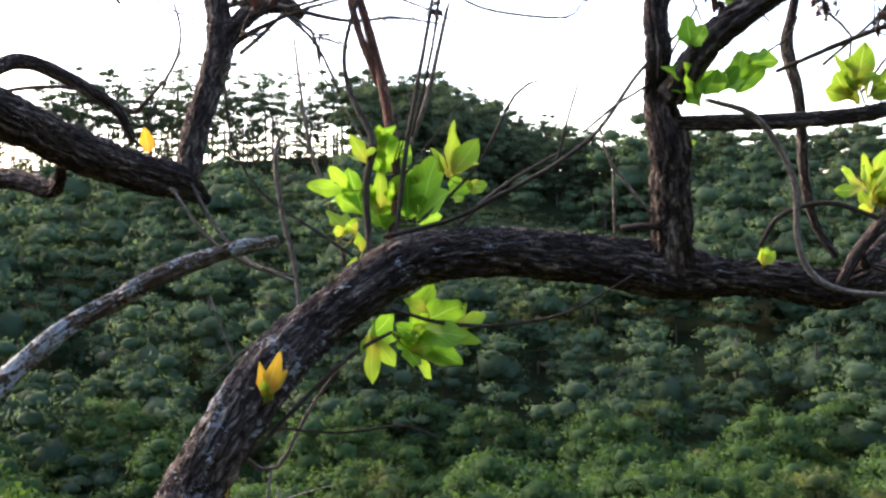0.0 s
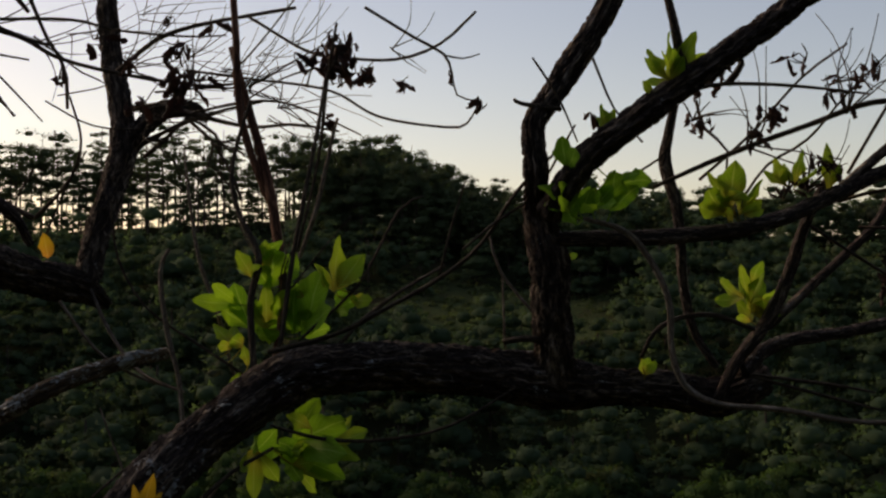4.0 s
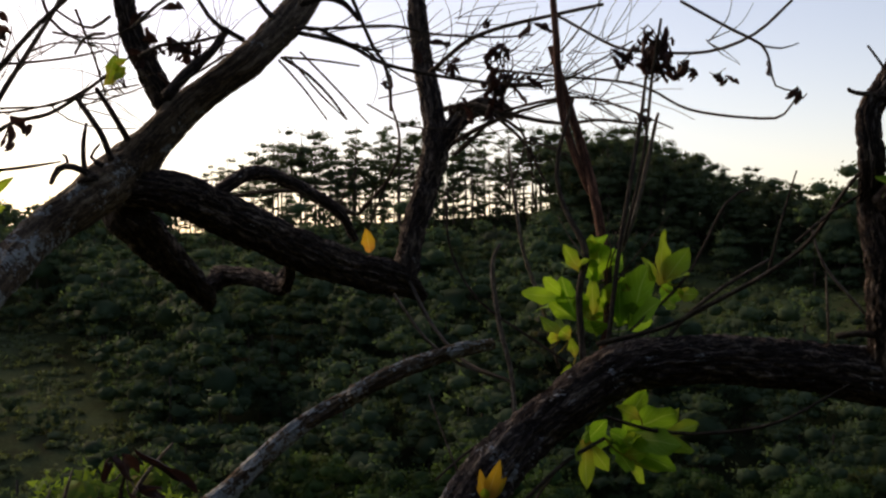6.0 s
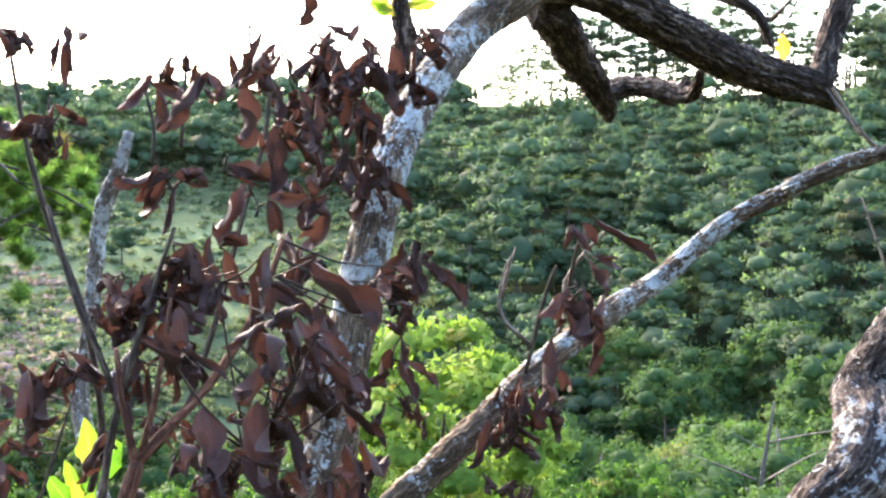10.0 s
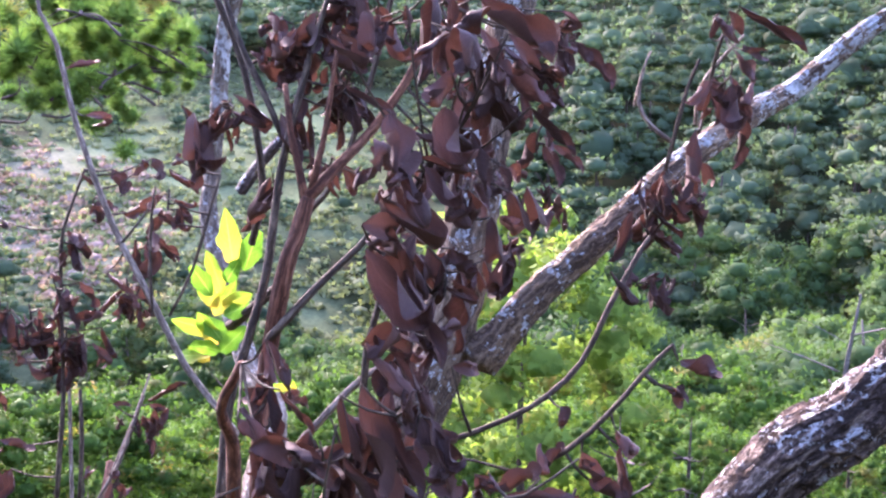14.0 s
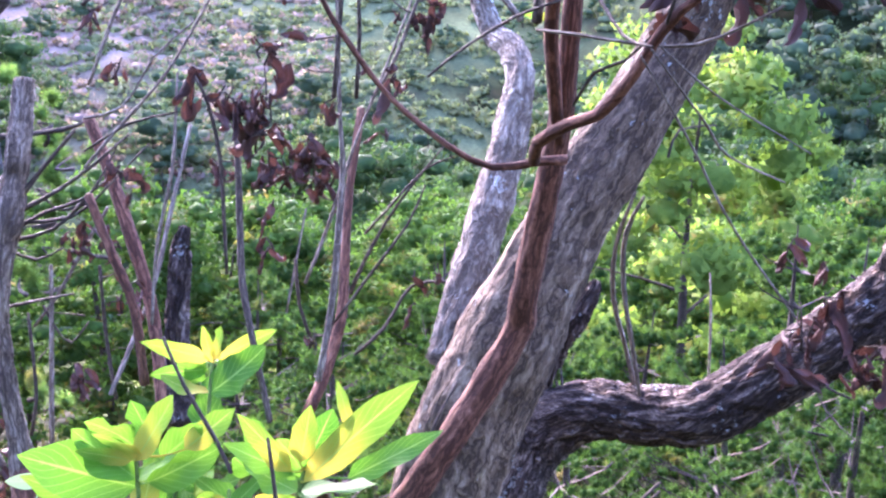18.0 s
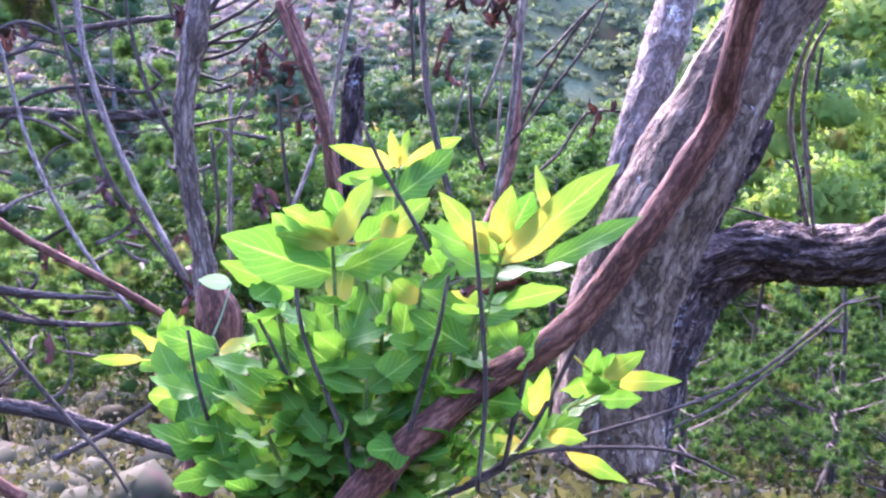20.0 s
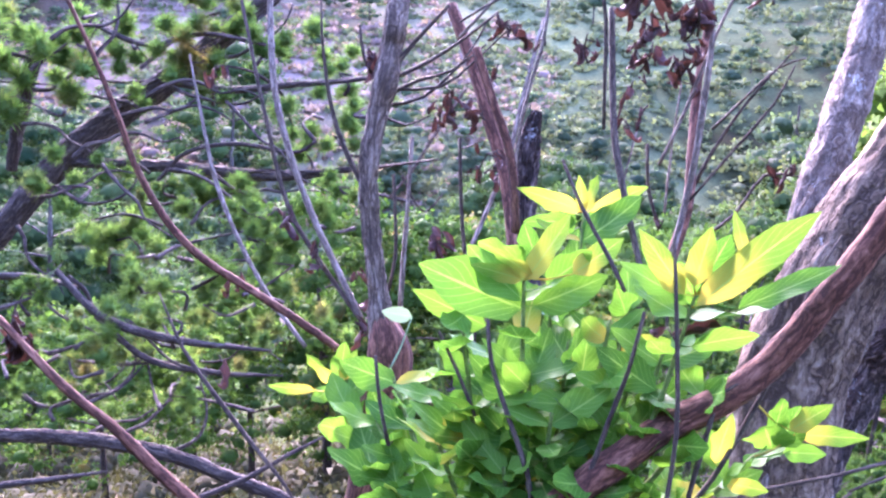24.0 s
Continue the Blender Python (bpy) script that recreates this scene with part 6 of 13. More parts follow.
limb(tree, "twig", BARK_TWIG, [(-0.436, 3.384, 2.953, 0.0023), (-0.375, 3.443, 2.952, 0.0019), (-0.313, 3.502, 2.946, 0.0015), (-0.249, 3.561, 2.946, 0.0011), (-0.187, 3.621, 2.929, 0.0010)])
limb(tree, "twig", BARK_TWIG, [(-0.270, 3.300, 2.923, 0.0022), (-0.231, 3.300, 2.977, 0.0018), (-0.193, 3.300, 3.034, 0.0014), (-0.160, 3.299, 3.093, 0.0010), (-0.140, 3.298, 3.156, 0.0009)])
limb(tree, "twig", BARK_TWIG, [(-0.270, 3.300, 2.933, 0.0022), (-0.237, 3.280, 2.947, 0.0018), (-0.208, 3.260, 2.961, 0.0014), (-0.178, 3.239, 2.975, 0.0010), (-0.144, 3.220, 2.976, 0.0009)])
limb(tree, "twig", BARK_TWIG, [(-0.259, 3.301, 2.923, 0.0022), (-0.211, 3.291, 2.909, 0.0018), (-0.166, 3.281, 2.886, 0.0014), (-0.127, 3.270, 2.853, 0.0010), (-0.092, 3.258, 2.821, 0.0009)])
limb(tree, "twig", BARK_TWIG, [(-0.264, 3.301, 2.923, 0.0022), (-0.227, 3.304, 2.905, 0.0018), (-0.185, 3.308, 2.898, 0.0014), (-0.145, 3.311, 2.899, 0.0010), (-0.103, 3.315, 2.905, 0.0009)])
limb(tree, "twig", BARK_TWIG, [(-0.257, 3.301, 2.927, 0.0022), (-0.220, 3.352, 2.966, 0.0018), (-0.181, 3.404, 3.005, 0.0015), (-0.134, 3.456, 3.027, 0.0010), (-0.082, 3.509, 3.042, 0.0009)])
limb(tree, "twig", BARK_TWIG, [(-0.254, 3.302, 2.920, 0.0022), (-0.234, 3.340, 2.971, 0.0018), (-0.202, 3.380, 3.013, 0.0015), (-0.171, 3.419, 3.059, 0.0010), (-0.138, 3.459, 3.102, 0.0009)])
limb(tree, "twig", BARK_TWIG, [(-0.260, 3.301, 2.933, 0.0022), (-0.200, 3.256, 2.955, 0.0018), (-0.137, 3.212, 2.968, 0.0014), (-0.082, 3.167, 2.992, 0.0009), (-0.024, 3.123, 3.003, 0.0008)])
limb(tree, "twig", BARK_TWIG, [(-0.270, 3.300, 2.919, 0.0022), (-0.255, 3.339, 2.963, 0.0018), (-0.237, 3.378, 3.005, 0.0015), (-0.216, 3.417, 3.048, 0.0010), (-0.197, 3.456, 3.092, 0.0009)])
limb(tree, "twig", BARK_TWIG, [(-0.159, 3.211, 2.859, 0.0021), (-0.113, 3.257, 2.835, 0.0018), (-0.065, 3.303, 2.811, 0.0014), (-0.032, 3.348, 2.769, 0.0010), (-0.013, 3.392, 2.717, 0.0009)])
limb(tree, "twig", BARK_TWIG, [(-0.165, 3.211, 2.861, 0.0021), (-0.126, 3.162, 2.852, 0.0017), (-0.089, 3.114, 2.846, 0.0013), (-0.052, 3.065, 2.843, 0.0009), (-0.019, 3.016, 2.840, 0.0008)])
limb(tree, "twig", BARK_TWIG, [(-0.162, 3.211, 2.859, 0.0021), (-0.100, 3.235, 2.878, 0.0018), (-0.039, 3.259, 2.894, 0.0014), (0.024, 3.283, 2.906, 0.0010), (0.089, 3.307, 2.908, 0.0009)])
limb(tree, "twig", BARK_TWIG, [(-0.166, 3.210, 2.859, 0.0021), (-0.154, 3.174, 2.886, 0.0017), (-0.147, 3.136, 2.913, 0.0014), (-0.151, 3.098, 2.940, 0.0009), (-0.155, 3.059, 2.967, 0.0008)])
limb(tree, "twig", BARK_TWIG, [(-0.165, 3.211, 2.859, 0.0021), (-0.130, 3.185, 2.878, 0.0017), (-0.105, 3.158, 2.906, 0.0014), (-0.087, 3.130, 2.938, 0.0009), (-0.084, 3.101, 2.972, 0.0008)])
limb(tree, "twig", BARK_TWIG, [(-0.160, 3.211, 2.865, 0.0021), (-0.132, 3.211, 2.854, 0.0018), (-0.107, 3.211, 2.834, 0.0014), (-0.084, 3.211, 2.817, 0.0010), (-0.069, 3.210, 2.790, 0.0008)])
limb(tree, "twig", BARK_TWIG, [(-0.789, 3.147, 3.020, 0.0021), (-0.758, 3.208, 3.032, 0.0018), (-0.725, 3.269, 3.052, 0.0014), (-0.693, 3.330, 3.080, 0.0010), (-0.660, 3.391, 3.109, 0.0009)])
limb(tree, "twig", BARK_TWIG, [(-0.802, 3.146, 3.022, 0.0021), (-0.755, 3.111, 3.017, 0.0017), (-0.710, 3.076, 3.022, 0.0014), (-0.666, 3.041, 3.025, 0.0009), (-0.623, 3.006, 3.024, 0.0008)])
limb(tree, "twig", BARK_TWIG, [(-0.789, 3.147, 3.029, 0.0021), (-0.743, 3.193, 3.057, 0.0018), (-0.698, 3.240, 3.094, 0.0014), (-0.663, 3.285, 3.146, 0.0010), (-0.627, 3.330, 3.195, 0.0009)])
limb(tree, "twig", BARK_TWIG, [(-0.796, 3.147, 3.022, 0.0021), (-0.785, 3.205, 2.998, 0.0018), (-0.783, 3.263, 2.968, 0.0014), (-0.794, 3.319, 2.933, 0.0010), (-0.822, 3.374, 2.898, 0.0009)])
limb(tree, "twig", BARK_TWIG, [(-0.803, 3.146, 3.030, 0.0021), (-0.758, 3.135, 3.003, 0.0017), (-0.708, 3.124, 2.989, 0.0014), (-0.656, 3.113, 2.987, 0.0009), (-0.606, 3.103, 2.981, 0.0008)])
limb(tree, "twig", BARK_TWIG, [(-0.703, 3.356, 3.074, 0.0023), (-0.716, 3.359, 3.121, 0.0019), (-0.728, 3.362, 3.169, 0.0015), (-0.749, 3.364, 3.212, 0.0010), (-0.781, 3.365, 3.248, 0.0009)])
limb(tree, "twig", BARK_TWIG, [(-0.701, 3.357, 3.074, 0.0023), (-0.674, 3.408, 3.096, 0.0019), (-0.645, 3.460, 3.117, 0.0015), (-0.618, 3.511, 3.145, 0.0011), (-0.592, 3.562, 3.177, 0.0010)])
limb(tree, "twig", BARK_TWIG, [(-0.689, 3.358, 3.085, 0.0023), (-0.679, 3.335, 3.109, 0.0019), (-0.669, 3.312, 3.132, 0.0014), (-0.656, 3.290, 3.153, 0.0010), (-0.644, 3.267, 3.174, 0.0009)])
limb(tree, "twig", BARK_TWIG, [(-0.694, 3.357, 3.072, 0.0023), (-0.659, 3.303, 3.074, 0.0018), (-0.624, 3.249, 3.076, 0.0014), (-0.589, 3.195, 3.072, 0.0010), (-0.554, 3.141, 3.070, 0.0008)])
limb(tree, "twig", BARK_TWIG, [(-0.693, 3.357, 3.080, 0.0023), (-0.664, 3.311, 3.097, 0.0018), (-0.633, 3.266, 3.111, 0.0014), (-0.604, 3.220, 3.125, 0.0010), (-0.573, 3.174, 3.134, 0.0009)])
limb(tree, "twig", BARK_TWIG, [(-0.912, 3.135, 3.068, 0.0021), (-0.879, 3.169, 3.061, 0.0018), (-0.846, 3.204, 3.053, 0.0014), (-0.811, 3.238, 3.047, 0.0010), (-0.774, 3.273, 3.052, 0.0009)])
limb(tree, "twig", BARK_TWIG, [(-0.907, 3.135, 3.079, 0.0021), (-0.872, 3.176, 3.093, 0.0018), (-0.835, 3.218, 3.102, 0.0014), (-0.798, 3.260, 3.104, 0.0010), (-0.760, 3.302, 3.113, 0.0009)])
limb(tree, "twig", BARK_TWIG, [(-0.907, 3.135, 3.073, 0.0021), (-0.833, 3.140, 3.112, 0.0018), (-0.774, 3.143, 3.171, 0.0014), (-0.723, 3.146, 3.237, 0.0010), (-0.669, 3.149, 3.300, 0.0008)])
limb(tree, "twig", BARK_TWIG, [(-0.913, 3.134, 3.068, 0.0021), (-0.826, 3.085, 3.070, 0.0017), (-0.743, 3.035, 3.077, 0.0013), (-0.663, 2.985, 3.087, 0.0009), (-0.585, 2.934, 3.090, 0.0008)])
limb(tree, "twig", BARK_TWIG, [(0.147, 3.039, 2.994, 0.0020), (0.181, 3.025, 3.006, 0.0016), (0.215, 3.011, 3.020, 0.0013), (0.239, 2.995, 3.045, 0.0009), (0.254, 2.979, 3.074, 0.0008)])
limb(tree, "twig", BARK_TWIG, [(0.148, 3.040, 2.986, 0.0020), (0.172, 3.096, 2.985, 0.0017), (0.195, 3.152, 2.984, 0.0013), (0.218, 3.208, 2.977, 0.0009), (0.241, 3.264, 2.970, 0.0009)])
limb(tree, "twig", BARK_TWIG, [(0.145, 3.039, 2.989, 0.0020), (0.169, 2.984, 3.009, 0.0016), (0.189, 2.928, 3.031, 0.0013), (0.193, 2.871, 3.057, 0.0009), (0.191, 2.813, 3.082, 0.0007)])
limb(tree, "twig", BARK_TWIG, [(0.141, 3.039, 2.995, 0.0020), (0.162, 3.073, 2.982, 0.0017), (0.184, 3.108, 2.969, 0.0013), (0.210, 3.143, 2.960, 0.0009), (0.236, 3.178, 2.951, 0.0008)])
limb(tree, "twig", BARK_TWIG, [(-1.748, 2.664, 2.761, 0.0020), (-1.724, 2.632, 2.800, 0.0016), (-1.697, 2.601, 2.838, 0.0013), (-1.670, 2.570, 2.875, 0.0009), (-1.635, 2.541, 2.909, 0.0008)])
limb(tree, "twig", BARK_TWIG, [(-1.756, 2.662, 2.770, 0.0020), (-1.748, 2.621, 2.805, 0.0016), (-1.733, 2.581, 2.839, 0.0013), (-1.706, 2.545, 2.874, 0.0009), (-1.664, 2.513, 2.903, 0.0008)])
limb(tree, "twig", BARK_TWIG, [(-1.763, 2.660, 2.765, 0.0020), (-1.802, 2.710, 2.811, 0.0017), (-1.830, 2.762, 2.860, 0.0013), (-1.855, 2.816, 2.911, 0.0010), (-1.877, 2.870, 2.960, 0.0009)])
limb(tree, "twig", BARK_TWIG, [(-1.756, 2.662, 2.771, 0.0020), (-1.762, 2.697, 2.814, 0.0017), (-1.762, 2.734, 2.857, 0.0013), (-1.757, 2.772, 2.896, 0.0009), (-1.757, 2.809, 2.942, 0.0008)])
limb(tree, "twig", BARK_TWIG, [(-1.758, 2.661, 2.770, 0.0020), (-1.801, 2.710, 2.855, 0.0017), (-1.840, 2.760, 2.945, 0.0013), (-1.865, 2.814, 3.036, 0.0010), (-1.863, 2.874, 3.123, 0.0009)])
limb(tree, "twig", BARK_TWIG, [(-1.763, 2.660, 2.771, 0.0020), (-1.793, 2.713, 2.816, 0.0017), (-1.808, 2.770, 2.859, 0.0013), (-1.819, 2.828, 2.903, 0.0010), (-1.831, 2.886, 2.947, 0.0009)])
limb(tree, "twig", BARK_TWIG, [(-1.747, 2.664, 2.756, 0.0020), (-1.757, 2.706, 2.833, 0.0017), (-1.754, 2.752, 2.909, 0.0013), (-1.748, 2.798, 2.987, 0.0009), (-1.716, 2.851, 3.047, 0.0008)])
limb(tree, "twig", BARK_TWIG, [(-1.757, 2.661, 2.761, 0.0020), (-1.763, 2.714, 2.817, 0.0017), (-1.785, 2.763, 2.880, 0.0013), (-1.824, 2.807, 2.944, 0.0009), (-1.883, 2.847, 3.000, 0.0009)])
limb(tree, "twig", BARK_TWIG, [(-1.589, 2.703, 2.922, 0.0020), (-1.553, 2.697, 2.945, 0.0016), (-1.516, 2.692, 2.960, 0.0013), (-1.478, 2.687, 2.979, 0.0009), (-1.443, 2.681, 2.999, 0.0008)])
limb(tree, "twig", BARK_TWIG, [(-1.581, 2.705, 2.935, 0.0020), (-1.576, 2.724, 2.967, 0.0017), (-1.575, 2.743, 2.998, 0.0013), (-1.567, 2.763, 3.029, 0.0009), (-1.555, 2.784, 3.055, 0.0008)])
limb(tree, "twig", BARK_TWIG, [(-1.585, 2.704, 2.921, 0.0020), (-1.571, 2.656, 2.963, 0.0016), (-1.558, 2.608, 3.003, 0.0013), (-1.541, 2.562, 3.042, 0.0009), (-1.527, 2.514, 3.079, 0.0007)])
limb(tree, "twig", BARK_TWIG, [(-1.592, 2.702, 2.925, 0.0020), (-1.557, 2.676, 2.940, 0.0016), (-1.517, 2.651, 2.948, 0.0013), (-1.477, 2.627, 2.953, 0.0009), (-1.436, 2.602, 2.957, 0.0008)])
limb(tree, "twig", BARK_TWIG, [(-1.584, 2.704, 2.928, 0.0020), (-1.573, 2.653, 2.948, 0.0016), (-1.569, 2.599, 2.960, 0.0013), (-1.568, 2.545, 2.968, 0.0009), (-1.566, 2.491, 2.977, 0.0007)])
limb(tree, "twig", BARK_TWIG, [(-1.389, 2.857, 2.877, 0.0021), (-1.421, 2.864, 2.898, 0.0017), (-1.445, 2.872, 2.927, 0.0014), (-1.464, 2.882, 2.959, 0.0009), (-1.475, 2.894, 2.994, 0.0008)])
limb(tree, "twig", BARK_TWIG, [(-1.374, 2.861, 2.888, 0.0021), (-1.391, 2.818, 2.927, 0.0017), (-1.399, 2.778, 2.966, 0.0013), (-1.417, 2.735, 3.000, 0.0009), (-1.439, 2.692, 3.029, 0.0008)])
limb(tree, "twig", BARK_TWIG, [(-1.377, 2.860, 2.894, 0.0021), (-1.398, 2.874, 2.938, 0.0017), (-1.408, 2.890, 2.986, 0.0014), (-1.414, 2.907, 3.036, 0.0009), (-1.423, 2.924, 3.083, 0.0008)])
limb(tree, "twig", BARK_TWIG, [(-1.383, 2.859, 2.877, 0.0021), (-1.409, 2.881, 2.914, 0.0017), (-1.425, 2.906, 2.954, 0.0014), (-1.433, 2.933, 2.996, 0.0010), (-1.433, 2.962, 3.036, 0.0009)])
limb(tree, "twig", BARK_TWIG, [(-1.379, 2.860, 2.877, 0.0021), (-1.443, 2.878, 2.918, 0.0017), (-1.515, 2.895, 2.945, 0.0014), (-1.591, 2.911, 2.958, 0.0010), (-1.669, 2.927, 2.957, 0.0009)])
limb(tree, "twig", BARK_TWIG, [(-1.373, 2.861, 2.889, 0.0021), (-1.395, 2.873, 2.953, 0.0017), (-1.418, 2.885, 3.018, 0.0014), (-1.460, 2.892, 3.073, 0.0009), (-1.507, 2.897, 3.123, 0.0008)])
limb(tree, "twig", BARK_TWIG, [(-1.135, 2.921, 3.009, 0.0021), (-1.104, 2.917, 3.039, 0.0017), (-1.074, 2.913, 3.068, 0.0013), (-1.039, 2.910, 3.093, 0.0009), (-0.998, 2.909, 3.107, 0.0008)])
limb(tree, "twig", BARK_TWIG, [(-1.126, 2.923, 3.005, 0.0021), (-1.119, 2.920, 3.030, 0.0017), (-1.123, 2.914, 3.056, 0.0013), (-1.131, 2.907, 3.077, 0.0009), (-1.141, 2.899, 3.101, 0.0008)])
limb(tree, "twig", BARK_TWIG, [(-1.133, 2.921, 3.002, 0.0021), (-1.150, 2.956, 3.047, 0.0017), (-1.168, 2.991, 3.091, 0.0014), (-1.190, 3.025, 3.137, 0.0010), (-1.204, 3.060, 3.185, 0.0009)])
limb(tree, "twig", BARK_TWIG, [(-1.131, 2.922, 3.008, 0.0021), (-1.118, 2.962, 3.024, 0.0017), (-1.102, 3.002, 3.031, 0.0014), (-1.086, 3.043, 3.038, 0.0010), (-1.071, 3.084, 3.039, 0.0009)])
limb(tree, "twig", BARK_TWIG, [(-1.136, 2.920, 3.017, 0.0021), (-1.147, 2.885, 3.022, 0.0017), (-1.153, 2.851, 3.032, 0.0013), (-1.158, 2.817, 3.042, 0.0009), (-1.161, 2.783, 3.052, 0.0008)])
limb(tree, "twig", BARK_TWIG, [(-1.788, 2.652, 2.964, 0.0015), (-1.778, 2.608, 2.984, 0.0012), (-1.768, 2.563, 3.003, 0.0009), (-1.763, 2.517, 3.018, 0.0008), (-1.759, 2.471, 3.029, 0.0008)])
limb(tree, "twig", BARK_TWIG, [(-1.783, 2.654, 2.950, 0.0015), (-1.822, 2.696, 3.002, 0.0013), (-1.856, 2.739, 3.056, 0.0010), (-1.880, 2.785, 3.109, 0.0008), (-1.909, 2.830, 3.166, 0.0009)])
limb(tree, "twig", BARK_TWIG, [(-1.776, 2.655, 2.950, 0.0015), (-1.808, 2.711, 3.002, 0.0013), (-1.842, 2.765, 3.056, 0.0010), (-1.872, 2.821, 3.109, 0.0008), (-1.895, 2.878, 3.164, 0.0009)])
limb(tree, "twig", BARK_TWIG, [(-1.786, 2.653, 2.956, 0.0015), (-1.788, 2.641, 2.986, 0.0012), (-1.799, 2.627, 3.012, 0.0009), (-1.808, 2.613, 3.036, 0.0008), (-1.821, 2.598, 3.059, 0.0008)])
limb(tree, "twig", BARK_TWIG, [(-1.776, 2.655, 2.953, 0.0015), (-1.817, 2.698, 3.006, 0.0013), (-1.847, 2.743, 3.062, 0.0010), (-1.869, 2.790, 3.116, 0.0008), (-1.874, 2.842, 3.169, 0.0009)])
limb(tree, "twig", BARK_TWIG, [(-1.444, 2.740, 2.824, 0.0020), (-1.394, 2.738, 2.843, 0.0016), (-1.352, 2.733, 2.873, 0.0013), (-1.312, 2.728, 2.904, 0.0009), (-1.287, 2.719, 2.947, 0.0008)])
limb(tree, "twig", BARK_TWIG, [(-1.445, 2.740, 2.817, 0.0020), (-1.465, 2.797, 2.864, 0.0017), (-1.490, 2.852, 2.912, 0.0014), (-1.520, 2.906, 2.962, 0.0010), (-1.552, 2.959, 3.014, 0.0009)])
limb(tree, "twig", BARK_TWIG, [(-1.447, 2.740, 2.833, 0.0020), (-1.401, 2.723, 2.832, 0.0016), (-1.358, 2.706, 2.839, 0.0013), (-1.316, 2.688, 2.846, 0.0009), (-1.277, 2.670, 2.859, 0.0008)])
limb(tree, "twig", BARK_TWIG, [(-1.445, 2.740, 2.826, 0.0020), (-1.462, 2.788, 2.863, 0.0017), (-1.469, 2.838, 2.898, 0.0013), (-1.469, 2.890, 2.928, 0.0009), (-1.472, 2.941, 2.963, 0.0009)])
limb(tree, "twig", BARK_TWIG, [(-1.438, 2.742, 2.823, 0.0020), (-1.401, 2.800, 2.813, 0.0017), (-1.363, 2.858, 2.801, 0.0013), (-1.332, 2.914, 2.769, 0.0009), (-1.315, 2.967, 2.721, 0.0008)])
limb(tree, "twig", BARK_TWIG, [(1.003, 2.771, 2.715, 0.0027), (1.049, 2.720, 2.699, 0.0022), (1.093, 2.670, 2.687, 0.0017), (1.131, 2.620, 2.657, 0.0012), (1.155, 2.572, 2.610, 0.0010)])
limb(tree, "twig", BARK_TWIG, [(0.995, 2.772, 2.718, 0.0027), (1.023, 2.767, 2.771, 0.0022), (1.025, 2.765, 2.831, 0.0018), (1.021, 2.763, 2.891, 0.0012), (1.007, 2.762, 2.949, 0.0011)])
limb(tree, "twig", BARK_TWIG, [(0.995, 2.772, 2.715, 0.0027), (0.999, 2.775, 2.756, 0.0022), (0.998, 2.780, 2.796, 0.0018), (0.991, 2.785, 2.835, 0.0012), (0.980, 2.790, 2.873, 0.0011)])
limb(tree, "twig", BARK_TWIG, [(1.004, 2.771, 2.706, 0.0027), (0.996, 2.734, 2.737, 0.0022), (0.975, 2.698, 2.765, 0.0017), (0.945, 2.664, 2.788, 0.0012), (0.914, 2.629, 2.809, 0.0010)])
limb(tree, "twig", BARK_TWIG, [(1.000, 2.771, 2.707, 0.0027), (1.061, 2.770, 2.685, 0.0022), (1.120, 2.768, 2.665, 0.0018), (1.179, 2.766, 2.641, 0.0012), (1.238, 2.765, 2.620, 0.0011)])
limb(tree, "twig", BARK_TWIG, [(1.003, 2.771, 2.714, 0.0027), (1.009, 2.753, 2.741, 0.0022), (1.022, 2.734, 2.764, 0.0017), (1.039, 2.715, 2.784, 0.0012), (1.060, 2.695, 2.797, 0.0011)])
limb(tree, "twig", BARK_TWIG, [(1.010, 2.770, 2.707, 0.0027), (1.046, 2.796, 2.768, 0.0023), (1.059, 2.824, 2.835, 0.0018), (1.068, 2.852, 2.904, 0.0013), (1.078, 2.880, 2.973, 0.0011)])
limb(tree, "twig", BARK_TWIG, [(1.247, 2.801, 2.793, 0.0028), (1.287, 2.790, 2.827, 0.0023), (1.326, 2.779, 2.860, 0.0018), (1.360, 2.769, 2.898, 0.0012), (1.384, 2.760, 2.944, 0.0011)])
limb(tree, "twig", BARK_TWIG, [(1.250, 2.801, 2.795, 0.0028), (1.247, 2.765, 2.821, 0.0022), (1.235, 2.730, 2.848, 0.0017), (1.220, 2.695, 2.875, 0.0012), (1.194, 2.662, 2.897, 0.0010)])
limb(tree, "twig", BARK_TWIG, [(1.250, 2.801, 2.795, 0.0028), (1.280, 2.817, 2.857, 0.0023), (1.311, 2.833, 2.920, 0.0018), (1.337, 2.850, 2.987, 0.0013), (1.358, 2.867, 3.053, 0.0011)])
limb(tree, "twig", BARK_TWIG, [(1.244, 2.801, 2.806, 0.0028), (1.210, 2.745, 2.847, 0.0022), (1.187, 2.687, 2.887, 0.0017), (1.179, 2.629, 2.924, 0.0012), (1.177, 2.570, 2.956, 0.0010)])
limb(tree, "twig", BARK_TWIG, [(1.251, 2.801, 2.798, 0.0028), (1.276, 2.846, 2.870, 0.0023), (1.277, 2.893, 2.943, 0.0018), (1.268, 2.941, 3.015, 0.0013), (1.243, 2.991, 3.079, 0.0012)])
limb(tree, "twig", BARK_TWIG, [(1.256, 2.800, 2.804, 0.0028), (1.267, 2.737, 2.829, 0.0022), (1.279, 2.675, 2.849, 0.0017), (1.296, 2.611, 2.853, 0.0012), (1.316, 2.548, 2.840, 0.0010)])
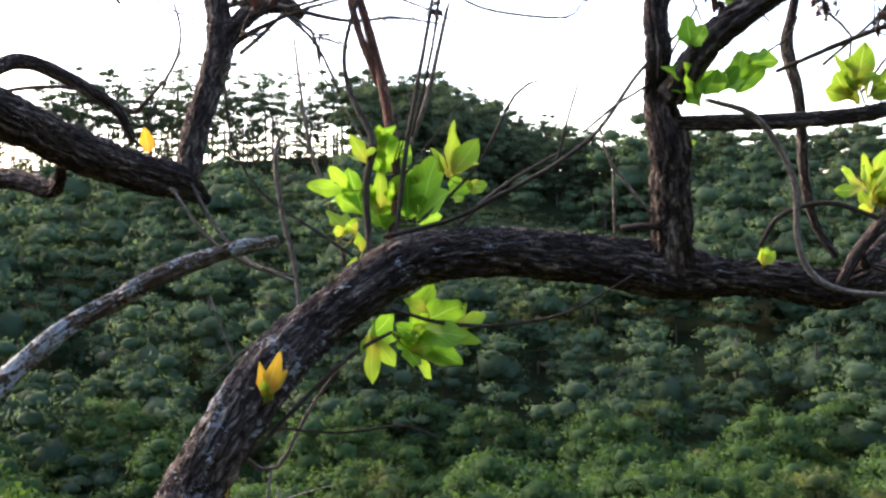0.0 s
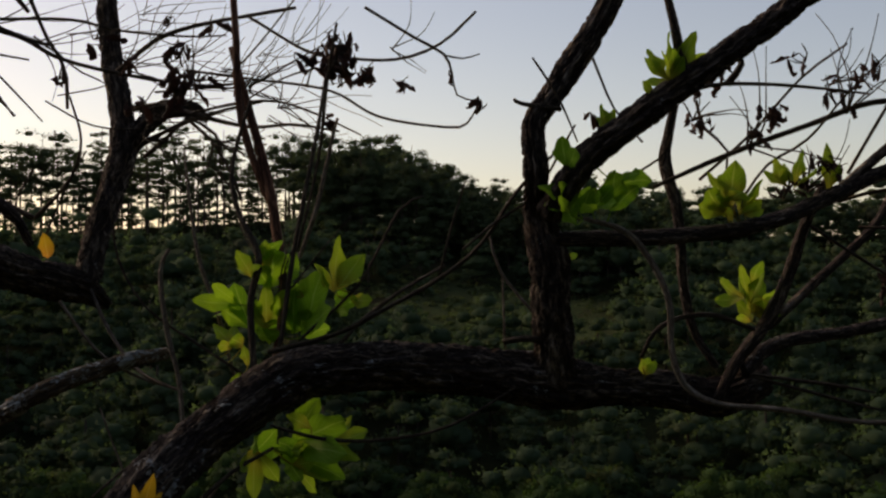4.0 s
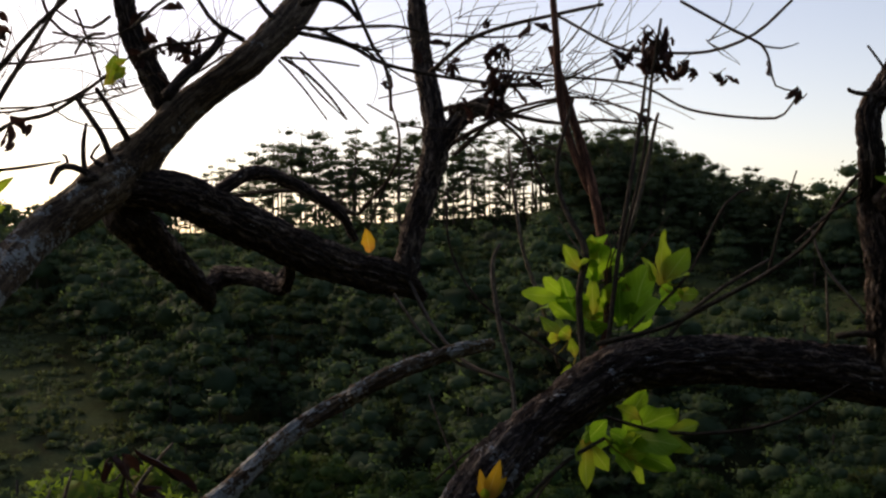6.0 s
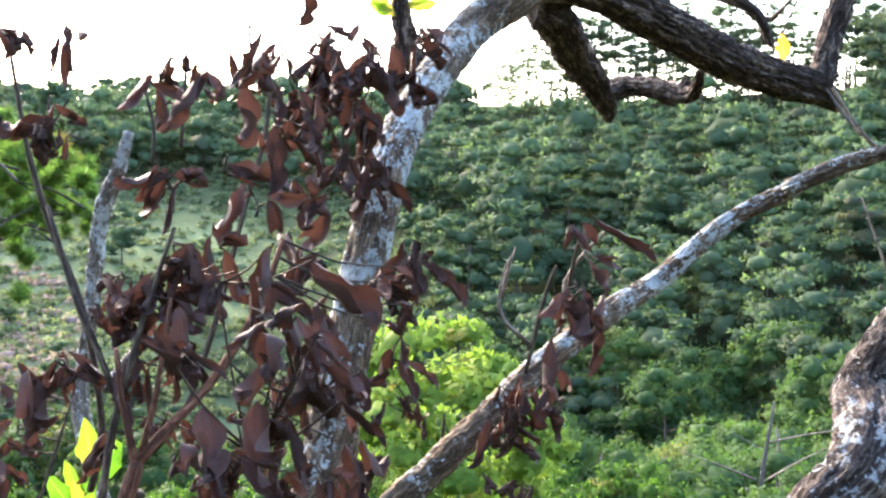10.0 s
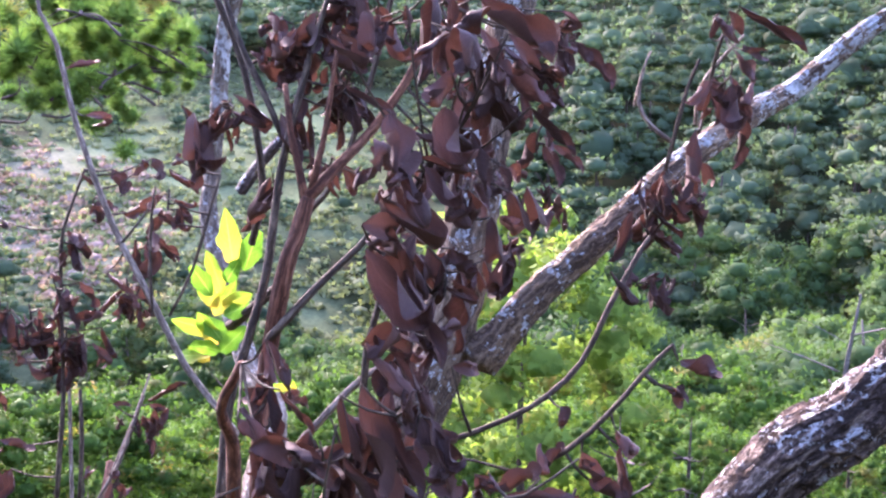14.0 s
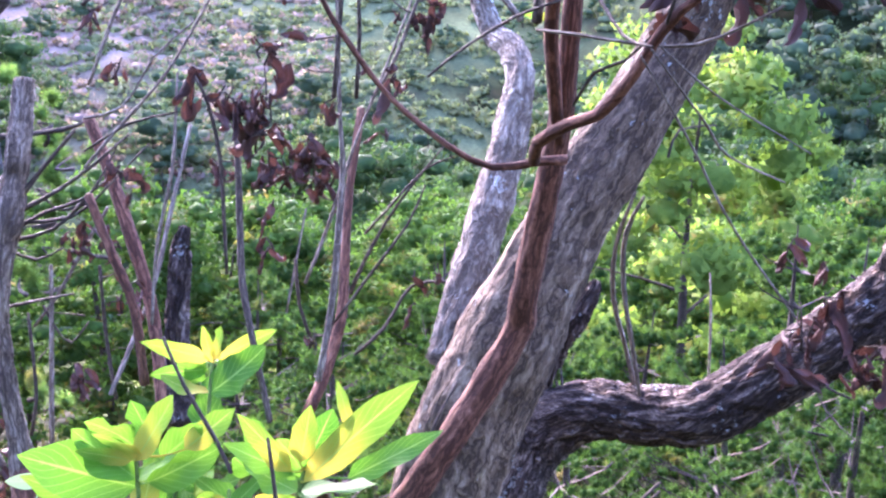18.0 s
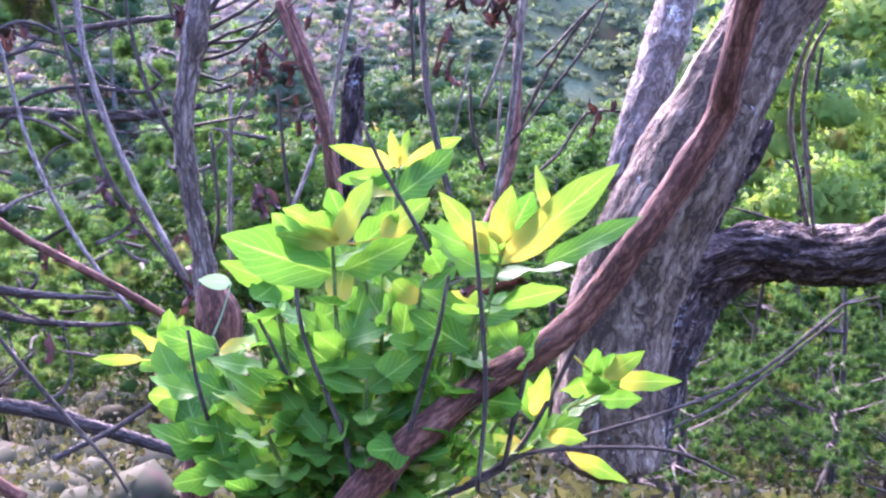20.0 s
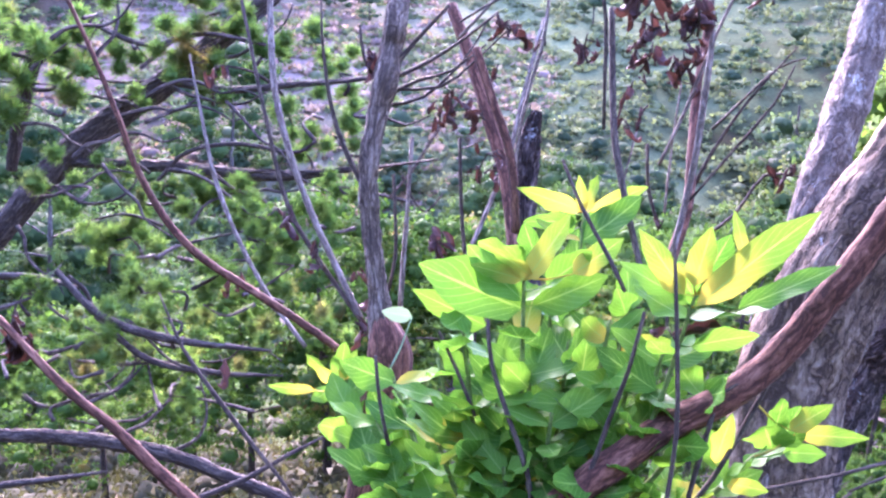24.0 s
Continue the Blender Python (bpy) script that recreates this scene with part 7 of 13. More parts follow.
limb(tree, "twig", BARK_TWIG, [(1.247, 2.801, 2.803, 0.0028), (1.264, 2.859, 2.850, 0.0023), (1.277, 2.918, 2.898, 0.0019), (1.288, 2.977, 2.946, 0.0013), (1.298, 3.036, 2.996, 0.0012)])
limb(tree, "twig", BARK_TWIG, [(1.136, 2.760, 2.600, 0.0027), (1.154, 2.800, 2.632, 0.0023), (1.172, 2.839, 2.663, 0.0018), (1.185, 2.879, 2.697, 0.0013), (1.191, 2.919, 2.730, 0.0011)])
limb(tree, "twig", BARK_TWIG, [(1.138, 2.760, 2.598, 0.0027), (1.172, 2.760, 2.619, 0.0022), (1.210, 2.760, 2.626, 0.0018), (1.249, 2.760, 2.630, 0.0012), (1.287, 2.760, 2.621, 0.0011)])
limb(tree, "twig", BARK_TWIG, [(1.132, 2.761, 2.605, 0.0027), (1.125, 2.724, 2.629, 0.0022), (1.116, 2.687, 2.653, 0.0017), (1.096, 2.652, 2.674, 0.0012), (1.069, 2.616, 2.693, 0.0010)])
limb(tree, "twig", BARK_TWIG, [(1.131, 2.761, 2.604, 0.0027), (1.158, 2.721, 2.634, 0.0022), (1.178, 2.682, 2.670, 0.0017), (1.186, 2.644, 2.712, 0.0012), (1.182, 2.607, 2.756, 0.0010)])
limb(tree, "twig", BARK_TWIG, [(1.134, 2.761, 2.609, 0.0027), (1.166, 2.745, 2.620, 0.0022), (1.192, 2.730, 2.643, 0.0017), (1.204, 2.716, 2.675, 0.0012), (1.218, 2.702, 2.707, 0.0011)])
limb(tree, "twig", BARK_TWIG, [(1.130, 2.761, 2.605, 0.0027), (1.140, 2.720, 2.621, 0.0022), (1.148, 2.678, 2.638, 0.0017), (1.160, 2.637, 2.647, 0.0012), (1.172, 2.596, 2.655, 0.0010)])
limb(tree, "twig", BARK_TWIG, [(1.384, 2.840, 2.586, 0.0028), (1.390, 2.804, 2.555, 0.0023), (1.390, 2.769, 2.520, 0.0018), (1.383, 2.734, 2.483, 0.0012), (1.365, 2.700, 2.447, 0.0011)])
limb(tree, "twig", BARK_TWIG, [(1.375, 2.841, 2.579, 0.0028), (1.435, 2.872, 2.600, 0.0023), (1.496, 2.903, 2.621, 0.0019), (1.558, 2.934, 2.644, 0.0013), (1.623, 2.964, 2.662, 0.0012)])
limb(tree, "twig", BARK_TWIG, [(1.381, 2.841, 2.588, 0.0028), (1.425, 2.899, 2.635, 0.0024), (1.465, 2.958, 2.682, 0.0019), (1.492, 3.018, 2.736, 0.0013), (1.497, 3.079, 2.787, 0.0012)])
limb(tree, "twig", BARK_TWIG, [(1.384, 2.840, 2.586, 0.0028), (1.419, 2.842, 2.591, 0.0023), (1.455, 2.844, 2.592, 0.0018), (1.491, 2.846, 2.598, 0.0013), (1.524, 2.849, 2.614, 0.0011)])
limb(tree, "twig", BARK_TWIG, [(1.380, 2.841, 2.584, 0.0028), (1.427, 2.886, 2.621, 0.0023), (1.477, 2.931, 2.658, 0.0019), (1.516, 2.977, 2.704, 0.0013), (1.548, 3.023, 2.754, 0.0012)])
limb(tree, "twig", BARK_TWIG, [(1.388, 2.840, 2.578, 0.0028), (1.413, 2.835, 2.615, 0.0023), (1.443, 2.830, 2.650, 0.0018), (1.465, 2.825, 2.690, 0.0013), (1.477, 2.822, 2.733, 0.0011)])
limb(tree, "twig", BARK_TWIG, [(1.384, 2.841, 2.583, 0.0028), (1.414, 2.825, 2.578, 0.0023), (1.445, 2.809, 2.573, 0.0018), (1.473, 2.793, 2.564, 0.0012), (1.502, 2.778, 2.555, 0.0011)])
limb(tree, "twig", BARK_TWIG, [(1.353, 2.844, 2.451, 0.0028), (1.363, 2.847, 2.418, 0.0023), (1.361, 2.852, 2.385, 0.0018), (1.351, 2.858, 2.353, 0.0013), (1.331, 2.865, 2.327, 0.0011)])
limb(tree, "twig", BARK_TWIG, [(1.353, 2.844, 2.446, 0.0028), (1.395, 2.837, 2.462, 0.0023), (1.440, 2.830, 2.464, 0.0018), (1.484, 2.824, 2.467, 0.0013), (1.526, 2.818, 2.450, 0.0011)])
limb(tree, "twig", BARK_TWIG, [(1.360, 2.843, 2.449, 0.0028), (1.398, 2.869, 2.437, 0.0023), (1.436, 2.895, 2.421, 0.0019), (1.471, 2.922, 2.401, 0.0013), (1.513, 2.948, 2.389, 0.0012)])
limb(tree, "twig", BARK_TWIG, [(1.356, 2.843, 2.439, 0.0028), (1.386, 2.862, 2.452, 0.0023), (1.416, 2.880, 2.467, 0.0018), (1.449, 2.898, 2.476, 0.0013), (1.483, 2.917, 2.486, 0.0012)])
limb(tree, "twig", BARK_TWIG, [(1.350, 2.844, 2.438, 0.0028), (1.377, 2.847, 2.413, 0.0023), (1.410, 2.850, 2.392, 0.0018), (1.446, 2.853, 2.375, 0.0013), (1.484, 2.855, 2.368, 0.0011)])
limb(tree, "twig", BARK_TWIG, [(1.344, 2.844, 2.449, 0.0028), (1.388, 2.869, 2.443, 0.0023), (1.434, 2.894, 2.443, 0.0019), (1.480, 2.919, 2.445, 0.0013), (1.524, 2.943, 2.459, 0.0012)])
limb(tree, "twig", BARK_TWIG, [(0.856, 2.733, 2.770, 0.0027), (0.872, 2.761, 2.793, 0.0022), (0.886, 2.790, 2.818, 0.0018), (0.892, 2.819, 2.845, 0.0012), (0.890, 2.849, 2.869, 0.0011)])
limb(tree, "twig", BARK_TWIG, [(0.859, 2.732, 2.772, 0.0027), (0.876, 2.679, 2.775, 0.0022), (0.893, 2.625, 2.774, 0.0017), (0.910, 2.571, 2.772, 0.0011), (0.925, 2.518, 2.761, 0.0010)])
limb(tree, "twig", BARK_TWIG, [(0.855, 2.733, 2.766, 0.0027), (0.834, 2.693, 2.787, 0.0022), (0.810, 2.654, 2.805, 0.0017), (0.792, 2.614, 2.826, 0.0011), (0.775, 2.574, 2.845, 0.0010)])
limb(tree, "twig", BARK_TWIG, [(0.852, 2.733, 2.766, 0.0027), (0.877, 2.709, 2.775, 0.0022), (0.903, 2.685, 2.775, 0.0017), (0.929, 2.661, 2.774, 0.0012), (0.954, 2.638, 2.766, 0.0010)])
limb(tree, "twig", BARK_TWIG, [(1.228, 2.802, 2.872, 0.0021), (1.267, 2.811, 2.878, 0.0017), (1.304, 2.820, 2.873, 0.0013), (1.341, 2.830, 2.860, 0.0011), (1.377, 2.839, 2.844, 0.0011)])
limb(tree, "twig", BARK_TWIG, [(1.215, 2.803, 2.872, 0.0021), (1.248, 2.830, 2.885, 0.0017), (1.281, 2.857, 2.890, 0.0013), (1.317, 2.883, 2.897, 0.0011), (1.352, 2.910, 2.900, 0.0011)])
limb(tree, "twig", BARK_TWIG, [(1.220, 2.803, 2.877, 0.0021), (1.233, 2.794, 2.905, 0.0017), (1.248, 2.785, 2.932, 0.0013), (1.252, 2.777, 2.963, 0.0011), (1.249, 2.769, 2.995, 0.0011)])
limb(tree, "twig", BARK_TWIG, [(1.218, 2.803, 2.872, 0.0021), (1.262, 2.789, 2.877, 0.0017), (1.303, 2.774, 2.894, 0.0013), (1.337, 2.761, 2.922, 0.0011), (1.368, 2.747, 2.952, 0.0011)])
limb(tree, "twig", BARK_TWIG, [(1.215, 2.803, 2.866, 0.0021), (1.239, 2.776, 2.870, 0.0017), (1.263, 2.749, 2.873, 0.0013), (1.285, 2.722, 2.883, 0.0011), (1.304, 2.696, 2.897, 0.0011)])
limb(tree, "twig", BARK_TWIG, [(1.225, 2.802, 2.876, 0.0021), (1.250, 2.804, 2.889, 0.0017), (1.266, 2.807, 2.910, 0.0013), (1.282, 2.809, 2.933, 0.0011), (1.297, 2.812, 2.956, 0.0011)])
limb(tree, "twig", BARK_TWIG, [(-0.106, 2.704, 2.356, 0.0026), (-0.132, 2.759, 2.402, 0.0022), (-0.173, 2.813, 2.443, 0.0017), (-0.208, 2.868, 2.489, 0.0012), (-0.238, 2.923, 2.542, 0.0011)])
limb(tree, "twig", BARK_TWIG, [(-0.108, 2.703, 2.350, 0.0026), (-0.102, 2.702, 2.409, 0.0021), (-0.083, 2.701, 2.465, 0.0017), (-0.057, 2.699, 2.519, 0.0011), (-0.038, 2.698, 2.573, 0.0010)])
limb(tree, "twig", BARK_TWIG, [(-0.106, 2.703, 2.345, 0.0026), (-0.100, 2.715, 2.390, 0.0021), (-0.099, 2.728, 2.437, 0.0017), (-0.104, 2.740, 2.483, 0.0012), (-0.109, 2.752, 2.531, 0.0010)])
limb(tree, "twig", BARK_TWIG, [(-0.113, 2.704, 2.354, 0.0026), (-0.112, 2.696, 2.396, 0.0021), (-0.101, 2.689, 2.434, 0.0017), (-0.090, 2.682, 2.474, 0.0011), (-0.075, 2.675, 2.512, 0.0010)])
limb(tree, "twig", BARK_TWIG, [(-0.104, 2.703, 2.350, 0.0026), (-0.068, 2.723, 2.400, 0.0021), (-0.031, 2.742, 2.448, 0.0017), (0.008, 2.762, 2.496, 0.0012), (0.049, 2.781, 2.544, 0.0011)])
limb(tree, "twig", BARK_TWIG, [(-0.104, 2.703, 2.349, 0.0026), (-0.114, 2.732, 2.385, 0.0021), (-0.121, 2.760, 2.422, 0.0017), (-0.121, 2.788, 2.460, 0.0012), (-0.116, 2.816, 2.499, 0.0011)])
limb(tree, "twig", BARK_TWIG, [(-0.344, 3.319, 2.776, 0.0031), (-0.309, 3.331, 2.784, 0.0026), (-0.274, 3.343, 2.789, 0.0020), (-0.240, 3.355, 2.803, 0.0014), (-0.213, 3.368, 2.827, 0.0013)])
limb(tree, "twig", BARK_TWIG, [(-0.344, 3.319, 2.775, 0.0031), (-0.306, 3.311, 2.761, 0.0026), (-0.271, 3.303, 2.741, 0.0020), (-0.233, 3.295, 2.726, 0.0014), (-0.197, 3.288, 2.708, 0.0012)])
limb(tree, "twig", BARK_TWIG, [(-0.360, 3.319, 2.773, 0.0031), (-0.321, 3.286, 2.758, 0.0026), (-0.281, 3.254, 2.747, 0.0020), (-0.243, 3.221, 2.730, 0.0014), (-0.211, 3.188, 2.704, 0.0012)])
limb(tree, "twig", BARK_TWIG, [(-0.357, 3.319, 2.775, 0.0031), (-0.371, 3.317, 2.714, 0.0026), (-0.399, 3.316, 2.657, 0.0020), (-0.431, 3.315, 2.604, 0.0014), (-0.465, 3.315, 2.553, 0.0013)])
limb(tree, "twig", BARK_TWIG, [(-0.343, 3.319, 2.776, 0.0031), (-0.346, 3.368, 2.725, 0.0026), (-0.347, 3.416, 2.670, 0.0021), (-0.346, 3.465, 2.615, 0.0015), (-0.346, 3.514, 2.558, 0.0013)])
limb(tree, "twig", BARK_TWIG, [(-0.358, 3.319, 2.782, 0.0031), (-0.315, 3.372, 2.781, 0.0026), (-0.278, 3.424, 2.762, 0.0021), (-0.248, 3.476, 2.730, 0.0015), (-0.218, 3.527, 2.697, 0.0013)])
limb(tree, "twig", BARK_TWIG, [(-0.579, 3.419, 2.789, 0.0032), (-0.530, 3.429, 2.798, 0.0027), (-0.482, 3.439, 2.810, 0.0021), (-0.434, 3.449, 2.822, 0.0015), (-0.383, 3.458, 2.824, 0.0013)])
limb(tree, "twig", BARK_TWIG, [(-0.574, 3.420, 2.802, 0.0032), (-0.522, 3.392, 2.768, 0.0026), (-0.476, 3.365, 2.724, 0.0021), (-0.435, 3.337, 2.680, 0.0014), (-0.399, 3.309, 2.632, 0.0013)])
limb(tree, "twig", BARK_TWIG, [(-0.573, 3.419, 2.791, 0.0032), (-0.524, 3.422, 2.817, 0.0027), (-0.473, 3.425, 2.833, 0.0021), (-0.423, 3.427, 2.858, 0.0015), (-0.375, 3.430, 2.881, 0.0013)])
limb(tree, "twig", BARK_TWIG, [(-0.574, 3.419, 2.799, 0.0032), (-0.564, 3.448, 2.842, 0.0027), (-0.544, 3.476, 2.879, 0.0021), (-0.517, 3.504, 2.910, 0.0015), (-0.483, 3.532, 2.931, 0.0013)])
limb(tree, "twig", BARK_TWIG, [(-0.579, 3.419, 2.789, 0.0032), (-0.524, 3.463, 2.797, 0.0027), (-0.470, 3.505, 2.787, 0.0021), (-0.424, 3.548, 2.756, 0.0015), (-0.383, 3.589, 2.716, 0.0014)])
limb(tree, "twig", BARK_TWIG, [(-0.526, 3.274, 3.060, 0.0016), (-0.516, 3.296, 3.129, 0.0014), (-0.491, 3.320, 3.192, 0.0011), (-0.463, 3.345, 3.256, 0.0009), (-0.431, 3.370, 3.319, 0.0009)])
limb(tree, "twig", BARK_TWIG, [(-0.526, 3.274, 3.050, 0.0016), (-0.492, 3.240, 3.085, 0.0014), (-0.459, 3.207, 3.118, 0.0010), (-0.416, 3.175, 3.140, 0.0008), (-0.371, 3.143, 3.156, 0.0008)])
limb(tree, "twig", BARK_TWIG, [(-0.516, 3.275, 3.048, 0.0016), (-0.490, 3.216, 3.064, 0.0013), (-0.463, 3.158, 3.077, 0.0010), (-0.435, 3.099, 3.089, 0.0008), (-0.408, 3.041, 3.098, 0.0008)])
limb(tree, "twig", BARK_TWIG, [(-0.508, 3.275, 3.063, 0.0016), (-0.455, 3.235, 3.036, 0.0014), (-0.401, 3.195, 3.019, 0.0010), (-0.347, 3.155, 3.004, 0.0008), (-0.295, 3.114, 2.991, 0.0008)])
limb(tree, "twig", BARK_TWIG, [(-0.414, 3.285, 3.012, 0.0016), (-0.368, 3.314, 3.050, 0.0014), (-0.324, 3.343, 3.092, 0.0011), (-0.273, 3.373, 3.126, 0.0009), (-0.218, 3.403, 3.150, 0.0009)])
limb(tree, "twig", BARK_TWIG, [(-0.415, 3.285, 3.002, 0.0016), (-0.384, 3.346, 2.995, 0.0014), (-0.350, 3.407, 2.991, 0.0011), (-0.314, 3.468, 2.989, 0.0009), (-0.277, 3.529, 2.982, 0.0009)])
limb(tree, "twig", BARK_TWIG, [(-0.428, 3.284, 3.010, 0.0016), (-0.393, 3.300, 3.019, 0.0014), (-0.360, 3.316, 3.037, 0.0010), (-0.329, 3.331, 3.060, 0.0009), (-0.298, 3.347, 3.084, 0.0009)])
limb(tree, "twig", BARK_TWIG, [(-0.420, 3.284, 3.009, 0.0016), (-0.381, 3.286, 3.037, 0.0014), (-0.353, 3.287, 3.075, 0.0010), (-0.328, 3.287, 3.116, 0.0009), (-0.317, 3.286, 3.161, 0.0009)])
limb(tree, "twig", BARK_TWIG, [(-0.331, 3.294, 2.979, 0.0016), (-0.281, 3.356, 2.981, 0.0014), (-0.231, 3.418, 2.975, 0.0011), (-0.190, 3.480, 2.947, 0.0009), (-0.165, 3.540, 2.903, 0.0009)])
limb(tree, "twig", BARK_TWIG, [(-0.329, 3.294, 2.972, 0.0016), (-0.284, 3.335, 2.993, 0.0014), (-0.237, 3.376, 3.010, 0.0011), (-0.191, 3.416, 3.032, 0.0009), (-0.147, 3.457, 3.063, 0.0009)])
limb(tree, "twig", BARK_TWIG, [(-0.323, 3.294, 2.972, 0.0016), (-0.281, 3.282, 2.966, 0.0014), (-0.238, 3.269, 2.960, 0.0010), (-0.197, 3.256, 2.950, 0.0009), (-0.160, 3.242, 2.933, 0.0009)])
limb(tree, "twig", BARK_TWIG, [(-0.334, 3.293, 2.984, 0.0016), (-0.294, 3.314, 2.981, 0.0014), (-0.253, 3.335, 2.979, 0.0011), (-0.213, 3.356, 2.971, 0.0009), (-0.176, 3.377, 2.952, 0.0009)])
limb(tree, "twig", BARK_TWIG, [(-0.234, 3.303, 3.013, 0.0016), (-0.193, 3.263, 2.962, 0.0014), (-0.167, 3.222, 2.905, 0.0010), (-0.141, 3.181, 2.847, 0.0008), (-0.116, 3.140, 2.792, 0.0008)])
limb(tree, "twig", BARK_TWIG, [(-0.237, 3.303, 3.013, 0.0016), (-0.193, 3.282, 3.047, 0.0014), (-0.163, 3.261, 3.088, 0.0010), (-0.142, 3.238, 3.134, 0.0009), (-0.144, 3.213, 3.182, 0.0009)])
limb(tree, "twig", BARK_TWIG, [(-0.222, 3.304, 3.029, 0.0016), (-0.183, 3.251, 3.008, 0.0013), (-0.145, 3.197, 2.997, 0.0010), (-0.107, 3.143, 2.994, 0.0008), (-0.074, 3.089, 2.999, 0.0008)])
limb(tree, "twig", BARK_TWIG, [(-0.229, 3.303, 3.018, 0.0016), (-0.189, 3.338, 3.035, 0.0014), (-0.157, 3.373, 3.068, 0.0011), (-0.132, 3.406, 3.110, 0.0009), (-0.111, 3.439, 3.156, 0.0009)])
limb(tree, "twig", BARK_TWIG, [(-0.134, 3.313, 3.051, 0.0016), (-0.132, 3.321, 3.096, 0.0014), (-0.115, 3.331, 3.139, 0.0010), (-0.094, 3.342, 3.178, 0.0009), (-0.068, 3.353, 3.213, 0.0009)])
limb(tree, "twig", BARK_TWIG, [(-0.124, 3.314, 3.051, 0.0016), (-0.090, 3.349, 3.114, 0.0014), (-0.058, 3.384, 3.174, 0.0011), (-0.045, 3.418, 3.248, 0.0009), (-0.057, 3.449, 3.323, 0.0009)])
limb(tree, "twig", BARK_TWIG, [(-0.129, 3.313, 3.059, 0.0016), (-0.098, 3.336, 3.084, 0.0014), (-0.075, 3.359, 3.117, 0.0011), (-0.053, 3.381, 3.152, 0.0009), (-0.032, 3.403, 3.188, 0.0009)])
limb(tree, "twig", BARK_TWIG, [(-0.132, 3.313, 3.051, 0.0016), (-0.083, 3.279, 3.058, 0.0014), (-0.040, 3.245, 3.077, 0.0010), (-0.003, 3.210, 3.102, 0.0008), (0.028, 3.174, 3.129, 0.0008)])
limb(tree, "twig", BARK_TWIG, [(-0.420, 3.286, 2.885, 0.0016), (-0.380, 3.321, 2.931, 0.0014), (-0.343, 3.356, 2.980, 0.0011), (-0.311, 3.390, 3.036, 0.0009), (-0.284, 3.424, 3.096, 0.0009)])
limb(tree, "twig", BARK_TWIG, [(-0.422, 3.285, 2.870, 0.0016), (-0.416, 3.296, 2.905, 0.0014), (-0.419, 3.306, 2.941, 0.0010), (-0.417, 3.317, 2.977, 0.0009), (-0.423, 3.327, 3.013, 0.0009)])
limb(tree, "twig", BARK_TWIG, [(-0.430, 3.285, 2.878, 0.0016), (-0.380, 3.293, 2.864, 0.0014), (-0.329, 3.301, 2.851, 0.0010), (-0.282, 3.309, 2.831, 0.0009), (-0.232, 3.317, 2.812, 0.0009)])
limb(tree, "twig", BARK_TWIG, [(-0.417, 3.286, 2.873, 0.0016), (-0.374, 3.281, 2.828, 0.0014), (-0.353, 3.273, 2.769, 0.0010), (-0.343, 3.265, 2.709, 0.0009), (-0.347, 3.255, 2.647, 0.0009)])
limb(tree, "twig", BARK_TWIG, [(-0.298, 3.297, 2.904, 0.0016), (-0.286, 3.267, 2.951, 0.0014), (-0.268, 3.238, 2.997, 0.0010), (-0.238, 3.209, 3.035, 0.0009), (-0.215, 3.180, 3.075, 0.0008)])
limb(tree, "twig", BARK_TWIG, [(-0.293, 3.298, 2.903, 0.0016), (-0.271, 3.278, 2.928, 0.0014), (-0.255, 3.257, 2.955, 0.0010), (-0.246, 3.235, 2.984, 0.0009), (-0.239, 3.213, 3.014, 0.0009)])
limb(tree, "twig", BARK_TWIG, [(-0.285, 3.299, 2.919, 0.0016), (-0.216, 3.264, 2.902, 0.0014), (-0.150, 3.229, 2.885, 0.0010), (-0.091, 3.194, 2.849, 0.0008), (-0.045, 3.157, 2.798, 0.0008)])
limb(tree, "twig", BARK_TWIG, [(-0.286, 3.299, 2.904, 0.0016), (-0.283, 3.306, 2.952, 0.0014), (-0.272, 3.315, 2.999, 0.0010), (-0.248, 3.324, 3.040, 0.0009), (-0.212, 3.335, 3.071, 0.0009)])
limb(tree, "twig", BARK_TWIG, [(-0.204, 3.307, 2.845, 0.0016), (-0.155, 3.331, 2.813, 0.0014), (-0.106, 3.354, 2.781, 0.0011), (-0.065, 3.376, 2.738, 0.0009), (-0.043, 3.397, 2.682, 0.0009)])
limb(tree, "twig", BARK_TWIG, [(-0.207, 3.307, 2.837, 0.0016), (-0.141, 3.254, 2.820, 0.0013), (-0.079, 3.201, 2.803, 0.0010), (-0.021, 3.147, 2.777, 0.0008), (0.033, 3.093, 2.747, 0.0008)])
limb(tree, "twig", BARK_TWIG, [(-0.191, 3.309, 2.837, 0.0016), (-0.140, 3.254, 2.798, 0.0013), (-0.081, 3.201, 2.778, 0.0010), (-0.024, 3.147, 2.774, 0.0008), (0.030, 3.092, 2.778, 0.0008)])
limb(tree, "twig", BARK_TWIG, [(-0.199, 3.308, 2.852, 0.0016), (-0.169, 3.368, 2.838, 0.0014), (-0.133, 3.430, 2.836, 0.0011), (-0.097, 3.491, 2.853, 0.0009), (-0.059, 3.552, 2.873, 0.0009)])
limb(tree, "twig", BARK_TWIG, [(-0.095, 3.317, 2.933, 0.0016), (-0.061, 3.352, 2.939, 0.0014), (-0.029, 3.385, 2.953, 0.0011), (0.007, 3.420, 2.964, 0.0009), (0.041, 3.454, 2.977, 0.0009)])
limb(tree, "twig", BARK_TWIG, [(-0.110, 3.316, 2.932, 0.0016), (-0.053, 3.296, 2.900, 0.0014), (0.006, 3.276, 2.868, 0.0010), (0.064, 3.256, 2.844, 0.0009), (0.118, 3.235, 2.812, 0.0009)])
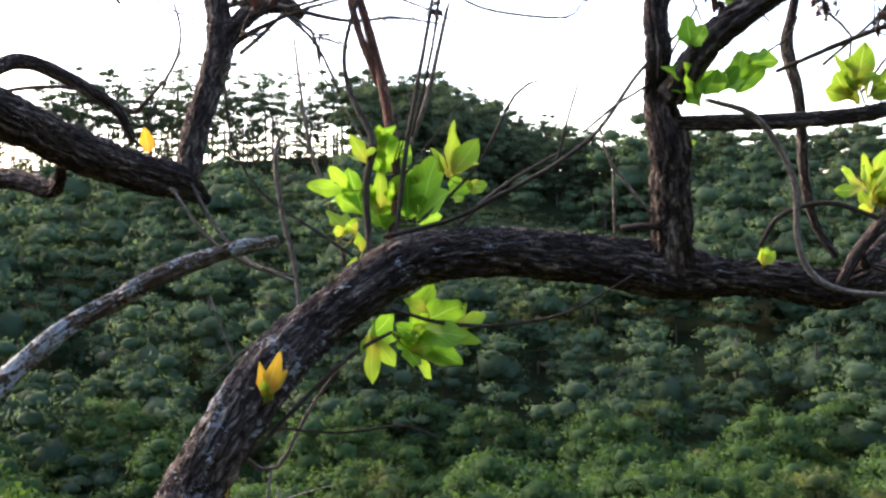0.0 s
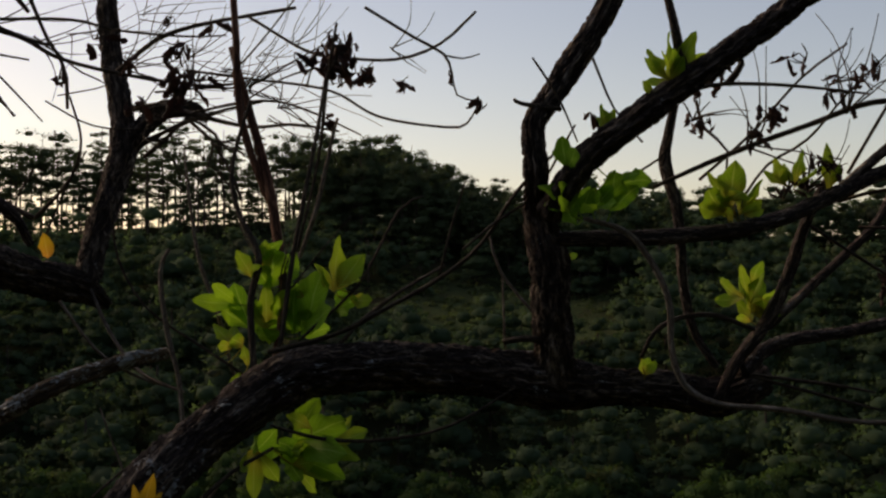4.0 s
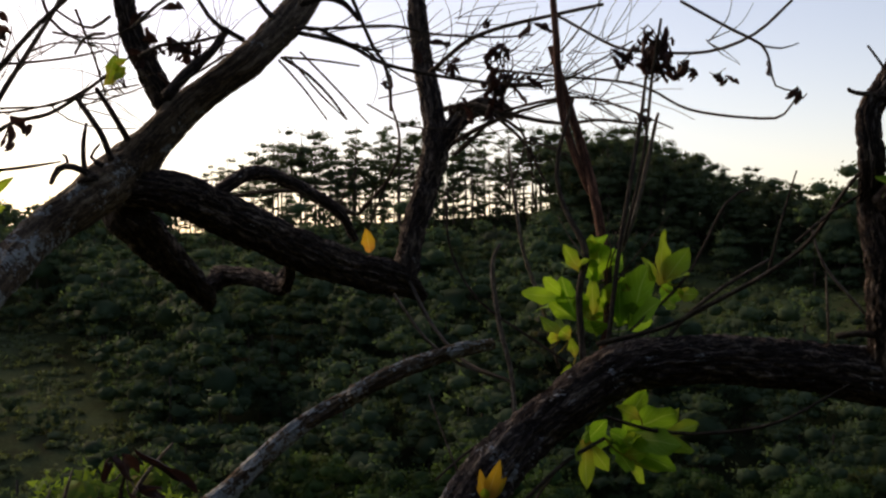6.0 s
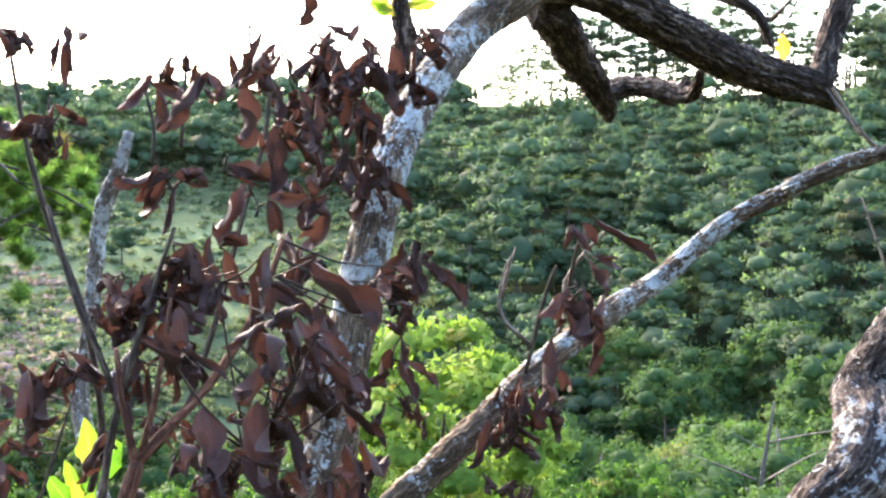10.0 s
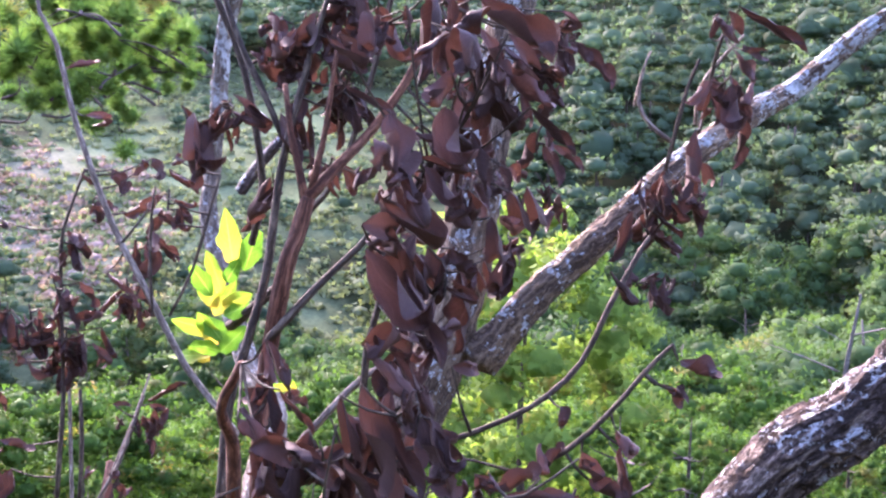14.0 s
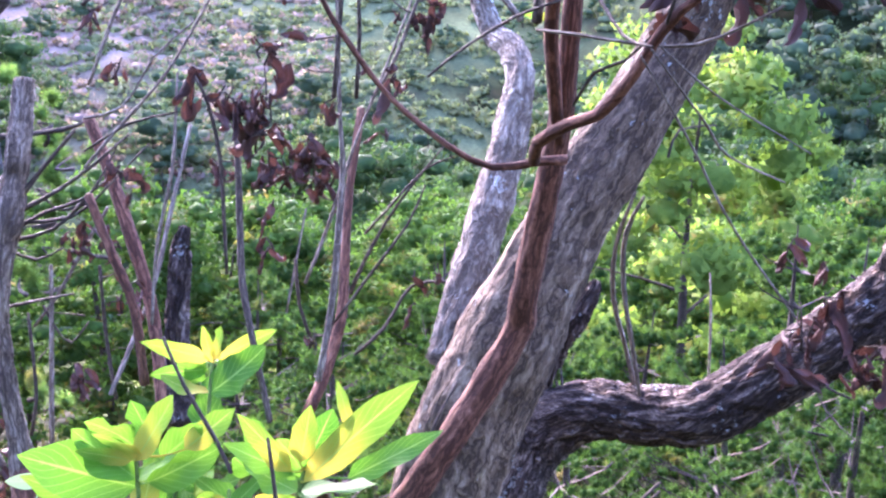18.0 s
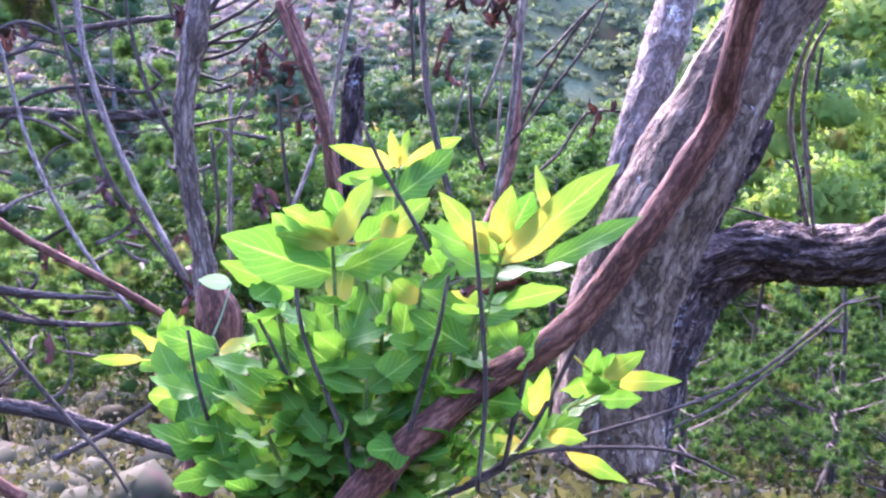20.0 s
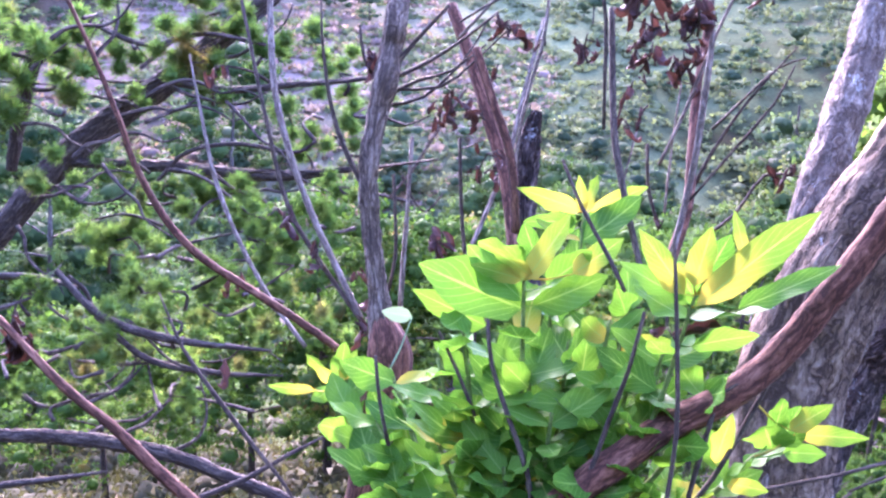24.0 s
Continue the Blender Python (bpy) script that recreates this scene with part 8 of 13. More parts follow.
limb(tree, "twig", BARK_TWIG, [(-0.093, 3.318, 2.938, 0.0016), (-0.084, 3.291, 2.967, 0.0014), (-0.065, 3.265, 2.991, 0.0010), (-0.036, 3.240, 3.005, 0.0009), (-0.004, 3.216, 3.008, 0.0008)])
limb(tree, "twig", BARK_TWIG, [(-0.098, 3.317, 2.933, 0.0016), (-0.079, 3.281, 2.991, 0.0014), (-0.067, 3.245, 3.048, 0.0010), (-0.056, 3.208, 3.104, 0.0008), (-0.046, 3.172, 3.158, 0.0008)])
limb(tree, "twig", BARK_TWIG, [(-0.645, 3.262, 3.009, 0.0016), (-0.617, 3.323, 3.039, 0.0014), (-0.590, 3.384, 3.066, 0.0011), (-0.563, 3.445, 3.102, 0.0009), (-0.533, 3.506, 3.133, 0.0009)])
limb(tree, "twig", BARK_TWIG, [(-0.643, 3.262, 3.001, 0.0016), (-0.578, 3.264, 2.992, 0.0014), (-0.514, 3.266, 2.989, 0.0010), (-0.449, 3.268, 2.976, 0.0009), (-0.385, 3.270, 2.965, 0.0009)])
limb(tree, "twig", BARK_TWIG, [(-0.640, 3.263, 3.004, 0.0016), (-0.591, 3.327, 3.034, 0.0014), (-0.537, 3.392, 3.057, 0.0011), (-0.483, 3.457, 3.083, 0.0009), (-0.427, 3.522, 3.081, 0.0009)])
limb(tree, "twig", BARK_TWIG, [(-0.643, 3.262, 3.013, 0.0016), (-0.595, 3.294, 2.999, 0.0014), (-0.545, 3.325, 2.998, 0.0011), (-0.494, 3.357, 2.995, 0.0009), (-0.440, 3.389, 2.999, 0.0009)])
limb(tree, "twig", BARK_TWIG, [(-0.734, 3.253, 3.068, 0.0016), (-0.687, 3.300, 3.086, 0.0014), (-0.640, 3.347, 3.112, 0.0011), (-0.598, 3.393, 3.150, 0.0009), (-0.555, 3.439, 3.190, 0.0009)])
limb(tree, "twig", BARK_TWIG, [(-0.749, 3.251, 3.067, 0.0016), (-0.682, 3.231, 3.068, 0.0014), (-0.616, 3.211, 3.071, 0.0010), (-0.550, 3.192, 3.064, 0.0009), (-0.486, 3.171, 3.061, 0.0009)])
limb(tree, "twig", BARK_TWIG, [(-0.739, 3.252, 3.065, 0.0016), (-0.715, 3.290, 3.077, 0.0014), (-0.690, 3.328, 3.078, 0.0011), (-0.664, 3.367, 3.076, 0.0009), (-0.643, 3.405, 3.064, 0.0009)])
limb(tree, "twig", BARK_TWIG, [(-0.733, 3.253, 3.062, 0.0016), (-0.729, 3.235, 3.028, 0.0014), (-0.726, 3.217, 2.994, 0.0010), (-0.735, 3.198, 2.964, 0.0009), (-0.750, 3.178, 2.938, 0.0009)])
limb(tree, "twig", BARK_TWIG, [(-0.543, 3.271, 3.120, 0.0016), (-0.536, 3.303, 3.188, 0.0014), (-0.537, 3.334, 3.261, 0.0011), (-0.547, 3.364, 3.335, 0.0009), (-0.565, 3.393, 3.410, 0.0009)])
limb(tree, "twig", BARK_TWIG, [(-0.539, 3.272, 3.131, 0.0016), (-0.490, 3.293, 3.157, 0.0014), (-0.438, 3.314, 3.166, 0.0011), (-0.383, 3.336, 3.177, 0.0009), (-0.329, 3.357, 3.184, 0.0009)])
limb(tree, "twig", BARK_TWIG, [(-0.552, 3.270, 3.113, 0.0016), (-0.483, 3.224, 3.094, 0.0013), (-0.417, 3.177, 3.084, 0.0010), (-0.351, 3.130, 3.074, 0.0008), (-0.290, 3.083, 3.082, 0.0008)])
limb(tree, "twig", BARK_TWIG, [(-0.554, 3.270, 3.126, 0.0016), (-0.500, 3.321, 3.142, 0.0014), (-0.444, 3.372, 3.152, 0.0011), (-0.389, 3.423, 3.176, 0.0009), (-0.330, 3.474, 3.192, 0.0009)])
limb(tree, "twig", BARK_TWIG, [(-1.791, 2.652, 2.797, 0.0015), (-1.800, 2.643, 2.824, 0.0012), (-1.814, 2.632, 2.849, 0.0009), (-1.828, 2.620, 2.872, 0.0008), (-1.843, 2.609, 2.895, 0.0008)])
limb(tree, "twig", BARK_TWIG, [(-1.803, 2.650, 2.787, 0.0015), (-1.785, 2.614, 2.812, 0.0012), (-1.763, 2.580, 2.837, 0.0009), (-1.737, 2.547, 2.861, 0.0008), (-1.705, 2.515, 2.883, 0.0008)])
limb(tree, "twig", BARK_TWIG, [(-1.797, 2.651, 2.797, 0.0015), (-1.817, 2.596, 2.814, 0.0012), (-1.836, 2.540, 2.825, 0.0009), (-1.857, 2.485, 2.825, 0.0008), (-1.877, 2.430, 2.805, 0.0007)])
limb(tree, "twig", BARK_TWIG, [(-1.800, 2.650, 2.786, 0.0015), (-1.850, 2.675, 2.787, 0.0013), (-1.900, 2.700, 2.792, 0.0010), (-1.950, 2.724, 2.787, 0.0008), (-1.998, 2.749, 2.779, 0.0008)])
limb(tree, "twig", BARK_TWIG, [(-1.841, 2.639, 2.860, 0.0015), (-1.888, 2.674, 2.884, 0.0013), (-1.935, 2.708, 2.906, 0.0010), (-1.981, 2.742, 2.931, 0.0008), (-2.031, 2.776, 2.954, 0.0008)])
limb(tree, "twig", BARK_TWIG, [(-1.837, 2.640, 2.866, 0.0015), (-1.831, 2.591, 2.882, 0.0012), (-1.820, 2.543, 2.898, 0.0009), (-1.806, 2.495, 2.916, 0.0008), (-1.797, 2.447, 2.930, 0.0007)])
limb(tree, "twig", BARK_TWIG, [(-1.837, 2.640, 2.869, 0.0015), (-1.898, 2.676, 2.904, 0.0013), (-1.958, 2.712, 2.938, 0.0010), (-2.012, 2.749, 2.982, 0.0008), (-2.067, 2.786, 3.025, 0.0009)])
limb(tree, "twig", BARK_TWIG, [(-1.847, 2.638, 2.874, 0.0015), (-1.865, 2.684, 2.920, 0.0013), (-1.884, 2.731, 2.968, 0.0010), (-1.896, 2.779, 3.016, 0.0008), (-1.905, 2.827, 3.064, 0.0009)])
limb(tree, "twig", BARK_TWIG, [(-1.720, 2.670, 2.867, 0.0015), (-1.713, 2.718, 2.897, 0.0013), (-1.699, 2.768, 2.916, 0.0010), (-1.682, 2.818, 2.922, 0.0008), (-1.666, 2.868, 2.916, 0.0008)])
limb(tree, "twig", BARK_TWIG, [(-1.722, 2.670, 2.876, 0.0015), (-1.718, 2.716, 2.904, 0.0013), (-1.707, 2.764, 2.920, 0.0010), (-1.693, 2.813, 2.928, 0.0008), (-1.682, 2.860, 2.922, 0.0008)])
limb(tree, "twig", BARK_TWIG, [(-1.725, 2.669, 2.864, 0.0015), (-1.686, 2.647, 2.884, 0.0012), (-1.642, 2.627, 2.895, 0.0009), (-1.596, 2.607, 2.899, 0.0008), (-1.550, 2.587, 2.892, 0.0008)])
limb(tree, "twig", BARK_TWIG, [(-1.732, 2.667, 2.876, 0.0015), (-1.763, 2.719, 2.921, 0.0013), (-1.794, 2.771, 2.969, 0.0010), (-1.818, 2.825, 3.019, 0.0008), (-1.833, 2.881, 3.066, 0.0009)])
limb(tree, "twig", BARK_TWIG, [(-1.673, 2.682, 2.838, 0.0015), (-1.661, 2.678, 2.869, 0.0012), (-1.643, 2.676, 2.897, 0.0009), (-1.617, 2.675, 2.920, 0.0008), (-1.591, 2.674, 2.942, 0.0008)])
limb(tree, "twig", BARK_TWIG, [(-1.666, 2.684, 2.847, 0.0015), (-1.620, 2.634, 2.878, 0.0012), (-1.577, 2.583, 2.910, 0.0009), (-1.551, 2.528, 2.941, 0.0008), (-1.537, 2.471, 2.967, 0.0007)])
limb(tree, "twig", BARK_TWIG, [(-1.672, 2.682, 2.845, 0.0015), (-1.643, 2.683, 2.874, 0.0012), (-1.620, 2.682, 2.906, 0.0009), (-1.600, 2.680, 2.940, 0.0008), (-1.577, 2.679, 2.971, 0.0008)])
limb(tree, "twig", BARK_TWIG, [(-1.677, 2.681, 2.839, 0.0015), (-1.646, 2.673, 2.860, 0.0012), (-1.621, 2.662, 2.887, 0.0009), (-1.596, 2.652, 2.915, 0.0008), (-1.575, 2.641, 2.943, 0.0008)])
limb(tree, "twig", BARK_TWIG, [(-1.756, 2.660, 2.956, 0.0015), (-1.777, 2.672, 2.983, 0.0013), (-1.799, 2.684, 3.010, 0.0010), (-1.824, 2.695, 3.034, 0.0008), (-1.847, 2.706, 3.059, 0.0008)])
limb(tree, "twig", BARK_TWIG, [(-1.755, 2.661, 2.961, 0.0015), (-1.721, 2.656, 2.989, 0.0012), (-1.682, 2.653, 3.012, 0.0009), (-1.640, 2.650, 3.023, 0.0008), (-1.594, 2.649, 3.024, 0.0008)])
limb(tree, "twig", BARK_TWIG, [(-1.761, 2.659, 2.955, 0.0015), (-1.722, 2.621, 2.980, 0.0012), (-1.687, 2.582, 3.004, 0.0009), (-1.653, 2.543, 3.024, 0.0008), (-1.627, 2.502, 3.048, 0.0008)])
limb(tree, "twig", BARK_TWIG, [(-1.762, 2.659, 2.949, 0.0015), (-1.795, 2.670, 2.981, 0.0013), (-1.834, 2.680, 3.005, 0.0010), (-1.881, 2.688, 3.014, 0.0008), (-1.927, 2.696, 3.017, 0.0008)])
limb(tree, "twig", BARK_TWIG, [(-1.887, 2.627, 2.916, 0.0015), (-1.937, 2.619, 2.934, 0.0013), (-1.987, 2.611, 2.955, 0.0010), (-2.038, 2.603, 2.966, 0.0008), (-2.091, 2.594, 2.967, 0.0008)])
limb(tree, "twig", BARK_TWIG, [(-1.879, 2.630, 2.918, 0.0015), (-1.920, 2.644, 2.935, 0.0013), (-1.965, 2.658, 2.951, 0.0010), (-2.008, 2.673, 2.964, 0.0008), (-2.055, 2.686, 2.970, 0.0008)])
limb(tree, "twig", BARK_TWIG, [(-1.884, 2.628, 2.912, 0.0015), (-1.867, 2.601, 2.959, 0.0012), (-1.855, 2.572, 3.005, 0.0009), (-1.843, 2.543, 3.049, 0.0008), (-1.835, 2.514, 3.091, 0.0008)])
limb(tree, "twig", BARK_TWIG, [(-1.890, 2.627, 2.904, 0.0015), (-1.880, 2.565, 2.908, 0.0012), (-1.867, 2.504, 2.912, 0.0009), (-1.854, 2.443, 2.914, 0.0008), (-1.838, 2.382, 2.920, 0.0007)])
limb(tree, "twig", BARK_TWIG, [(-1.540, 2.715, 2.961, 0.0015), (-1.527, 2.680, 2.988, 0.0012), (-1.521, 2.642, 3.013, 0.0009), (-1.515, 2.605, 3.036, 0.0008), (-1.518, 2.566, 3.054, 0.0008)])
limb(tree, "twig", BARK_TWIG, [(-1.547, 2.713, 2.962, 0.0015), (-1.582, 2.740, 3.021, 0.0013), (-1.620, 2.766, 3.077, 0.0010), (-1.674, 2.789, 3.126, 0.0008), (-1.743, 2.807, 3.155, 0.0008)])
limb(tree, "twig", BARK_TWIG, [(-1.541, 2.715, 2.958, 0.0015), (-1.488, 2.697, 2.980, 0.0012), (-1.433, 2.680, 2.997, 0.0009), (-1.374, 2.664, 3.001, 0.0008), (-1.315, 2.648, 2.984, 0.0008)])
limb(tree, "twig", BARK_TWIG, [(-1.535, 2.716, 2.953, 0.0015), (-1.552, 2.739, 3.006, 0.0013), (-1.571, 2.761, 3.059, 0.0010), (-1.589, 2.783, 3.114, 0.0008), (-1.612, 2.804, 3.169, 0.0008)])
limb(tree, "twig", BARK_TWIG, [(-1.400, 2.751, 2.863, 0.0015), (-1.334, 2.716, 2.880, 0.0012), (-1.264, 2.681, 2.885, 0.0009), (-1.197, 2.646, 2.888, 0.0008), (-1.130, 2.610, 2.880, 0.0007)])
limb(tree, "twig", BARK_TWIG, [(-1.397, 2.752, 2.847, 0.0015), (-1.374, 2.798, 2.844, 0.0013), (-1.357, 2.843, 2.823, 0.0010), (-1.338, 2.889, 2.802, 0.0008), (-1.324, 2.933, 2.775, 0.0008)])
limb(tree, "twig", BARK_TWIG, [(-1.402, 2.751, 2.853, 0.0015), (-1.353, 2.758, 2.828, 0.0012), (-1.307, 2.764, 2.799, 0.0009), (-1.268, 2.768, 2.761, 0.0008), (-1.234, 2.771, 2.719, 0.0008)])
limb(tree, "twig", BARK_TWIG, [(-1.398, 2.752, 2.857, 0.0015), (-1.384, 2.812, 2.864, 0.0013), (-1.369, 2.873, 2.876, 0.0010), (-1.355, 2.933, 2.895, 0.0008), (-1.339, 2.994, 2.914, 0.0009)])
limb(tree, "twig", BARK_TWIG, [(-1.277, 2.782, 2.953, 0.0015), (-1.301, 2.840, 2.992, 0.0013), (-1.330, 2.897, 3.031, 0.0010), (-1.364, 2.953, 3.070, 0.0008), (-1.396, 3.008, 3.107, 0.0009)])
limb(tree, "twig", BARK_TWIG, [(-1.265, 2.785, 2.956, 0.0015), (-1.238, 2.823, 2.983, 0.0013), (-1.211, 2.861, 3.013, 0.0010), (-1.187, 2.899, 3.048, 0.0008), (-1.166, 2.935, 3.087, 0.0008)])
limb(tree, "twig", BARK_TWIG, [(-1.266, 2.785, 2.961, 0.0015), (-1.251, 2.765, 2.993, 0.0012), (-1.234, 2.745, 3.023, 0.0009), (-1.216, 2.726, 3.053, 0.0008), (-1.188, 2.710, 3.077, 0.0008)])
limb(tree, "twig", BARK_TWIG, [(-1.276, 2.782, 2.956, 0.0015), (-1.235, 2.780, 2.985, 0.0012), (-1.201, 2.776, 3.019, 0.0009), (-1.167, 2.772, 3.052, 0.0008), (-1.134, 2.768, 3.086, 0.0008)])
limb(tree, "twig", BARK_TWIG, [(-1.351, 2.763, 2.957, 0.0015), (-1.325, 2.718, 3.001, 0.0012), (-1.293, 2.674, 3.041, 0.0009), (-1.251, 2.632, 3.078, 0.0008), (-1.211, 2.591, 3.113, 0.0007)])
limb(tree, "twig", BARK_TWIG, [(-1.349, 2.764, 2.953, 0.0015), (-1.379, 2.761, 2.976, 0.0013), (-1.412, 2.759, 2.997, 0.0010), (-1.447, 2.755, 3.013, 0.0008), (-1.484, 2.751, 3.029, 0.0008)])
limb(tree, "twig", BARK_TWIG, [(-1.350, 2.763, 2.962, 0.0015), (-1.393, 2.742, 2.977, 0.0012), (-1.439, 2.721, 2.981, 0.0009), (-1.483, 2.700, 2.991, 0.0008), (-1.527, 2.680, 2.999, 0.0008)])
limb(tree, "twig", BARK_TWIG, [(-1.353, 2.762, 2.965, 0.0015), (-1.419, 2.807, 2.992, 0.0013), (-1.489, 2.851, 3.011, 0.0010), (-1.560, 2.895, 3.019, 0.0008), (-1.633, 2.938, 3.032, 0.0009)])
limb(tree, "twig", BARK_TWIG, [(-1.105, 2.825, 2.956, 0.0015), (-1.091, 2.867, 2.972, 0.0013), (-1.077, 2.909, 2.991, 0.0010), (-1.063, 2.951, 3.012, 0.0008), (-1.047, 2.993, 3.024, 0.0008)])
limb(tree, "twig", BARK_TWIG, [(-1.095, 2.828, 2.957, 0.0015), (-1.095, 2.824, 3.009, 0.0012), (-1.096, 2.820, 3.059, 0.0009), (-1.099, 2.815, 3.110, 0.0008), (-1.122, 2.805, 3.155, 0.0008)])
limb(tree, "twig", BARK_TWIG, [(-1.095, 2.828, 2.960, 0.0015), (-1.074, 2.778, 2.996, 0.0012), (-1.048, 2.729, 3.028, 0.0009), (-1.016, 2.682, 3.057, 0.0008), (-0.985, 2.634, 3.086, 0.0007)])
limb(tree, "twig", BARK_TWIG, [(-1.102, 2.826, 2.967, 0.0015), (-1.083, 2.808, 2.990, 0.0012), (-1.069, 2.789, 3.013, 0.0009), (-1.053, 2.771, 3.033, 0.0008), (-1.041, 2.752, 3.056, 0.0008)])
limb(tree, "twig", BARK_TWIG, [(-1.171, 2.809, 2.986, 0.0015), (-1.168, 2.792, 3.017, 0.0012), (-1.165, 2.776, 3.045, 0.0009), (-1.170, 2.757, 3.073, 0.0008), (-1.188, 2.736, 3.094, 0.0008)])
limb(tree, "twig", BARK_TWIG, [(-1.166, 2.810, 2.994, 0.0015), (-1.139, 2.833, 3.001, 0.0013), (-1.114, 2.856, 3.020, 0.0010), (-1.094, 2.877, 3.045, 0.0008), (-1.074, 2.899, 3.071, 0.0008)])
limb(tree, "twig", BARK_TWIG, [(-1.169, 2.809, 2.980, 0.0015), (-1.116, 2.784, 2.975, 0.0012), (-1.065, 2.759, 2.963, 0.0009), (-1.013, 2.733, 2.951, 0.0008), (-0.966, 2.707, 2.934, 0.0008)])
limb(tree, "twig", BARK_TWIG, [(-1.176, 2.807, 2.989, 0.0015), (-1.140, 2.800, 3.009, 0.0012), (-1.106, 2.791, 3.034, 0.0009), (-1.079, 2.782, 3.061, 0.0008), (-1.059, 2.770, 3.094, 0.0008)])
limb(tree, "twig", BARK_TWIG, [(-1.704, 2.675, 2.743, 0.0015), (-1.712, 2.697, 2.774, 0.0013), (-1.722, 2.718, 2.806, 0.0010), (-1.736, 2.739, 2.837, 0.0008), (-1.760, 2.757, 2.867, 0.0008)])
limb(tree, "twig", BARK_TWIG, [(-1.701, 2.676, 2.741, 0.0015), (-1.693, 2.722, 2.777, 0.0013), (-1.680, 2.770, 2.810, 0.0010), (-1.659, 2.820, 2.830, 0.0008), (-1.636, 2.871, 2.835, 0.0008)])
limb(tree, "twig", BARK_TWIG, [(-1.698, 2.676, 2.735, 0.0015), (-1.646, 2.625, 2.757, 0.0012), (-1.600, 2.573, 2.780, 0.0009), (-1.559, 2.519, 2.805, 0.0008), (-1.530, 2.462, 2.830, 0.0007)])
limb(tree, "twig", BARK_TWIG, [(-1.703, 2.675, 2.733, 0.0015), (-1.646, 2.675, 2.726, 0.0012), (-1.590, 2.675, 2.712, 0.0009), (-1.541, 2.673, 2.680, 0.0008), (-1.500, 2.669, 2.641, 0.0008)])
limb(tree, "twig", BARK_TWIG, [(-1.801, 2.651, 2.700, 0.0015), (-1.831, 2.614, 2.675, 0.0012), (-1.855, 2.578, 2.643, 0.0009), (-1.874, 2.544, 2.605, 0.0008), (-1.882, 2.513, 2.559, 0.0008)])
limb(tree, "twig", BARK_TWIG, [(-1.798, 2.651, 2.699, 0.0015), (-1.817, 2.597, 2.692, 0.0012), (-1.836, 2.543, 2.688, 0.0009), (-1.853, 2.489, 2.688, 0.0008), (-1.866, 2.436, 2.696, 0.0008)])
limb(tree, "twig", BARK_TWIG, [(-1.794, 2.652, 2.699, 0.0015), (-1.857, 2.683, 2.703, 0.0013), (-1.918, 2.714, 2.691, 0.0010), (-1.975, 2.746, 2.669, 0.0008), (-2.024, 2.780, 2.640, 0.0008)])
limb(tree, "twig", BARK_TWIG, [(-1.801, 2.651, 2.711, 0.0015), (-1.852, 2.693, 2.742, 0.0013), (-1.902, 2.736, 2.777, 0.0010), (-1.947, 2.780, 2.816, 0.0008), (-1.993, 2.824, 2.856, 0.0009)])
live(tree, (-0.205, 2.703, 2.340), (-0.319, 2.691, 2.347), 0.038)
live(tree, (-0.205, 2.703, 2.340), (-0.262, 2.576, 2.396), 0.032)
live(tree, (-0.205, 2.703, 2.340), (-0.275, 2.798, 2.304), 0.028)
live(tree, (-0.179, 2.701, 2.284), (-0.217, 2.695, 2.389), 0.049)
live(tree, (-0.179, 2.701, 2.284), (-0.256, 2.717, 2.333), 0.041)
live(tree, (-0.179, 2.701, 2.284), (-0.160, 2.672, 2.350), 0.036)
live(tree, (-0.134, 2.704, 2.376), (-0.131, 2.715, 2.483), 0.066)
live(tree, (-0.134, 2.704, 2.376), (-0.082, 2.784, 2.446), 0.055)
live(tree, (-0.134, 2.704, 2.376), (-0.166, 2.649, 2.429), 0.048)
live(tree, (-0.058, 2.701, 2.279), (-0.008, 2.667, 2.420), 0.076)
live(tree, (-0.058, 2.701, 2.279), (-0.098, 2.760, 2.396), 0.063)
live(tree, (-0.058, 2.701, 2.279), (0.016, 2.578, 2.332), 0.055)
live(tree, (-0.081, 2.701, 2.271), (-0.083, 2.704, 2.375), 0.052)
live(tree, (-0.081, 2.701, 2.271), (-0.032, 2.703, 2.338), 0.044)
live(tree, (-0.081, 2.701, 2.271), (-0.118, 2.702, 2.323), 0.038)
live(tree, (-0.115, 2.700, 2.265), (-0.168, 2.740, 2.308), 0.042)
live(tree, (-0.115, 2.700, 2.265), (-0.165, 2.645, 2.269), 0.035)
live(tree, (-0.115, 2.700, 2.265), (-0.131, 2.827, 2.304), 0.031)
live(tree, (-0.158, 2.700, 2.260), (-0.122, 2.695, 2.306), 0.042)
live(tree, (-0.158, 2.700, 2.260), (-0.110, 2.623, 2.273), 0.035)
live(tree, (-0.158, 2.700, 2.260), (-0.159, 2.759, 2.295), 0.031)
live(tree, (-0.110, 2.702, 2.299), (-0.072, 2.714, 2.392), 0.042)
live(tree, (-0.110, 2.702, 2.299), (-0.130, 2.690, 2.376), 0.035)
live(tree, (-0.110, 2.702, 2.299), (-0.060, 2.734, 2.333), 0.031)
live(tree, (-0.058, 2.700, 2.263), (-0.026, 2.714, 2.320), 0.038)
live(tree, (-0.058, 2.700, 2.263), (-0.011, 2.830, 2.283), 0.032)
live(tree, (-0.058, 2.700, 2.263), (-0.059, 2.606, 2.303), 0.028)
live(tree, (0.015, 2.703, 2.325), (0.071, 2.684, 2.354), 0.032)
live(tree, (0.015, 2.703, 2.325), (0.037, 2.732, 2.371), 0.027)
live(tree, (0.015, 2.703, 2.325), (0.053, 2.640, 2.320), 0.023)
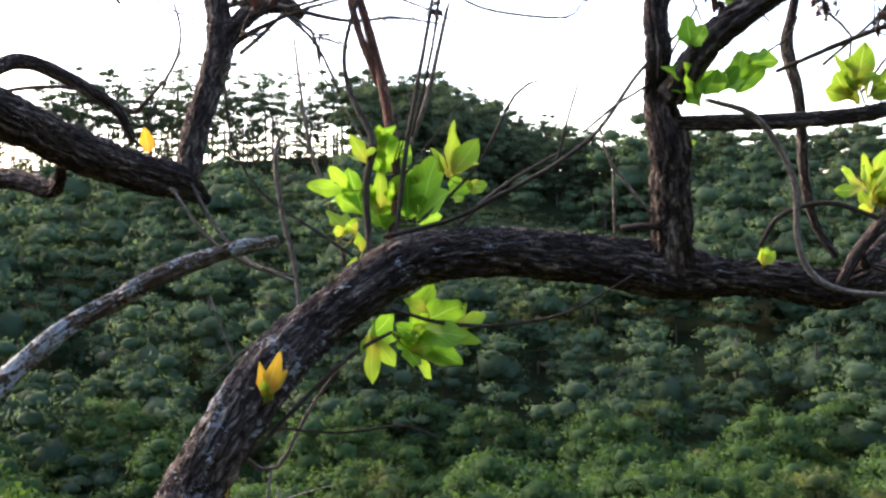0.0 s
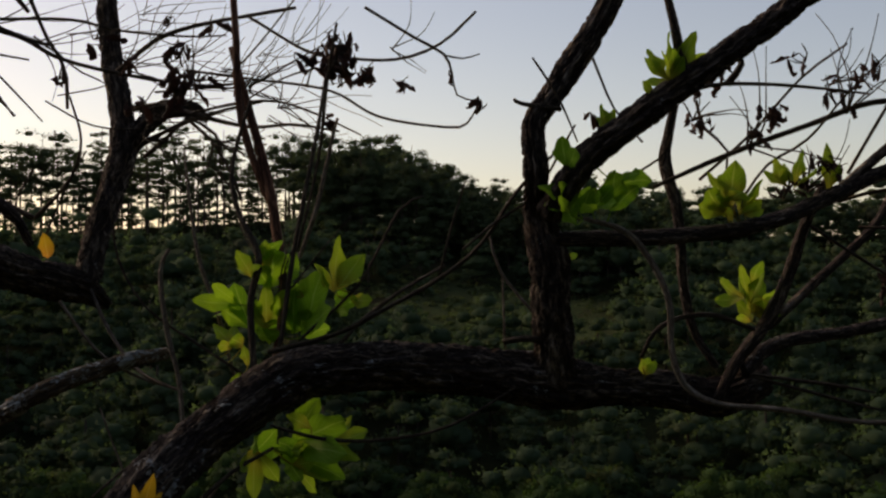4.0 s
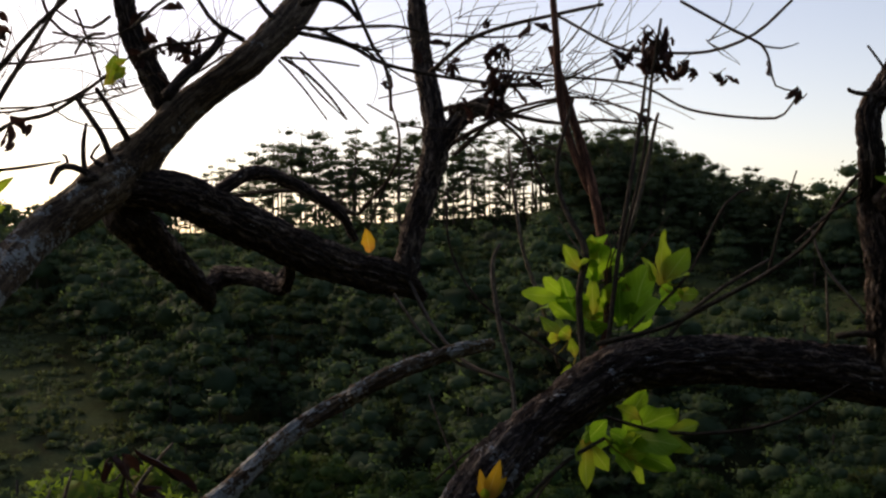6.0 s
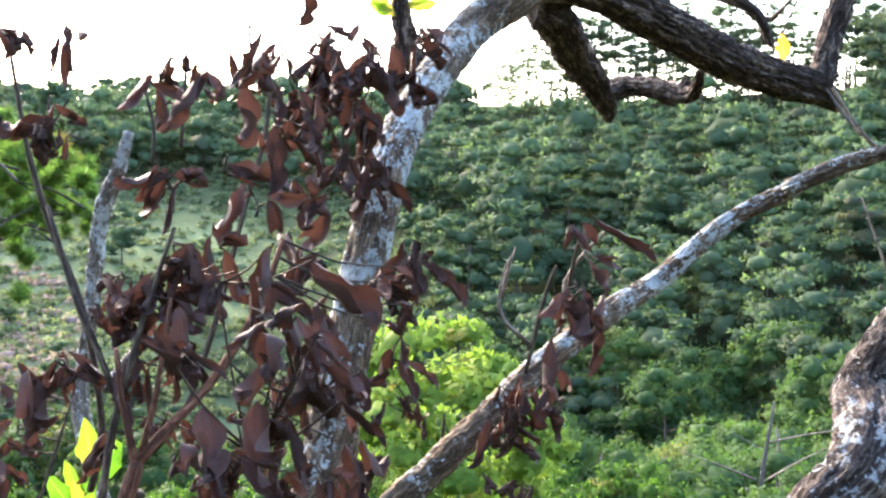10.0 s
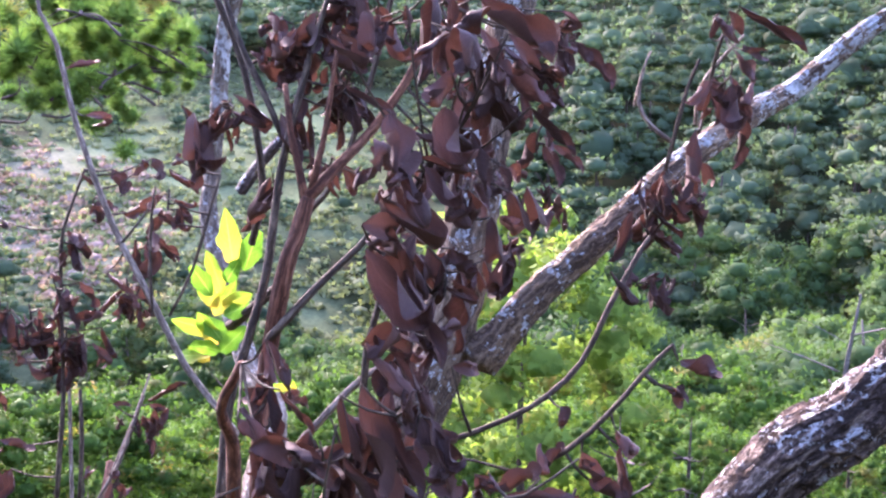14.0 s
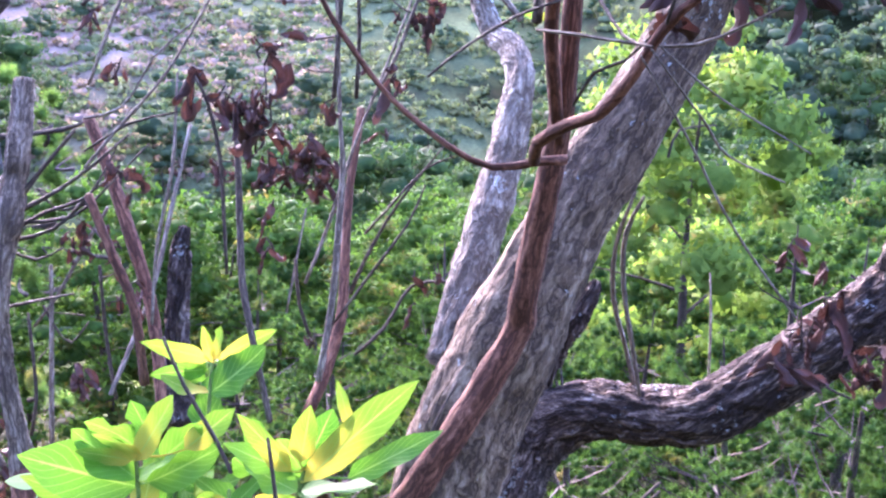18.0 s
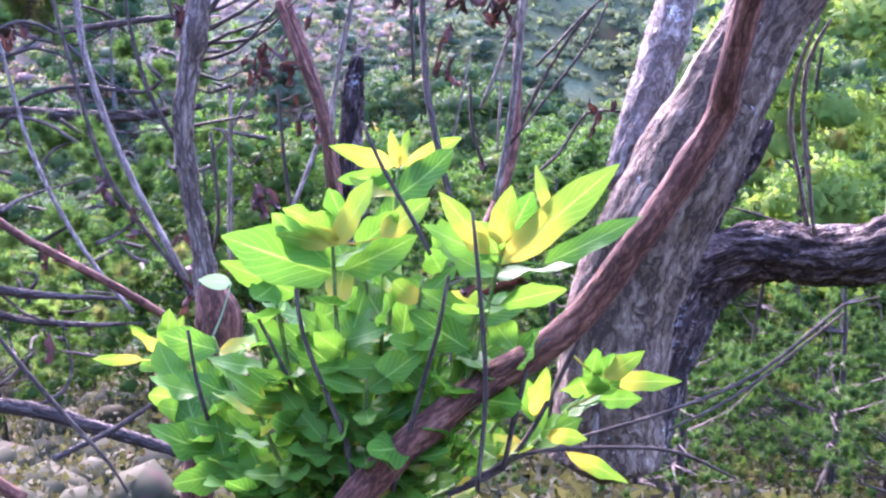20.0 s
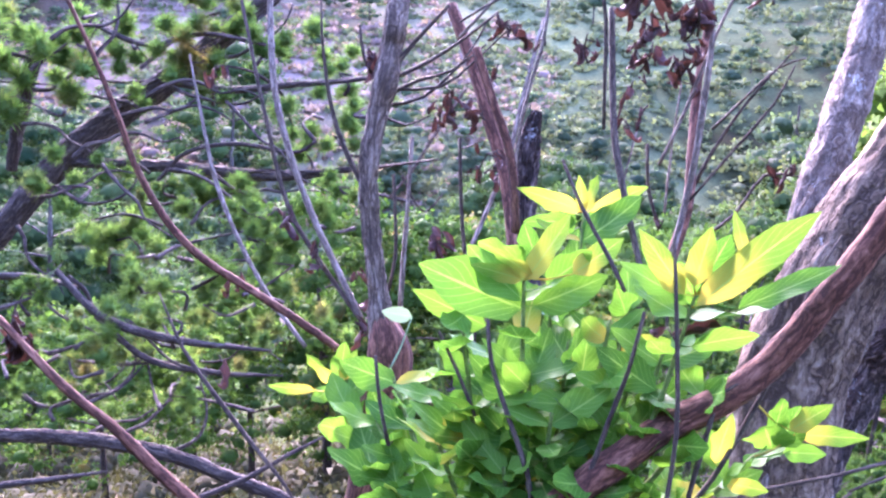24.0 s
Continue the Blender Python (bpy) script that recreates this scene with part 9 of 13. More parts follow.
live(tree, (-0.164, 2.707, 2.448), (-0.109, 2.713, 2.485), 0.032)
live(tree, (-0.164, 2.707, 2.448), (-0.113, 2.758, 2.447), 0.027)
live(tree, (-0.164, 2.707, 2.448), (-0.147, 2.670, 2.483), 0.023)
young(tree, (-0.169, 2.685, 2.398), (-0.210, 2.675, 2.460), 0.034)
young(tree, (-0.169, 2.685, 2.398), (-0.158, 2.558, 2.451), 0.028)
young(tree, (-0.169, 2.685, 2.398), (-0.219, 2.782, 2.419), 0.024)
young(tree, (-0.147, 2.686, 2.411), (-0.147, 2.682, 2.484), 0.041)
young(tree, (0.013, 2.684, 2.367), (0.016, 2.696, 2.493), 0.049)
young(tree, (0.013, 2.684, 2.367), (0.078, 2.764, 2.449), 0.041)
young(tree, (0.013, 2.684, 2.367), (-0.028, 2.628, 2.428), 0.035)
young(tree, (0.022, 2.684, 2.377), (0.079, 2.649, 2.453), 0.049)
young(tree, (0.022, 2.684, 2.377), (0.021, 2.742, 2.458), 0.041)
young(tree, (0.022, 2.684, 2.377), (0.074, 2.560, 2.391), 0.035)
young(tree, (0.052, 2.683, 2.349), (0.100, 2.683, 2.340), 0.041)
young(tree, (-0.214, 2.680, 2.245), (-0.265, 2.720, 2.289), 0.034)
young(tree, (-0.214, 2.680, 2.245), (-0.260, 2.625, 2.251), 0.028)
young(tree, (-0.214, 2.680, 2.245), (-0.232, 2.806, 2.283), 0.024)
young(tree, (-0.193, 2.680, 2.246), (-0.225, 2.663, 2.269), 0.041)
young(tree, (-0.141, 2.681, 2.284), (-0.143, 2.694, 2.388), 0.035)
young(tree, (-0.141, 2.681, 2.284), (-0.191, 2.670, 2.349), 0.029)
young(tree, (-0.141, 2.681, 2.284), (-0.107, 2.714, 2.337), 0.026)
young(tree, (-0.060, 2.684, 2.354), (-0.049, 2.715, 2.399), 0.032)
young(tree, (-0.100, 2.682, 2.322), (-0.087, 2.673, 2.385), 0.038)
young(tree, (-0.182, 2.678, 2.198), (-0.195, 2.692, 2.243), 0.028)
live(tree, (-0.075, 2.592, 2.038), (0.072, 2.583, 2.112), 0.067)
live(tree, (-0.075, 2.592, 2.038), (0.051, 2.463, 2.027), 0.056)
live(tree, (-0.075, 2.592, 2.038), (-0.027, 2.691, 2.119), 0.049)
live(tree, (-0.094, 2.592, 2.018), (0.056, 2.580, 1.953), 0.047)
live(tree, (-0.094, 2.592, 2.018), (0.034, 2.607, 2.047), 0.039)
live(tree, (-0.094, 2.592, 2.018), (-0.041, 2.558, 1.938), 0.034)
live(tree, (-0.165, 2.591, 2.008), (-0.113, 2.601, 2.066), 0.045)
live(tree, (-0.165, 2.591, 2.008), (-0.107, 2.669, 2.012), 0.037)
live(tree, (-0.165, 2.591, 2.008), (-0.156, 2.536, 2.061), 0.033)
live(tree, (-0.042, 2.591, 2.011), (-0.109, 2.554, 2.046), 0.041)
live(tree, (-0.042, 2.591, 2.011), (-0.103, 2.646, 1.991), 0.034)
live(tree, (-0.042, 2.591, 2.011), (-0.062, 2.468, 2.062), 0.030)
young(tree, (0.009, 2.572, 2.035), (0.114, 2.562, 2.073), 0.036)
young(tree, (0.009, 2.572, 2.035), (0.089, 2.443, 2.022), 0.030)
young(tree, (0.009, 2.572, 2.035), (0.051, 2.670, 2.083), 0.026)
young(tree, (-0.031, 2.574, 2.072), (-0.084, 2.569, 2.099), 0.037)
young(tree, (-0.069, 2.571, 1.992), (0.018, 2.577, 1.960), 0.042)
young(tree, (-0.069, 2.571, 1.992), (-0.030, 2.646, 1.920), 0.035)
young(tree, (-0.069, 2.571, 1.992), (-0.014, 2.514, 2.013), 0.031)
young(tree, (-0.153, 2.572, 2.026), (-0.154, 2.530, 1.923), 0.040)
young(tree, (-0.153, 2.572, 2.026), (-0.104, 2.625, 1.948), 0.034)
young(tree, (-0.153, 2.572, 2.026), (-0.183, 2.446, 1.988), 0.029)
young(tree, (-0.212, 2.575, 2.126), (-0.193, 2.578, 2.193), 0.037)
young(tree, (-0.209, 2.575, 2.121), (-0.229, 2.600, 2.144), 0.022)
young(tree, (-0.011, 2.572, 2.029), (-0.081, 2.554, 2.017), 0.039)
gold(tree, (-0.346, 2.298, 1.929), (-0.311, 2.272, 2.029), 0.033)
gold(tree, (-0.345, 2.298, 1.928), (-0.356, 2.295, 2.002), 0.024)
gold(tree, (-0.346, 2.298, 1.929), (-0.300, 2.319, 1.994), 0.024)
gold(tree, (-0.424, 2.291, 1.729), (-0.449, 2.269, 1.782), 0.028)
gold(tree, (-0.427, 2.291, 1.730), (-0.419, 2.293, 1.771), 0.024)
young(tree, (-0.342, 2.298, 1.923), (-0.344, 2.270, 1.984), 0.020)
young(tree, (-0.348, 2.298, 1.918), (-0.334, 2.293, 1.948), 0.022)
gold(tree, (-0.835, 3.387, 2.453), (-0.841, 3.360, 2.528), 0.040)
live(tree, (0.530, 2.559, 2.637), (0.517, 2.548, 2.710), 0.041)
live(tree, (0.530, 2.559, 2.637), (0.540, 2.429, 2.675), 0.034)
live(tree, (0.530, 2.559, 2.637), (0.511, 2.657, 2.681), 0.030)
live(tree, (0.538, 2.559, 2.570), (0.465, 2.555, 2.597), 0.036)
live(tree, (0.538, 2.559, 2.570), (0.480, 2.577, 2.554), 0.030)
live(tree, (0.538, 2.559, 2.570), (0.507, 2.530, 2.606), 0.026)
live(tree, (0.539, 2.559, 2.537), (0.536, 2.566, 2.625), 0.033)
live(tree, (0.539, 2.559, 2.537), (0.591, 2.632, 2.601), 0.027)
live(tree, (0.539, 2.559, 2.537), (0.499, 2.504, 2.575), 0.024)
live(tree, (0.558, 2.557, 2.539), (0.578, 2.517, 2.593), 0.033)
live(tree, (0.558, 2.557, 2.539), (0.556, 2.613, 2.592), 0.027)
live(tree, (0.558, 2.557, 2.539), (0.571, 2.431, 2.550), 0.024)
live(tree, (0.626, 2.552, 2.543), (0.636, 2.550, 2.653), 0.049)
live(tree, (0.626, 2.552, 2.543), (0.686, 2.547, 2.608), 0.041)
live(tree, (0.626, 2.552, 2.543), (0.593, 2.554, 2.602), 0.036)
live(tree, (0.640, 2.550, 2.606), (0.721, 2.582, 2.616), 0.042)
live(tree, (0.640, 2.550, 2.606), (0.672, 2.492, 2.640), 0.035)
live(tree, (0.640, 2.550, 2.606), (0.703, 2.670, 2.594), 0.031)
live(tree, (0.587, 2.555, 2.549), (0.628, 2.544, 2.598), 0.039)
live(tree, (0.587, 2.555, 2.549), (0.624, 2.474, 2.555), 0.033)
live(tree, (0.587, 2.555, 2.549), (0.601, 2.611, 2.594), 0.028)
live(tree, (0.551, 2.558, 2.513), (0.522, 2.566, 2.553), 0.037)
young(tree, (0.917, 2.648, 2.572), (0.927, 2.635, 2.660), 0.061)
young(tree, (0.917, 2.648, 2.572), (0.931, 2.517, 2.610), 0.051)
young(tree, (0.917, 2.648, 2.572), (0.919, 2.744, 2.630), 0.045)
young(tree, (0.907, 2.649, 2.547), (0.843, 2.644, 2.604), 0.055)
young(tree, (0.907, 2.649, 2.547), (0.843, 2.668, 2.555), 0.046)
young(tree, (0.907, 2.649, 2.547), (0.887, 2.619, 2.595), 0.040)
young(tree, (0.925, 2.647, 2.560), (0.866, 2.659, 2.632), 0.041)
young(tree, (0.925, 2.647, 2.560), (0.942, 2.723, 2.642), 0.034)
young(tree, (0.925, 2.647, 2.560), (0.855, 2.595, 2.571), 0.030)
young(tree, (0.938, 2.647, 2.540), (0.974, 2.605, 2.620), 0.032)
young(tree, (0.938, 2.647, 2.540), (0.943, 2.701, 2.621), 0.027)
young(tree, (0.938, 2.647, 2.540), (0.953, 2.520, 2.557), 0.024)
young(tree, (0.951, 2.645, 2.538), (0.986, 2.642, 2.583), 0.030)
young(tree, (0.951, 2.645, 2.538), (0.994, 2.642, 2.549), 0.025)
young(tree, (0.951, 2.645, 2.538), (0.953, 2.645, 2.573), 0.022)
young(tree, (0.924, 2.648, 2.525), (0.891, 2.674, 2.570), 0.039)
young(tree, (1.089, 2.714, 2.607), (1.098, 2.701, 2.699), 0.035)
young(tree, (1.089, 2.714, 2.607), (1.098, 2.584, 2.647), 0.029)
young(tree, (1.089, 2.714, 2.607), (1.094, 2.810, 2.668), 0.026)
young(tree, (1.064, 2.716, 2.613), (1.035, 2.709, 2.677), 0.031)
young(tree, (1.064, 2.716, 2.613), (1.020, 2.734, 2.644), 0.026)
young(tree, (1.064, 2.716, 2.613), (1.063, 2.685, 2.652), 0.022)
young(tree, (1.171, 2.707, 2.592), (1.171, 2.725, 2.708), 0.033)
young(tree, (1.175, 2.707, 2.608), (1.184, 2.682, 2.661), 0.024)
young(tree, (1.013, 2.822, 2.329), (0.983, 2.812, 2.432), 0.032)
young(tree, (1.013, 2.822, 2.329), (1.007, 2.692, 2.406), 0.026)
young(tree, (1.013, 2.822, 2.329), (0.991, 2.920, 2.372), 0.023)
young(tree, (1.016, 2.821, 2.367), (1.032, 2.814, 2.448), 0.039)
young(tree, (1.017, 2.821, 2.310), (1.043, 2.826, 2.410), 0.047)
young(tree, (1.017, 2.821, 2.310), (1.105, 2.892, 2.362), 0.039)
young(tree, (1.017, 2.821, 2.310), (0.978, 2.767, 2.369), 0.034)
young(tree, (1.001, 2.823, 2.347), (0.903, 2.792, 2.388), 0.044)
young(tree, (1.001, 2.823, 2.347), (0.940, 2.883, 2.330), 0.036)
young(tree, (1.001, 2.823, 2.347), (0.936, 2.703, 2.397), 0.032)
young(tree, (1.028, 2.820, 2.307), (1.086, 2.816, 2.349), 0.035)
young(tree, (1.028, 2.820, 2.307), (1.085, 2.816, 2.305), 0.029)
young(tree, (1.028, 2.820, 2.307), (1.043, 2.819, 2.348), 0.025)
young(tree, (1.016, 2.822, 2.289), (0.988, 2.862, 2.347), 0.032)
young(tree, (1.016, 2.822, 2.289), (0.948, 2.772, 2.309), 0.026)
young(tree, (1.016, 2.822, 2.289), (1.053, 2.944, 2.330), 0.023)
young(tree, (0.763, 2.560, 2.831), (0.689, 2.553, 2.881), 0.029)
young(tree, (0.763, 2.560, 2.831), (0.714, 2.434, 2.873), 0.024)
young(tree, (0.763, 2.560, 2.831), (0.728, 2.659, 2.849), 0.021)
young(tree, (0.758, 2.560, 2.835), (0.749, 2.551, 2.937), 0.043)
young(tree, (0.758, 2.560, 2.835), (0.706, 2.578, 2.901), 0.036)
young(tree, (0.758, 2.560, 2.835), (0.783, 2.526, 2.883), 0.031)
young(tree, (0.772, 2.559, 2.848), (0.816, 2.562, 2.945), 0.039)
young(tree, (0.772, 2.559, 2.848), (0.865, 2.629, 2.904), 0.033)
young(tree, (0.772, 2.559, 2.848), (0.748, 2.503, 2.899), 0.029)
young(tree, (0.729, 2.562, 2.799), (0.686, 2.542, 2.831), 0.022)
young(tree, (0.622, 2.571, 2.728), (0.604, 2.573, 2.780), 0.033)
young(tree, (0.622, 2.571, 2.728), (0.636, 2.570, 2.770), 0.027)
young(tree, (0.622, 2.571, 2.728), (0.595, 2.574, 2.748), 0.024)
young(tree, (0.742, 2.764, 2.167), (0.720, 2.736, 2.211), 0.024)
young(tree, (0.746, 2.764, 2.166), (0.768, 2.756, 2.199), 0.024)
young(tree, (0.743, 2.764, 2.170), (0.752, 2.781, 2.211), 0.024)
young(tree, (0.558, 2.778, 2.441), (0.589, 2.752, 2.457), 0.016)
young(tree, (-1.732, 2.659, 2.539), (-1.798, 2.615, 2.599), 0.036)
young(tree, (-1.732, 2.659, 2.534), (-1.794, 2.620, 2.562), 0.034)
young(tree, (-1.735, 2.655, 2.569), (-1.749, 2.640, 2.668), 0.050)
young(tree, (-1.732, 2.656, 2.583), (-1.759, 2.635, 2.646), 0.034)
young(tree, (-1.712, 2.666, 2.604), (-1.670, 2.683, 2.690), 0.052)
young(tree, (-1.705, 2.671, 2.598), (-1.642, 2.701, 2.658), 0.040)
young(tree, (-1.703, 2.673, 2.578), (-1.615, 2.717, 2.647), 0.026)
young(tree, (-1.701, 2.676, 2.555), (-1.634, 2.713, 2.570), 0.034)
young(tree, (-1.701, 2.675, 2.563), (-1.642, 2.706, 2.600), 0.036)
young(tree, (-1.733, 2.657, 2.550), (-1.778, 2.631, 2.539), 0.030)
young(tree, (-1.745, 2.633, 2.753), (-1.737, 2.630, 2.809), 0.040)
young(tree, (-1.404, 2.791, 2.888), (-1.339, 2.812, 2.937), 0.035)
young(tree, (-1.394, 2.794, 2.903), (-1.371, 2.792, 2.969), 0.030)
dead(tree, (-1.661, 2.649, 3.064), (-1.612, 2.682, 3.043), 0.030)
dead(tree, (-1.640, 2.670, 3.027), (-1.609, 2.696, 2.980), 0.050)
dead(tree, (-1.623, 2.718, 2.807), (-1.601, 2.737, 2.752), 0.045)
dead(tree, (-1.810, 2.621, 2.716), (-1.760, 2.653, 2.697), 0.035)
dead(tree, (-1.296, 2.835, 3.026), (-1.286, 2.851, 2.961), 0.060)
dead(tree, (-1.255, 2.852, 3.020), (-1.208, 2.875, 2.997), 0.045)
dead(tree, (-1.346, 2.821, 2.988), (-1.329, 2.838, 2.938), 0.040)
dead(tree, (-1.263, 2.833, 3.092), (-1.216, 2.854, 3.079), 0.035)
dead(tree, (-1.298, 2.821, 3.084), (-1.329, 2.818, 3.039), 0.030)
dead(tree, (-1.281, 2.858, 2.932), (-1.249, 2.878, 2.888), 0.030)
young(tree, (-1.341, 2.714, 2.880), (-1.349, 2.681, 2.901), 0.036)
young(tree, (-1.322, 2.719, 2.923), (-1.324, 2.712, 2.948), 0.032)
young(tree, (-1.353, 2.711, 2.899), (-1.330, 2.736, 2.896), 0.029)
fresh(tree, (-1.872, 1.617, 1.551), (-1.877, 1.603, 1.663), 0.049)
fresh(tree, (-1.887, 1.598, 1.496), (-1.911, 1.597, 1.584), 0.049)
fresh(tree, (-1.892, 1.590, 1.468), (-1.941, 1.596, 1.522), 0.040)
fresh(tree, (-1.883, 1.595, 1.472), (-1.814, 1.611, 1.510), 0.036)
fresh(tree, (-1.878, 1.586, 1.417), (-1.979, 1.541, 1.449), 0.040)
fresh(tree, (-1.891, 1.571, 1.377), (-1.982, 1.549, 1.366), 0.038)
fresh(tree, (-1.885, 1.578, 1.397), (-1.915, 1.558, 1.472), 0.040)
fresh(tree, (-1.895, 1.584, 1.452), (-1.865, 1.620, 1.517), 0.040)
fresh(tree, (-1.895, 1.566, 1.364), (-1.953, 1.575, 1.383), 0.029)
green(tree, (-1.840, 1.609, 1.544), (-1.795, 1.621, 1.658), 0.046)
green(tree, (-1.890, 1.573, 1.495), (-1.938, 1.557, 1.571), 0.038)
green(tree, (-1.864, 1.568, 1.407), (-1.914, 1.573, 1.452), 0.042)
green(tree, (-1.867, 1.563, 1.387), (-1.806, 1.579, 1.446), 0.038)
green(tree, (-1.867, 1.563, 1.389), (-1.928, 1.537, 1.413), 0.035)
green(tree, (-1.868, 1.577, 1.457), (-1.840, 1.622, 1.473), 0.033)
green(tree, (-1.869, 1.589, 1.522), (-1.834, 1.599, 1.580), 0.033)
fresh(tree, (-1.726, 1.603, 1.316), (-1.721, 1.583, 1.362), 0.027)
fresh(tree, (-1.721, 1.608, 1.325), (-1.785, 1.562, 1.329), 0.020)
fresh(tree, (-0.954, 1.969, 0.957), (-0.947, 2.004, 0.986), 0.033)
dead_cluster(tree, (0.003, 2.802, 2.934), 0.048, 9, 0.060)
dead_cluster(tree, (0.082, 2.796, 2.894), 0.024, 3, 0.060)
dead_cluster(tree, (0.168, 2.789, 2.861), 0.021, 2, 0.060)
dead_cluster(tree, (0.869, 2.732, 2.773), 0.045, 7, 0.060)
dead_cluster(tree, (0.909, 2.728, 2.879), 0.053, 8, 0.060)
dead_cluster(tree, (1.035, 2.718, 2.786), 0.061, 9, 0.060)
dead_cluster(tree, (1.194, 2.705, 2.839), 0.053, 9, 0.060)
dead_cluster(tree, (1.280, 2.698, 2.879), 0.045, 6, 0.060)
dead_cluster(tree, (1.068, 2.716, 2.613), 0.048, 7, 0.060)
dead_cluster(tree, (1.167, 2.707, 2.673), 0.048, 7, 0.060)
dead_cluster(tree, (1.346, 2.693, 2.719), 0.053, 6, 0.060)
dead_cluster(tree, (1.399, 2.688, 2.852), 0.058, 8, 0.060)
dead_cluster(tree, (1.108, 2.711, 2.932), 0.040, 4, 0.060)
dead_cluster(tree, (1.002, 2.721, 2.733), 0.032, 4, 0.060)
dead_cluster(tree, (0.638, 2.751, 2.773), 0.029, 4, 0.060)
dead_cluster(tree, (1.299, 2.698, 2.400), 0.029, 4, 0.060)
dead_cluster(tree, (1.399, 2.689, 2.626), 0.045, 5, 0.060)
dead_cluster(tree, (0.002, 3.025, 3.002), 0.056, 22, 0.065)
dead_cluster(tree, (0.009, 3.026, 2.936), 0.050, 16, 0.065)
dead_cluster(tree, (-0.006, 3.025, 2.966), 0.044, 12, 0.065)
dead_cluster(tree, (-0.086, 3.017, 2.959), 0.032, 4, 0.065)
dead_cluster(tree, (0.082, 3.033, 2.935), 0.029, 4, 0.065)
dead_cluster(tree, (0.176, 3.043, 2.905), 0.021, 3, 0.065)
dead_cluster(tree, (0.301, 3.055, 2.926), 0.018, 2, 0.065)
dead_cluster(tree, (0.388, 3.065, 2.859), 0.021, 3, 0.065)
dead_cluster(tree, (-0.386, 2.987, 2.984), 0.053, 10, 0.065)
dead_cluster(tree, (-0.380, 2.988, 2.911), 0.053, 12, 0.065)
dead_cluster(tree, (-0.395, 2.987, 2.867), 0.044, 8, 0.065)
dead_cluster(tree, (-0.320, 2.993, 3.042), 0.035, 5, 0.065)
dead_cluster(tree, (-0.583, 2.967, 3.001), 0.035, 4, 0.065)
dead_cluster(tree, (-0.511, 2.974, 2.941), 0.035, 5, 0.065)
dead_cluster(tree, (-0.497, 2.977, 2.838), 0.029, 4, 0.065)
dead_cluster(tree, (-0.037, 3.023, 2.804), 0.024, 4, 0.065)
dead_cluster(tree, (-0.321, 2.994, 2.910), 0.035, 4, 0.065)
dead_cluster(tree, (-0.687, 2.957, 2.914), 0.021, 2, 0.065)
dead_cluster(tree, (-0.422, 2.982, 3.058), 0.021, 2, 0.065)
dead_cluster(tree, (-1.213, 2.904, 3.007), 0.053, 7, 0.065)
dead_cluster(tree, (-1.315, 2.894, 3.008), 0.038, 5, 0.065)
dead_cluster(tree, (-1.905, 2.623, 2.998), 0.026, 2, 0.070)
dead_cluster(tree, (-1.634, 2.691, 3.014), 0.029, 3, 0.070)
dead_cluster(tree, (-1.605, 2.700, 2.779), 0.021, 2, 0.070)
dead_cluster(tree, (-1.811, 2.648, 2.712), 0.029, 3, 0.070)
dead_cluster(tree, (-1.213, 2.798, 2.987), 0.044, 4, 0.070)
dead_cluster(tree, (-1.710, 2.675, 2.455), 0.053, 9, 0.070)
dead_cluster(tree, (-1.668, 2.686, 2.500), 0.038, 6, 0.070)
# ---- the undergrowth round its foot ----
sapling = thing("sapling", "red-brown sapling hung with curled dead leaves beside the trunk", "sapling")
limb(sapling, "branch", BARK_RED, [(-1.280, 1.001, 1.801, 0.0085), (-1.260, 1.043, 1.841, 0.0072), (-1.239, 1.085, 1.879, 0.0066), (-1.215, 1.132, 1.939, 0.0059), (-1.201, 1.176, 2.005, 0.0052), (-1.196, 1.215, 2.072, 0.0038)])
limb(sapling, "branch", BARK_RED, [(-1.283, 0.999, 1.797, 0.0064), (-1.295, 1.002, 1.843, 0.0050), (-1.306, 1.004, 1.878, 0.0043), (-1.318, 1.010, 1.941, 0.0036)])
limb(sapling, "branch", BARK_RED, [(-1.279, 1.003, 1.804, 0.0050), (-1.269, 1.021, 1.871, 0.0043), (-1.266, 1.034, 1.927, 0.0036), (-1.264, 1.052, 2.004, 0.0025)])
limb(sapling, "branch", BARK_RED, [(-1.317, 0.848, 1.257, 0.0077), (-1.296, 0.821, 1.290, 0.0082), (-1.249, 0.809, 1.320, 0.0079), (-1.202, 0.794, 1.340, 0.0071), (-1.159, 0.785, 1.388, 0.0068), (-1.122, 0.776, 1.443, 0.0060), (-1.076, 0.767, 1.484, 0.0047), (-1.014, 0.763, 1.510, 0.0039), (-0.954, 0.756, 1.529, 0.0033), (-0.903, 0.738, 1.532, 0.0021)])
limb(sapling, "branch", BARK_RED, [(-1.294, 0.887, 1.255, 0.0064), (-1.316, 0.853, 1.256, 0.0063), (-1.353, 0.807, 1.253, 0.0045), (-1.394, 0.770, 1.282, 0.0038), (-1.450, 0.733, 1.338, 0.0034), (-1.488, 0.708, 1.397, 0.0037), (-1.517, 0.688, 1.455, 0.0033), (-1.534, 0.677, 1.515, 0.0033), (-1.540, 0.675, 1.579, 0.0029), (-1.535, 0.675, 1.631, 0.0022)])
limb(sapling, "branch", BARK_STRAW, [(-1.275, 0.774, 1.431, 0.0021), (-1.215, 0.774, 1.430, 0.0023), (-1.152, 0.777, 1.426, 0.0023), (-1.087, 0.782, 1.430, 0.0022), (-1.038, 0.785, 1.453, 0.0019), (-0.996, 0.783, 1.477, 0.0014)])
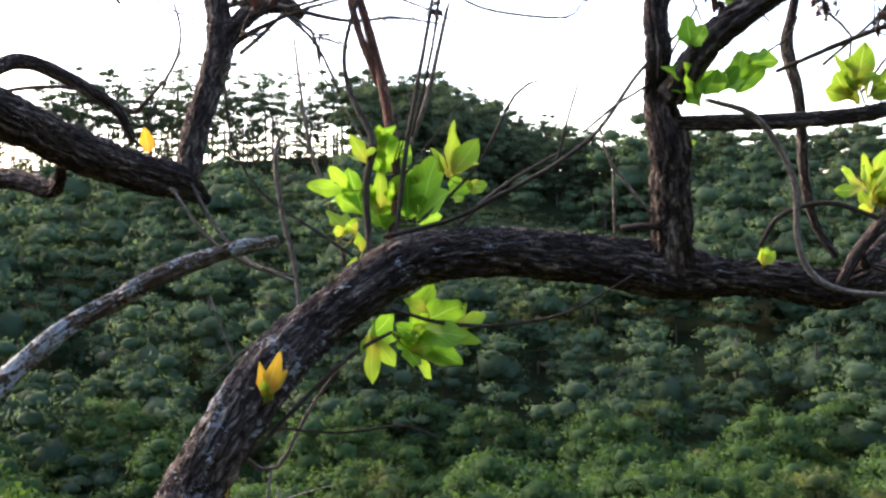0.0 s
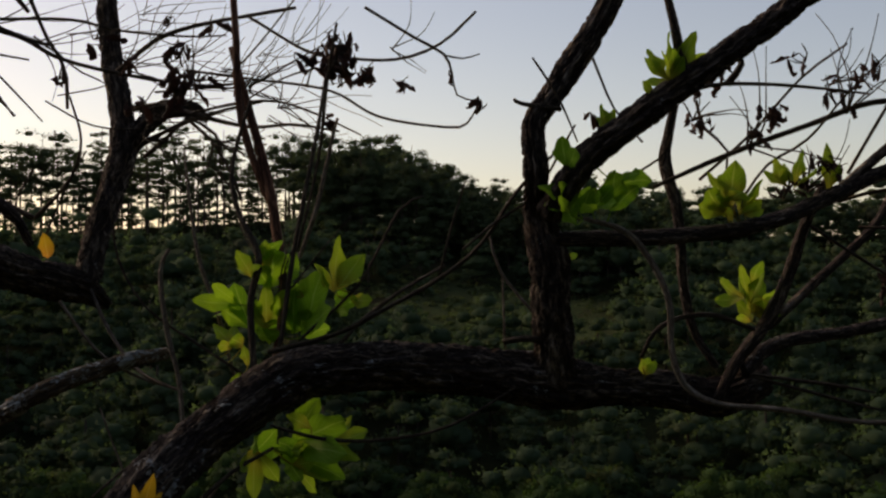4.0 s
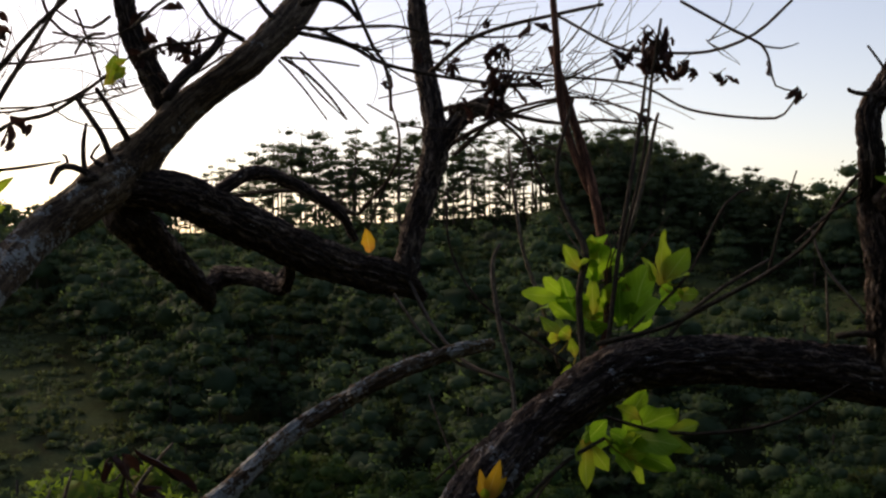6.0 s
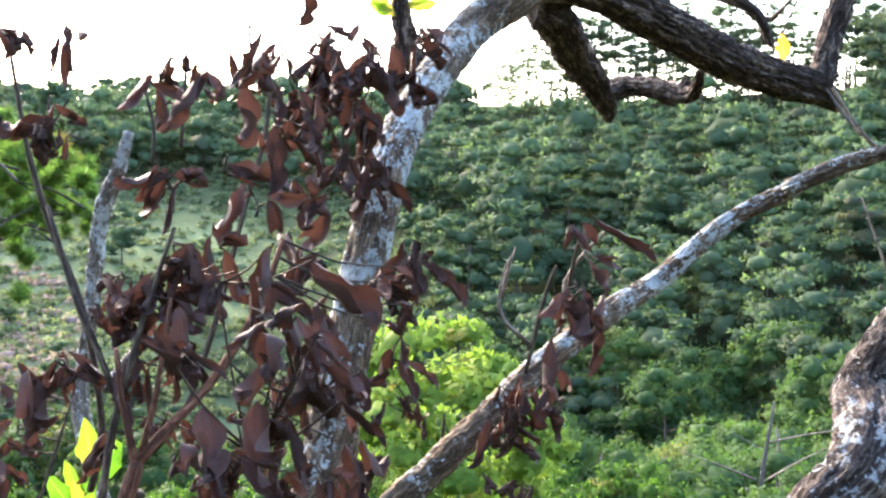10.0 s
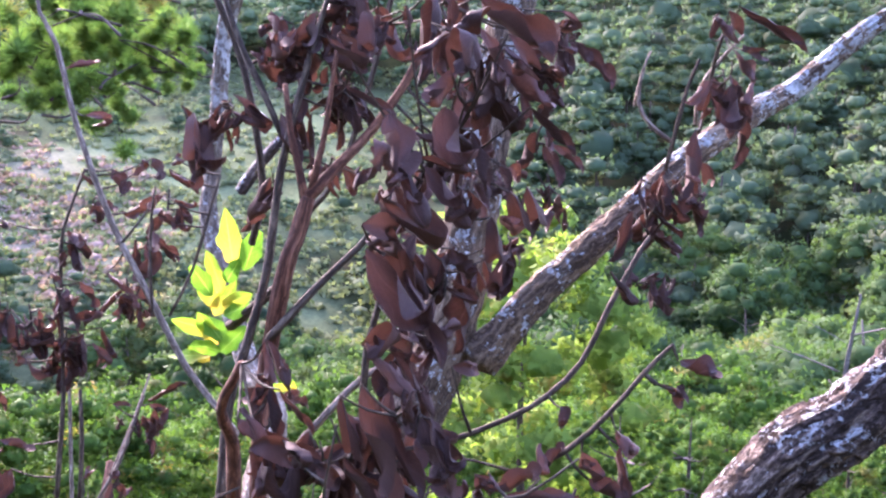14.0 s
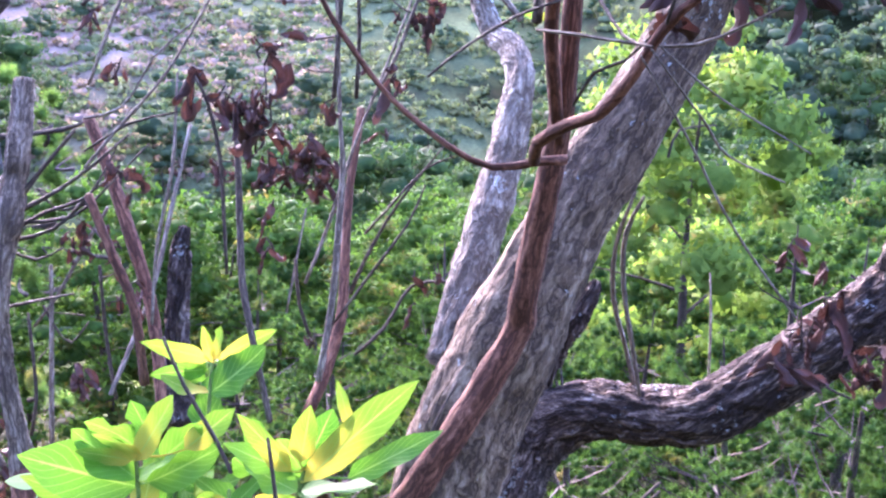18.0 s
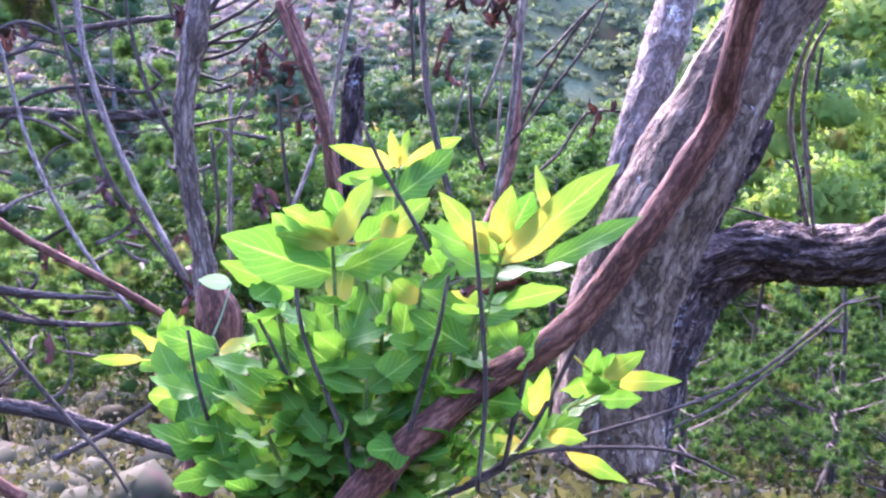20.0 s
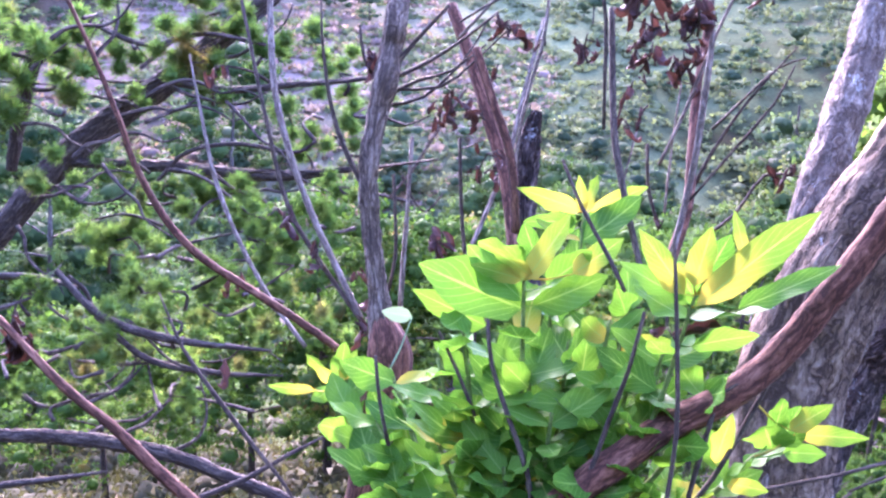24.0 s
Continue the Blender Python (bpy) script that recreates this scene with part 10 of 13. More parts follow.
limb(sapling, "twig", BARK_TWIG, [(-1.307, 0.884, 1.452, 0.0017), (-1.340, 0.836, 1.435, 0.0020), (-1.376, 0.781, 1.402, 0.0019), (-1.399, 0.735, 1.370, 0.0014)])
limb(sapling, "twig", BARK_TWIG, [(-1.297, 0.907, 1.320, 0.0023), (-1.266, 0.901, 1.366, 0.0023), (-1.223, 0.894, 1.385, 0.0020), (-1.185, 0.891, 1.422, 0.0016)])
limb(sapling, "dry_stem", BARK_STRAW, [(-1.107, 0.695, 1.428, 0.0012), (-1.087, 0.778, 1.332, 0.0015), (-1.057, 0.860, 1.213, 0.0016), (-1.005, 0.953, 1.086, 0.0014)])
limb(sapling, "dry_stem", BARK_STRAW, [(-1.099, 0.702, 1.434, 0.0012), (-1.081, 0.807, 1.345, 0.0015), (-1.089, 0.905, 1.286, 0.0016), (-1.060, 1.029, 1.231, 0.0012)])
limb(sapling, "dry_stem", BARK_STRAW, [(-1.092, 0.708, 1.437, 0.0009), (-1.091, 0.868, 1.361, 0.0013), (-1.039, 1.054, 1.266, 0.0009)])
limb(sapling, "twig", BARK_TWIG, [(-1.254, 0.863, 1.472, 0.0022), (-1.169, 0.781, 1.432, 0.0020), (-1.099, 0.703, 1.437, 0.0016)])
limb(sapling, "stem", BARK_RED, [(-1.352, 0.972, 1.252, 0.0091), (-1.340, 0.933, 1.333, 0.0095), (-1.326, 0.896, 1.416, 0.0095), (-1.305, 0.869, 1.513, 0.0088), (-1.288, 0.826, 1.572, 0.0065), (-1.240, 0.805, 1.639, 0.0049)])
limb(sapling, "twig", BARK_TWIG, [(-1.091, 0.716, 1.459, 0.0021), (-1.072, 0.705, 1.512, 0.0020), (-1.057, 0.693, 1.570, 0.0018), (-1.039, 0.686, 1.635, 0.0013)])
limb(sapling, "twig", BARK_TWIG, [(-0.981, 0.742, 1.511, 0.0020), (-0.931, 0.766, 1.546, 0.0020), (-0.882, 0.781, 1.560, 0.0017), (-0.835, 0.804, 1.599, 0.0013)])
limb(sapling, "twig", BARK_TWIG, [(-1.103, 0.814, 1.556, 0.0031), (-1.030, 0.860, 1.560, 0.0028), (-0.959, 0.911, 1.589, 0.0031), (-0.925, 0.942, 1.612, 0.0034), (-0.897, 0.971, 1.647, 0.0032), (-0.877, 1.002, 1.708, 0.0032), (-0.856, 1.033, 1.763, 0.0029), (-0.849, 1.048, 1.781, 0.0019)])
limb(sapling, "twig", BARK_TWIG, [(-0.957, 0.882, 1.521, 0.0028), (-0.895, 0.921, 1.558, 0.0031), (-0.855, 0.951, 1.601, 0.0031), (-0.826, 0.975, 1.643, 0.0028), (-0.801, 0.994, 1.674, 0.0018)])
limb(sapling, "twig", BARK_STRAW, [(-1.223, 0.856, 1.508, 0.0046), (-1.181, 0.890, 1.567, 0.0046), (-1.149, 0.914, 1.606, 0.0040), (-1.105, 0.944, 1.639, 0.0027)])
limb(sapling, "twig", BARK_TWIG, [(-1.121, 0.868, 1.589, 0.0045), (-1.122, 0.881, 1.652, 0.0045), (-1.115, 0.895, 1.703, 0.0038), (-1.110, 0.913, 1.778, 0.0032), (-1.077, 0.945, 1.854, 0.0026)])
limb(sapling, "twig", BARK_TWIG, [(-1.124, 2.220, 1.774, 0.0047), (-1.103, 2.213, 1.870, 0.0047), (-1.086, 2.200, 1.951, 0.0046), (-1.067, 2.184, 2.008, 0.0034)])
limb(sapling, "stem", BARK_RED, [(-1.798, 0.480, 0.313, 0.0282), (-1.741, 0.582, 0.432, 0.0265), (-1.697, 0.649, 0.497, 0.0248), (-1.658, 0.736, 0.551, 0.0242), (-1.606, 0.800, 0.595, 0.0233), (-1.547, 0.874, 0.677, 0.0232), (-1.440, 0.995, 0.922, 0.0222), (-1.412, 0.995, 1.022, 0.0204), (-1.355, 0.975, 1.266, 0.0167), (-1.339, 0.964, 1.349, 0.0141), (-1.329, 0.955, 1.449, 0.0123), (-1.329, 0.967, 1.556, 0.0107), (-1.297, 0.974, 1.710, 0.0114), (-1.288, 0.987, 1.752, 0.0107), (-1.280, 1.001, 1.801, 0.0092)])
dead_shrub = thing("dead_shrub", "thin grey shrub with withered maroon leaves", "shrub")
limb(dead_shrub, "stem", BARK_TWIG, [(-1.344, 0.891, 1.422, 0.0071), (-1.349, 0.920, 1.539, 0.0064), (-1.339, 0.950, 1.622, 0.0061), (-1.330, 0.980, 1.705, 0.0058), (-1.330, 1.015, 1.832, 0.0054), (-1.321, 1.046, 1.925, 0.0051), (-1.313, 1.075, 2.004, 0.0037), (-1.299, 1.108, 2.091, 0.0029)])
limb(dead_shrub, "branch", BARK_TWIG, [(-1.345, 1.040, 1.873, 0.0044), (-1.380, 1.048, 1.930, 0.0044), (-1.415, 1.054, 1.981, 0.0045), (-1.453, 1.064, 2.055, 0.0038), (-1.484, 1.075, 2.115, 0.0030)])
limb(dead_shrub, "stem", BARK_STRAW, [(-1.569, 1.222, 1.372, 0.0054), (-1.603, 1.225, 1.404, 0.0054), (-1.666, 1.220, 1.471, 0.0055), (-1.740, 1.220, 1.585, 0.0055), (-1.809, 1.220, 1.691, 0.0051), (-1.887, 1.228, 1.853, 0.0047), (-1.937, 1.243, 1.981, 0.0042), (-1.977, 1.248, 2.036, 0.0033), (-2.001, 1.265, 2.111, 0.0028)])
limb(dead_shrub, "branch", BARK_TWIG, [(-1.308, 0.951, 1.626, 0.0057), (-1.272, 0.980, 1.675, 0.0053), (-1.238, 1.006, 1.717, 0.0046), (-1.204, 1.032, 1.760, 0.0039), (-1.183, 1.054, 1.816, 0.0028)])
limb(dead_shrub, "branch", BARK_TWIG, [(-1.936, 1.607, 1.384, 0.0125), (-1.846, 1.610, 1.452, 0.0111), (-1.754, 1.616, 1.529, 0.0098)])
limb(dead_shrub, "branch", BARK_DARK, [(-2.024, 1.847, 1.660, 0.0136), (-1.991, 1.876, 1.721, 0.0136), (-1.953, 1.907, 1.776, 0.0111)])
limb(dead_shrub, "twig", BARK_TWIG, [(-1.887, 1.141, 1.225, 0.0043), (-1.890, 1.161, 1.327, 0.0043), (-1.893, 1.175, 1.402, 0.0038), (-1.903, 1.189, 1.495, 0.0033), (-1.919, 1.212, 1.645, 0.0033), (-1.913, 1.226, 1.701, 0.0028), (-1.895, 1.251, 1.776, 0.0024)])
limb(dead_shrub, "twig", BARK_TWIG, [(-1.853, 1.159, 1.225, 0.0038), (-1.858, 1.177, 1.328, 0.0038), (-1.869, 1.189, 1.412, 0.0028)])
limb(dead_shrub, "twig", BARK_STRAW, [(-1.828, 1.172, 1.225, 0.0033), (-1.800, 1.200, 1.291, 0.0033), (-1.782, 1.225, 1.366, 0.0033), (-1.773, 1.237, 1.403, 0.0024)])
limb(dead_shrub, "twig", BARK_TWIG, [(-1.747, 1.278, 1.534, 0.0024), (-1.720, 1.307, 1.609, 0.0028), (-1.703, 1.335, 1.703, 0.0028), (-1.692, 1.354, 1.768, 0.0024)])
limb(dead_shrub, "twig", BARK_TWIG, [(-1.573, 1.039, 1.605, 0.0024), (-1.582, 1.047, 1.668, 0.0024), (-1.587, 1.060, 1.748, 0.0020), (-1.586, 1.069, 1.787, 0.0016)])
limb(dead_shrub, "twig", BARK_TWIG, [(-1.760, 1.185, 1.672, 0.0023), (-1.742, 1.199, 1.699, 0.0023), (-1.727, 1.213, 1.726, 0.0018)])
limb(dead_shrub, "stem", BARK_TWIG, [(-1.459, 1.123, 1.706, 0.0056), (-1.448, 1.137, 1.794, 0.0056), (-1.479, 1.140, 1.955, 0.0052), (-1.521, 1.132, 2.059, 0.0048), (-1.555, 1.127, 2.155, 0.0044), (-1.573, 1.126, 2.227, 0.0036), (-1.593, 1.127, 2.323, 0.0032)])
limb(dead_shrub, "stem", BARK_TWIG, [(-1.442, 1.243, 1.737, 0.0055), (-1.398, 1.269, 1.805, 0.0051), (-1.359, 1.302, 1.959, 0.0047), (-1.334, 1.326, 2.096, 0.0043), (-1.309, 1.350, 2.215, 0.0038), (-1.306, 1.361, 2.317, 0.0030)])
limb(dead_shrub, "twig", BARK_TWIG, [(-1.425, 1.297, 2.196, 0.0030), (-1.424, 1.303, 2.248, 0.0030), (-1.424, 1.311, 2.333, 0.0026)])
limb(dead_shrub, "twig", BARK_TWIG, [(-1.463, 1.278, 2.170, 0.0026), (-1.464, 1.283, 2.230, 0.0026), (-1.485, 1.281, 2.298, 0.0021)])
limb(dead_shrub, "twig", BARK_TWIG, [(-1.428, 1.301, 2.247, 0.0026), (-1.444, 1.296, 2.264, 0.0021), (-1.467, 1.284, 2.247, 0.0017)])
limb(dead_shrub, "stem", BARK_RED, [(-2.199, 0.859, 1.065, 0.0076), (-2.152, 0.858, 0.974, 0.0085), (-2.105, 0.858, 0.883, 0.0085), (-2.068, 0.838, 0.756, 0.0085)])
limb(dead_shrub, "twig", BARK_TWIG, [(-1.979, 0.958, 0.940, 0.0031), (-1.998, 0.977, 1.032, 0.0035), (-2.017, 0.995, 1.123, 0.0035), (-2.049, 1.006, 1.214, 0.0031), (-2.082, 1.004, 1.268, 0.0023)])
limb(dead_shrub, "stem", BARK_STRAW, [(-1.942, 1.141, 0.683, 0.0064), (-1.944, 1.188, 0.824, 0.0068), (-1.956, 1.228, 0.964, 0.0064), (-1.967, 1.255, 1.065, 0.0056), (-1.988, 1.276, 1.165, 0.0039), (-2.026, 1.320, 1.365, 0.0034), (-2.059, 1.340, 1.486, 0.0030)])
limb(dead_shrub, "dry_stem", BARK_STRAW, [(-2.055, 1.240, 0.824, 0.0036), (-2.036, 1.288, 0.929, 0.0036), (-2.017, 1.355, 1.087, 0.0031), (-1.983, 1.438, 1.266, 0.0027), (-1.969, 1.475, 1.351, 0.0018)])
limb(dead_shrub, "twig", BARK_TWIG, [(-1.937, 1.179, 0.784, 0.0026), (-1.888, 1.245, 0.885, 0.0030), (-1.849, 1.297, 0.966, 0.0026), (-1.833, 1.332, 1.037, 0.0017)])
limb(dead_shrub, "twig", BARK_STRAW, [(-2.222, 0.994, 0.779, 0.0034), (-2.236, 1.033, 0.919, 0.0039), (-2.234, 1.082, 1.060, 0.0039), (-2.243, 1.104, 1.140, 0.0030), (-2.254, 1.128, 1.231, 0.0021)])
limb(dead_shrub, "dry_stem", BARK_STRAW, [(-2.374, 0.992, 1.058, 0.0034), (-2.333, 1.042, 1.129, 0.0034), (-2.271, 1.117, 1.231, 0.0030), (-2.218, 1.203, 1.382, 0.0026), (-2.177, 1.270, 1.504, 0.0021)])
limb(dead_shrub, "dry_stem", BARK_STRAW, [(-2.389, 1.013, 1.148, 0.0030), (-2.331, 1.057, 1.169, 0.0030), (-2.294, 1.112, 1.260, 0.0026), (-2.243, 1.166, 1.322, 0.0021)])
limb(dead_shrub, "dry_stem", BARK_STRAW, [(-2.390, 1.032, 1.208, 0.0034), (-2.369, 1.091, 1.339, 0.0034), (-2.343, 1.145, 1.451, 0.0030), (-2.324, 1.189, 1.541, 0.0026)])
limb(dead_shrub, "twig", BARK_TWIG, [(-2.379, 0.999, 1.088, 0.0026), (-2.317, 1.056, 1.139, 0.0026), (-2.242, 1.111, 1.161, 0.0021)])
limb(dead_shrub, "twig", BARK_TWIG, [(-2.423, 1.059, 1.349, 0.0039), (-2.380, 1.108, 1.410, 0.0039), (-2.328, 1.159, 1.461, 0.0034), (-2.294, 1.201, 1.522, 0.0026)])
limb(dead_shrub, "twig", BARK_TWIG, [(-1.409, 1.467, 2.315, 0.0023), (-1.415, 1.469, 2.414, 0.0023), (-1.419, 1.471, 2.495, 0.0018), (-1.418, 1.474, 2.549, 0.0014)])
limb(dead_shrub, "twig", BARK_TWIG, [(-1.348, 1.486, 2.315, 0.0023), (-1.338, 1.494, 2.415, 0.0023), (-1.327, 1.501, 2.496, 0.0018), (-1.315, 1.507, 2.545, 0.0014)])
bare_shrub = thing("bare_shrub", "bare grey and brown shrub stems with a few dry leaves", "shrub")
limb(bare_shrub, "stem", BARK_STEM, [(-2.348, 0.776, 0.401, 0.0221), (-2.363, 0.782, 0.478, 0.0242), (-2.391, 0.799, 0.572, 0.0187), (-2.413, 0.807, 0.635, 0.0160), (-2.447, 0.822, 0.740, 0.0171), (-2.467, 0.841, 0.823, 0.0182), (-2.484, 0.881, 0.916, 0.0199), (-2.486, 0.897, 0.958, 0.0243), (-2.508, 0.936, 1.029, 0.0201), (-2.513, 0.950, 1.071, 0.0212), (-2.572, 1.022, 1.196, 0.0194)])
limb(bare_shrub, "root_stock", BARK_RED, [(-2.321, 0.665, 0.059, 0.0300), (-2.330, 0.719, 0.233, 0.0343), (-2.332, 0.756, 0.353, 0.0418), (-2.335, 0.777, 0.440, 0.0460), (-2.352, 0.785, 0.492, 0.0362), (-2.375, 0.792, 0.525, 0.0165)], "dark red-brown swollen root stock")
limb(bare_shrub, "stem", BARK_STRAW, [(-2.891, 0.918, 1.117, 0.0060), (-2.838, 0.879, 1.029, 0.0073), (-2.776, 0.840, 0.921, 0.0072), (-2.695, 0.814, 0.805, 0.0071), (-2.598, 0.800, 0.682, 0.0071), (-2.505, 0.792, 0.584, 0.0070), (-2.426, 0.783, 0.510, 0.0064)])
limb(bare_shrub, "stem", BARK_TWIG, [(-2.908, 0.844, 1.144, 0.0039), (-2.831, 0.817, 1.023, 0.0043), (-2.741, 0.789, 0.873, 0.0047), (-2.638, 0.765, 0.705, 0.0052), (-2.529, 0.771, 0.595, 0.0051), (-2.414, 0.786, 0.494, 0.0055)])
limb(bare_shrub, "branch", BARK_TWIG, [(-2.619, 0.843, 1.137, 0.0018), (-2.583, 0.820, 1.011, 0.0036), (-2.529, 0.809, 0.876, 0.0050), (-2.455, 0.822, 0.755, 0.0059)])
limb(bare_shrub, "branch", BARK_RED, [(-2.919, 0.426, 1.175, 0.0037), (-2.837, 0.451, 1.025, 0.0047), (-2.773, 0.468, 0.893, 0.0058), (-2.744, 0.477, 0.815, 0.0069), (-2.687, 0.502, 0.716, 0.0075), (-2.626, 0.541, 0.641, 0.0080), (-2.524, 0.615, 0.566, 0.0081), (-2.439, 0.679, 0.500, 0.0081), (-2.371, 0.730, 0.439, 0.0076)])
limb(bare_shrub, "stem", BARK_STRAW, [(-3.035, 0.797, 0.971, 0.0015), (-2.953, 0.766, 0.862, 0.0040), (-2.854, 0.735, 0.721, 0.0054), (-2.748, 0.722, 0.603, 0.0053), (-2.638, 0.720, 0.505, 0.0052), (-2.533, 0.725, 0.432, 0.0047)])
limb(bare_shrub, "twig", BARK_TWIG, [(-2.529, 0.390, 0.624, 0.0016), (-2.456, 0.390, 0.537, 0.0036), (-2.378, 0.401, 0.471, 0.0044), (-2.293, 0.418, 0.401, 0.0044), (-2.220, 0.431, 0.347, 0.0031), (-2.170, 0.430, 0.307, 0.0023)])
limb(bare_shrub, "stem", BARK_RED, [(-2.503, 0.078, 0.658, 0.0061), (-2.405, 0.133, 0.554, 0.0079), (-2.342, 0.177, 0.495, 0.0089), (-2.318, 0.198, 0.463, 0.0098), (-2.277, 0.227, 0.414, 0.0112), (-2.216, 0.269, 0.354, 0.0122)])
limb(bare_shrub, "stem", BARK_RED, [(-2.585, 1.178, 1.095, 0.0133), (-2.489, 1.146, 0.988, 0.0142), (-2.394, 1.110, 0.873, 0.0145), (-2.306, 1.069, 0.764, 0.0131), (-2.241, 1.020, 0.680, 0.0123), (-2.184, 0.970, 0.611, 0.0109)])
limb(bare_shrub, "stub", BARK_DARK, [(-2.361, 1.216, 0.889, 0.0083), (-2.355, 1.196, 0.830, 0.0178), (-2.324, 1.148, 0.722, 0.0200), (-2.280, 1.100, 0.619, 0.0244), (-2.234, 1.064, 0.541, 0.0253)])
limb(bare_shrub, "stem", BARK_TWIG, [(-2.105, 1.125, 1.129, 0.0060), (-2.040, 1.056, 0.998, 0.0063), (-1.983, 0.998, 0.911, 0.0065), (-1.910, 0.948, 0.811, 0.0060), (-1.840, 0.903, 0.724, 0.0051)])
limb(bare_shrub, "stem", BARK_RED, [(-2.193, 1.593, 1.093, 0.0092), (-2.143, 1.485, 0.938, 0.0096), (-2.090, 1.404, 0.835, 0.0106), (-2.037, 1.325, 0.738, 0.0115), (-2.003, 1.235, 0.657, 0.0123), (-1.978, 1.149, 0.602, 0.0120)])
limb(bare_shrub, "twig", BARK_TWIG, [(-1.987, 1.610, 1.035, 0.0019), (-2.037, 1.516, 0.922, 0.0034), (-2.067, 1.446, 0.820, 0.0044), (-2.079, 1.403, 0.747, 0.0053)])
limb(bare_shrub, "twig", BARK_TWIG, [(-1.968, 1.617, 1.013, 0.0019), (-2.008, 1.572, 0.990, 0.0024), (-2.053, 1.498, 0.911, 0.0029), (-2.078, 1.455, 0.865, 0.0034)])
limb(bare_shrub, "dry_stem", BARK_STRAW, [(-2.262, 1.600, 0.925, 0.0021), (-2.245, 1.557, 0.791, 0.0026), (-2.222, 1.513, 0.645, 0.0032)])
limb(bare_shrub, "dry_stem", BARK_STRAW, [(-2.372, 1.604, 0.834, 0.0027), (-2.366, 1.548, 0.695, 0.0033), (-2.362, 1.513, 0.606, 0.0033)])
limb(bare_shrub, "dry_stem", BARK_STRAW, [(-2.462, 1.345, 1.068, 0.0040), (-2.405, 1.219, 0.905, 0.0049), (-2.349, 1.121, 0.807, 0.0048), (-2.306, 1.014, 0.716, 0.0046), (-2.264, 0.918, 0.652, 0.0045)])
limb(bare_shrub, "twig", BARK_TWIG, [(-1.875, 1.465, 0.798, 0.0023), (-1.909, 1.392, 0.805, 0.0032), (-1.917, 1.309, 0.739, 0.0036), (-1.931, 1.235, 0.706, 0.0036)])
limb(bare_shrub, "twig", BARK_TWIG, [(-2.113, 1.278, 0.851, 0.0037), (-2.091, 1.260, 0.765, 0.0037), (-2.056, 1.258, 0.689, 0.0037)])
limb(bare_shrub, "twig", BARK_TWIG, [(-2.445, 0.886, 0.785, 0.0032), (-2.421, 0.870, 0.700, 0.0037), (-2.403, 0.854, 0.626, 0.0037), (-2.398, 0.831, 0.563, 0.0037)])
limb(bare_shrub, "dry_stem", BARK_STRAW, [(-2.508, 0.994, 0.839, 0.0043), (-2.482, 0.960, 0.707, 0.0048), (-2.459, 0.927, 0.585, 0.0057), (-2.439, 0.901, 0.486, 0.0057)])
limb(bare_shrub, "twig", BARK_TWIG, [(-2.398, 1.025, 0.850, 0.0037), (-2.361, 0.997, 0.709, 0.0042), (-2.327, 0.980, 0.601, 0.0042)])
limb(bare_shrub, "dry_stem", BARK_STRAW, [(-2.484, 1.126, 0.931, 0.0039), (-2.508, 1.065, 0.841, 0.0044), (-2.527, 1.014, 0.762, 0.0039), (-2.550, 0.969, 0.705, 0.0034)])
limb(bare_shrub, "twig", BARK_TWIG, [(-2.505, 0.964, 0.762, 0.0024), (-2.477, 0.968, 0.718, 0.0024), (-2.450, 0.981, 0.690, 0.0024), (-2.432, 1.013, 0.729, 0.0019)])
limb(bare_shrub, "twig", BARK_TWIG, [(-2.503, 0.918, 0.976, 0.0064), (-2.477, 0.968, 1.040, 0.0046), (-2.443, 1.031, 1.114, 0.0032)])
limb(bare_shrub, "twig", BARK_TWIG, [(-2.498, 0.917, 0.965, 0.0050), (-2.445, 0.982, 1.006, 0.0041), (-2.404, 1.037, 1.051, 0.0032), (-2.366, 1.095, 1.104, 0.0023)])
limb(bare_shrub, "twig", BARK_TWIG, [(-2.494, 0.908, 0.936, 0.0046), (-2.453, 0.958, 0.968, 0.0037), (-2.408, 1.008, 0.989, 0.0027), (-2.369, 1.064, 1.040, 0.0018)])
limb(bare_shrub, "twig", BARK_TWIG, [(-2.488, 0.906, 0.918, 0.0046), (-2.438, 0.958, 0.936, 0.0037), (-2.395, 1.027, 1.008, 0.0027), (-2.378, 1.075, 1.083, 0.0018)])
limb(bare_shrub, "twig", BARK_TWIG, [(-2.491, 0.917, 0.949, 0.0041), (-2.417, 0.985, 0.957, 0.0032), (-2.378, 1.042, 1.008, 0.0023), (-2.336, 1.112, 1.083, 0.0018)])
limb(bare_shrub, "twig", BARK_TWIG, [(-2.497, 0.891, 0.902, 0.0037), (-2.451, 0.923, 0.881, 0.0027), (-2.418, 0.961, 0.902, 0.0018)])
limb(bare_shrub, "twig", BARK_TWIG, [(-2.515, 0.902, 0.965, 0.0041), (-2.545, 0.894, 1.008, 0.0037), (-2.568, 0.902, 1.071, 0.0027)])
limb(bare_shrub, "twig", BARK_TWIG, [(-2.482, 0.858, 0.796, 0.0037), (-2.434, 0.905, 0.807, 0.0027), (-2.387, 0.952, 0.817, 0.0023)])
leafy_shrub = thing("leafy_shrub", "bright green leafy shrub with yellow young tips", "shrub")
limb(leafy_shrub, "dry_stem", BARK_TWIG, [(-1.856, 0.702, 0.941, 0.0025), (-1.808, 0.694, 0.878, 0.0031), (-1.750, 0.693, 0.811, 0.0034), (-1.711, 0.685, 0.769, 0.0031)])
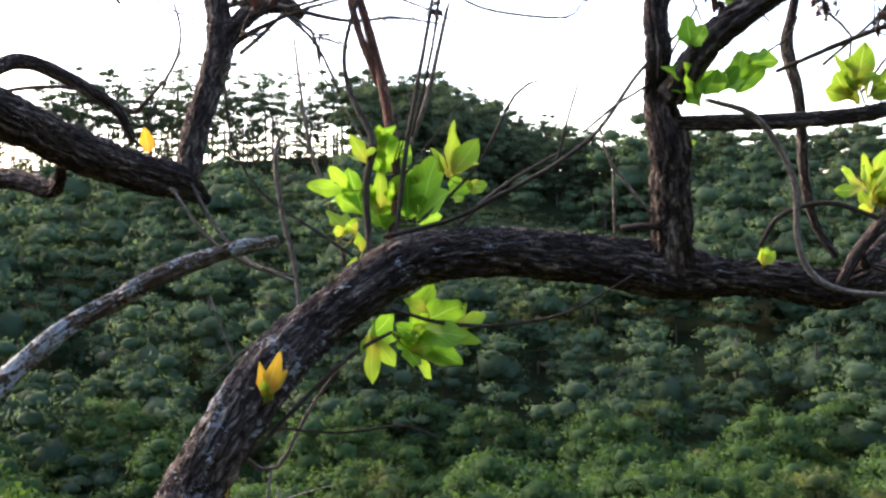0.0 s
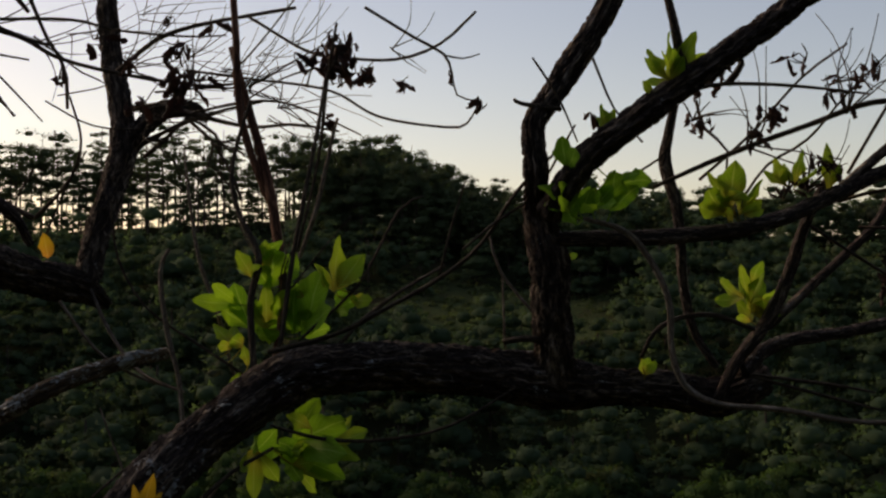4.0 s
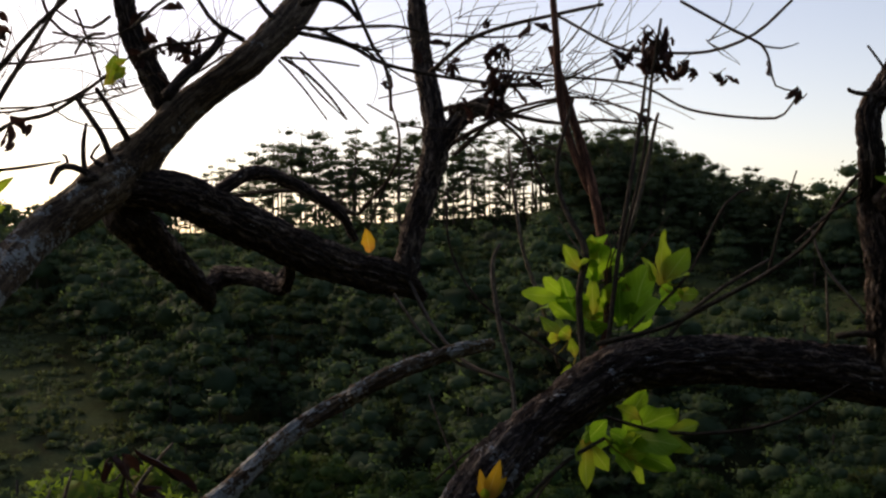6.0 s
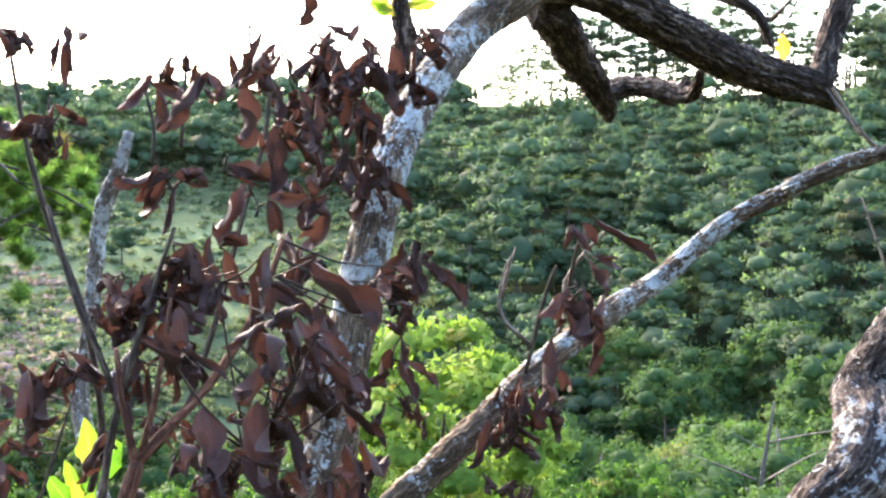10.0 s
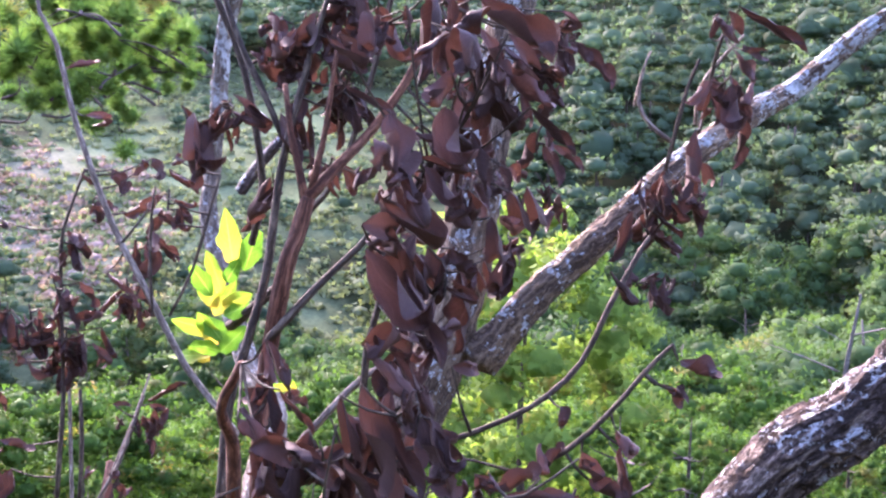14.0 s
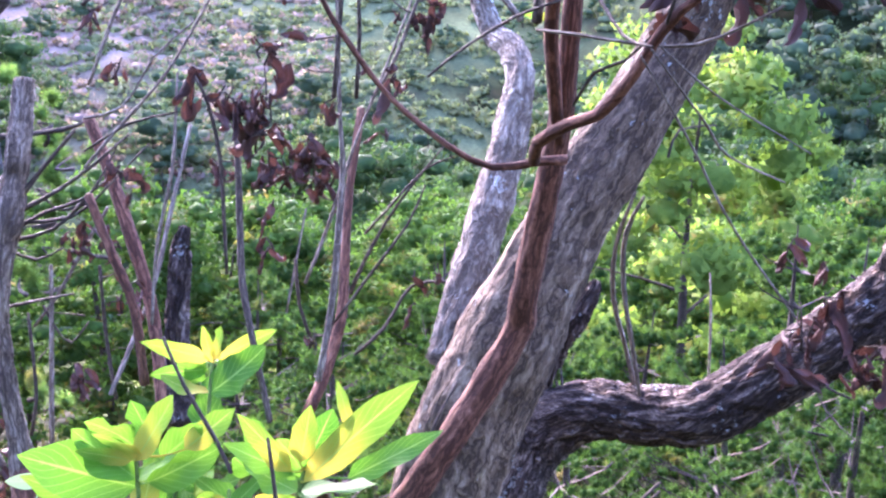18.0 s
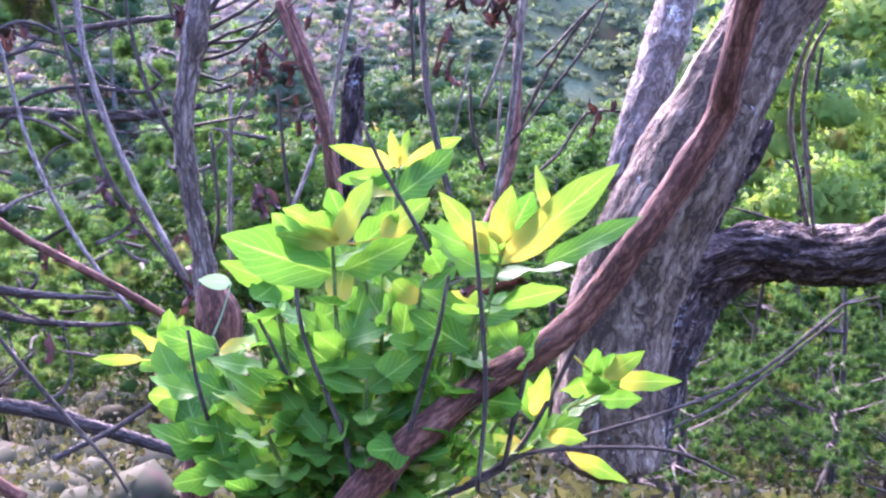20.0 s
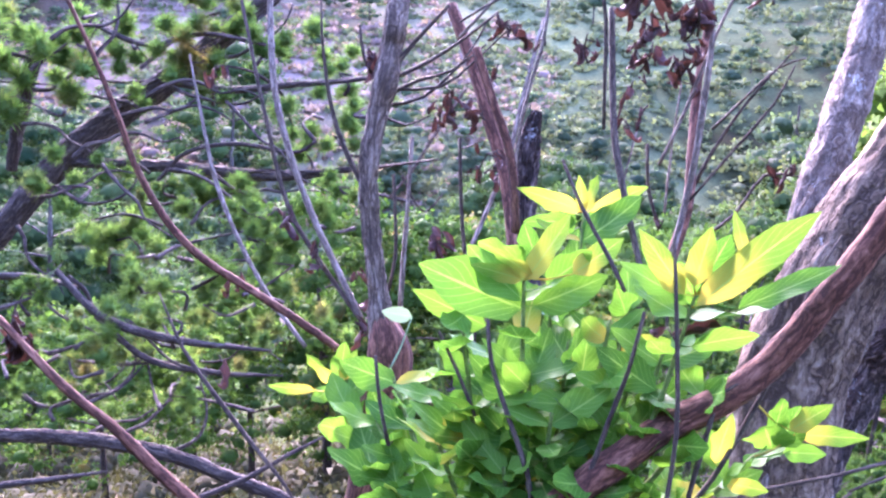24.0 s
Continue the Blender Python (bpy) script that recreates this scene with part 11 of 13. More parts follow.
limb(leafy_shrub, "dry_stem", BARK_TWIG, [(-1.618, 0.667, 0.861, 0.0022), (-1.607, 0.664, 0.790, 0.0032), (-1.590, 0.655, 0.695, 0.0036), (-1.575, 0.643, 0.599, 0.0036), (-1.565, 0.611, 0.463, 0.0033)])
limb(leafy_shrub, "dry_stem", BARK_TWIG, [(-1.655, 0.659, 0.758, 0.0030), (-1.671, 0.652, 0.665, 0.0037), (-1.693, 0.642, 0.580, 0.0041), (-1.717, 0.595, 0.411, 0.0049)])
limb(leafy_shrub, "dry_stem", BARK_TWIG, [(-1.884, 0.575, 0.705, 0.0032), (-1.863, 0.565, 0.638, 0.0035), (-1.817, 0.566, 0.549, 0.0042), (-1.784, 0.567, 0.484, 0.0046), (-1.755, 0.557, 0.403, 0.0046)])
limb(leafy_shrub, "dry_stem", BARK_TWIG, [(-1.968, 0.554, 0.666, 0.0025), (-1.933, 0.560, 0.610, 0.0029), (-1.895, 0.565, 0.542, 0.0032)])
limb(leafy_shrub, "dry_stem", BARK_TWIG, [(-1.563, 1.048, 0.820, 0.0018), (-1.570, 0.993, 0.761, 0.0033), (-1.571, 0.923, 0.656, 0.0040), (-1.581, 0.851, 0.562, 0.0043), (-1.592, 0.781, 0.478, 0.0043), (-1.609, 0.720, 0.428, 0.0049), (-1.651, 0.649, 0.404, 0.0049)])
limb(leafy_shrub, "dry_stem", BARK_TWIG, [(-1.567, 0.823, 0.632, 0.0025), (-1.595, 0.790, 0.613, 0.0035), (-1.598, 0.756, 0.542, 0.0042), (-1.596, 0.712, 0.436, 0.0042)])
limb(leafy_shrub, "dry_stem", BARK_TWIG, [(-1.356, 1.392, 0.545, 0.0033), (-1.421, 1.211, 0.462, 0.0036), (-1.486, 1.056, 0.437, 0.0035), (-1.554, 0.905, 0.431, 0.0033), (-1.599, 0.779, 0.435, 0.0036)])
limb(leafy_shrub, "dry_stem", BARK_TWIG, [(-1.353, 1.389, 0.530, 0.0029), (-1.426, 1.181, 0.442, 0.0032), (-1.481, 1.014, 0.414, 0.0023)])
limb(leafy_shrub, "dry_stem", BARK_TWIG, [(-1.363, 1.026, 0.362, 0.0022), (-1.430, 0.956, 0.417, 0.0029), (-1.495, 0.874, 0.440, 0.0032), (-1.586, 0.761, 0.447, 0.0035), (-1.635, 0.669, 0.416, 0.0042)])
limb(leafy_shrub, "dry_stem", BARK_TWIG, [(-2.069, 0.509, 0.607, 0.0030), (-2.047, 0.499, 0.539, 0.0033), (-2.019, 0.494, 0.470, 0.0037)])
leafy_stem(leafy_shrub, (-1.824, 0.603, 0.326), (-1.853, 0.627, 0.521), (-1.889, 0.661, 0.753))
leafy_stem(leafy_shrub, (-1.773, 0.648, 0.326), (-1.680, 0.716, 0.536), (-1.633, 0.754, 0.769))
leafy_stem(leafy_shrub, (-1.805, 0.619, 0.326), (-1.871, 0.754, 0.526), (-1.964, 0.897, 0.801))
leafy_stem(leafy_shrub, (-1.878, 0.555, 0.325), (-2.130, 0.587, 0.346), (-2.360, 0.658, 0.413))
leafy_stem(leafy_shrub, (-1.837, 0.591, 0.326), (-1.889, 0.588, 0.392), (-1.933, 0.599, 0.475))
leafy_stem(leafy_shrub, (-1.858, 0.572, 0.325), (-1.951, 0.532, 0.339), (-2.017, 0.517, 0.360))
leafy_stem(leafy_shrub, (-1.754, 0.665, 0.326), (-1.629, 0.776, 0.408), (-1.561, 0.842, 0.504))
leafy_stem(leafy_shrub, (-1.848, 0.581, 0.325), (-1.943, 0.583, 0.441), (-2.026, 0.609, 0.589))
leafy_stem(leafy_shrub, (-1.810, 0.616, 0.326), (-1.819, 0.670, 0.468), (-1.843, 0.724, 0.643))
leafy_stem(leafy_shrub, (-1.791, 0.632, 0.326), (-1.746, 0.694, 0.457), (-1.729, 0.741, 0.611))
leafy_stem(leafy_shrub, (-1.835, 0.593, 0.326), (-1.885, 0.598, 0.437), (-1.930, 0.618, 0.574))
leafy_stem(leafy_shrub, (-1.781, 0.641, 0.326), (-1.722, 0.725, 0.480), (-1.701, 0.788, 0.662))
leafy_stem(leafy_shrub, (-1.801, 0.623, 0.326), (-1.768, 0.661, 0.427), (-1.754, 0.690, 0.544))
leafy_stem(leafy_shrub, (-1.867, 0.565, 0.325), (-2.040, 0.570, 0.365), (-2.191, 0.607, 0.436))
leafy_stem(leafy_shrub, (-1.821, 0.605, 0.326), (-1.835, 0.621, 0.454), (-1.854, 0.643, 0.607))
leafy_stem(leafy_shrub, (-1.767, 0.653, 0.326), (-1.671, 0.743, 0.465), (-1.622, 0.799, 0.623))
leafy_stem(leafy_shrub, (-1.842, 0.587, 0.326), (-1.913, 0.590, 0.476), (-1.975, 0.614, 0.659))
leafy_stem(leafy_shrub, (-1.798, 0.626, 0.326), (-1.776, 0.690, 0.493), (-1.780, 0.745, 0.691))
leafy_stem(leafy_shrub, (-1.815, 0.611, 0.326), (-1.798, 0.618, 0.438), (-1.790, 0.625, 0.565))
leafy_stem(leafy_shrub, (-1.784, 0.638, 0.326), (-1.712, 0.693, 0.434), (-1.672, 0.726, 0.558))
leafy_stem(leafy_shrub, (-1.828, 0.599, 0.326), (-1.834, 0.582, 0.395), (-1.837, 0.572, 0.473))
leafy_stem(leafy_shrub, (-1.848, 0.581, 0.325), (-1.915, 0.554, 0.398), (-1.965, 0.549, 0.488))
leafy_stem(leafy_shrub, (-1.801, 0.623, 0.326), (-1.745, 0.635, 0.401), (-1.707, 0.635, 0.485))
leafy_stem(leafy_shrub, (-1.862, 0.569, 0.325), (-2.032, 0.591, 0.398), (-2.185, 0.646, 0.512))
leafy_stem(leafy_shrub, (-1.774, 0.647, 0.326), (-1.683, 0.720, 0.407), (-1.633, 0.763, 0.499))
leafy_stem(leafy_shrub, (-1.791, 0.632, 0.326), (-1.787, 0.743, 0.492), (-1.815, 0.845, 0.704))
leafy_stem(leafy_shrub, (-1.815, 0.611, 0.326), (-1.855, 0.681, 0.488), (-1.910, 0.757, 0.695))
leafy_stem(leafy_shrub, (-1.869, 0.563, 0.325), (-2.020, 0.542, 0.341), (-2.144, 0.552, 0.374))
leafy_stem(leafy_shrub, (-1.804, 0.620, 0.326), (-1.823, 0.704, 0.427), (-1.860, 0.786, 0.560))
leafy_stem(leafy_shrub, (-1.831, 0.596, 0.326), (-1.907, 0.640, 0.450), (-1.984, 0.699, 0.613))
young(leafy_shrub, (-1.874, 0.647, 0.755), (-1.818, 0.706, 0.872), 0.050)
young(leafy_shrub, (-1.878, 0.644, 0.755), (-1.940, 0.591, 0.779), 0.030)
young(leafy_shrub, (-1.822, 0.699, 0.767), (-1.786, 0.777, 0.817), 0.045)
young(leafy_shrub, (-1.866, 0.656, 0.759), (-1.912, 0.606, 0.815), 0.035)
live(leafy_shrub, (-1.887, 0.655, 0.703), (-2.000, 0.541, 0.767), 0.099)
live(leafy_shrub, (-1.875, 0.668, 0.708), (-1.795, 0.750, 0.753), 0.064)
live(leafy_shrub, (-1.897, 0.670, 0.758), (-1.970, 0.654, 0.810), 0.074)
live(leafy_shrub, (-1.952, 0.593, 0.690), (-1.954, 0.546, 0.665), 0.053)
live(leafy_shrub, (-1.882, 0.687, 0.766), (-1.918, 0.687, 0.837), 0.044)
live(leafy_shrub, (-1.922, 0.612, 0.674), (-2.033, 0.566, 0.716), 0.053)
live(leafy_shrub, (-1.867, 0.690, 0.741), (-1.811, 0.738, 0.797), 0.053)
young(leafy_shrub, (-1.633, 0.746, 0.784), (-1.616, 0.759, 0.875), 0.043)
young(leafy_shrub, (-1.624, 0.743, 0.757), (-1.519, 0.891, 0.904), 0.058)
young(leafy_shrub, (-1.587, 0.806, 0.827), (-1.624, 0.824, 0.886), 0.020)
young(leafy_shrub, (-1.640, 0.735, 0.772), (-1.695, 0.695, 0.868), 0.046)
live(leafy_shrub, (-1.588, 0.799, 0.749), (-1.480, 0.883, 0.819), 0.047)
live(leafy_shrub, (-1.649, 0.749, 0.758), (-1.728, 0.692, 0.807), 0.040)
live(leafy_shrub, (-1.626, 0.741, 0.693), (-1.563, 0.831, 0.712), 0.037)
live(leafy_shrub, (-1.634, 0.776, 0.790), (-1.609, 0.795, 0.858), 0.047)
live(leafy_shrub, (-1.632, 0.761, 0.750), (-1.679, 0.750, 0.821), 0.047)
young(leafy_shrub, (-1.969, 0.907, 0.803), (-1.942, 0.919, 0.872), 0.035)
young(leafy_shrub, (-1.974, 0.903, 0.803), (-2.059, 0.835, 0.838), 0.037)
young(leafy_shrub, (-1.964, 0.912, 0.803), (-1.904, 1.009, 0.848), 0.033)
young(leafy_shrub, (-1.970, 0.904, 0.798), (-1.976, 0.895, 0.867), 0.023)
live(leafy_shrub, (-1.976, 0.925, 0.793), (-1.911, 0.938, 0.787), 0.039)
live(leafy_shrub, (-1.987, 0.909, 0.779), (-2.056, 0.840, 0.780), 0.036)
live(leafy_shrub, (-1.994, 0.909, 0.793), (-2.025, 0.884, 0.741), 0.036)
young(leafy_shrub, (-2.378, 0.672, 0.415), (-2.409, 0.634, 0.489), 0.039)
young(leafy_shrub, (-2.401, 0.645, 0.400), (-2.474, 0.575, 0.406), 0.026)
young(leafy_shrub, (-2.367, 0.684, 0.420), (-2.372, 0.726, 0.469), 0.032)
young(leafy_shrub, (-2.335, 0.714, 0.425), (-2.292, 0.719, 0.427), 0.032)
live(leafy_shrub, (-2.379, 0.683, 0.411), (-2.362, 0.697, 0.504), 0.043)
live(leafy_shrub, (-2.387, 0.672, 0.400), (-2.400, 0.639, 0.372), 0.039)
live(leafy_shrub, (-2.318, 0.741, 0.421), (-2.263, 0.790, 0.362), 0.043)
live(leafy_shrub, (-2.372, 0.671, 0.369), (-2.321, 0.701, 0.410), 0.039)
live(leafy_shrub, (-2.336, 0.680, 0.318), (-2.395, 0.640, 0.344), 0.054)
live(leafy_shrub, (-2.331, 0.690, 0.328), (-2.337, 0.740, 0.380), 0.043)
young(leafy_shrub, (-1.936, 0.598, 0.477), (-1.972, 0.532, 0.494), 0.040)
young(leafy_shrub, (-1.932, 0.602, 0.477), (-1.901, 0.641, 0.525), 0.033)
young(leafy_shrub, (-1.937, 0.597, 0.477), (-1.975, 0.596, 0.496), 0.027)
live(leafy_shrub, (-1.947, 0.606, 0.453), (-1.903, 0.571, 0.382), 0.057)
live(leafy_shrub, (-1.925, 0.610, 0.418), (-1.876, 0.624, 0.369), 0.052)
live(leafy_shrub, (-1.971, 0.550, 0.374), (-2.007, 0.560, 0.413), 0.052)
live(leafy_shrub, (-2.010, 0.511, 0.365), (-2.057, 0.438, 0.368), 0.055)
young(leafy_shrub, (-2.018, 0.527, 0.351), (-2.029, 0.503, 0.415), 0.039)
live(leafy_shrub, (-1.549, 0.871, 0.512), (-1.552, 0.848, 0.562), 0.074)
live(leafy_shrub, (-1.543, 0.878, 0.516), (-1.527, 0.910, 0.577), 0.053)
live(leafy_shrub, (-1.535, 0.881, 0.508), (-1.496, 0.937, 0.500), 0.035)
live(leafy_shrub, (-1.552, 0.874, 0.524), (-1.542, 0.889, 0.616), 0.030)
young(leafy_shrub, (-1.531, 0.887, 0.545), (-1.479, 0.913, 0.595), 0.035)
young(leafy_shrub, (-1.523, 0.892, 0.539), (-1.439, 0.958, 0.540), 0.033)
young(leafy_shrub, (-1.584, 0.804, 0.462), (-1.542, 0.860, 0.448), 0.030)
young(leafy_shrub, (-1.603, 0.800, 0.491), (-1.590, 0.814, 0.573), 0.035)
young(leafy_shrub, (-1.553, 0.820, 0.435), (-1.473, 0.871, 0.391), 0.033)
pale(leafy_shrub, (-2.178, 0.691, 0.601), (-2.199, 0.638, 0.619), 0.030)
dead(leafy_shrub, (-1.674, 0.757, 0.696), (-1.612, 0.779, 0.719), 0.034)
dead(leafy_shrub, (-1.679, 0.756, 0.704), (-1.683, 0.734, 0.682), 0.026)
dead(sapling, (-1.109, 0.851, 2.028), (-1.076, 0.824, 1.985), 0.026)
dead(sapling, (-1.128, 0.836, 2.005), (-1.072, 0.847, 1.950), 0.027)
dead(sapling, (-1.067, 0.873, 2.035), (-1.064, 0.892, 2.017), 0.018)
dead(sapling, (-1.073, 0.848, 1.924), (-1.049, 0.818, 1.851), 0.042)
dead(sapling, (-1.063, 0.830, 1.813), (-1.086, 0.812, 1.783), 0.047)
dead(sapling, (-1.061, 0.838, 1.848), (-0.989, 0.884, 1.756), 0.042)
dead(sapling, (-1.021, 0.876, 1.930), (-1.000, 0.850, 1.851), 0.042)
dead(sapling, (-1.042, 0.854, 1.877), (-0.969, 0.895, 1.860), 0.030)
dead(sapling, (-1.061, 0.827, 1.795), (-1.039, 0.850, 1.683), 0.042)
dead(sapling, (-1.042, 0.830, 1.761), (-0.995, 0.825, 1.685), 0.033)
dead(sapling, (-1.002, 0.855, 1.784), (-0.987, 0.867, 1.735), 0.030)
dead(sapling, (-0.983, 0.905, 1.977), (-0.955, 0.875, 1.927), 0.032)
dead(sapling, (-0.970, 0.918, 2.006), (-0.919, 0.924, 1.943), 0.026)
dead(sapling, (-0.942, 0.917, 1.931), (-0.913, 0.943, 1.888), 0.020)
dead(sapling, (-1.009, 0.891, 1.971), (-1.018, 0.846, 1.914), 0.036)
dead(sapling, (-0.988, 0.914, 2.035), (-1.024, 0.893, 2.023), 0.030)
dead(sapling, (-1.050, 0.809, 1.679), (-0.993, 0.843, 1.566), 0.026)
dead(sapling, (-1.047, 0.802, 1.638), (-1.048, 0.769, 1.580), 0.023)
dead(sapling, (-1.073, 0.788, 1.632), (-1.014, 0.804, 1.531), 0.027)
dead(sapling, (-1.020, 0.816, 1.638), (-1.018, 0.837, 1.570), 0.018)
dead(sapling, (-1.093, 0.775, 1.620), (-1.059, 0.764, 1.549), 0.024)
dead(sapling, (-1.170, 0.731, 1.602), (-1.120, 0.762, 1.560), 0.027)
dead(sapling, (-1.186, 0.724, 1.607), (-1.138, 0.706, 1.566), 0.024)
dead(sapling, (-1.167, 0.751, 1.689), (-1.143, 0.746, 1.639), 0.018)
dead(sapling, (-1.149, 0.749, 1.637), (-1.130, 0.772, 1.596), 0.015)
dead(sapling, (-0.991, 0.836, 1.662), (-0.948, 0.829, 1.656), 0.020)
dead(sapling, (-1.068, 0.804, 1.699), (-1.014, 0.828, 1.679), 0.024)
dead(sapling, (-1.009, 0.832, 1.691), (-0.984, 0.874, 1.697), 0.020)
dead(sapling, (-1.108, 0.755, 1.561), (-1.074, 0.745, 1.528), 0.030)
dead(sapling, (-1.082, 0.769, 1.568), (-1.055, 0.780, 1.519), 0.030)
dead(sapling, (-1.034, 0.791, 1.550), (-1.013, 0.828, 1.510), 0.030)
dead(sapling, (-1.001, 0.806, 1.539), (-0.952, 0.814, 1.527), 0.024)
dead_cluster(sapling, (-1.074, 0.913, 1.858), 0.050, 9, 0.085)
dead_cluster(sapling, (-1.089, 0.889, 1.777), 0.044, 8, 0.085)
dead_cluster(sapling, (-1.045, 0.937, 1.901), 0.044, 8, 0.085)
dead_cluster(sapling, (-1.018, 0.966, 1.975), 0.038, 7, 0.085)
dead_cluster(sapling, (-1.060, 0.888, 1.697), 0.038, 7, 0.085)
dead_cluster(sapling, (-1.079, 0.858, 1.599), 0.044, 8, 0.085)
dead_cluster(sapling, (-1.114, 0.831, 1.555), 0.038, 7, 0.085)
dead_cluster(sapling, (-1.158, 0.807, 1.549), 0.038, 6, 0.085)
dead_cluster(sapling, (-1.021, 0.933, 1.821), 0.031, 6, 0.085)
dead_cluster(sapling, (-1.042, 0.907, 1.747), 0.031, 6, 0.085)
dead_cluster(sapling, (-0.992, 0.971, 1.932), 0.025, 5, 0.085)
dead_cluster(sapling, (-1.066, 0.874, 1.648), 0.038, 6, 0.085)
dead_cluster(sapling, (-1.203, 0.785, 1.554), 0.025, 4, 0.085)
dead_cluster(sapling, (-1.056, 0.957, 2.024), 0.044, 6, 0.085)
dead_cluster(dead_shrub, (-1.345, 1.124, 2.004), 0.046, 8, 0.080)
dead_cluster(dead_shrub, (-1.314, 1.131, 1.959), 0.038, 6, 0.080)
dead_cluster(dead_shrub, (-1.386, 1.103, 2.003), 0.030, 5, 0.080)
dead_cluster(dead_shrub, (-1.293, 1.155, 2.027), 0.038, 6, 0.080)
dead_cluster(dead_shrub, (-1.357, 1.098, 1.907), 0.030, 4, 0.080)
dead_cluster(dead_shrub, (-1.316, 1.104, 1.832), 0.023, 3, 0.080)
dead_cluster(dead_shrub, (-1.417, 1.081, 1.973), 0.015, 2, 0.080)
dead_cluster(dead_shrub, (-1.367, 1.024, 1.570), 0.015, 2, 0.080)
dead(sapling, (-0.957, 0.881, 1.515), (-0.904, 0.881, 1.550), 0.025)
dead(sapling, (-0.915, 0.907, 1.539), (-0.893, 0.917, 1.566), 0.016)
dead(sapling, (-0.879, 0.930, 1.558), (-0.864, 0.948, 1.509), 0.025)
dead(sapling, (-0.848, 0.951, 1.583), (-0.806, 0.942, 1.567), 0.027)
dead(sapling, (-0.841, 0.951, 1.564), (-0.831, 0.946, 1.516), 0.025)
dead(sapling, (-0.814, 0.978, 1.631), (-0.787, 1.017, 1.619), 0.018)
dead(sapling, (-0.794, 0.994, 1.656), (-0.752, 0.991, 1.637), 0.027)
dead(sapling, (-0.797, 0.986, 1.625), (-0.785, 0.992, 1.593), 0.021)
dead(sapling, (-0.862, 0.976, 1.740), (-0.824, 1.016, 1.675), 0.022)
dead(sapling, (-0.905, 0.926, 1.606), (-0.888, 0.918, 1.592), 0.018)
dead(sapling, (-0.980, 0.872, 1.533), (-0.966, 0.886, 1.498), 0.025)
dead(sapling, (-0.916, 0.908, 1.546), (-0.901, 0.875, 1.515), 0.031)
dead(sapling, (-0.870, 0.928, 1.528), (-0.833, 0.936, 1.506), 0.025)
dead(sapling, (-1.073, 2.029, 1.825), (-1.071, 1.965, 1.679), 0.037)
dead(sapling, (-1.058, 2.023, 1.761), (-1.023, 2.026, 1.719), 0.033)
dead(sapling, (-1.115, 1.992, 1.750), (-1.128, 1.978, 1.618), 0.044)
dead(sapling, (-1.088, 1.990, 1.675), (-1.037, 1.974, 1.604), 0.041)
dead(sapling, (-1.132, 1.956, 1.620), (-1.041, 1.995, 1.584), 0.033)
dead(sapling, (-1.035, 2.094, 2.051), (-1.004, 2.120, 1.965), 0.048)
dead(sapling, (-1.017, 2.106, 2.062), (-0.910, 2.127, 1.993), 0.037)
dead(sapling, (-1.019, 2.088, 1.976), (-0.995, 2.093, 1.911), 0.037)
dead(sapling, (-1.000, 2.098, 1.976), (-0.945, 2.154, 1.949), 0.033)
dead(sapling, (-1.076, 2.012, 1.750), (-1.047, 1.998, 1.677), 0.044)
dead(sapling, (-1.134, 1.959, 1.642), (-1.102, 1.976, 1.576), 0.037)
dead(sapling, (-1.060, 2.071, 1.997), (-1.047, 2.054, 2.050), 0.022)
dead(sapling, (-1.076, 1.265, 2.014), (-1.036, 1.247, 1.992), 0.033)
dead(sapling, (-1.058, 1.279, 2.036), (-1.014, 1.290, 2.014), 0.027)
dead(sapling, (-1.047, 1.274, 1.984), (-1.019, 1.307, 1.976), 0.015)
dead(sapling, (-1.065, 1.260, 1.961), (-1.015, 1.257, 1.955), 0.023)
dead(sapling, (-1.097, 1.209, 1.797), (-1.063, 1.211, 1.722), 0.046)
dead(sapling, (-1.078, 1.221, 1.804), (-1.053, 1.245, 1.726), 0.038)
dead(sapling, (-1.101, 1.201, 1.767), (-1.076, 1.184, 1.718), 0.038)
dead(sapling, (-1.100, 1.214, 1.827), (-1.081, 1.229, 1.819), 0.023)
dead(sapling, (-1.076, 1.263, 2.006), (-1.042, 1.321, 2.037), 0.023)
dead(dead_shrub, (-1.350, 1.043, 1.902), (-1.292, 1.026, 1.841), 0.032)
dead(dead_shrub, (-1.309, 1.052, 1.845), (-1.278, 1.058, 1.824), 0.022)
dead(dead_shrub, (-1.289, 1.076, 1.910), (-1.264, 1.106, 1.891), 0.022)
dead(dead_shrub, (-1.279, 1.088, 1.939), (-1.211, 1.088, 1.905), 0.019)
dead(dead_shrub, (-1.264, 1.091, 1.918), (-1.242, 1.098, 1.900), 0.018)
dead(dead_shrub, (-1.326, 1.066, 1.953), (-1.364, 1.069, 1.930), 0.029)
dead(dead_shrub, (-1.372, 1.059, 2.032), (-1.345, 1.045, 1.996), 0.029)
dead(dead_shrub, (-1.320, 1.086, 2.033), (-1.357, 1.061, 1.974), 0.032)
dead(dead_shrub, (-1.319, 1.083, 2.018), (-1.284, 1.139, 2.034), 0.044)
dead(dead_shrub, (-1.290, 1.094, 1.997), (-1.220, 1.103, 1.933), 0.037)
dead(dead_shrub, (-1.281, 1.107, 2.040), (-1.259, 1.127, 2.012), 0.032)
dead(dead_shrub, (-1.336, 1.055, 1.924), (-1.303, 1.031, 1.890), 0.026)
dead(dead_shrub, (-1.308, 1.080, 1.975), (-1.257, 1.094, 1.947), 0.029)
dead(dead_shrub, (-1.222, 1.136, 2.034), (-1.208, 1.158, 2.005), 0.018)
dead(dead_shrub, (-1.249, 1.080, 1.824), (-1.216, 1.067, 1.812), 0.018)
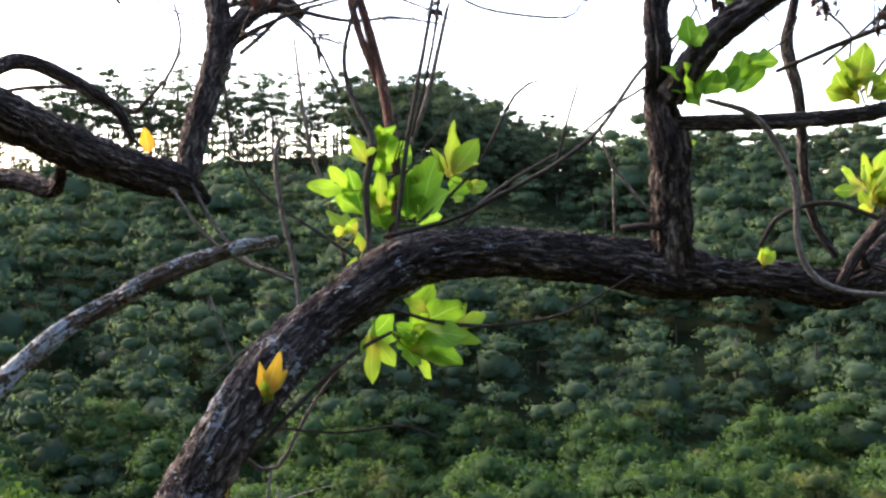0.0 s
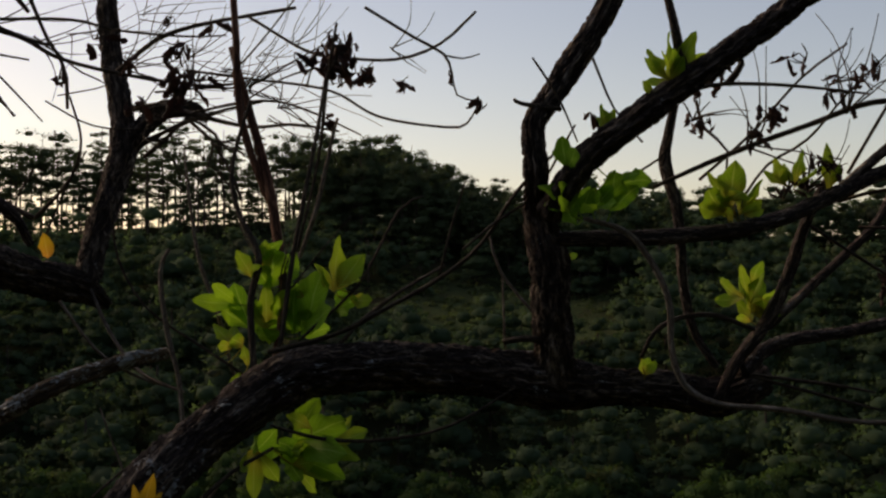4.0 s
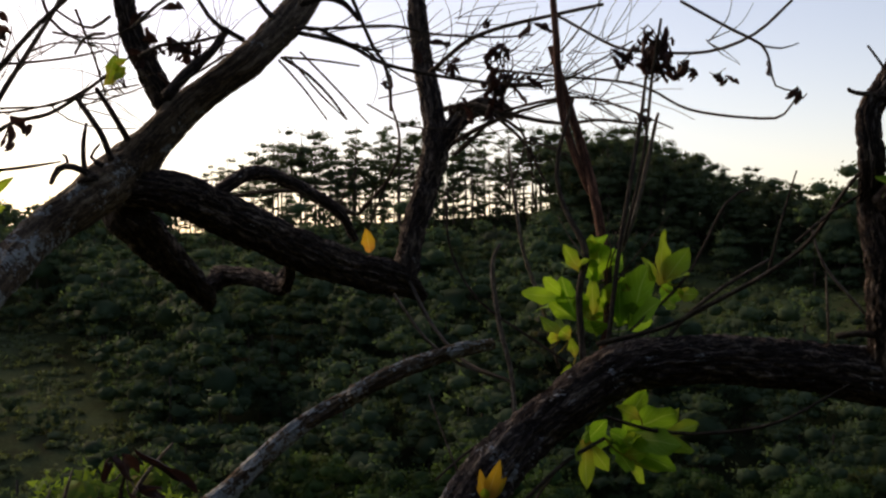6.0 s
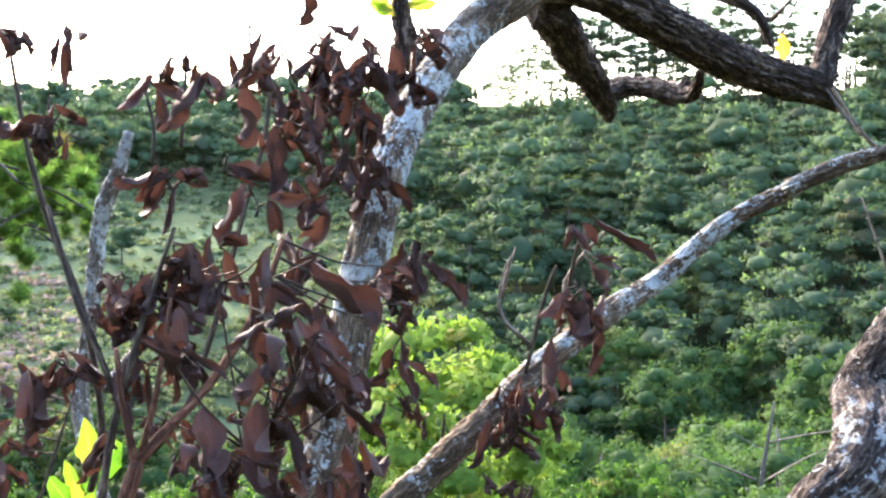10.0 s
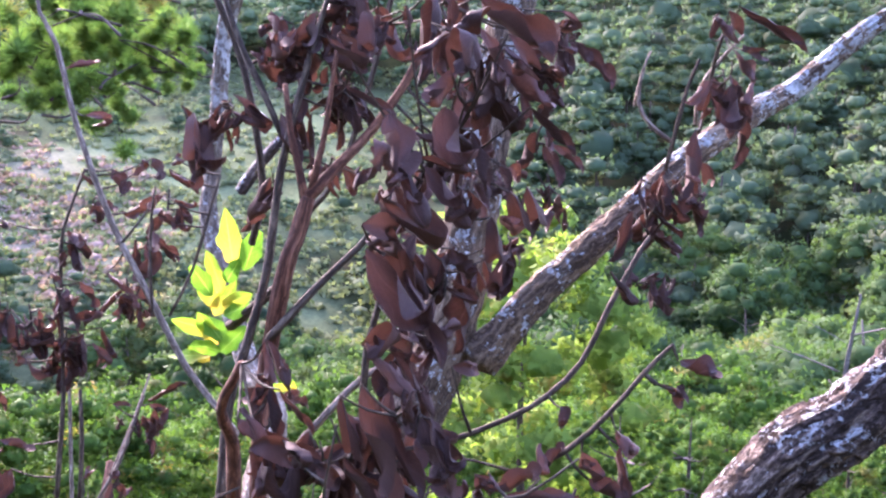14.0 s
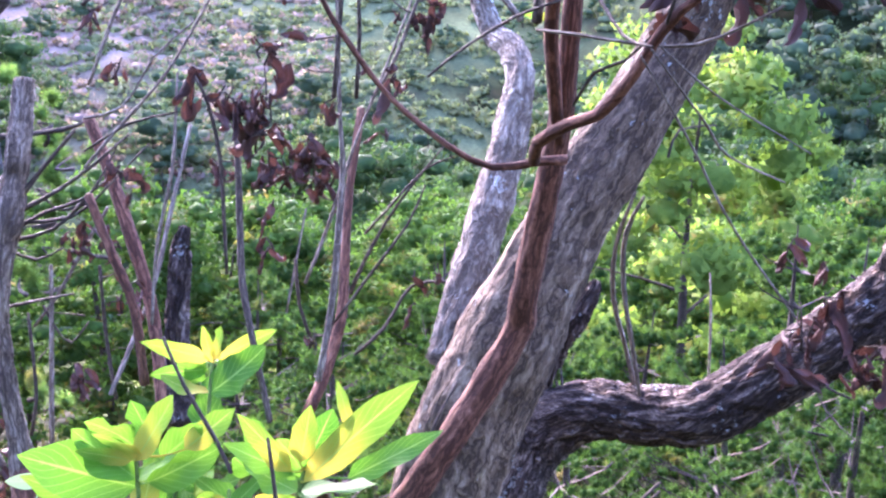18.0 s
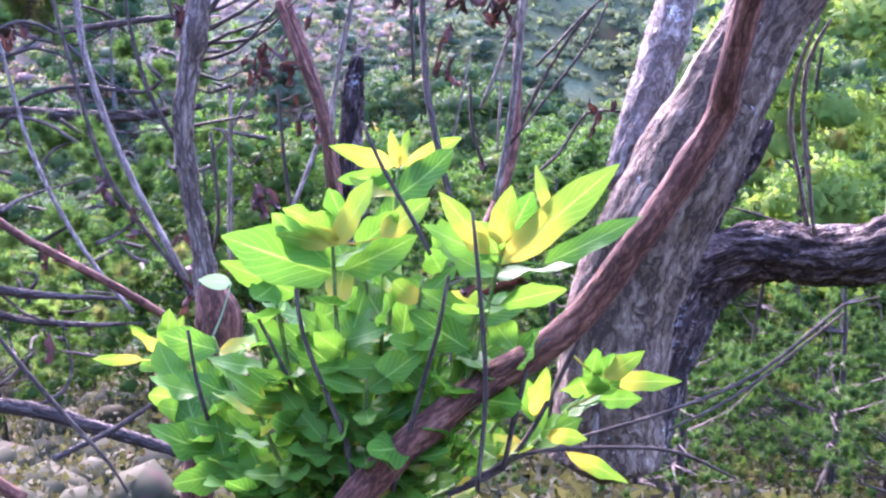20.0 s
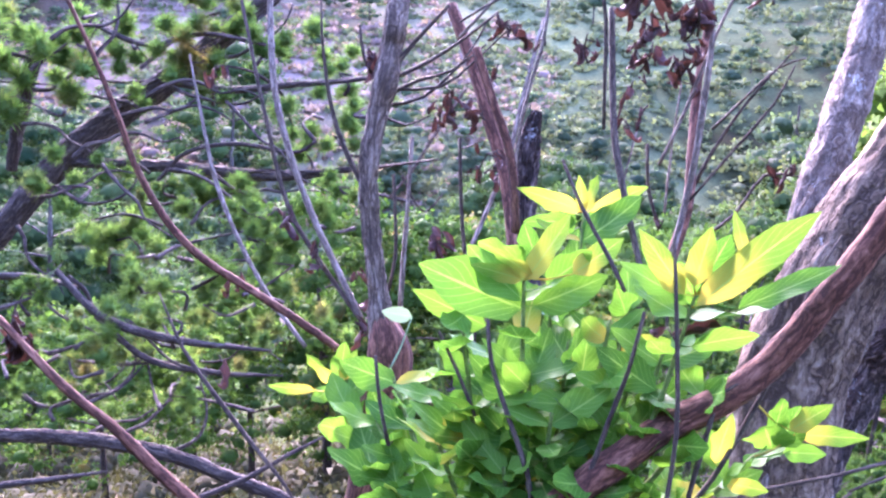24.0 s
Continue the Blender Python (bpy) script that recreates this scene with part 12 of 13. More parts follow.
dead(dead_shrub, (-1.314, 1.047, 1.830), (-1.289, 1.062, 1.838), 0.019)
dead(dead_shrub, (-1.903, 1.265, 1.864), (-1.827, 1.269, 1.862), 0.027)
dead(dead_shrub, (-1.936, 1.264, 1.943), (-1.889, 1.281, 1.944), 0.019)
dead(dead_shrub, (-1.823, 1.286, 1.767), (-1.797, 1.320, 1.765), 0.032)
dead(dead_shrub, (-1.796, 1.306, 1.795), (-1.759, 1.290, 1.761), 0.023)
dead(dead_shrub, (-1.769, 1.316, 1.777), (-1.724, 1.333, 1.749), 0.027)
dead(dead_shrub, (-1.762, 1.323, 1.795), (-1.752, 1.355, 1.793), 0.023)
dead(dead_shrub, (-1.797, 1.290, 1.720), (-1.767, 1.282, 1.705), 0.042)
dead(dead_shrub, (-1.779, 1.296, 1.702), (-1.755, 1.310, 1.678), 0.019)
dead(dead_shrub, (-1.760, 1.310, 1.725), (-1.736, 1.354, 1.712), 0.013)
dead(dead_shrub, (-1.853, 1.272, 1.776), (-1.824, 1.265, 1.731), 0.032)
dead(dead_shrub, (-1.886, 1.253, 1.766), (-1.866, 1.270, 1.728), 0.023)
dead(dead_shrub, (-1.911, 1.221, 1.673), (-1.846, 1.218, 1.660), 0.025)
dead(dead_shrub, (-1.930, 1.198, 1.607), (-1.907, 1.199, 1.590), 0.019)
dead(dead_shrub, (-1.886, 1.217, 1.589), (-1.870, 1.237, 1.548), 0.019)
dead(dead_shrub, (-1.846, 1.241, 1.608), (-1.784, 1.239, 1.576), 0.023)
dead(dead_shrub, (-1.890, 1.203, 1.533), (-1.814, 1.243, 1.538), 0.032)
dead(dead_shrub, (-1.945, 1.167, 1.495), (-1.922, 1.209, 1.508), 0.028)
dead(dead_shrub, (-1.912, 1.184, 1.495), (-1.843, 1.189, 1.445), 0.047)
dead(dead_shrub, (-1.870, 1.208, 1.505), (-1.861, 1.207, 1.447), 0.038)
dead(dead_shrub, (-1.846, 1.222, 1.515), (-1.832, 1.251, 1.451), 0.017)
dead(dead_shrub, (-1.852, 1.213, 1.486), (-1.801, 1.215, 1.434), 0.017)
dead(dead_shrub, (-1.899, 1.181, 1.449), (-1.904, 1.184, 1.408), 0.019)
dead(dead_shrub, (-1.818, 1.211, 1.389), (-1.768, 1.204, 1.395), 0.011)
dead(dead_shrub, (-1.768, 1.238, 1.394), (-1.716, 1.264, 1.424), 0.019)
dead(dead_shrub, (-1.763, 1.239, 1.389), (-1.743, 1.265, 1.365), 0.019)
dead(dead_shrub, (-2.014, 1.172, 1.690), (-1.960, 1.170, 1.681), 0.023)
dead(dead_shrub, (-1.978, 1.148, 1.485), (-1.937, 1.171, 1.495), 0.028)
dead(dead_shrub, (-1.950, 1.157, 1.458), (-1.931, 1.185, 1.413), 0.032)
dead(dead_shrub, (-1.981, 1.114, 1.327), (-1.915, 1.125, 1.315), 0.019)
dead(dead_shrub, (-1.959, 1.115, 1.280), (-1.967, 1.106, 1.222), 0.047)
dead(dead_shrub, (-1.849, 1.171, 1.272), (-1.846, 1.208, 1.280), 0.019)
dead(dead_shrub, (-1.815, 1.188, 1.272), (-1.772, 1.194, 1.258), 0.034)
dead(dead_shrub, (-1.918, 1.196, 1.570), (-1.906, 1.206, 1.520), 0.023)
dead(dead_shrub, (-1.967, 1.148, 1.457), (-1.920, 1.140, 1.466), 0.023)
dead_cluster(dead_shrub, (-1.466, 1.063, 2.226), 0.046, 12, 0.085)
dead_cluster(dead_shrub, (-1.330, 1.129, 2.296), 0.030, 6, 0.085)
dead_cluster(dead_shrub, (-1.274, 1.154, 2.297), 0.023, 4, 0.085)
dead_cluster(dead_shrub, (-1.309, 1.125, 2.160), 0.035, 7, 0.085)
dead_cluster(dead_shrub, (-1.291, 1.123, 2.062), 0.033, 8, 0.085)
dead_cluster(dead_shrub, (-1.331, 1.102, 2.024), 0.030, 6, 0.085)
dead_cluster(dead_shrub, (-1.357, 1.086, 1.986), 0.030, 6, 0.085)
dead_cluster(dead_shrub, (-1.298, 1.106, 1.926), 0.038, 6, 0.085)
dead_cluster(dead_shrub, (-1.443, 1.041, 1.909), 0.023, 5, 0.085)
dead_cluster(dead_shrub, (-1.483, 1.019, 1.863), 0.023, 4, 0.085)
dead_cluster(dead_shrub, (-1.477, 1.024, 1.893), 0.023, 5, 0.085)
dead_cluster(dead_shrub, (-1.422, 1.049, 1.894), 0.030, 5, 0.085)
dead_cluster(dead_shrub, (-1.248, 1.153, 2.176), 0.015, 3, 0.085)
dead_cluster(dead_shrub, (-1.513, 1.054, 2.347), 0.035, 7, 0.085)
dead_cluster(dead_shrub, (-1.451, 1.082, 2.348), 0.023, 4, 0.085)
dead_cluster(dead_shrub, (-1.205, 1.184, 2.298), 0.014, 3, 0.085)
dead_cluster(dead_shrub, (-1.166, 1.193, 2.223), 0.030, 6, 0.085)
dead_cluster(dead_shrub, (-1.247, 1.138, 2.025), 0.020, 4, 0.085)
dead_cluster(dead_shrub, (-1.369, 1.063, 1.812), 0.023, 3, 0.085)
dead_cluster(tree, (-1.345, 1.731, 2.350), 0.061, 9, 0.105)
dead_cluster(tree, (-1.415, 1.691, 2.257), 0.051, 6, 0.105)
dead_cluster(tree, (-1.356, 1.711, 2.197), 0.045, 5, 0.105)
dead_cluster(tree, (-1.408, 1.680, 2.115), 0.047, 4, 0.105)
dead_cluster(tree, (-1.422, 1.663, 2.013), 0.047, 4, 0.105)
dead_cluster(tree, (-1.398, 1.663, 1.912), 0.045, 4, 0.105)
dead_cluster(tree, (-1.279, 1.720, 1.954), 0.037, 6, 0.105)
dead_cluster(tree, (-1.235, 1.744, 2.006), 0.041, 9, 0.105)
dead_cluster(tree, (-1.264, 1.714, 1.833), 0.041, 5, 0.105)
dead_cluster(tree, (-1.420, 1.640, 1.769), 0.047, 7, 0.105)
dead_cluster(tree, (-1.498, 1.593, 1.646), 0.061, 9, 0.105)
dead_cluster(tree, (-1.384, 1.639, 1.607), 0.051, 8, 0.105)
dead_cluster(tree, (-1.310, 1.673, 1.629), 0.041, 7, 0.105)
dead_cluster(tree, (-1.380, 1.711, 2.308), 0.051, 8, 0.105)
dead_cluster(tree, (-1.289, 1.755, 2.340), 0.037, 6, 0.105)
dead_cluster(tree, (-1.235, 1.784, 2.402), 0.037, 5, 0.105)
dead_cluster(tree, (-1.298, 1.732, 2.157), 0.041, 6, 0.105)
dead_cluster(tree, (-1.248, 1.727, 1.894), 0.031, 4, 0.105)
dead_cluster(tree, (-1.024, 1.992, 1.919), 0.044, 8, 0.100)
dead_cluster(tree, (-0.982, 2.007, 1.887), 0.033, 4, 0.100)
dead_cluster(tree, (-1.121, 1.923, 1.657), 0.044, 8, 0.100)
dead_cluster(tree, (-1.094, 1.941, 1.722), 0.033, 5, 0.100)
dead_cluster(tree, (-1.136, 1.906, 1.559), 0.039, 5, 0.100)
dead_cluster(dead_shrub, (-2.215, 1.011, 1.540), 0.025, 4, 0.055)
dead_cluster(dead_shrub, (-2.159, 1.030, 1.491), 0.019, 3, 0.055)
dead_cluster(dead_shrub, (-2.044, 1.097, 1.470), 0.028, 6, 0.055)
dead_cluster(dead_shrub, (-1.966, 1.166, 1.526), 0.038, 5, 0.055)
dead_cluster(dead_shrub, (-1.888, 1.204, 1.491), 0.034, 6, 0.055)
dead_cluster(dead_shrub, (-1.833, 1.258, 1.546), 0.038, 6, 0.055)
dead_cluster(dead_shrub, (-1.838, 1.233, 1.482), 0.015, 2, 0.055)
dead_cluster(dead_shrub, (-1.771, 1.236, 1.365), 0.019, 3, 0.055)
dead_cluster(dead_shrub, (-1.993, 1.042, 1.215), 0.066, 22, 0.055)
dead_cluster(dead_shrub, (-1.892, 1.080, 1.134), 0.044, 9, 0.055)
dead_cluster(dead_shrub, (-1.874, 1.120, 1.217), 0.019, 3, 0.055)
dead_cluster(dead_shrub, (-1.794, 1.187, 1.264), 0.017, 2, 0.055)
dead_cluster(dead_shrub, (-1.786, 1.161, 1.172), 0.015, 2, 0.055)
dead_cluster(dead_shrub, (-2.195, 0.934, 1.275), 0.025, 4, 0.055)
dead_cluster(dead_shrub, (-2.159, 0.900, 1.111), 0.028, 6, 0.055)
dead_cluster(dead_shrub, (-2.139, 1.066, 1.560), 0.028, 4, 0.055)
dead_cluster(dead_shrub, (-1.986, 1.081, 1.315), 0.028, 5, 0.055)
dead_cluster(dead_shrub, (-1.701, 1.123, 0.899), 0.009, 1, 0.055)
dead_cluster(dead_shrub, (-1.929, 1.003, 0.978), 0.013, 2, 0.055)
dead_cluster(dead_shrub, (-1.946, 1.010, 1.032), 0.008, 1, 0.055)
dead_cluster(dead_shrub, (-2.010, 1.147, 1.553), 0.028, 4, 0.055)
dead_cluster(dead_shrub, (-2.235, 0.973, 1.466), 0.038, 5, 0.055)
dead_cluster(dead_shrub, (-2.234, 0.939, 1.366), 0.028, 4, 0.055)
dead_cluster(sapling, (-0.886, 0.806, 1.518), 0.033, 9, 0.065)
dead_cluster(sapling, (-0.965, 0.748, 1.496), 0.013, 3, 0.065)
dead_cluster(sapling, (-0.861, 0.808, 1.477), 0.022, 5, 0.065)
dead_cluster(sapling, (-0.945, 0.776, 1.543), 0.022, 5, 0.065)
dead_cluster(sapling, (-0.919, 0.795, 1.549), 0.020, 4, 0.065)
dead_cluster(sapling, (-0.979, 0.776, 1.606), 0.027, 6, 0.065)
dead_cluster(sapling, (-1.002, 0.770, 1.632), 0.027, 6, 0.065)
dead_cluster(sapling, (-0.818, 0.842, 1.498), 0.008, 2, 0.065)
dead_cluster(sapling, (-0.854, 0.836, 1.545), 0.016, 4, 0.065)
dead_cluster(sapling, (-1.164, 0.816, 1.527), 0.037, 8, 0.065)
dead_cluster(sapling, (-1.116, 0.855, 1.552), 0.037, 9, 0.065)
dead_cluster(sapling, (-1.082, 0.871, 1.535), 0.031, 6, 0.065)
dead_cluster(sapling, (-1.079, 0.857, 1.487), 0.018, 4, 0.065)
dead_cluster(sapling, (-1.210, 0.817, 1.616), 0.025, 5, 0.065)
dead_cluster(sapling, (-1.213, 0.800, 1.574), 0.018, 3, 0.065)
dead_cluster(sapling, (-1.136, 0.810, 1.456), 0.015, 3, 0.065)
dead_cluster(sapling, (-1.192, 0.824, 1.604), 0.018, 2, 0.065)
dead_cluster(tree, (-1.239, 1.564, 0.963), 0.030, 3, 0.090)
dead_cluster(tree, (-1.183, 1.555, 0.829), 0.050, 8, 0.090)
dead_cluster(tree, (-1.141, 1.598, 0.878), 0.030, 5, 0.090)
dead_cluster(tree, (-1.051, 1.627, 0.793), 0.040, 7, 0.090)
dead_cluster(tree, (-1.012, 1.675, 0.861), 0.040, 8, 0.090)
dead_cluster(tree, (-1.005, 1.699, 0.919), 0.030, 5, 0.090)
dead_cluster(tree, (-1.167, 1.601, 0.935), 0.016, 2, 0.090)
dead_cluster(tree, (-1.198, 1.525, 0.771), 0.040, 6, 0.090)
dead_cluster(tree, (-1.080, 1.599, 0.764), 0.040, 6, 0.090)
dead_cluster(bare_shrub, (-2.535, 0.908, 1.018), 0.018, 5, 0.060)
dead_cluster(bare_shrub, (-2.398, 0.997, 0.945), 0.022, 5, 0.060)
dead_cluster(bare_shrub, (-2.343, 1.069, 0.998), 0.011, 2, 0.060)
dead_cluster(bare_shrub, (-2.399, 0.982, 0.913), 0.033, 6, 0.060)
dead_cluster(bare_shrub, (-2.338, 1.031, 0.902), 0.020, 3, 0.060)
dead_cluster(bare_shrub, (-2.320, 1.011, 0.818), 0.049, 8, 0.060)
dead_cluster(bare_shrub, (-2.218, 1.197, 1.041), 0.033, 7, 0.060)
dead_cluster(bare_shrub, (-2.121, 1.223, 0.903), 0.029, 2, 0.060)
dead_cluster(bare_shrub, (-2.133, 1.269, 1.031), 0.040, 8, 0.060)
dead_cluster(bare_shrub, (-2.078, 1.308, 1.010), 0.049, 10, 0.060)
dead_cluster(bare_shrub, (-2.066, 1.328, 1.031), 0.033, 6, 0.060)
dead_cluster(bare_shrub, (-2.137, 1.240, 0.972), 0.013, 2, 0.060)
dead_cluster(bare_shrub, (-1.863, 1.420, 0.830), 0.013, 1, 0.060)
dead_cluster(bare_shrub, (-1.905, 1.383, 0.830), 0.013, 1, 0.060)
dead_cluster(bare_shrub, (-2.030, 1.221, 0.713), 0.016, 2, 0.060)
dead_cluster(bare_shrub, (-2.354, 0.916, 0.669), 0.033, 8, 0.060)
dead_cluster(bare_shrub, (-2.586, 0.724, 0.700), 0.022, 5, 0.060)
dead_cluster(bare_shrub, (-2.526, 0.757, 0.652), 0.013, 2, 0.060)
dead_cluster(bare_shrub, (-2.635, 0.628, 0.577), 0.018, 3, 0.060)
dead_cluster(bare_shrub, (-2.618, 0.576, 0.424), 0.013, 1, 0.060)
dead_cluster(bare_shrub, (-2.415, 0.792, 0.510), 0.040, 8, 0.060)
dead_cluster(bare_shrub, (-2.768, 0.683, 0.975), 0.025, 3, 0.060)
dead_cluster(bare_shrub, (-2.455, 0.794, 0.594), 0.016, 3, 0.060)
dead_cluster(bare_shrub, (-2.287, 1.141, 1.051), 0.016, 2, 0.060)
dead_cluster(bare_shrub, (-2.507, 0.752, 0.605), 0.011, 2, 0.060)
dead_cluster(bare_shrub, (-2.491, 0.112, 0.625), 0.033, 8, 0.070)
dead_cluster(bare_shrub, (-2.510, 0.104, 0.652), 0.028, 5, 0.070)
dead_cluster(tree, (-1.485, 1.919, 2.399), 0.067, 9, 0.120)
dead_cluster(tree, (-1.462, 1.922, 2.287), 0.067, 10, 0.120)
dead_cluster(tree, (-1.526, 1.902, 2.320), 0.067, 8, 0.120)
dead_cluster(tree, (-1.580, 1.887, 2.364), 0.067, 7, 0.120)
dead_cluster(tree, (-1.459, 1.917, 2.165), 0.056, 7, 0.120)
dead_cluster(tree, (-1.599, 1.877, 2.264), 0.067, 5, 0.120)
dead_cluster(tree, (-1.523, 1.898, 2.198), 0.067, 6, 0.120)
dead_cluster(tree, (-1.653, 1.862, 2.319), 0.045, 4, 0.120)
dead_cluster(tree, (-1.543, 1.888, 2.108), 0.056, 4, 0.120)
dead_cluster(dead_shrub, (-1.271, 1.287, 1.991), 0.040, 3, 0.100)
dead_cluster(dead_shrub, (-1.289, 1.287, 2.128), 0.032, 3, 0.100)
dead_cluster(dead_shrub, (-1.334, 1.270, 2.063), 0.032, 3, 0.100)
dead(dead_shrub, (-1.418, 1.474, 2.549), (-1.359, 1.457, 2.439), 0.054)
dead(dead_shrub, (-1.315, 1.507, 2.545), (-1.301, 1.502, 2.477), 0.068)
dead(dead_shrub, (-1.313, 1.503, 2.451), (-1.343, 1.510, 2.402), 0.031)
dead(dead_shrub, (-1.357, 1.492, 2.518), (-1.334, 1.473, 2.484), 0.022)
dead(dead_shrub, (-1.420, 1.470, 2.468), (-1.416, 1.470, 2.441), 0.027)
dead(dead_shrub, (-1.393, 1.475, 2.387), (-1.421, 1.484, 2.233), 0.054)
dead(dead_shrub, (-1.151, 1.119, 2.077), (-1.137, 1.087, 1.963), 0.057)
dead(dead_shrub, (-1.103, 1.133, 2.056), (-1.024, 1.149, 1.987), 0.064)
dead(sapling, (-1.053, 0.813, 1.874), (-0.959, 0.808, 1.778), 0.049)
dead(sapling, (-1.073, 0.790, 1.812), (-1.022, 0.806, 1.796), 0.044)
dead(sapling, (-1.066, 0.789, 1.789), (-1.009, 0.819, 1.688), 0.044)
dead(sapling, (-1.058, 0.810, 1.869), (-1.024, 0.807, 1.905), 0.041)
dead(sapling, (-1.005, 0.857, 1.966), (-0.979, 0.882, 2.023), 0.044)
dead(sapling, (-1.059, 0.765, 1.652), (-1.034, 0.780, 1.529), 0.035)
dead(sapling, (-1.035, 0.782, 1.675), (-0.967, 0.779, 1.591), 0.035)
dead(sapling, (-1.062, 0.771, 1.692), (-1.016, 0.807, 1.720), 0.035)
dead(sapling, (-1.078, 0.752, 1.641), (-1.064, 0.773, 1.538), 0.032)
dead(sapling, (-1.150, 0.727, 1.697), (-1.100, 0.723, 1.621), 0.027)
dead(sapling, (-1.155, 0.701, 1.583), (-1.105, 0.741, 1.585), 0.035)
dead(sapling, (-1.125, 0.719, 1.595), (-1.057, 0.719, 1.594), 0.029)
dead_cluster(dead_shrub, (-2.126, 1.072, 1.576), 0.038, 8, 0.075)
dead_cluster(dead_shrub, (-2.148, 1.071, 1.622), 0.028, 5, 0.075)
dead_cluster(dead_shrub, (-2.053, 1.151, 1.697), 0.034, 6, 0.075)
dead_cluster(dead_shrub, (-1.910, 1.227, 1.662), 0.028, 5, 0.075)
dead_cluster(dead_shrub, (-1.804, 1.291, 1.663), 0.034, 6, 0.075)
dead_cluster(dead_shrub, (-1.905, 1.203, 1.569), 0.038, 7, 0.075)
dead_cluster(dead_shrub, (-1.808, 1.262, 1.571), 0.034, 6, 0.075)
dead_cluster(dead_shrub, (-1.937, 1.165, 1.504), 0.038, 7, 0.075)
dead_cluster(dead_shrub, (-1.878, 1.196, 1.487), 0.038, 7, 0.075)
dead_cluster(dead_shrub, (-1.994, 1.114, 1.448), 0.034, 6, 0.075)
dead_cluster(dead_shrub, (-2.091, 1.122, 1.678), 0.028, 5, 0.075)
dead_cluster(dead_shrub, (-1.974, 1.050, 1.181), 0.057, 10, 0.075)
dead_cluster(dead_shrub, (-2.036, 1.023, 1.217), 0.044, 8, 0.075)
dead_cluster(dead_shrub, (-1.897, 1.089, 1.154), 0.044, 7, 0.075)
dead_cluster(dead_shrub, (-1.949, 1.047, 1.117), 0.038, 6, 0.075)
dead_cluster(dead_shrub, (-2.084, 1.010, 1.272), 0.028, 4, 0.075)
dead_cluster(dead_shrub, (-2.137, 1.038, 1.484), 0.028, 4, 0.075)
dead_cluster(dead_shrub, (-1.803, 1.204, 1.358), 0.015, 2, 0.075)
dead_cluster(dead_shrub, (-1.750, 1.244, 1.387), 0.025, 3, 0.075)
dead_cluster(dead_shrub, (-1.799, 1.180, 1.266), 0.019, 2, 0.075)
dead_cluster(dead_shrub, (-1.983, 1.148, 1.541), 0.023, 3, 0.075)
dead_cluster(dead_shrub, (-1.885, 1.258, 1.717), 0.028, 4, 0.075)
dead_cluster(dead_shrub, (-1.780, 1.322, 1.719), 0.028, 5, 0.075)
dead_cluster(tree, (-1.131, 1.953, 1.717), 0.031, 4, 0.090)
dead_cluster(tree, (-1.066, 1.987, 1.698), 0.042, 5, 0.090)
dead_cluster(tree, (-1.090, 1.929, 1.545), 0.031, 3, 0.090)
dead_cluster(tree, (-1.386, 1.810, 1.754), 0.042, 6, 0.090)
dead_cluster(tree, (-1.310, 1.845, 1.715), 0.042, 6, 0.090)


# ---- the old pine on the left ----
near_pine = thing("near_pine", "old spreading pine with contorted grey branches and green needle brushes", "pine tree")
BRUSHES = [brush_mesh("needle_brush", [turned(tuft(rng, 380, 0.066, 0.0042, 0.35, 0.5), (rng.normal() * 0.4, rng.normal() * 0.4, 1))], NEEDLES_NEAR) for _ in range(5)]


def pine_spray(parent, at, radius):
    """Brushes of needles with the twigs that carry them."""
    s = radius / 0.095
    for _ in range(5):
        o = Vector((random.gauss(0, 0.1), random.gauss(0, 0.1), random.gauss(0, 0.06))) * s
        part("needle_brush", random.choice(BRUSHES), parent, "", pose(at[0] + o.x, at[1] + o.y, at[2] + o.z, random.uniform(-25, 25), random.uniform(-25, 25), random.uniform(0, 360)) @ Matrix.Scale(s, 4))
    a = Vector(at)
    for _ in range(2):
        e = a + Vector((random.gauss(0, 1.2), random.gauss(0, 1.2), random.uniform(-0.9, 0.1))) * radius * 1.6
        m = (a + e) * 0.5 + Vector((random.gauss(0, 0.5), random.gauss(0, 0.5), random.gauss(0, 0.3))) * radius
        limb(parent, "twig", BARK_PINE, [(*a, 0.003), (*m, 0.006), (*e, 0.009)])


limb(near_pine, "trunk", BARK_PINE, [(-5.690, 1.311, -0.289, 0.0543), (-5.586, 1.432, -0.109, 0.0563), (-5.405, 1.707, 0.245, 0.0583), (-5.147, 2.038, 0.550, 0.0530), (-4.913, 2.348, 0.862, 0.0406), (-4.760, 2.533, 1.075, 0.0308)])
limb(near_pine, "branch", BARK_PINE, [(-5.374, 1.688, 0.196, 0.0194), (-4.998, 1.927, 0.210, 0.0237), (-4.611, 2.167, 0.203, 0.0209), (-4.315, 2.342, 0.258, 0.0091)])
limb(near_pine, "branch", BARK_PINE, [(-5.075, 1.993, 0.551, 0.0166), (-4.839, 2.113, 0.534, 0.0152), (-4.588, 2.273, 0.573, 0.0127), (-4.343, 2.426, 0.612, 0.0091), (-4.203, 2.481, 0.669, 0.0056)])
limb(near_pine, "branch", BARK_PINE, [(-4.932, 1.010, -0.708, 0.0240), (-4.672, 1.228, -0.697, 0.0260), (-4.392, 1.451, -0.727, 0.0258), (-4.133, 1.629, -0.808, 0.0235), (-3.941, 1.748, -0.869, 0.0191), (-3.720, 1.892, -0.939, 0.0147), (-3.482, 2.073, -0.966, 0.0083)])
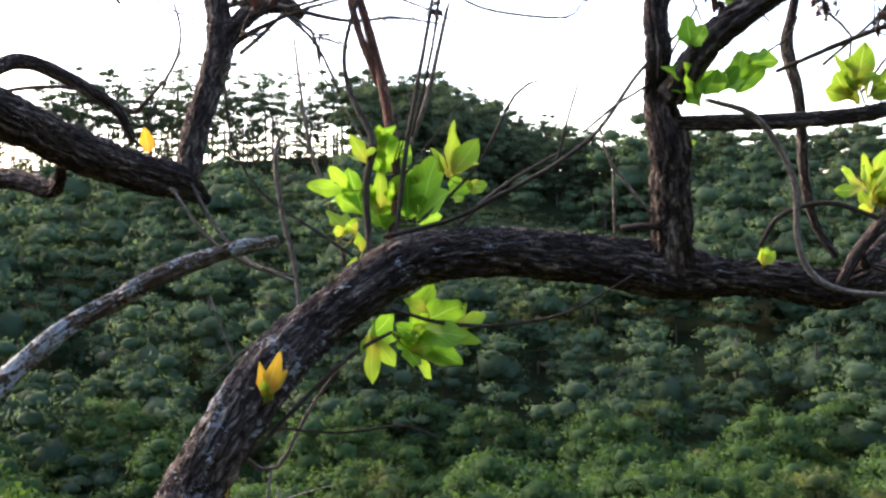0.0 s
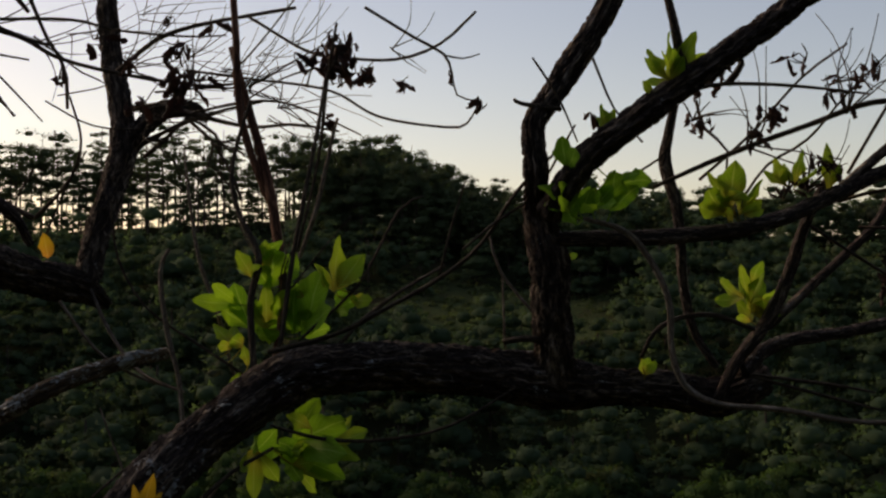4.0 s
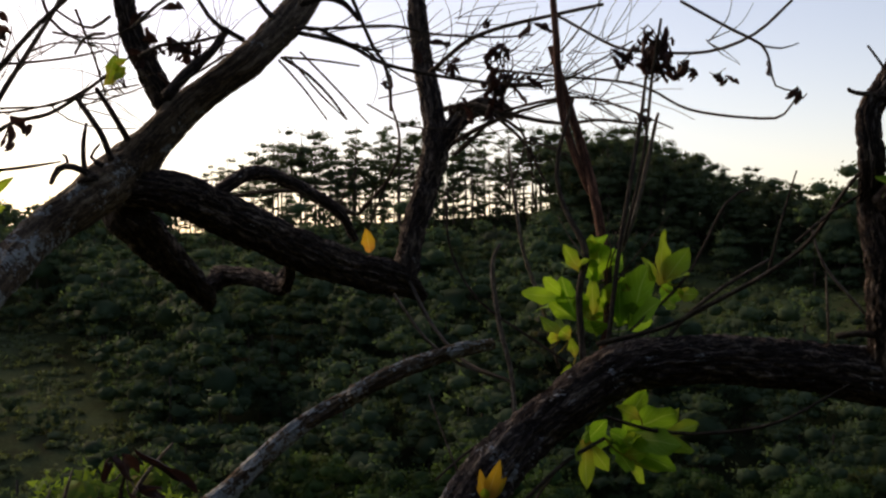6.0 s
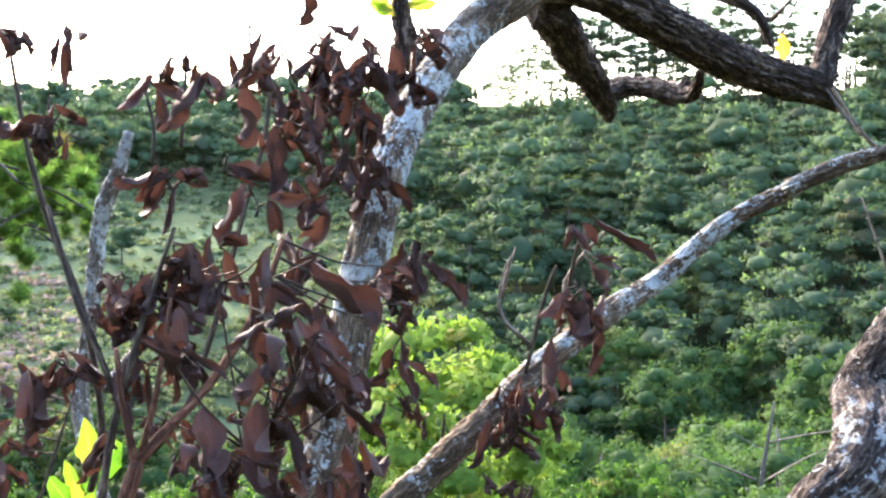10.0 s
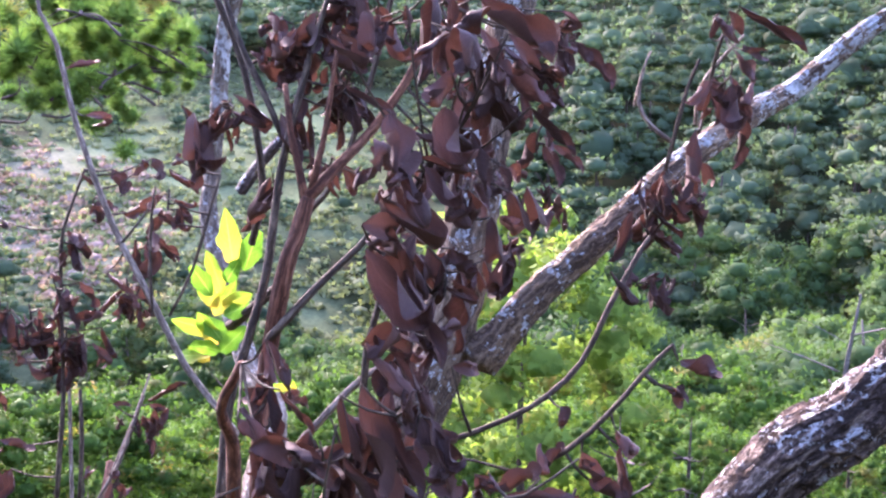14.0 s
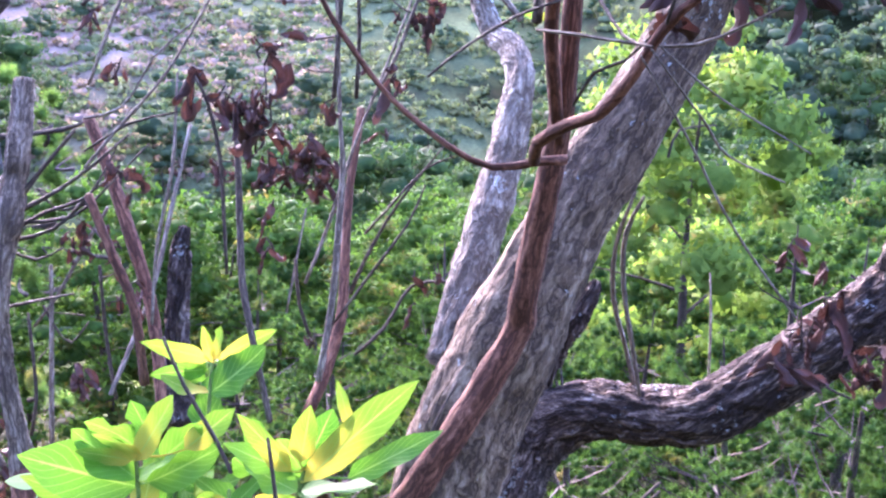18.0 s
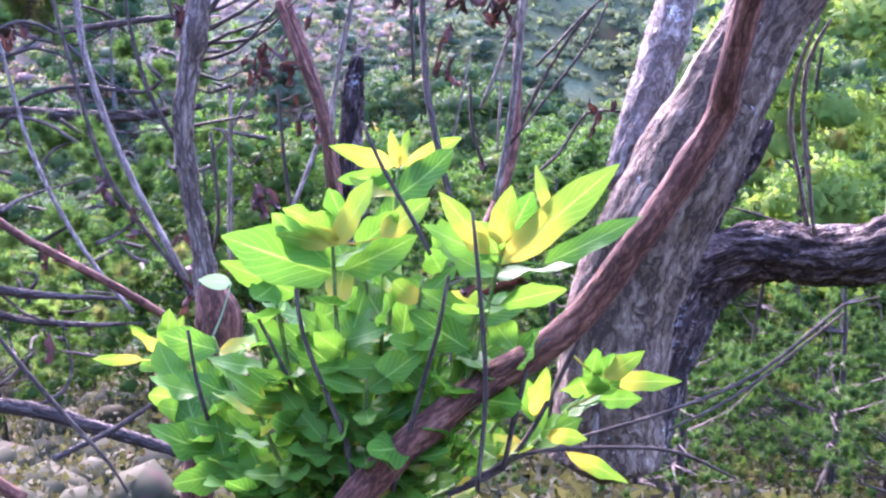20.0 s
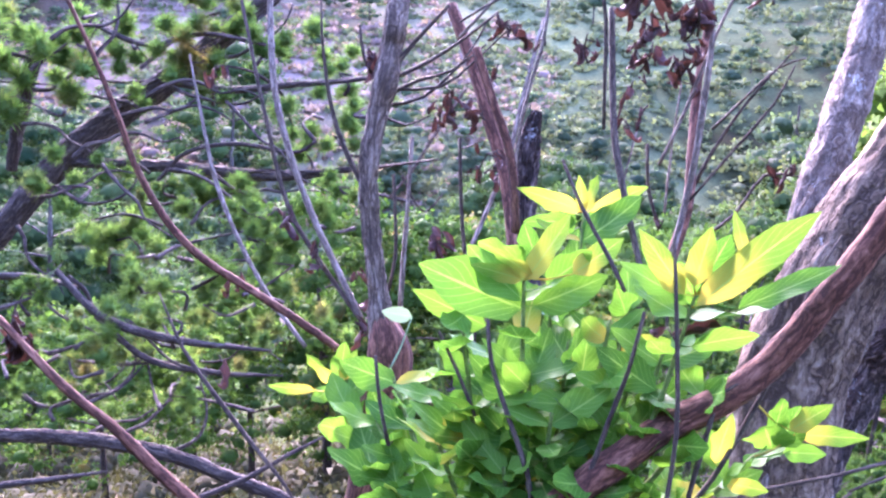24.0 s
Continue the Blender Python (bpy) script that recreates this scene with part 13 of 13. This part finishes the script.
limb(near_pine, "branch", BARK_PINE, [(-4.872, 1.331, -0.096, 0.0109), (-4.654, 1.393, -0.237, 0.0172), (-4.400, 1.528, -0.290, 0.0159), (-4.073, 1.756, -0.302, 0.0052)])
limb(near_pine, "branch", BARK_PINE, [(-4.727, 1.407, -0.260, 0.0109), (-4.499, 1.486, -0.388, 0.0129), (-4.254, 1.626, -0.408, 0.0117), (-4.024, 1.769, -0.388, 0.0031)])
limb(near_pine, "branch", BARK_PINE, [(-4.012, 1.332, -0.746, 0.0110), (-3.891, 1.489, -0.665, 0.0100), (-3.787, 1.636, -0.567, 0.0070), (-3.693, 1.765, -0.487, 0.0030)])
limb(near_pine, "branch", BARK_PINE, [(-4.772, 0.819, -0.841, 0.0146), (-4.634, 0.934, -0.782, 0.0135), (-4.494, 1.043, -0.743, 0.0113), (-4.315, 1.196, -0.693, 0.0041)])
limb(near_pine, "branch", BARK_PINE, [(-4.846, 1.779, 0.200, 0.0091), (-4.748, 1.855, 0.321, 0.0090), (-4.573, 1.978, 0.368, 0.0089), (-4.371, 2.102, 0.351, 0.0077), (-4.280, 2.142, 0.405, 0.0055)])
limb(near_pine, "branch", BARK_PINE, [(-5.361, 1.801, 0.783, 0.0119), (-5.115, 1.918, 0.706, 0.0117), (-4.905, 2.057, 0.763, 0.0104), (-4.662, 2.190, 0.732, 0.0080)])
limb(near_pine, "branch", BARK_PINE, [(-5.427, 1.298, -0.248, 0.0166), (-5.203, 1.391, -0.213, 0.0139), (-4.974, 1.471, -0.221, 0.0091)])
limb(near_pine, "branch", BARK_PINE, [(-5.495, 1.635, 0.711, 0.0356), (-5.583, 1.580, 0.442, 0.0314), (-5.649, 1.535, 0.140, 0.0247)])
pine_spray(near_pine, (-5.405, 1.564, 0.678), 0.116)
pine_spray(near_pine, (-5.301, 1.689, 0.726), 0.093)
pine_spray(near_pine, (-5.326, 1.588, 0.546), 0.116)
pine_spray(near_pine, (-5.413, 1.479, 0.499), 0.105)
pine_spray(near_pine, (-5.118, 1.868, 0.709), 0.084)
pine_spray(near_pine, (-4.940, 2.021, 0.647), 0.084)
pine_spray(near_pine, (-5.031, 1.976, 0.756), 0.093)
pine_spray(near_pine, (-5.045, 1.866, 0.532), 0.079)
pine_spray(near_pine, (-4.867, 2.049, 0.537), 0.070)
pine_spray(near_pine, (-5.077, 1.710, 0.239), 0.060)
pine_spray(near_pine, (-4.764, 1.992, 0.158), 0.079)
pine_spray(near_pine, (-4.819, 1.917, 0.112), 0.084)
pine_spray(near_pine, (-4.694, 2.055, 0.138), 0.070)
pine_spray(near_pine, (-5.091, 1.601, 0.015), 0.079)
pine_spray(near_pine, (-4.962, 1.704, -0.049), 0.093)
pine_spray(near_pine, (-4.996, 1.641, -0.117), 0.084)
pine_spray(near_pine, (-4.911, 1.843, 0.154), 0.046)
pine_spray(near_pine, (-4.538, 2.348, 0.456), 0.084)
pine_spray(near_pine, (-4.469, 2.381, 0.368), 0.070)
pine_spray(near_pine, (-4.535, 2.284, 0.299), 0.070)
pine_spray(near_pine, (-4.740, 2.246, 0.697), 0.065)
pine_spray(near_pine, (-4.841, 2.180, 0.784), 0.070)
pine_spray(near_pine, (-4.508, 2.445, 0.614), 0.070)
pine_spray(near_pine, (-4.397, 2.502, 0.482), 0.056)
pine_spray(near_pine, (-4.690, 2.325, 0.766), 0.079)
pine_spray(near_pine, (-4.905, 2.143, 0.849), 0.084)
pine_spray(near_pine, (-5.246, 1.794, 0.840), 0.093)
pine_spray(near_pine, (-5.495, 1.519, 0.788), 0.093)
pine_spray(near_pine, (-4.639, 1.533, -0.173), 0.079)
pine_spray(near_pine, (-4.560, 1.579, -0.255), 0.074)
pine_spray(near_pine, (-4.698, 1.411, -0.322), 0.074)
pine_spray(near_pine, (-4.552, 1.516, -0.423), 0.079)
pine_spray(near_pine, (-4.770, 1.301, -0.408), 0.065)
pine_spray(near_pine, (-4.402, 1.874, 0.065), 0.079)
pine_spray(near_pine, (-4.340, 1.965, 0.130), 0.065)
pine_spray(near_pine, (-4.447, 1.712, -0.210), 0.074)
pine_spray(near_pine, (-4.415, 1.799, -0.083), 0.087)
pine_spray(near_pine, (-4.237, 1.990, -0.057), 0.079)
pine_spray(near_pine, (-4.304, 1.877, -0.164), 0.074)
pine_spray(near_pine, (-4.463, 1.554, -0.547), 0.065)
pine_spray(near_pine, (-4.691, 1.319, -0.554), 0.057)
pine_spray(near_pine, (-4.218, 2.089, 0.133), 0.065)
pine_spray(near_pine, (-4.181, 2.172, 0.239), 0.065)
pine_spray(near_pine, (-4.944, 1.221, -0.182), 0.065)
pine_spray(near_pine, (-4.958, 1.376, 0.218), 0.079)
pine_spray(near_pine, (-4.903, 1.156, -0.433), 0.065)
pine_spray(near_pine, (-4.430, 1.640, -0.420), 0.061)
pine_spray(near_pine, (-4.133, 2.016, -0.243), 0.065)
pine_spray(near_pine, (-4.241, 1.879, -0.309), 0.057)
pine_spray(near_pine, (-6.093, 5.409, 2.169), 0.213)
pine_spray(near_pine, (-5.855, 5.494, 1.960), 0.178)
pine_spray(near_pine, (-6.106, 5.362, 1.886), 0.178)
pine_spray(near_pine, (-5.739, 5.577, 2.137), 0.142)
pine_spray(near_pine, (-5.572, 5.643, 2.033), 0.128)
pine_spray(near_pine, (-5.908, 5.515, 2.277), 0.142)
pine_spray(near_pine, (-5.402, 5.705, 1.894), 0.107)
pine_spray(near_pine, (-6.121, 5.318, 1.639), 0.142)
pine_spray(near_pine, (-5.708, 5.524, 1.679), 0.107)
pine_spray(near_pine, (-5.468, 4.596, 1.978), 0.185)
pine_spray(near_pine, (-5.262, 4.671, 1.828), 0.154)
pine_spray(near_pine, (-5.054, 4.804, 1.951), 0.136)
pine_spray(near_pine, (-4.841, 4.927, 2.014), 0.136)
pine_spray(near_pine, (-5.434, 4.538, 1.614), 0.136)
pine_spray(near_pine, (-5.161, 4.680, 1.616), 0.123)
pine_spray(near_pine, (-4.934, 4.841, 1.831), 0.111)
pine_spray(near_pine, (-4.736, 4.931, 1.772), 0.086)
pine_spray(near_pine, (-5.533, 4.524, 1.795), 0.136)
pine_spray(near_pine, (-5.005, 4.779, 1.709), 0.092)
pine_spray(near_pine, (-5.369, 4.672, 2.100), 0.154)
pine_spray(near_pine, (-5.150, 4.785, 2.102), 0.136)
limb(near_pine, "branch", BARK_PINE, [(-5.004, 1.501, 0.304, 0.0100), (-4.985, 1.555, 0.352, 0.0089), (-4.944, 1.616, 0.367, 0.0078), (-4.911, 1.677, 0.398, 0.0067), (-4.865, 1.735, 0.391, 0.0056), (-4.816, 1.786, 0.363, 0.0045), (-4.777, 1.847, 0.380, 0.0035)])
limb(near_pine, "branch", BARK_PINE, [(-5.013, 1.687, 0.439, 0.0113), (-4.948, 1.740, 0.465, 0.0101), (-4.882, 1.794, 0.489, 0.0088), (-4.808, 1.844, 0.483, 0.0075), (-4.743, 1.897, 0.506, 0.0063), (-4.669, 1.942, 0.491, 0.0050), (-4.597, 1.976, 0.455, 0.0038)])
limb(near_pine, "branch", BARK_PINE, [(-4.919, 1.791, 0.532, 0.0102), (-4.871, 1.844, 0.572, 0.0090), (-4.816, 1.899, 0.598, 0.0079), (-4.751, 1.948, 0.586, 0.0067), (-4.686, 1.988, 0.554, 0.0056), (-4.625, 2.043, 0.570, 0.0045), (-4.561, 2.086, 0.545, 0.0035)])
limb(near_pine, "branch", BARK_PINE, [(-4.954, 1.918, 0.561, 0.0092), (-4.874, 1.943, 0.532, 0.0081), (-4.791, 1.979, 0.519, 0.0071), (-4.710, 2.013, 0.508, 0.0061), (-4.632, 2.051, 0.512, 0.0051), (-4.567, 2.090, 0.550, 0.0040), (-4.504, 2.128, 0.593, 0.0030)])
limb(near_pine, "branch", BARK_PINE, [(-5.008, 2.064, 0.636, 0.0106), (-4.948, 2.123, 0.666, 0.0094), (-4.878, 2.179, 0.662, 0.0082), (-4.824, 2.236, 0.701, 0.0070), (-4.773, 2.292, 0.746, 0.0059), (-4.734, 2.342, 0.804, 0.0047), (-4.719, 2.376, 0.882, 0.0036)])
limb(near_pine, "branch", BARK_PINE, [(-4.962, 2.092, 0.685, 0.0094), (-4.931, 2.139, 0.720, 0.0083), (-4.909, 2.182, 0.768, 0.0073), (-4.868, 2.230, 0.785, 0.0063), (-4.832, 2.280, 0.816, 0.0053), (-4.806, 2.325, 0.857, 0.0042), (-4.801, 2.354, 0.914, 0.0032)])
limb(near_pine, "branch", BARK_PINE, [(-4.911, 1.571, 0.287, 0.0089), (-4.853, 1.582, 0.242, 0.0078), (-4.792, 1.598, 0.198, 0.0068), (-4.730, 1.616, 0.160, 0.0059), (-4.682, 1.614, 0.104, 0.0049), (-4.618, 1.638, 0.073, 0.0039), (-4.555, 1.662, 0.044, 0.0029)])
limb(near_pine, "branch", BARK_PINE, [(-4.736, 1.767, 0.267, 0.0089), (-4.665, 1.804, 0.263, 0.0079), (-4.594, 1.837, 0.244, 0.0068), (-4.525, 1.860, 0.210, 0.0059), (-4.458, 1.880, 0.174, 0.0049), (-4.393, 1.897, 0.135, 0.0039), (-4.325, 1.929, 0.121, 0.0029)])
limb(near_pine, "branch", BARK_PINE, [(-4.657, 1.924, 0.235, 0.0090), (-4.621, 1.967, 0.191, 0.0080), (-4.582, 2.020, 0.160, 0.0070), (-4.548, 2.086, 0.172, 0.0062), (-4.507, 2.147, 0.157, 0.0052), (-4.472, 2.212, 0.165, 0.0041), (-4.431, 2.276, 0.155, 0.0031)])
limb(near_pine, "branch", BARK_PINE, [(-4.547, 2.010, 0.254, 0.0079), (-4.498, 2.044, 0.264, 0.0069), (-4.447, 2.077, 0.269, 0.0061), (-4.394, 2.104, 0.256, 0.0052), (-4.341, 2.129, 0.239, 0.0043), (-4.289, 2.153, 0.220, 0.0034), (-4.237, 2.176, 0.199, 0.0028)])
limb(near_pine, "branch", BARK_PINE, [(-4.871, 1.375, -0.128, 0.0099), (-4.844, 1.426, -0.183, 0.0089), (-4.830, 1.454, -0.263, 0.0078), (-4.810, 1.489, -0.340, 0.0067), (-4.793, 1.519, -0.420, 0.0057), (-4.762, 1.574, -0.478, 0.0046), (-4.730, 1.631, -0.533, 0.0036)])
limb(near_pine, "branch", BARK_PINE, [(-4.703, 1.466, -0.267, 0.0099), (-4.621, 1.496, -0.278, 0.0087), (-4.544, 1.510, -0.313, 0.0076), (-4.470, 1.519, -0.351, 0.0064), (-4.392, 1.536, -0.383, 0.0053), (-4.311, 1.565, -0.391, 0.0042), (-4.233, 1.587, -0.409, 0.0033)])
limb(near_pine, "branch", BARK_PINE, [(-4.857, 1.697, -0.438, 0.0094), (-4.788, 1.720, -0.474, 0.0083), (-4.714, 1.762, -0.476, 0.0072), (-4.647, 1.781, -0.516, 0.0062), (-4.574, 1.823, -0.515, 0.0052), (-4.510, 1.867, -0.490, 0.0041), (-4.468, 1.904, -0.428, 0.0031)])
limb(near_pine, "branch", BARK_PINE, [(-4.798, 1.820, -0.478, 0.0083), (-4.755, 1.876, -0.465, 0.0073), (-4.704, 1.925, -0.490, 0.0065), (-4.654, 1.978, -0.504, 0.0056), (-4.604, 2.031, -0.516, 0.0046), (-4.554, 2.084, -0.530, 0.0037), (-4.506, 2.124, -0.572, 0.0030)])
limb(near_pine, "branch", BARK_PINE, [(-5.094, 1.341, -0.175, 0.0091), (-5.044, 1.343, -0.223, 0.0080), (-4.995, 1.346, -0.270, 0.0070), (-4.936, 1.364, -0.304, 0.0061), (-4.874, 1.393, -0.322, 0.0050), (-4.811, 1.421, -0.340, 0.0040), (-4.750, 1.447, -0.363, 0.0030)])
limb(near_pine, "branch", BARK_PINE, [(-5.090, 1.287, 0.047, 0.0089), (-5.055, 1.297, 0.002, 0.0079), (-5.034, 1.289, -0.050, 0.0069), (-5.000, 1.299, -0.094, 0.0060), (-4.956, 1.322, -0.128, 0.0050), (-4.912, 1.349, -0.153, 0.0040), (-4.879, 1.357, -0.200, 0.0030)])
limb(near_pine, "branch", BARK_PINE, [(-5.029, 1.337, 0.165, 0.0088), (-4.998, 1.394, 0.169, 0.0078), (-4.974, 1.453, 0.191, 0.0069), (-4.947, 1.512, 0.210, 0.0060), (-4.929, 1.568, 0.244, 0.0050), (-4.898, 1.628, 0.254, 0.0040), (-4.862, 1.684, 0.241, 0.0030)])
limb(near_pine, "branch", BARK_PINE, [(-5.181, 1.508, 0.156, 0.0092), (-5.116, 1.539, 0.120, 0.0082), (-5.049, 1.576, 0.097, 0.0071), (-4.987, 1.626, 0.110, 0.0062), (-4.933, 1.673, 0.141, 0.0051), (-4.900, 1.711, 0.200, 0.0041), (-4.895, 1.728, 0.275, 0.0031)])
limb(near_pine, "branch", BARK_PINE, [(-5.153, 1.678, 0.628, 0.0103), (-5.160, 1.726, 0.692, 0.0092), (-5.151, 1.786, 0.746, 0.0081), (-5.170, 1.824, 0.817, 0.0069), (-5.206, 1.847, 0.890, 0.0058), (-5.238, 1.875, 0.965, 0.0047), (-5.271, 1.901, 1.040, 0.0036)])
limb(near_pine, "branch", BARK_PINE, [(-5.194, 1.537, 0.747, 0.0101), (-5.166, 1.593, 0.788, 0.0090), (-5.123, 1.654, 0.801, 0.0079), (-5.077, 1.713, 0.802, 0.0067), (-5.045, 1.772, 0.841, 0.0056), (-5.034, 1.820, 0.900, 0.0045), (-5.006, 1.877, 0.941, 0.0035)])
limb(near_pine, "branch", BARK_PINE, [(-5.405, 1.550, 0.516, 0.0094), (-5.355, 1.603, 0.522, 0.0083), (-5.321, 1.654, 0.564, 0.0073), (-5.295, 1.700, 0.615, 0.0063), (-5.288, 1.734, 0.680, 0.0053), (-5.283, 1.767, 0.746, 0.0042), (-5.264, 1.809, 0.803, 0.0032)])
limb(near_pine, "branch", BARK_PINE, [(-5.288, 1.435, 0.405, 0.0091), (-5.259, 1.496, 0.404, 0.0081), (-5.227, 1.552, 0.382, 0.0071), (-5.200, 1.591, 0.330, 0.0062), (-5.168, 1.642, 0.297, 0.0052), (-5.137, 1.685, 0.249, 0.0042), (-5.108, 1.725, 0.198, 0.0032)])
limb(near_pine, "branch", BARK_PINE, [(-4.825, 1.254, -0.772, 0.0101), (-4.796, 1.328, -0.778, 0.0090), (-4.778, 1.401, -0.755, 0.0079), (-4.757, 1.476, -0.737, 0.0068), (-4.726, 1.552, -0.740, 0.0057), (-4.711, 1.628, -0.707, 0.0046), (-4.689, 1.706, -0.685, 0.0036)])
limb(near_pine, "branch", BARK_PINE, [(-4.838, 1.501, -0.882, 0.0105), (-4.828, 1.561, -0.833, 0.0094), (-4.800, 1.628, -0.809, 0.0082), (-4.787, 1.690, -0.764, 0.0071), (-4.778, 1.750, -0.712, 0.0059), (-4.787, 1.797, -0.649, 0.0048), (-4.782, 1.854, -0.594, 0.0037)])
limb(near_pine, "branch", BARK_PINE, [(-4.540, 1.587, -0.827, 0.0090), (-4.510, 1.645, -0.807, 0.0080), (-4.489, 1.699, -0.770, 0.0070), (-4.497, 1.736, -0.710, 0.0061), (-4.523, 1.754, -0.647, 0.0051), (-4.561, 1.760, -0.587, 0.0041), (-4.571, 1.793, -0.526, 0.0031)])
limb(near_pine, "branch", BARK_PINE, [(-4.706, 1.350, -0.567, 0.0088), (-4.667, 1.407, -0.562, 0.0078), (-4.642, 1.463, -0.527, 0.0068), (-4.635, 1.507, -0.473, 0.0060), (-4.652, 1.534, -0.406, 0.0050), (-4.638, 1.583, -0.358, 0.0040), (-4.628, 1.631, -0.305, 0.0030)])
limb(near_pine, "branch", BARK_PINE, [(-4.974, 1.199, -0.611, 0.0101), (-4.933, 1.244, -0.654, 0.0090), (-4.893, 1.305, -0.659, 0.0079), (-4.864, 1.367, -0.634, 0.0068), (-4.841, 1.429, -0.597, 0.0057), (-4.809, 1.493, -0.576, 0.0046), (-4.793, 1.550, -0.530, 0.0035)])
limb(near_pine, "branch", BARK_PINE, [(-5.115, 1.277, -0.481, 0.0092), (-5.054, 1.325, -0.478, 0.0081), (-4.989, 1.369, -0.494, 0.0071), (-4.927, 1.406, -0.520, 0.0062), (-4.866, 1.438, -0.556, 0.0051), (-4.804, 1.472, -0.588, 0.0041), (-4.752, 1.487, -0.642, 0.0031)])
limb(near_pine, "branch", BARK_PINE, [(-4.610, 1.957, 0.534, 0.0077), (-4.548, 1.970, 0.492, 0.0068), (-4.487, 1.982, 0.448, 0.0060), (-4.428, 1.991, 0.403, 0.0051), (-4.361, 2.016, 0.379, 0.0042), (-4.303, 2.023, 0.333, 0.0033), (-4.255, 2.017, 0.278, 0.0027)])
limb(near_pine, "branch", BARK_PINE, [(-4.693, 2.236, 0.564, 0.0081), (-4.667, 2.279, 0.512, 0.0072), (-4.657, 2.296, 0.440, 0.0065), (-4.640, 2.323, 0.373, 0.0055), (-4.611, 2.368, 0.321, 0.0046), (-4.576, 2.431, 0.297, 0.0037), (-4.540, 2.497, 0.277, 0.0030)])
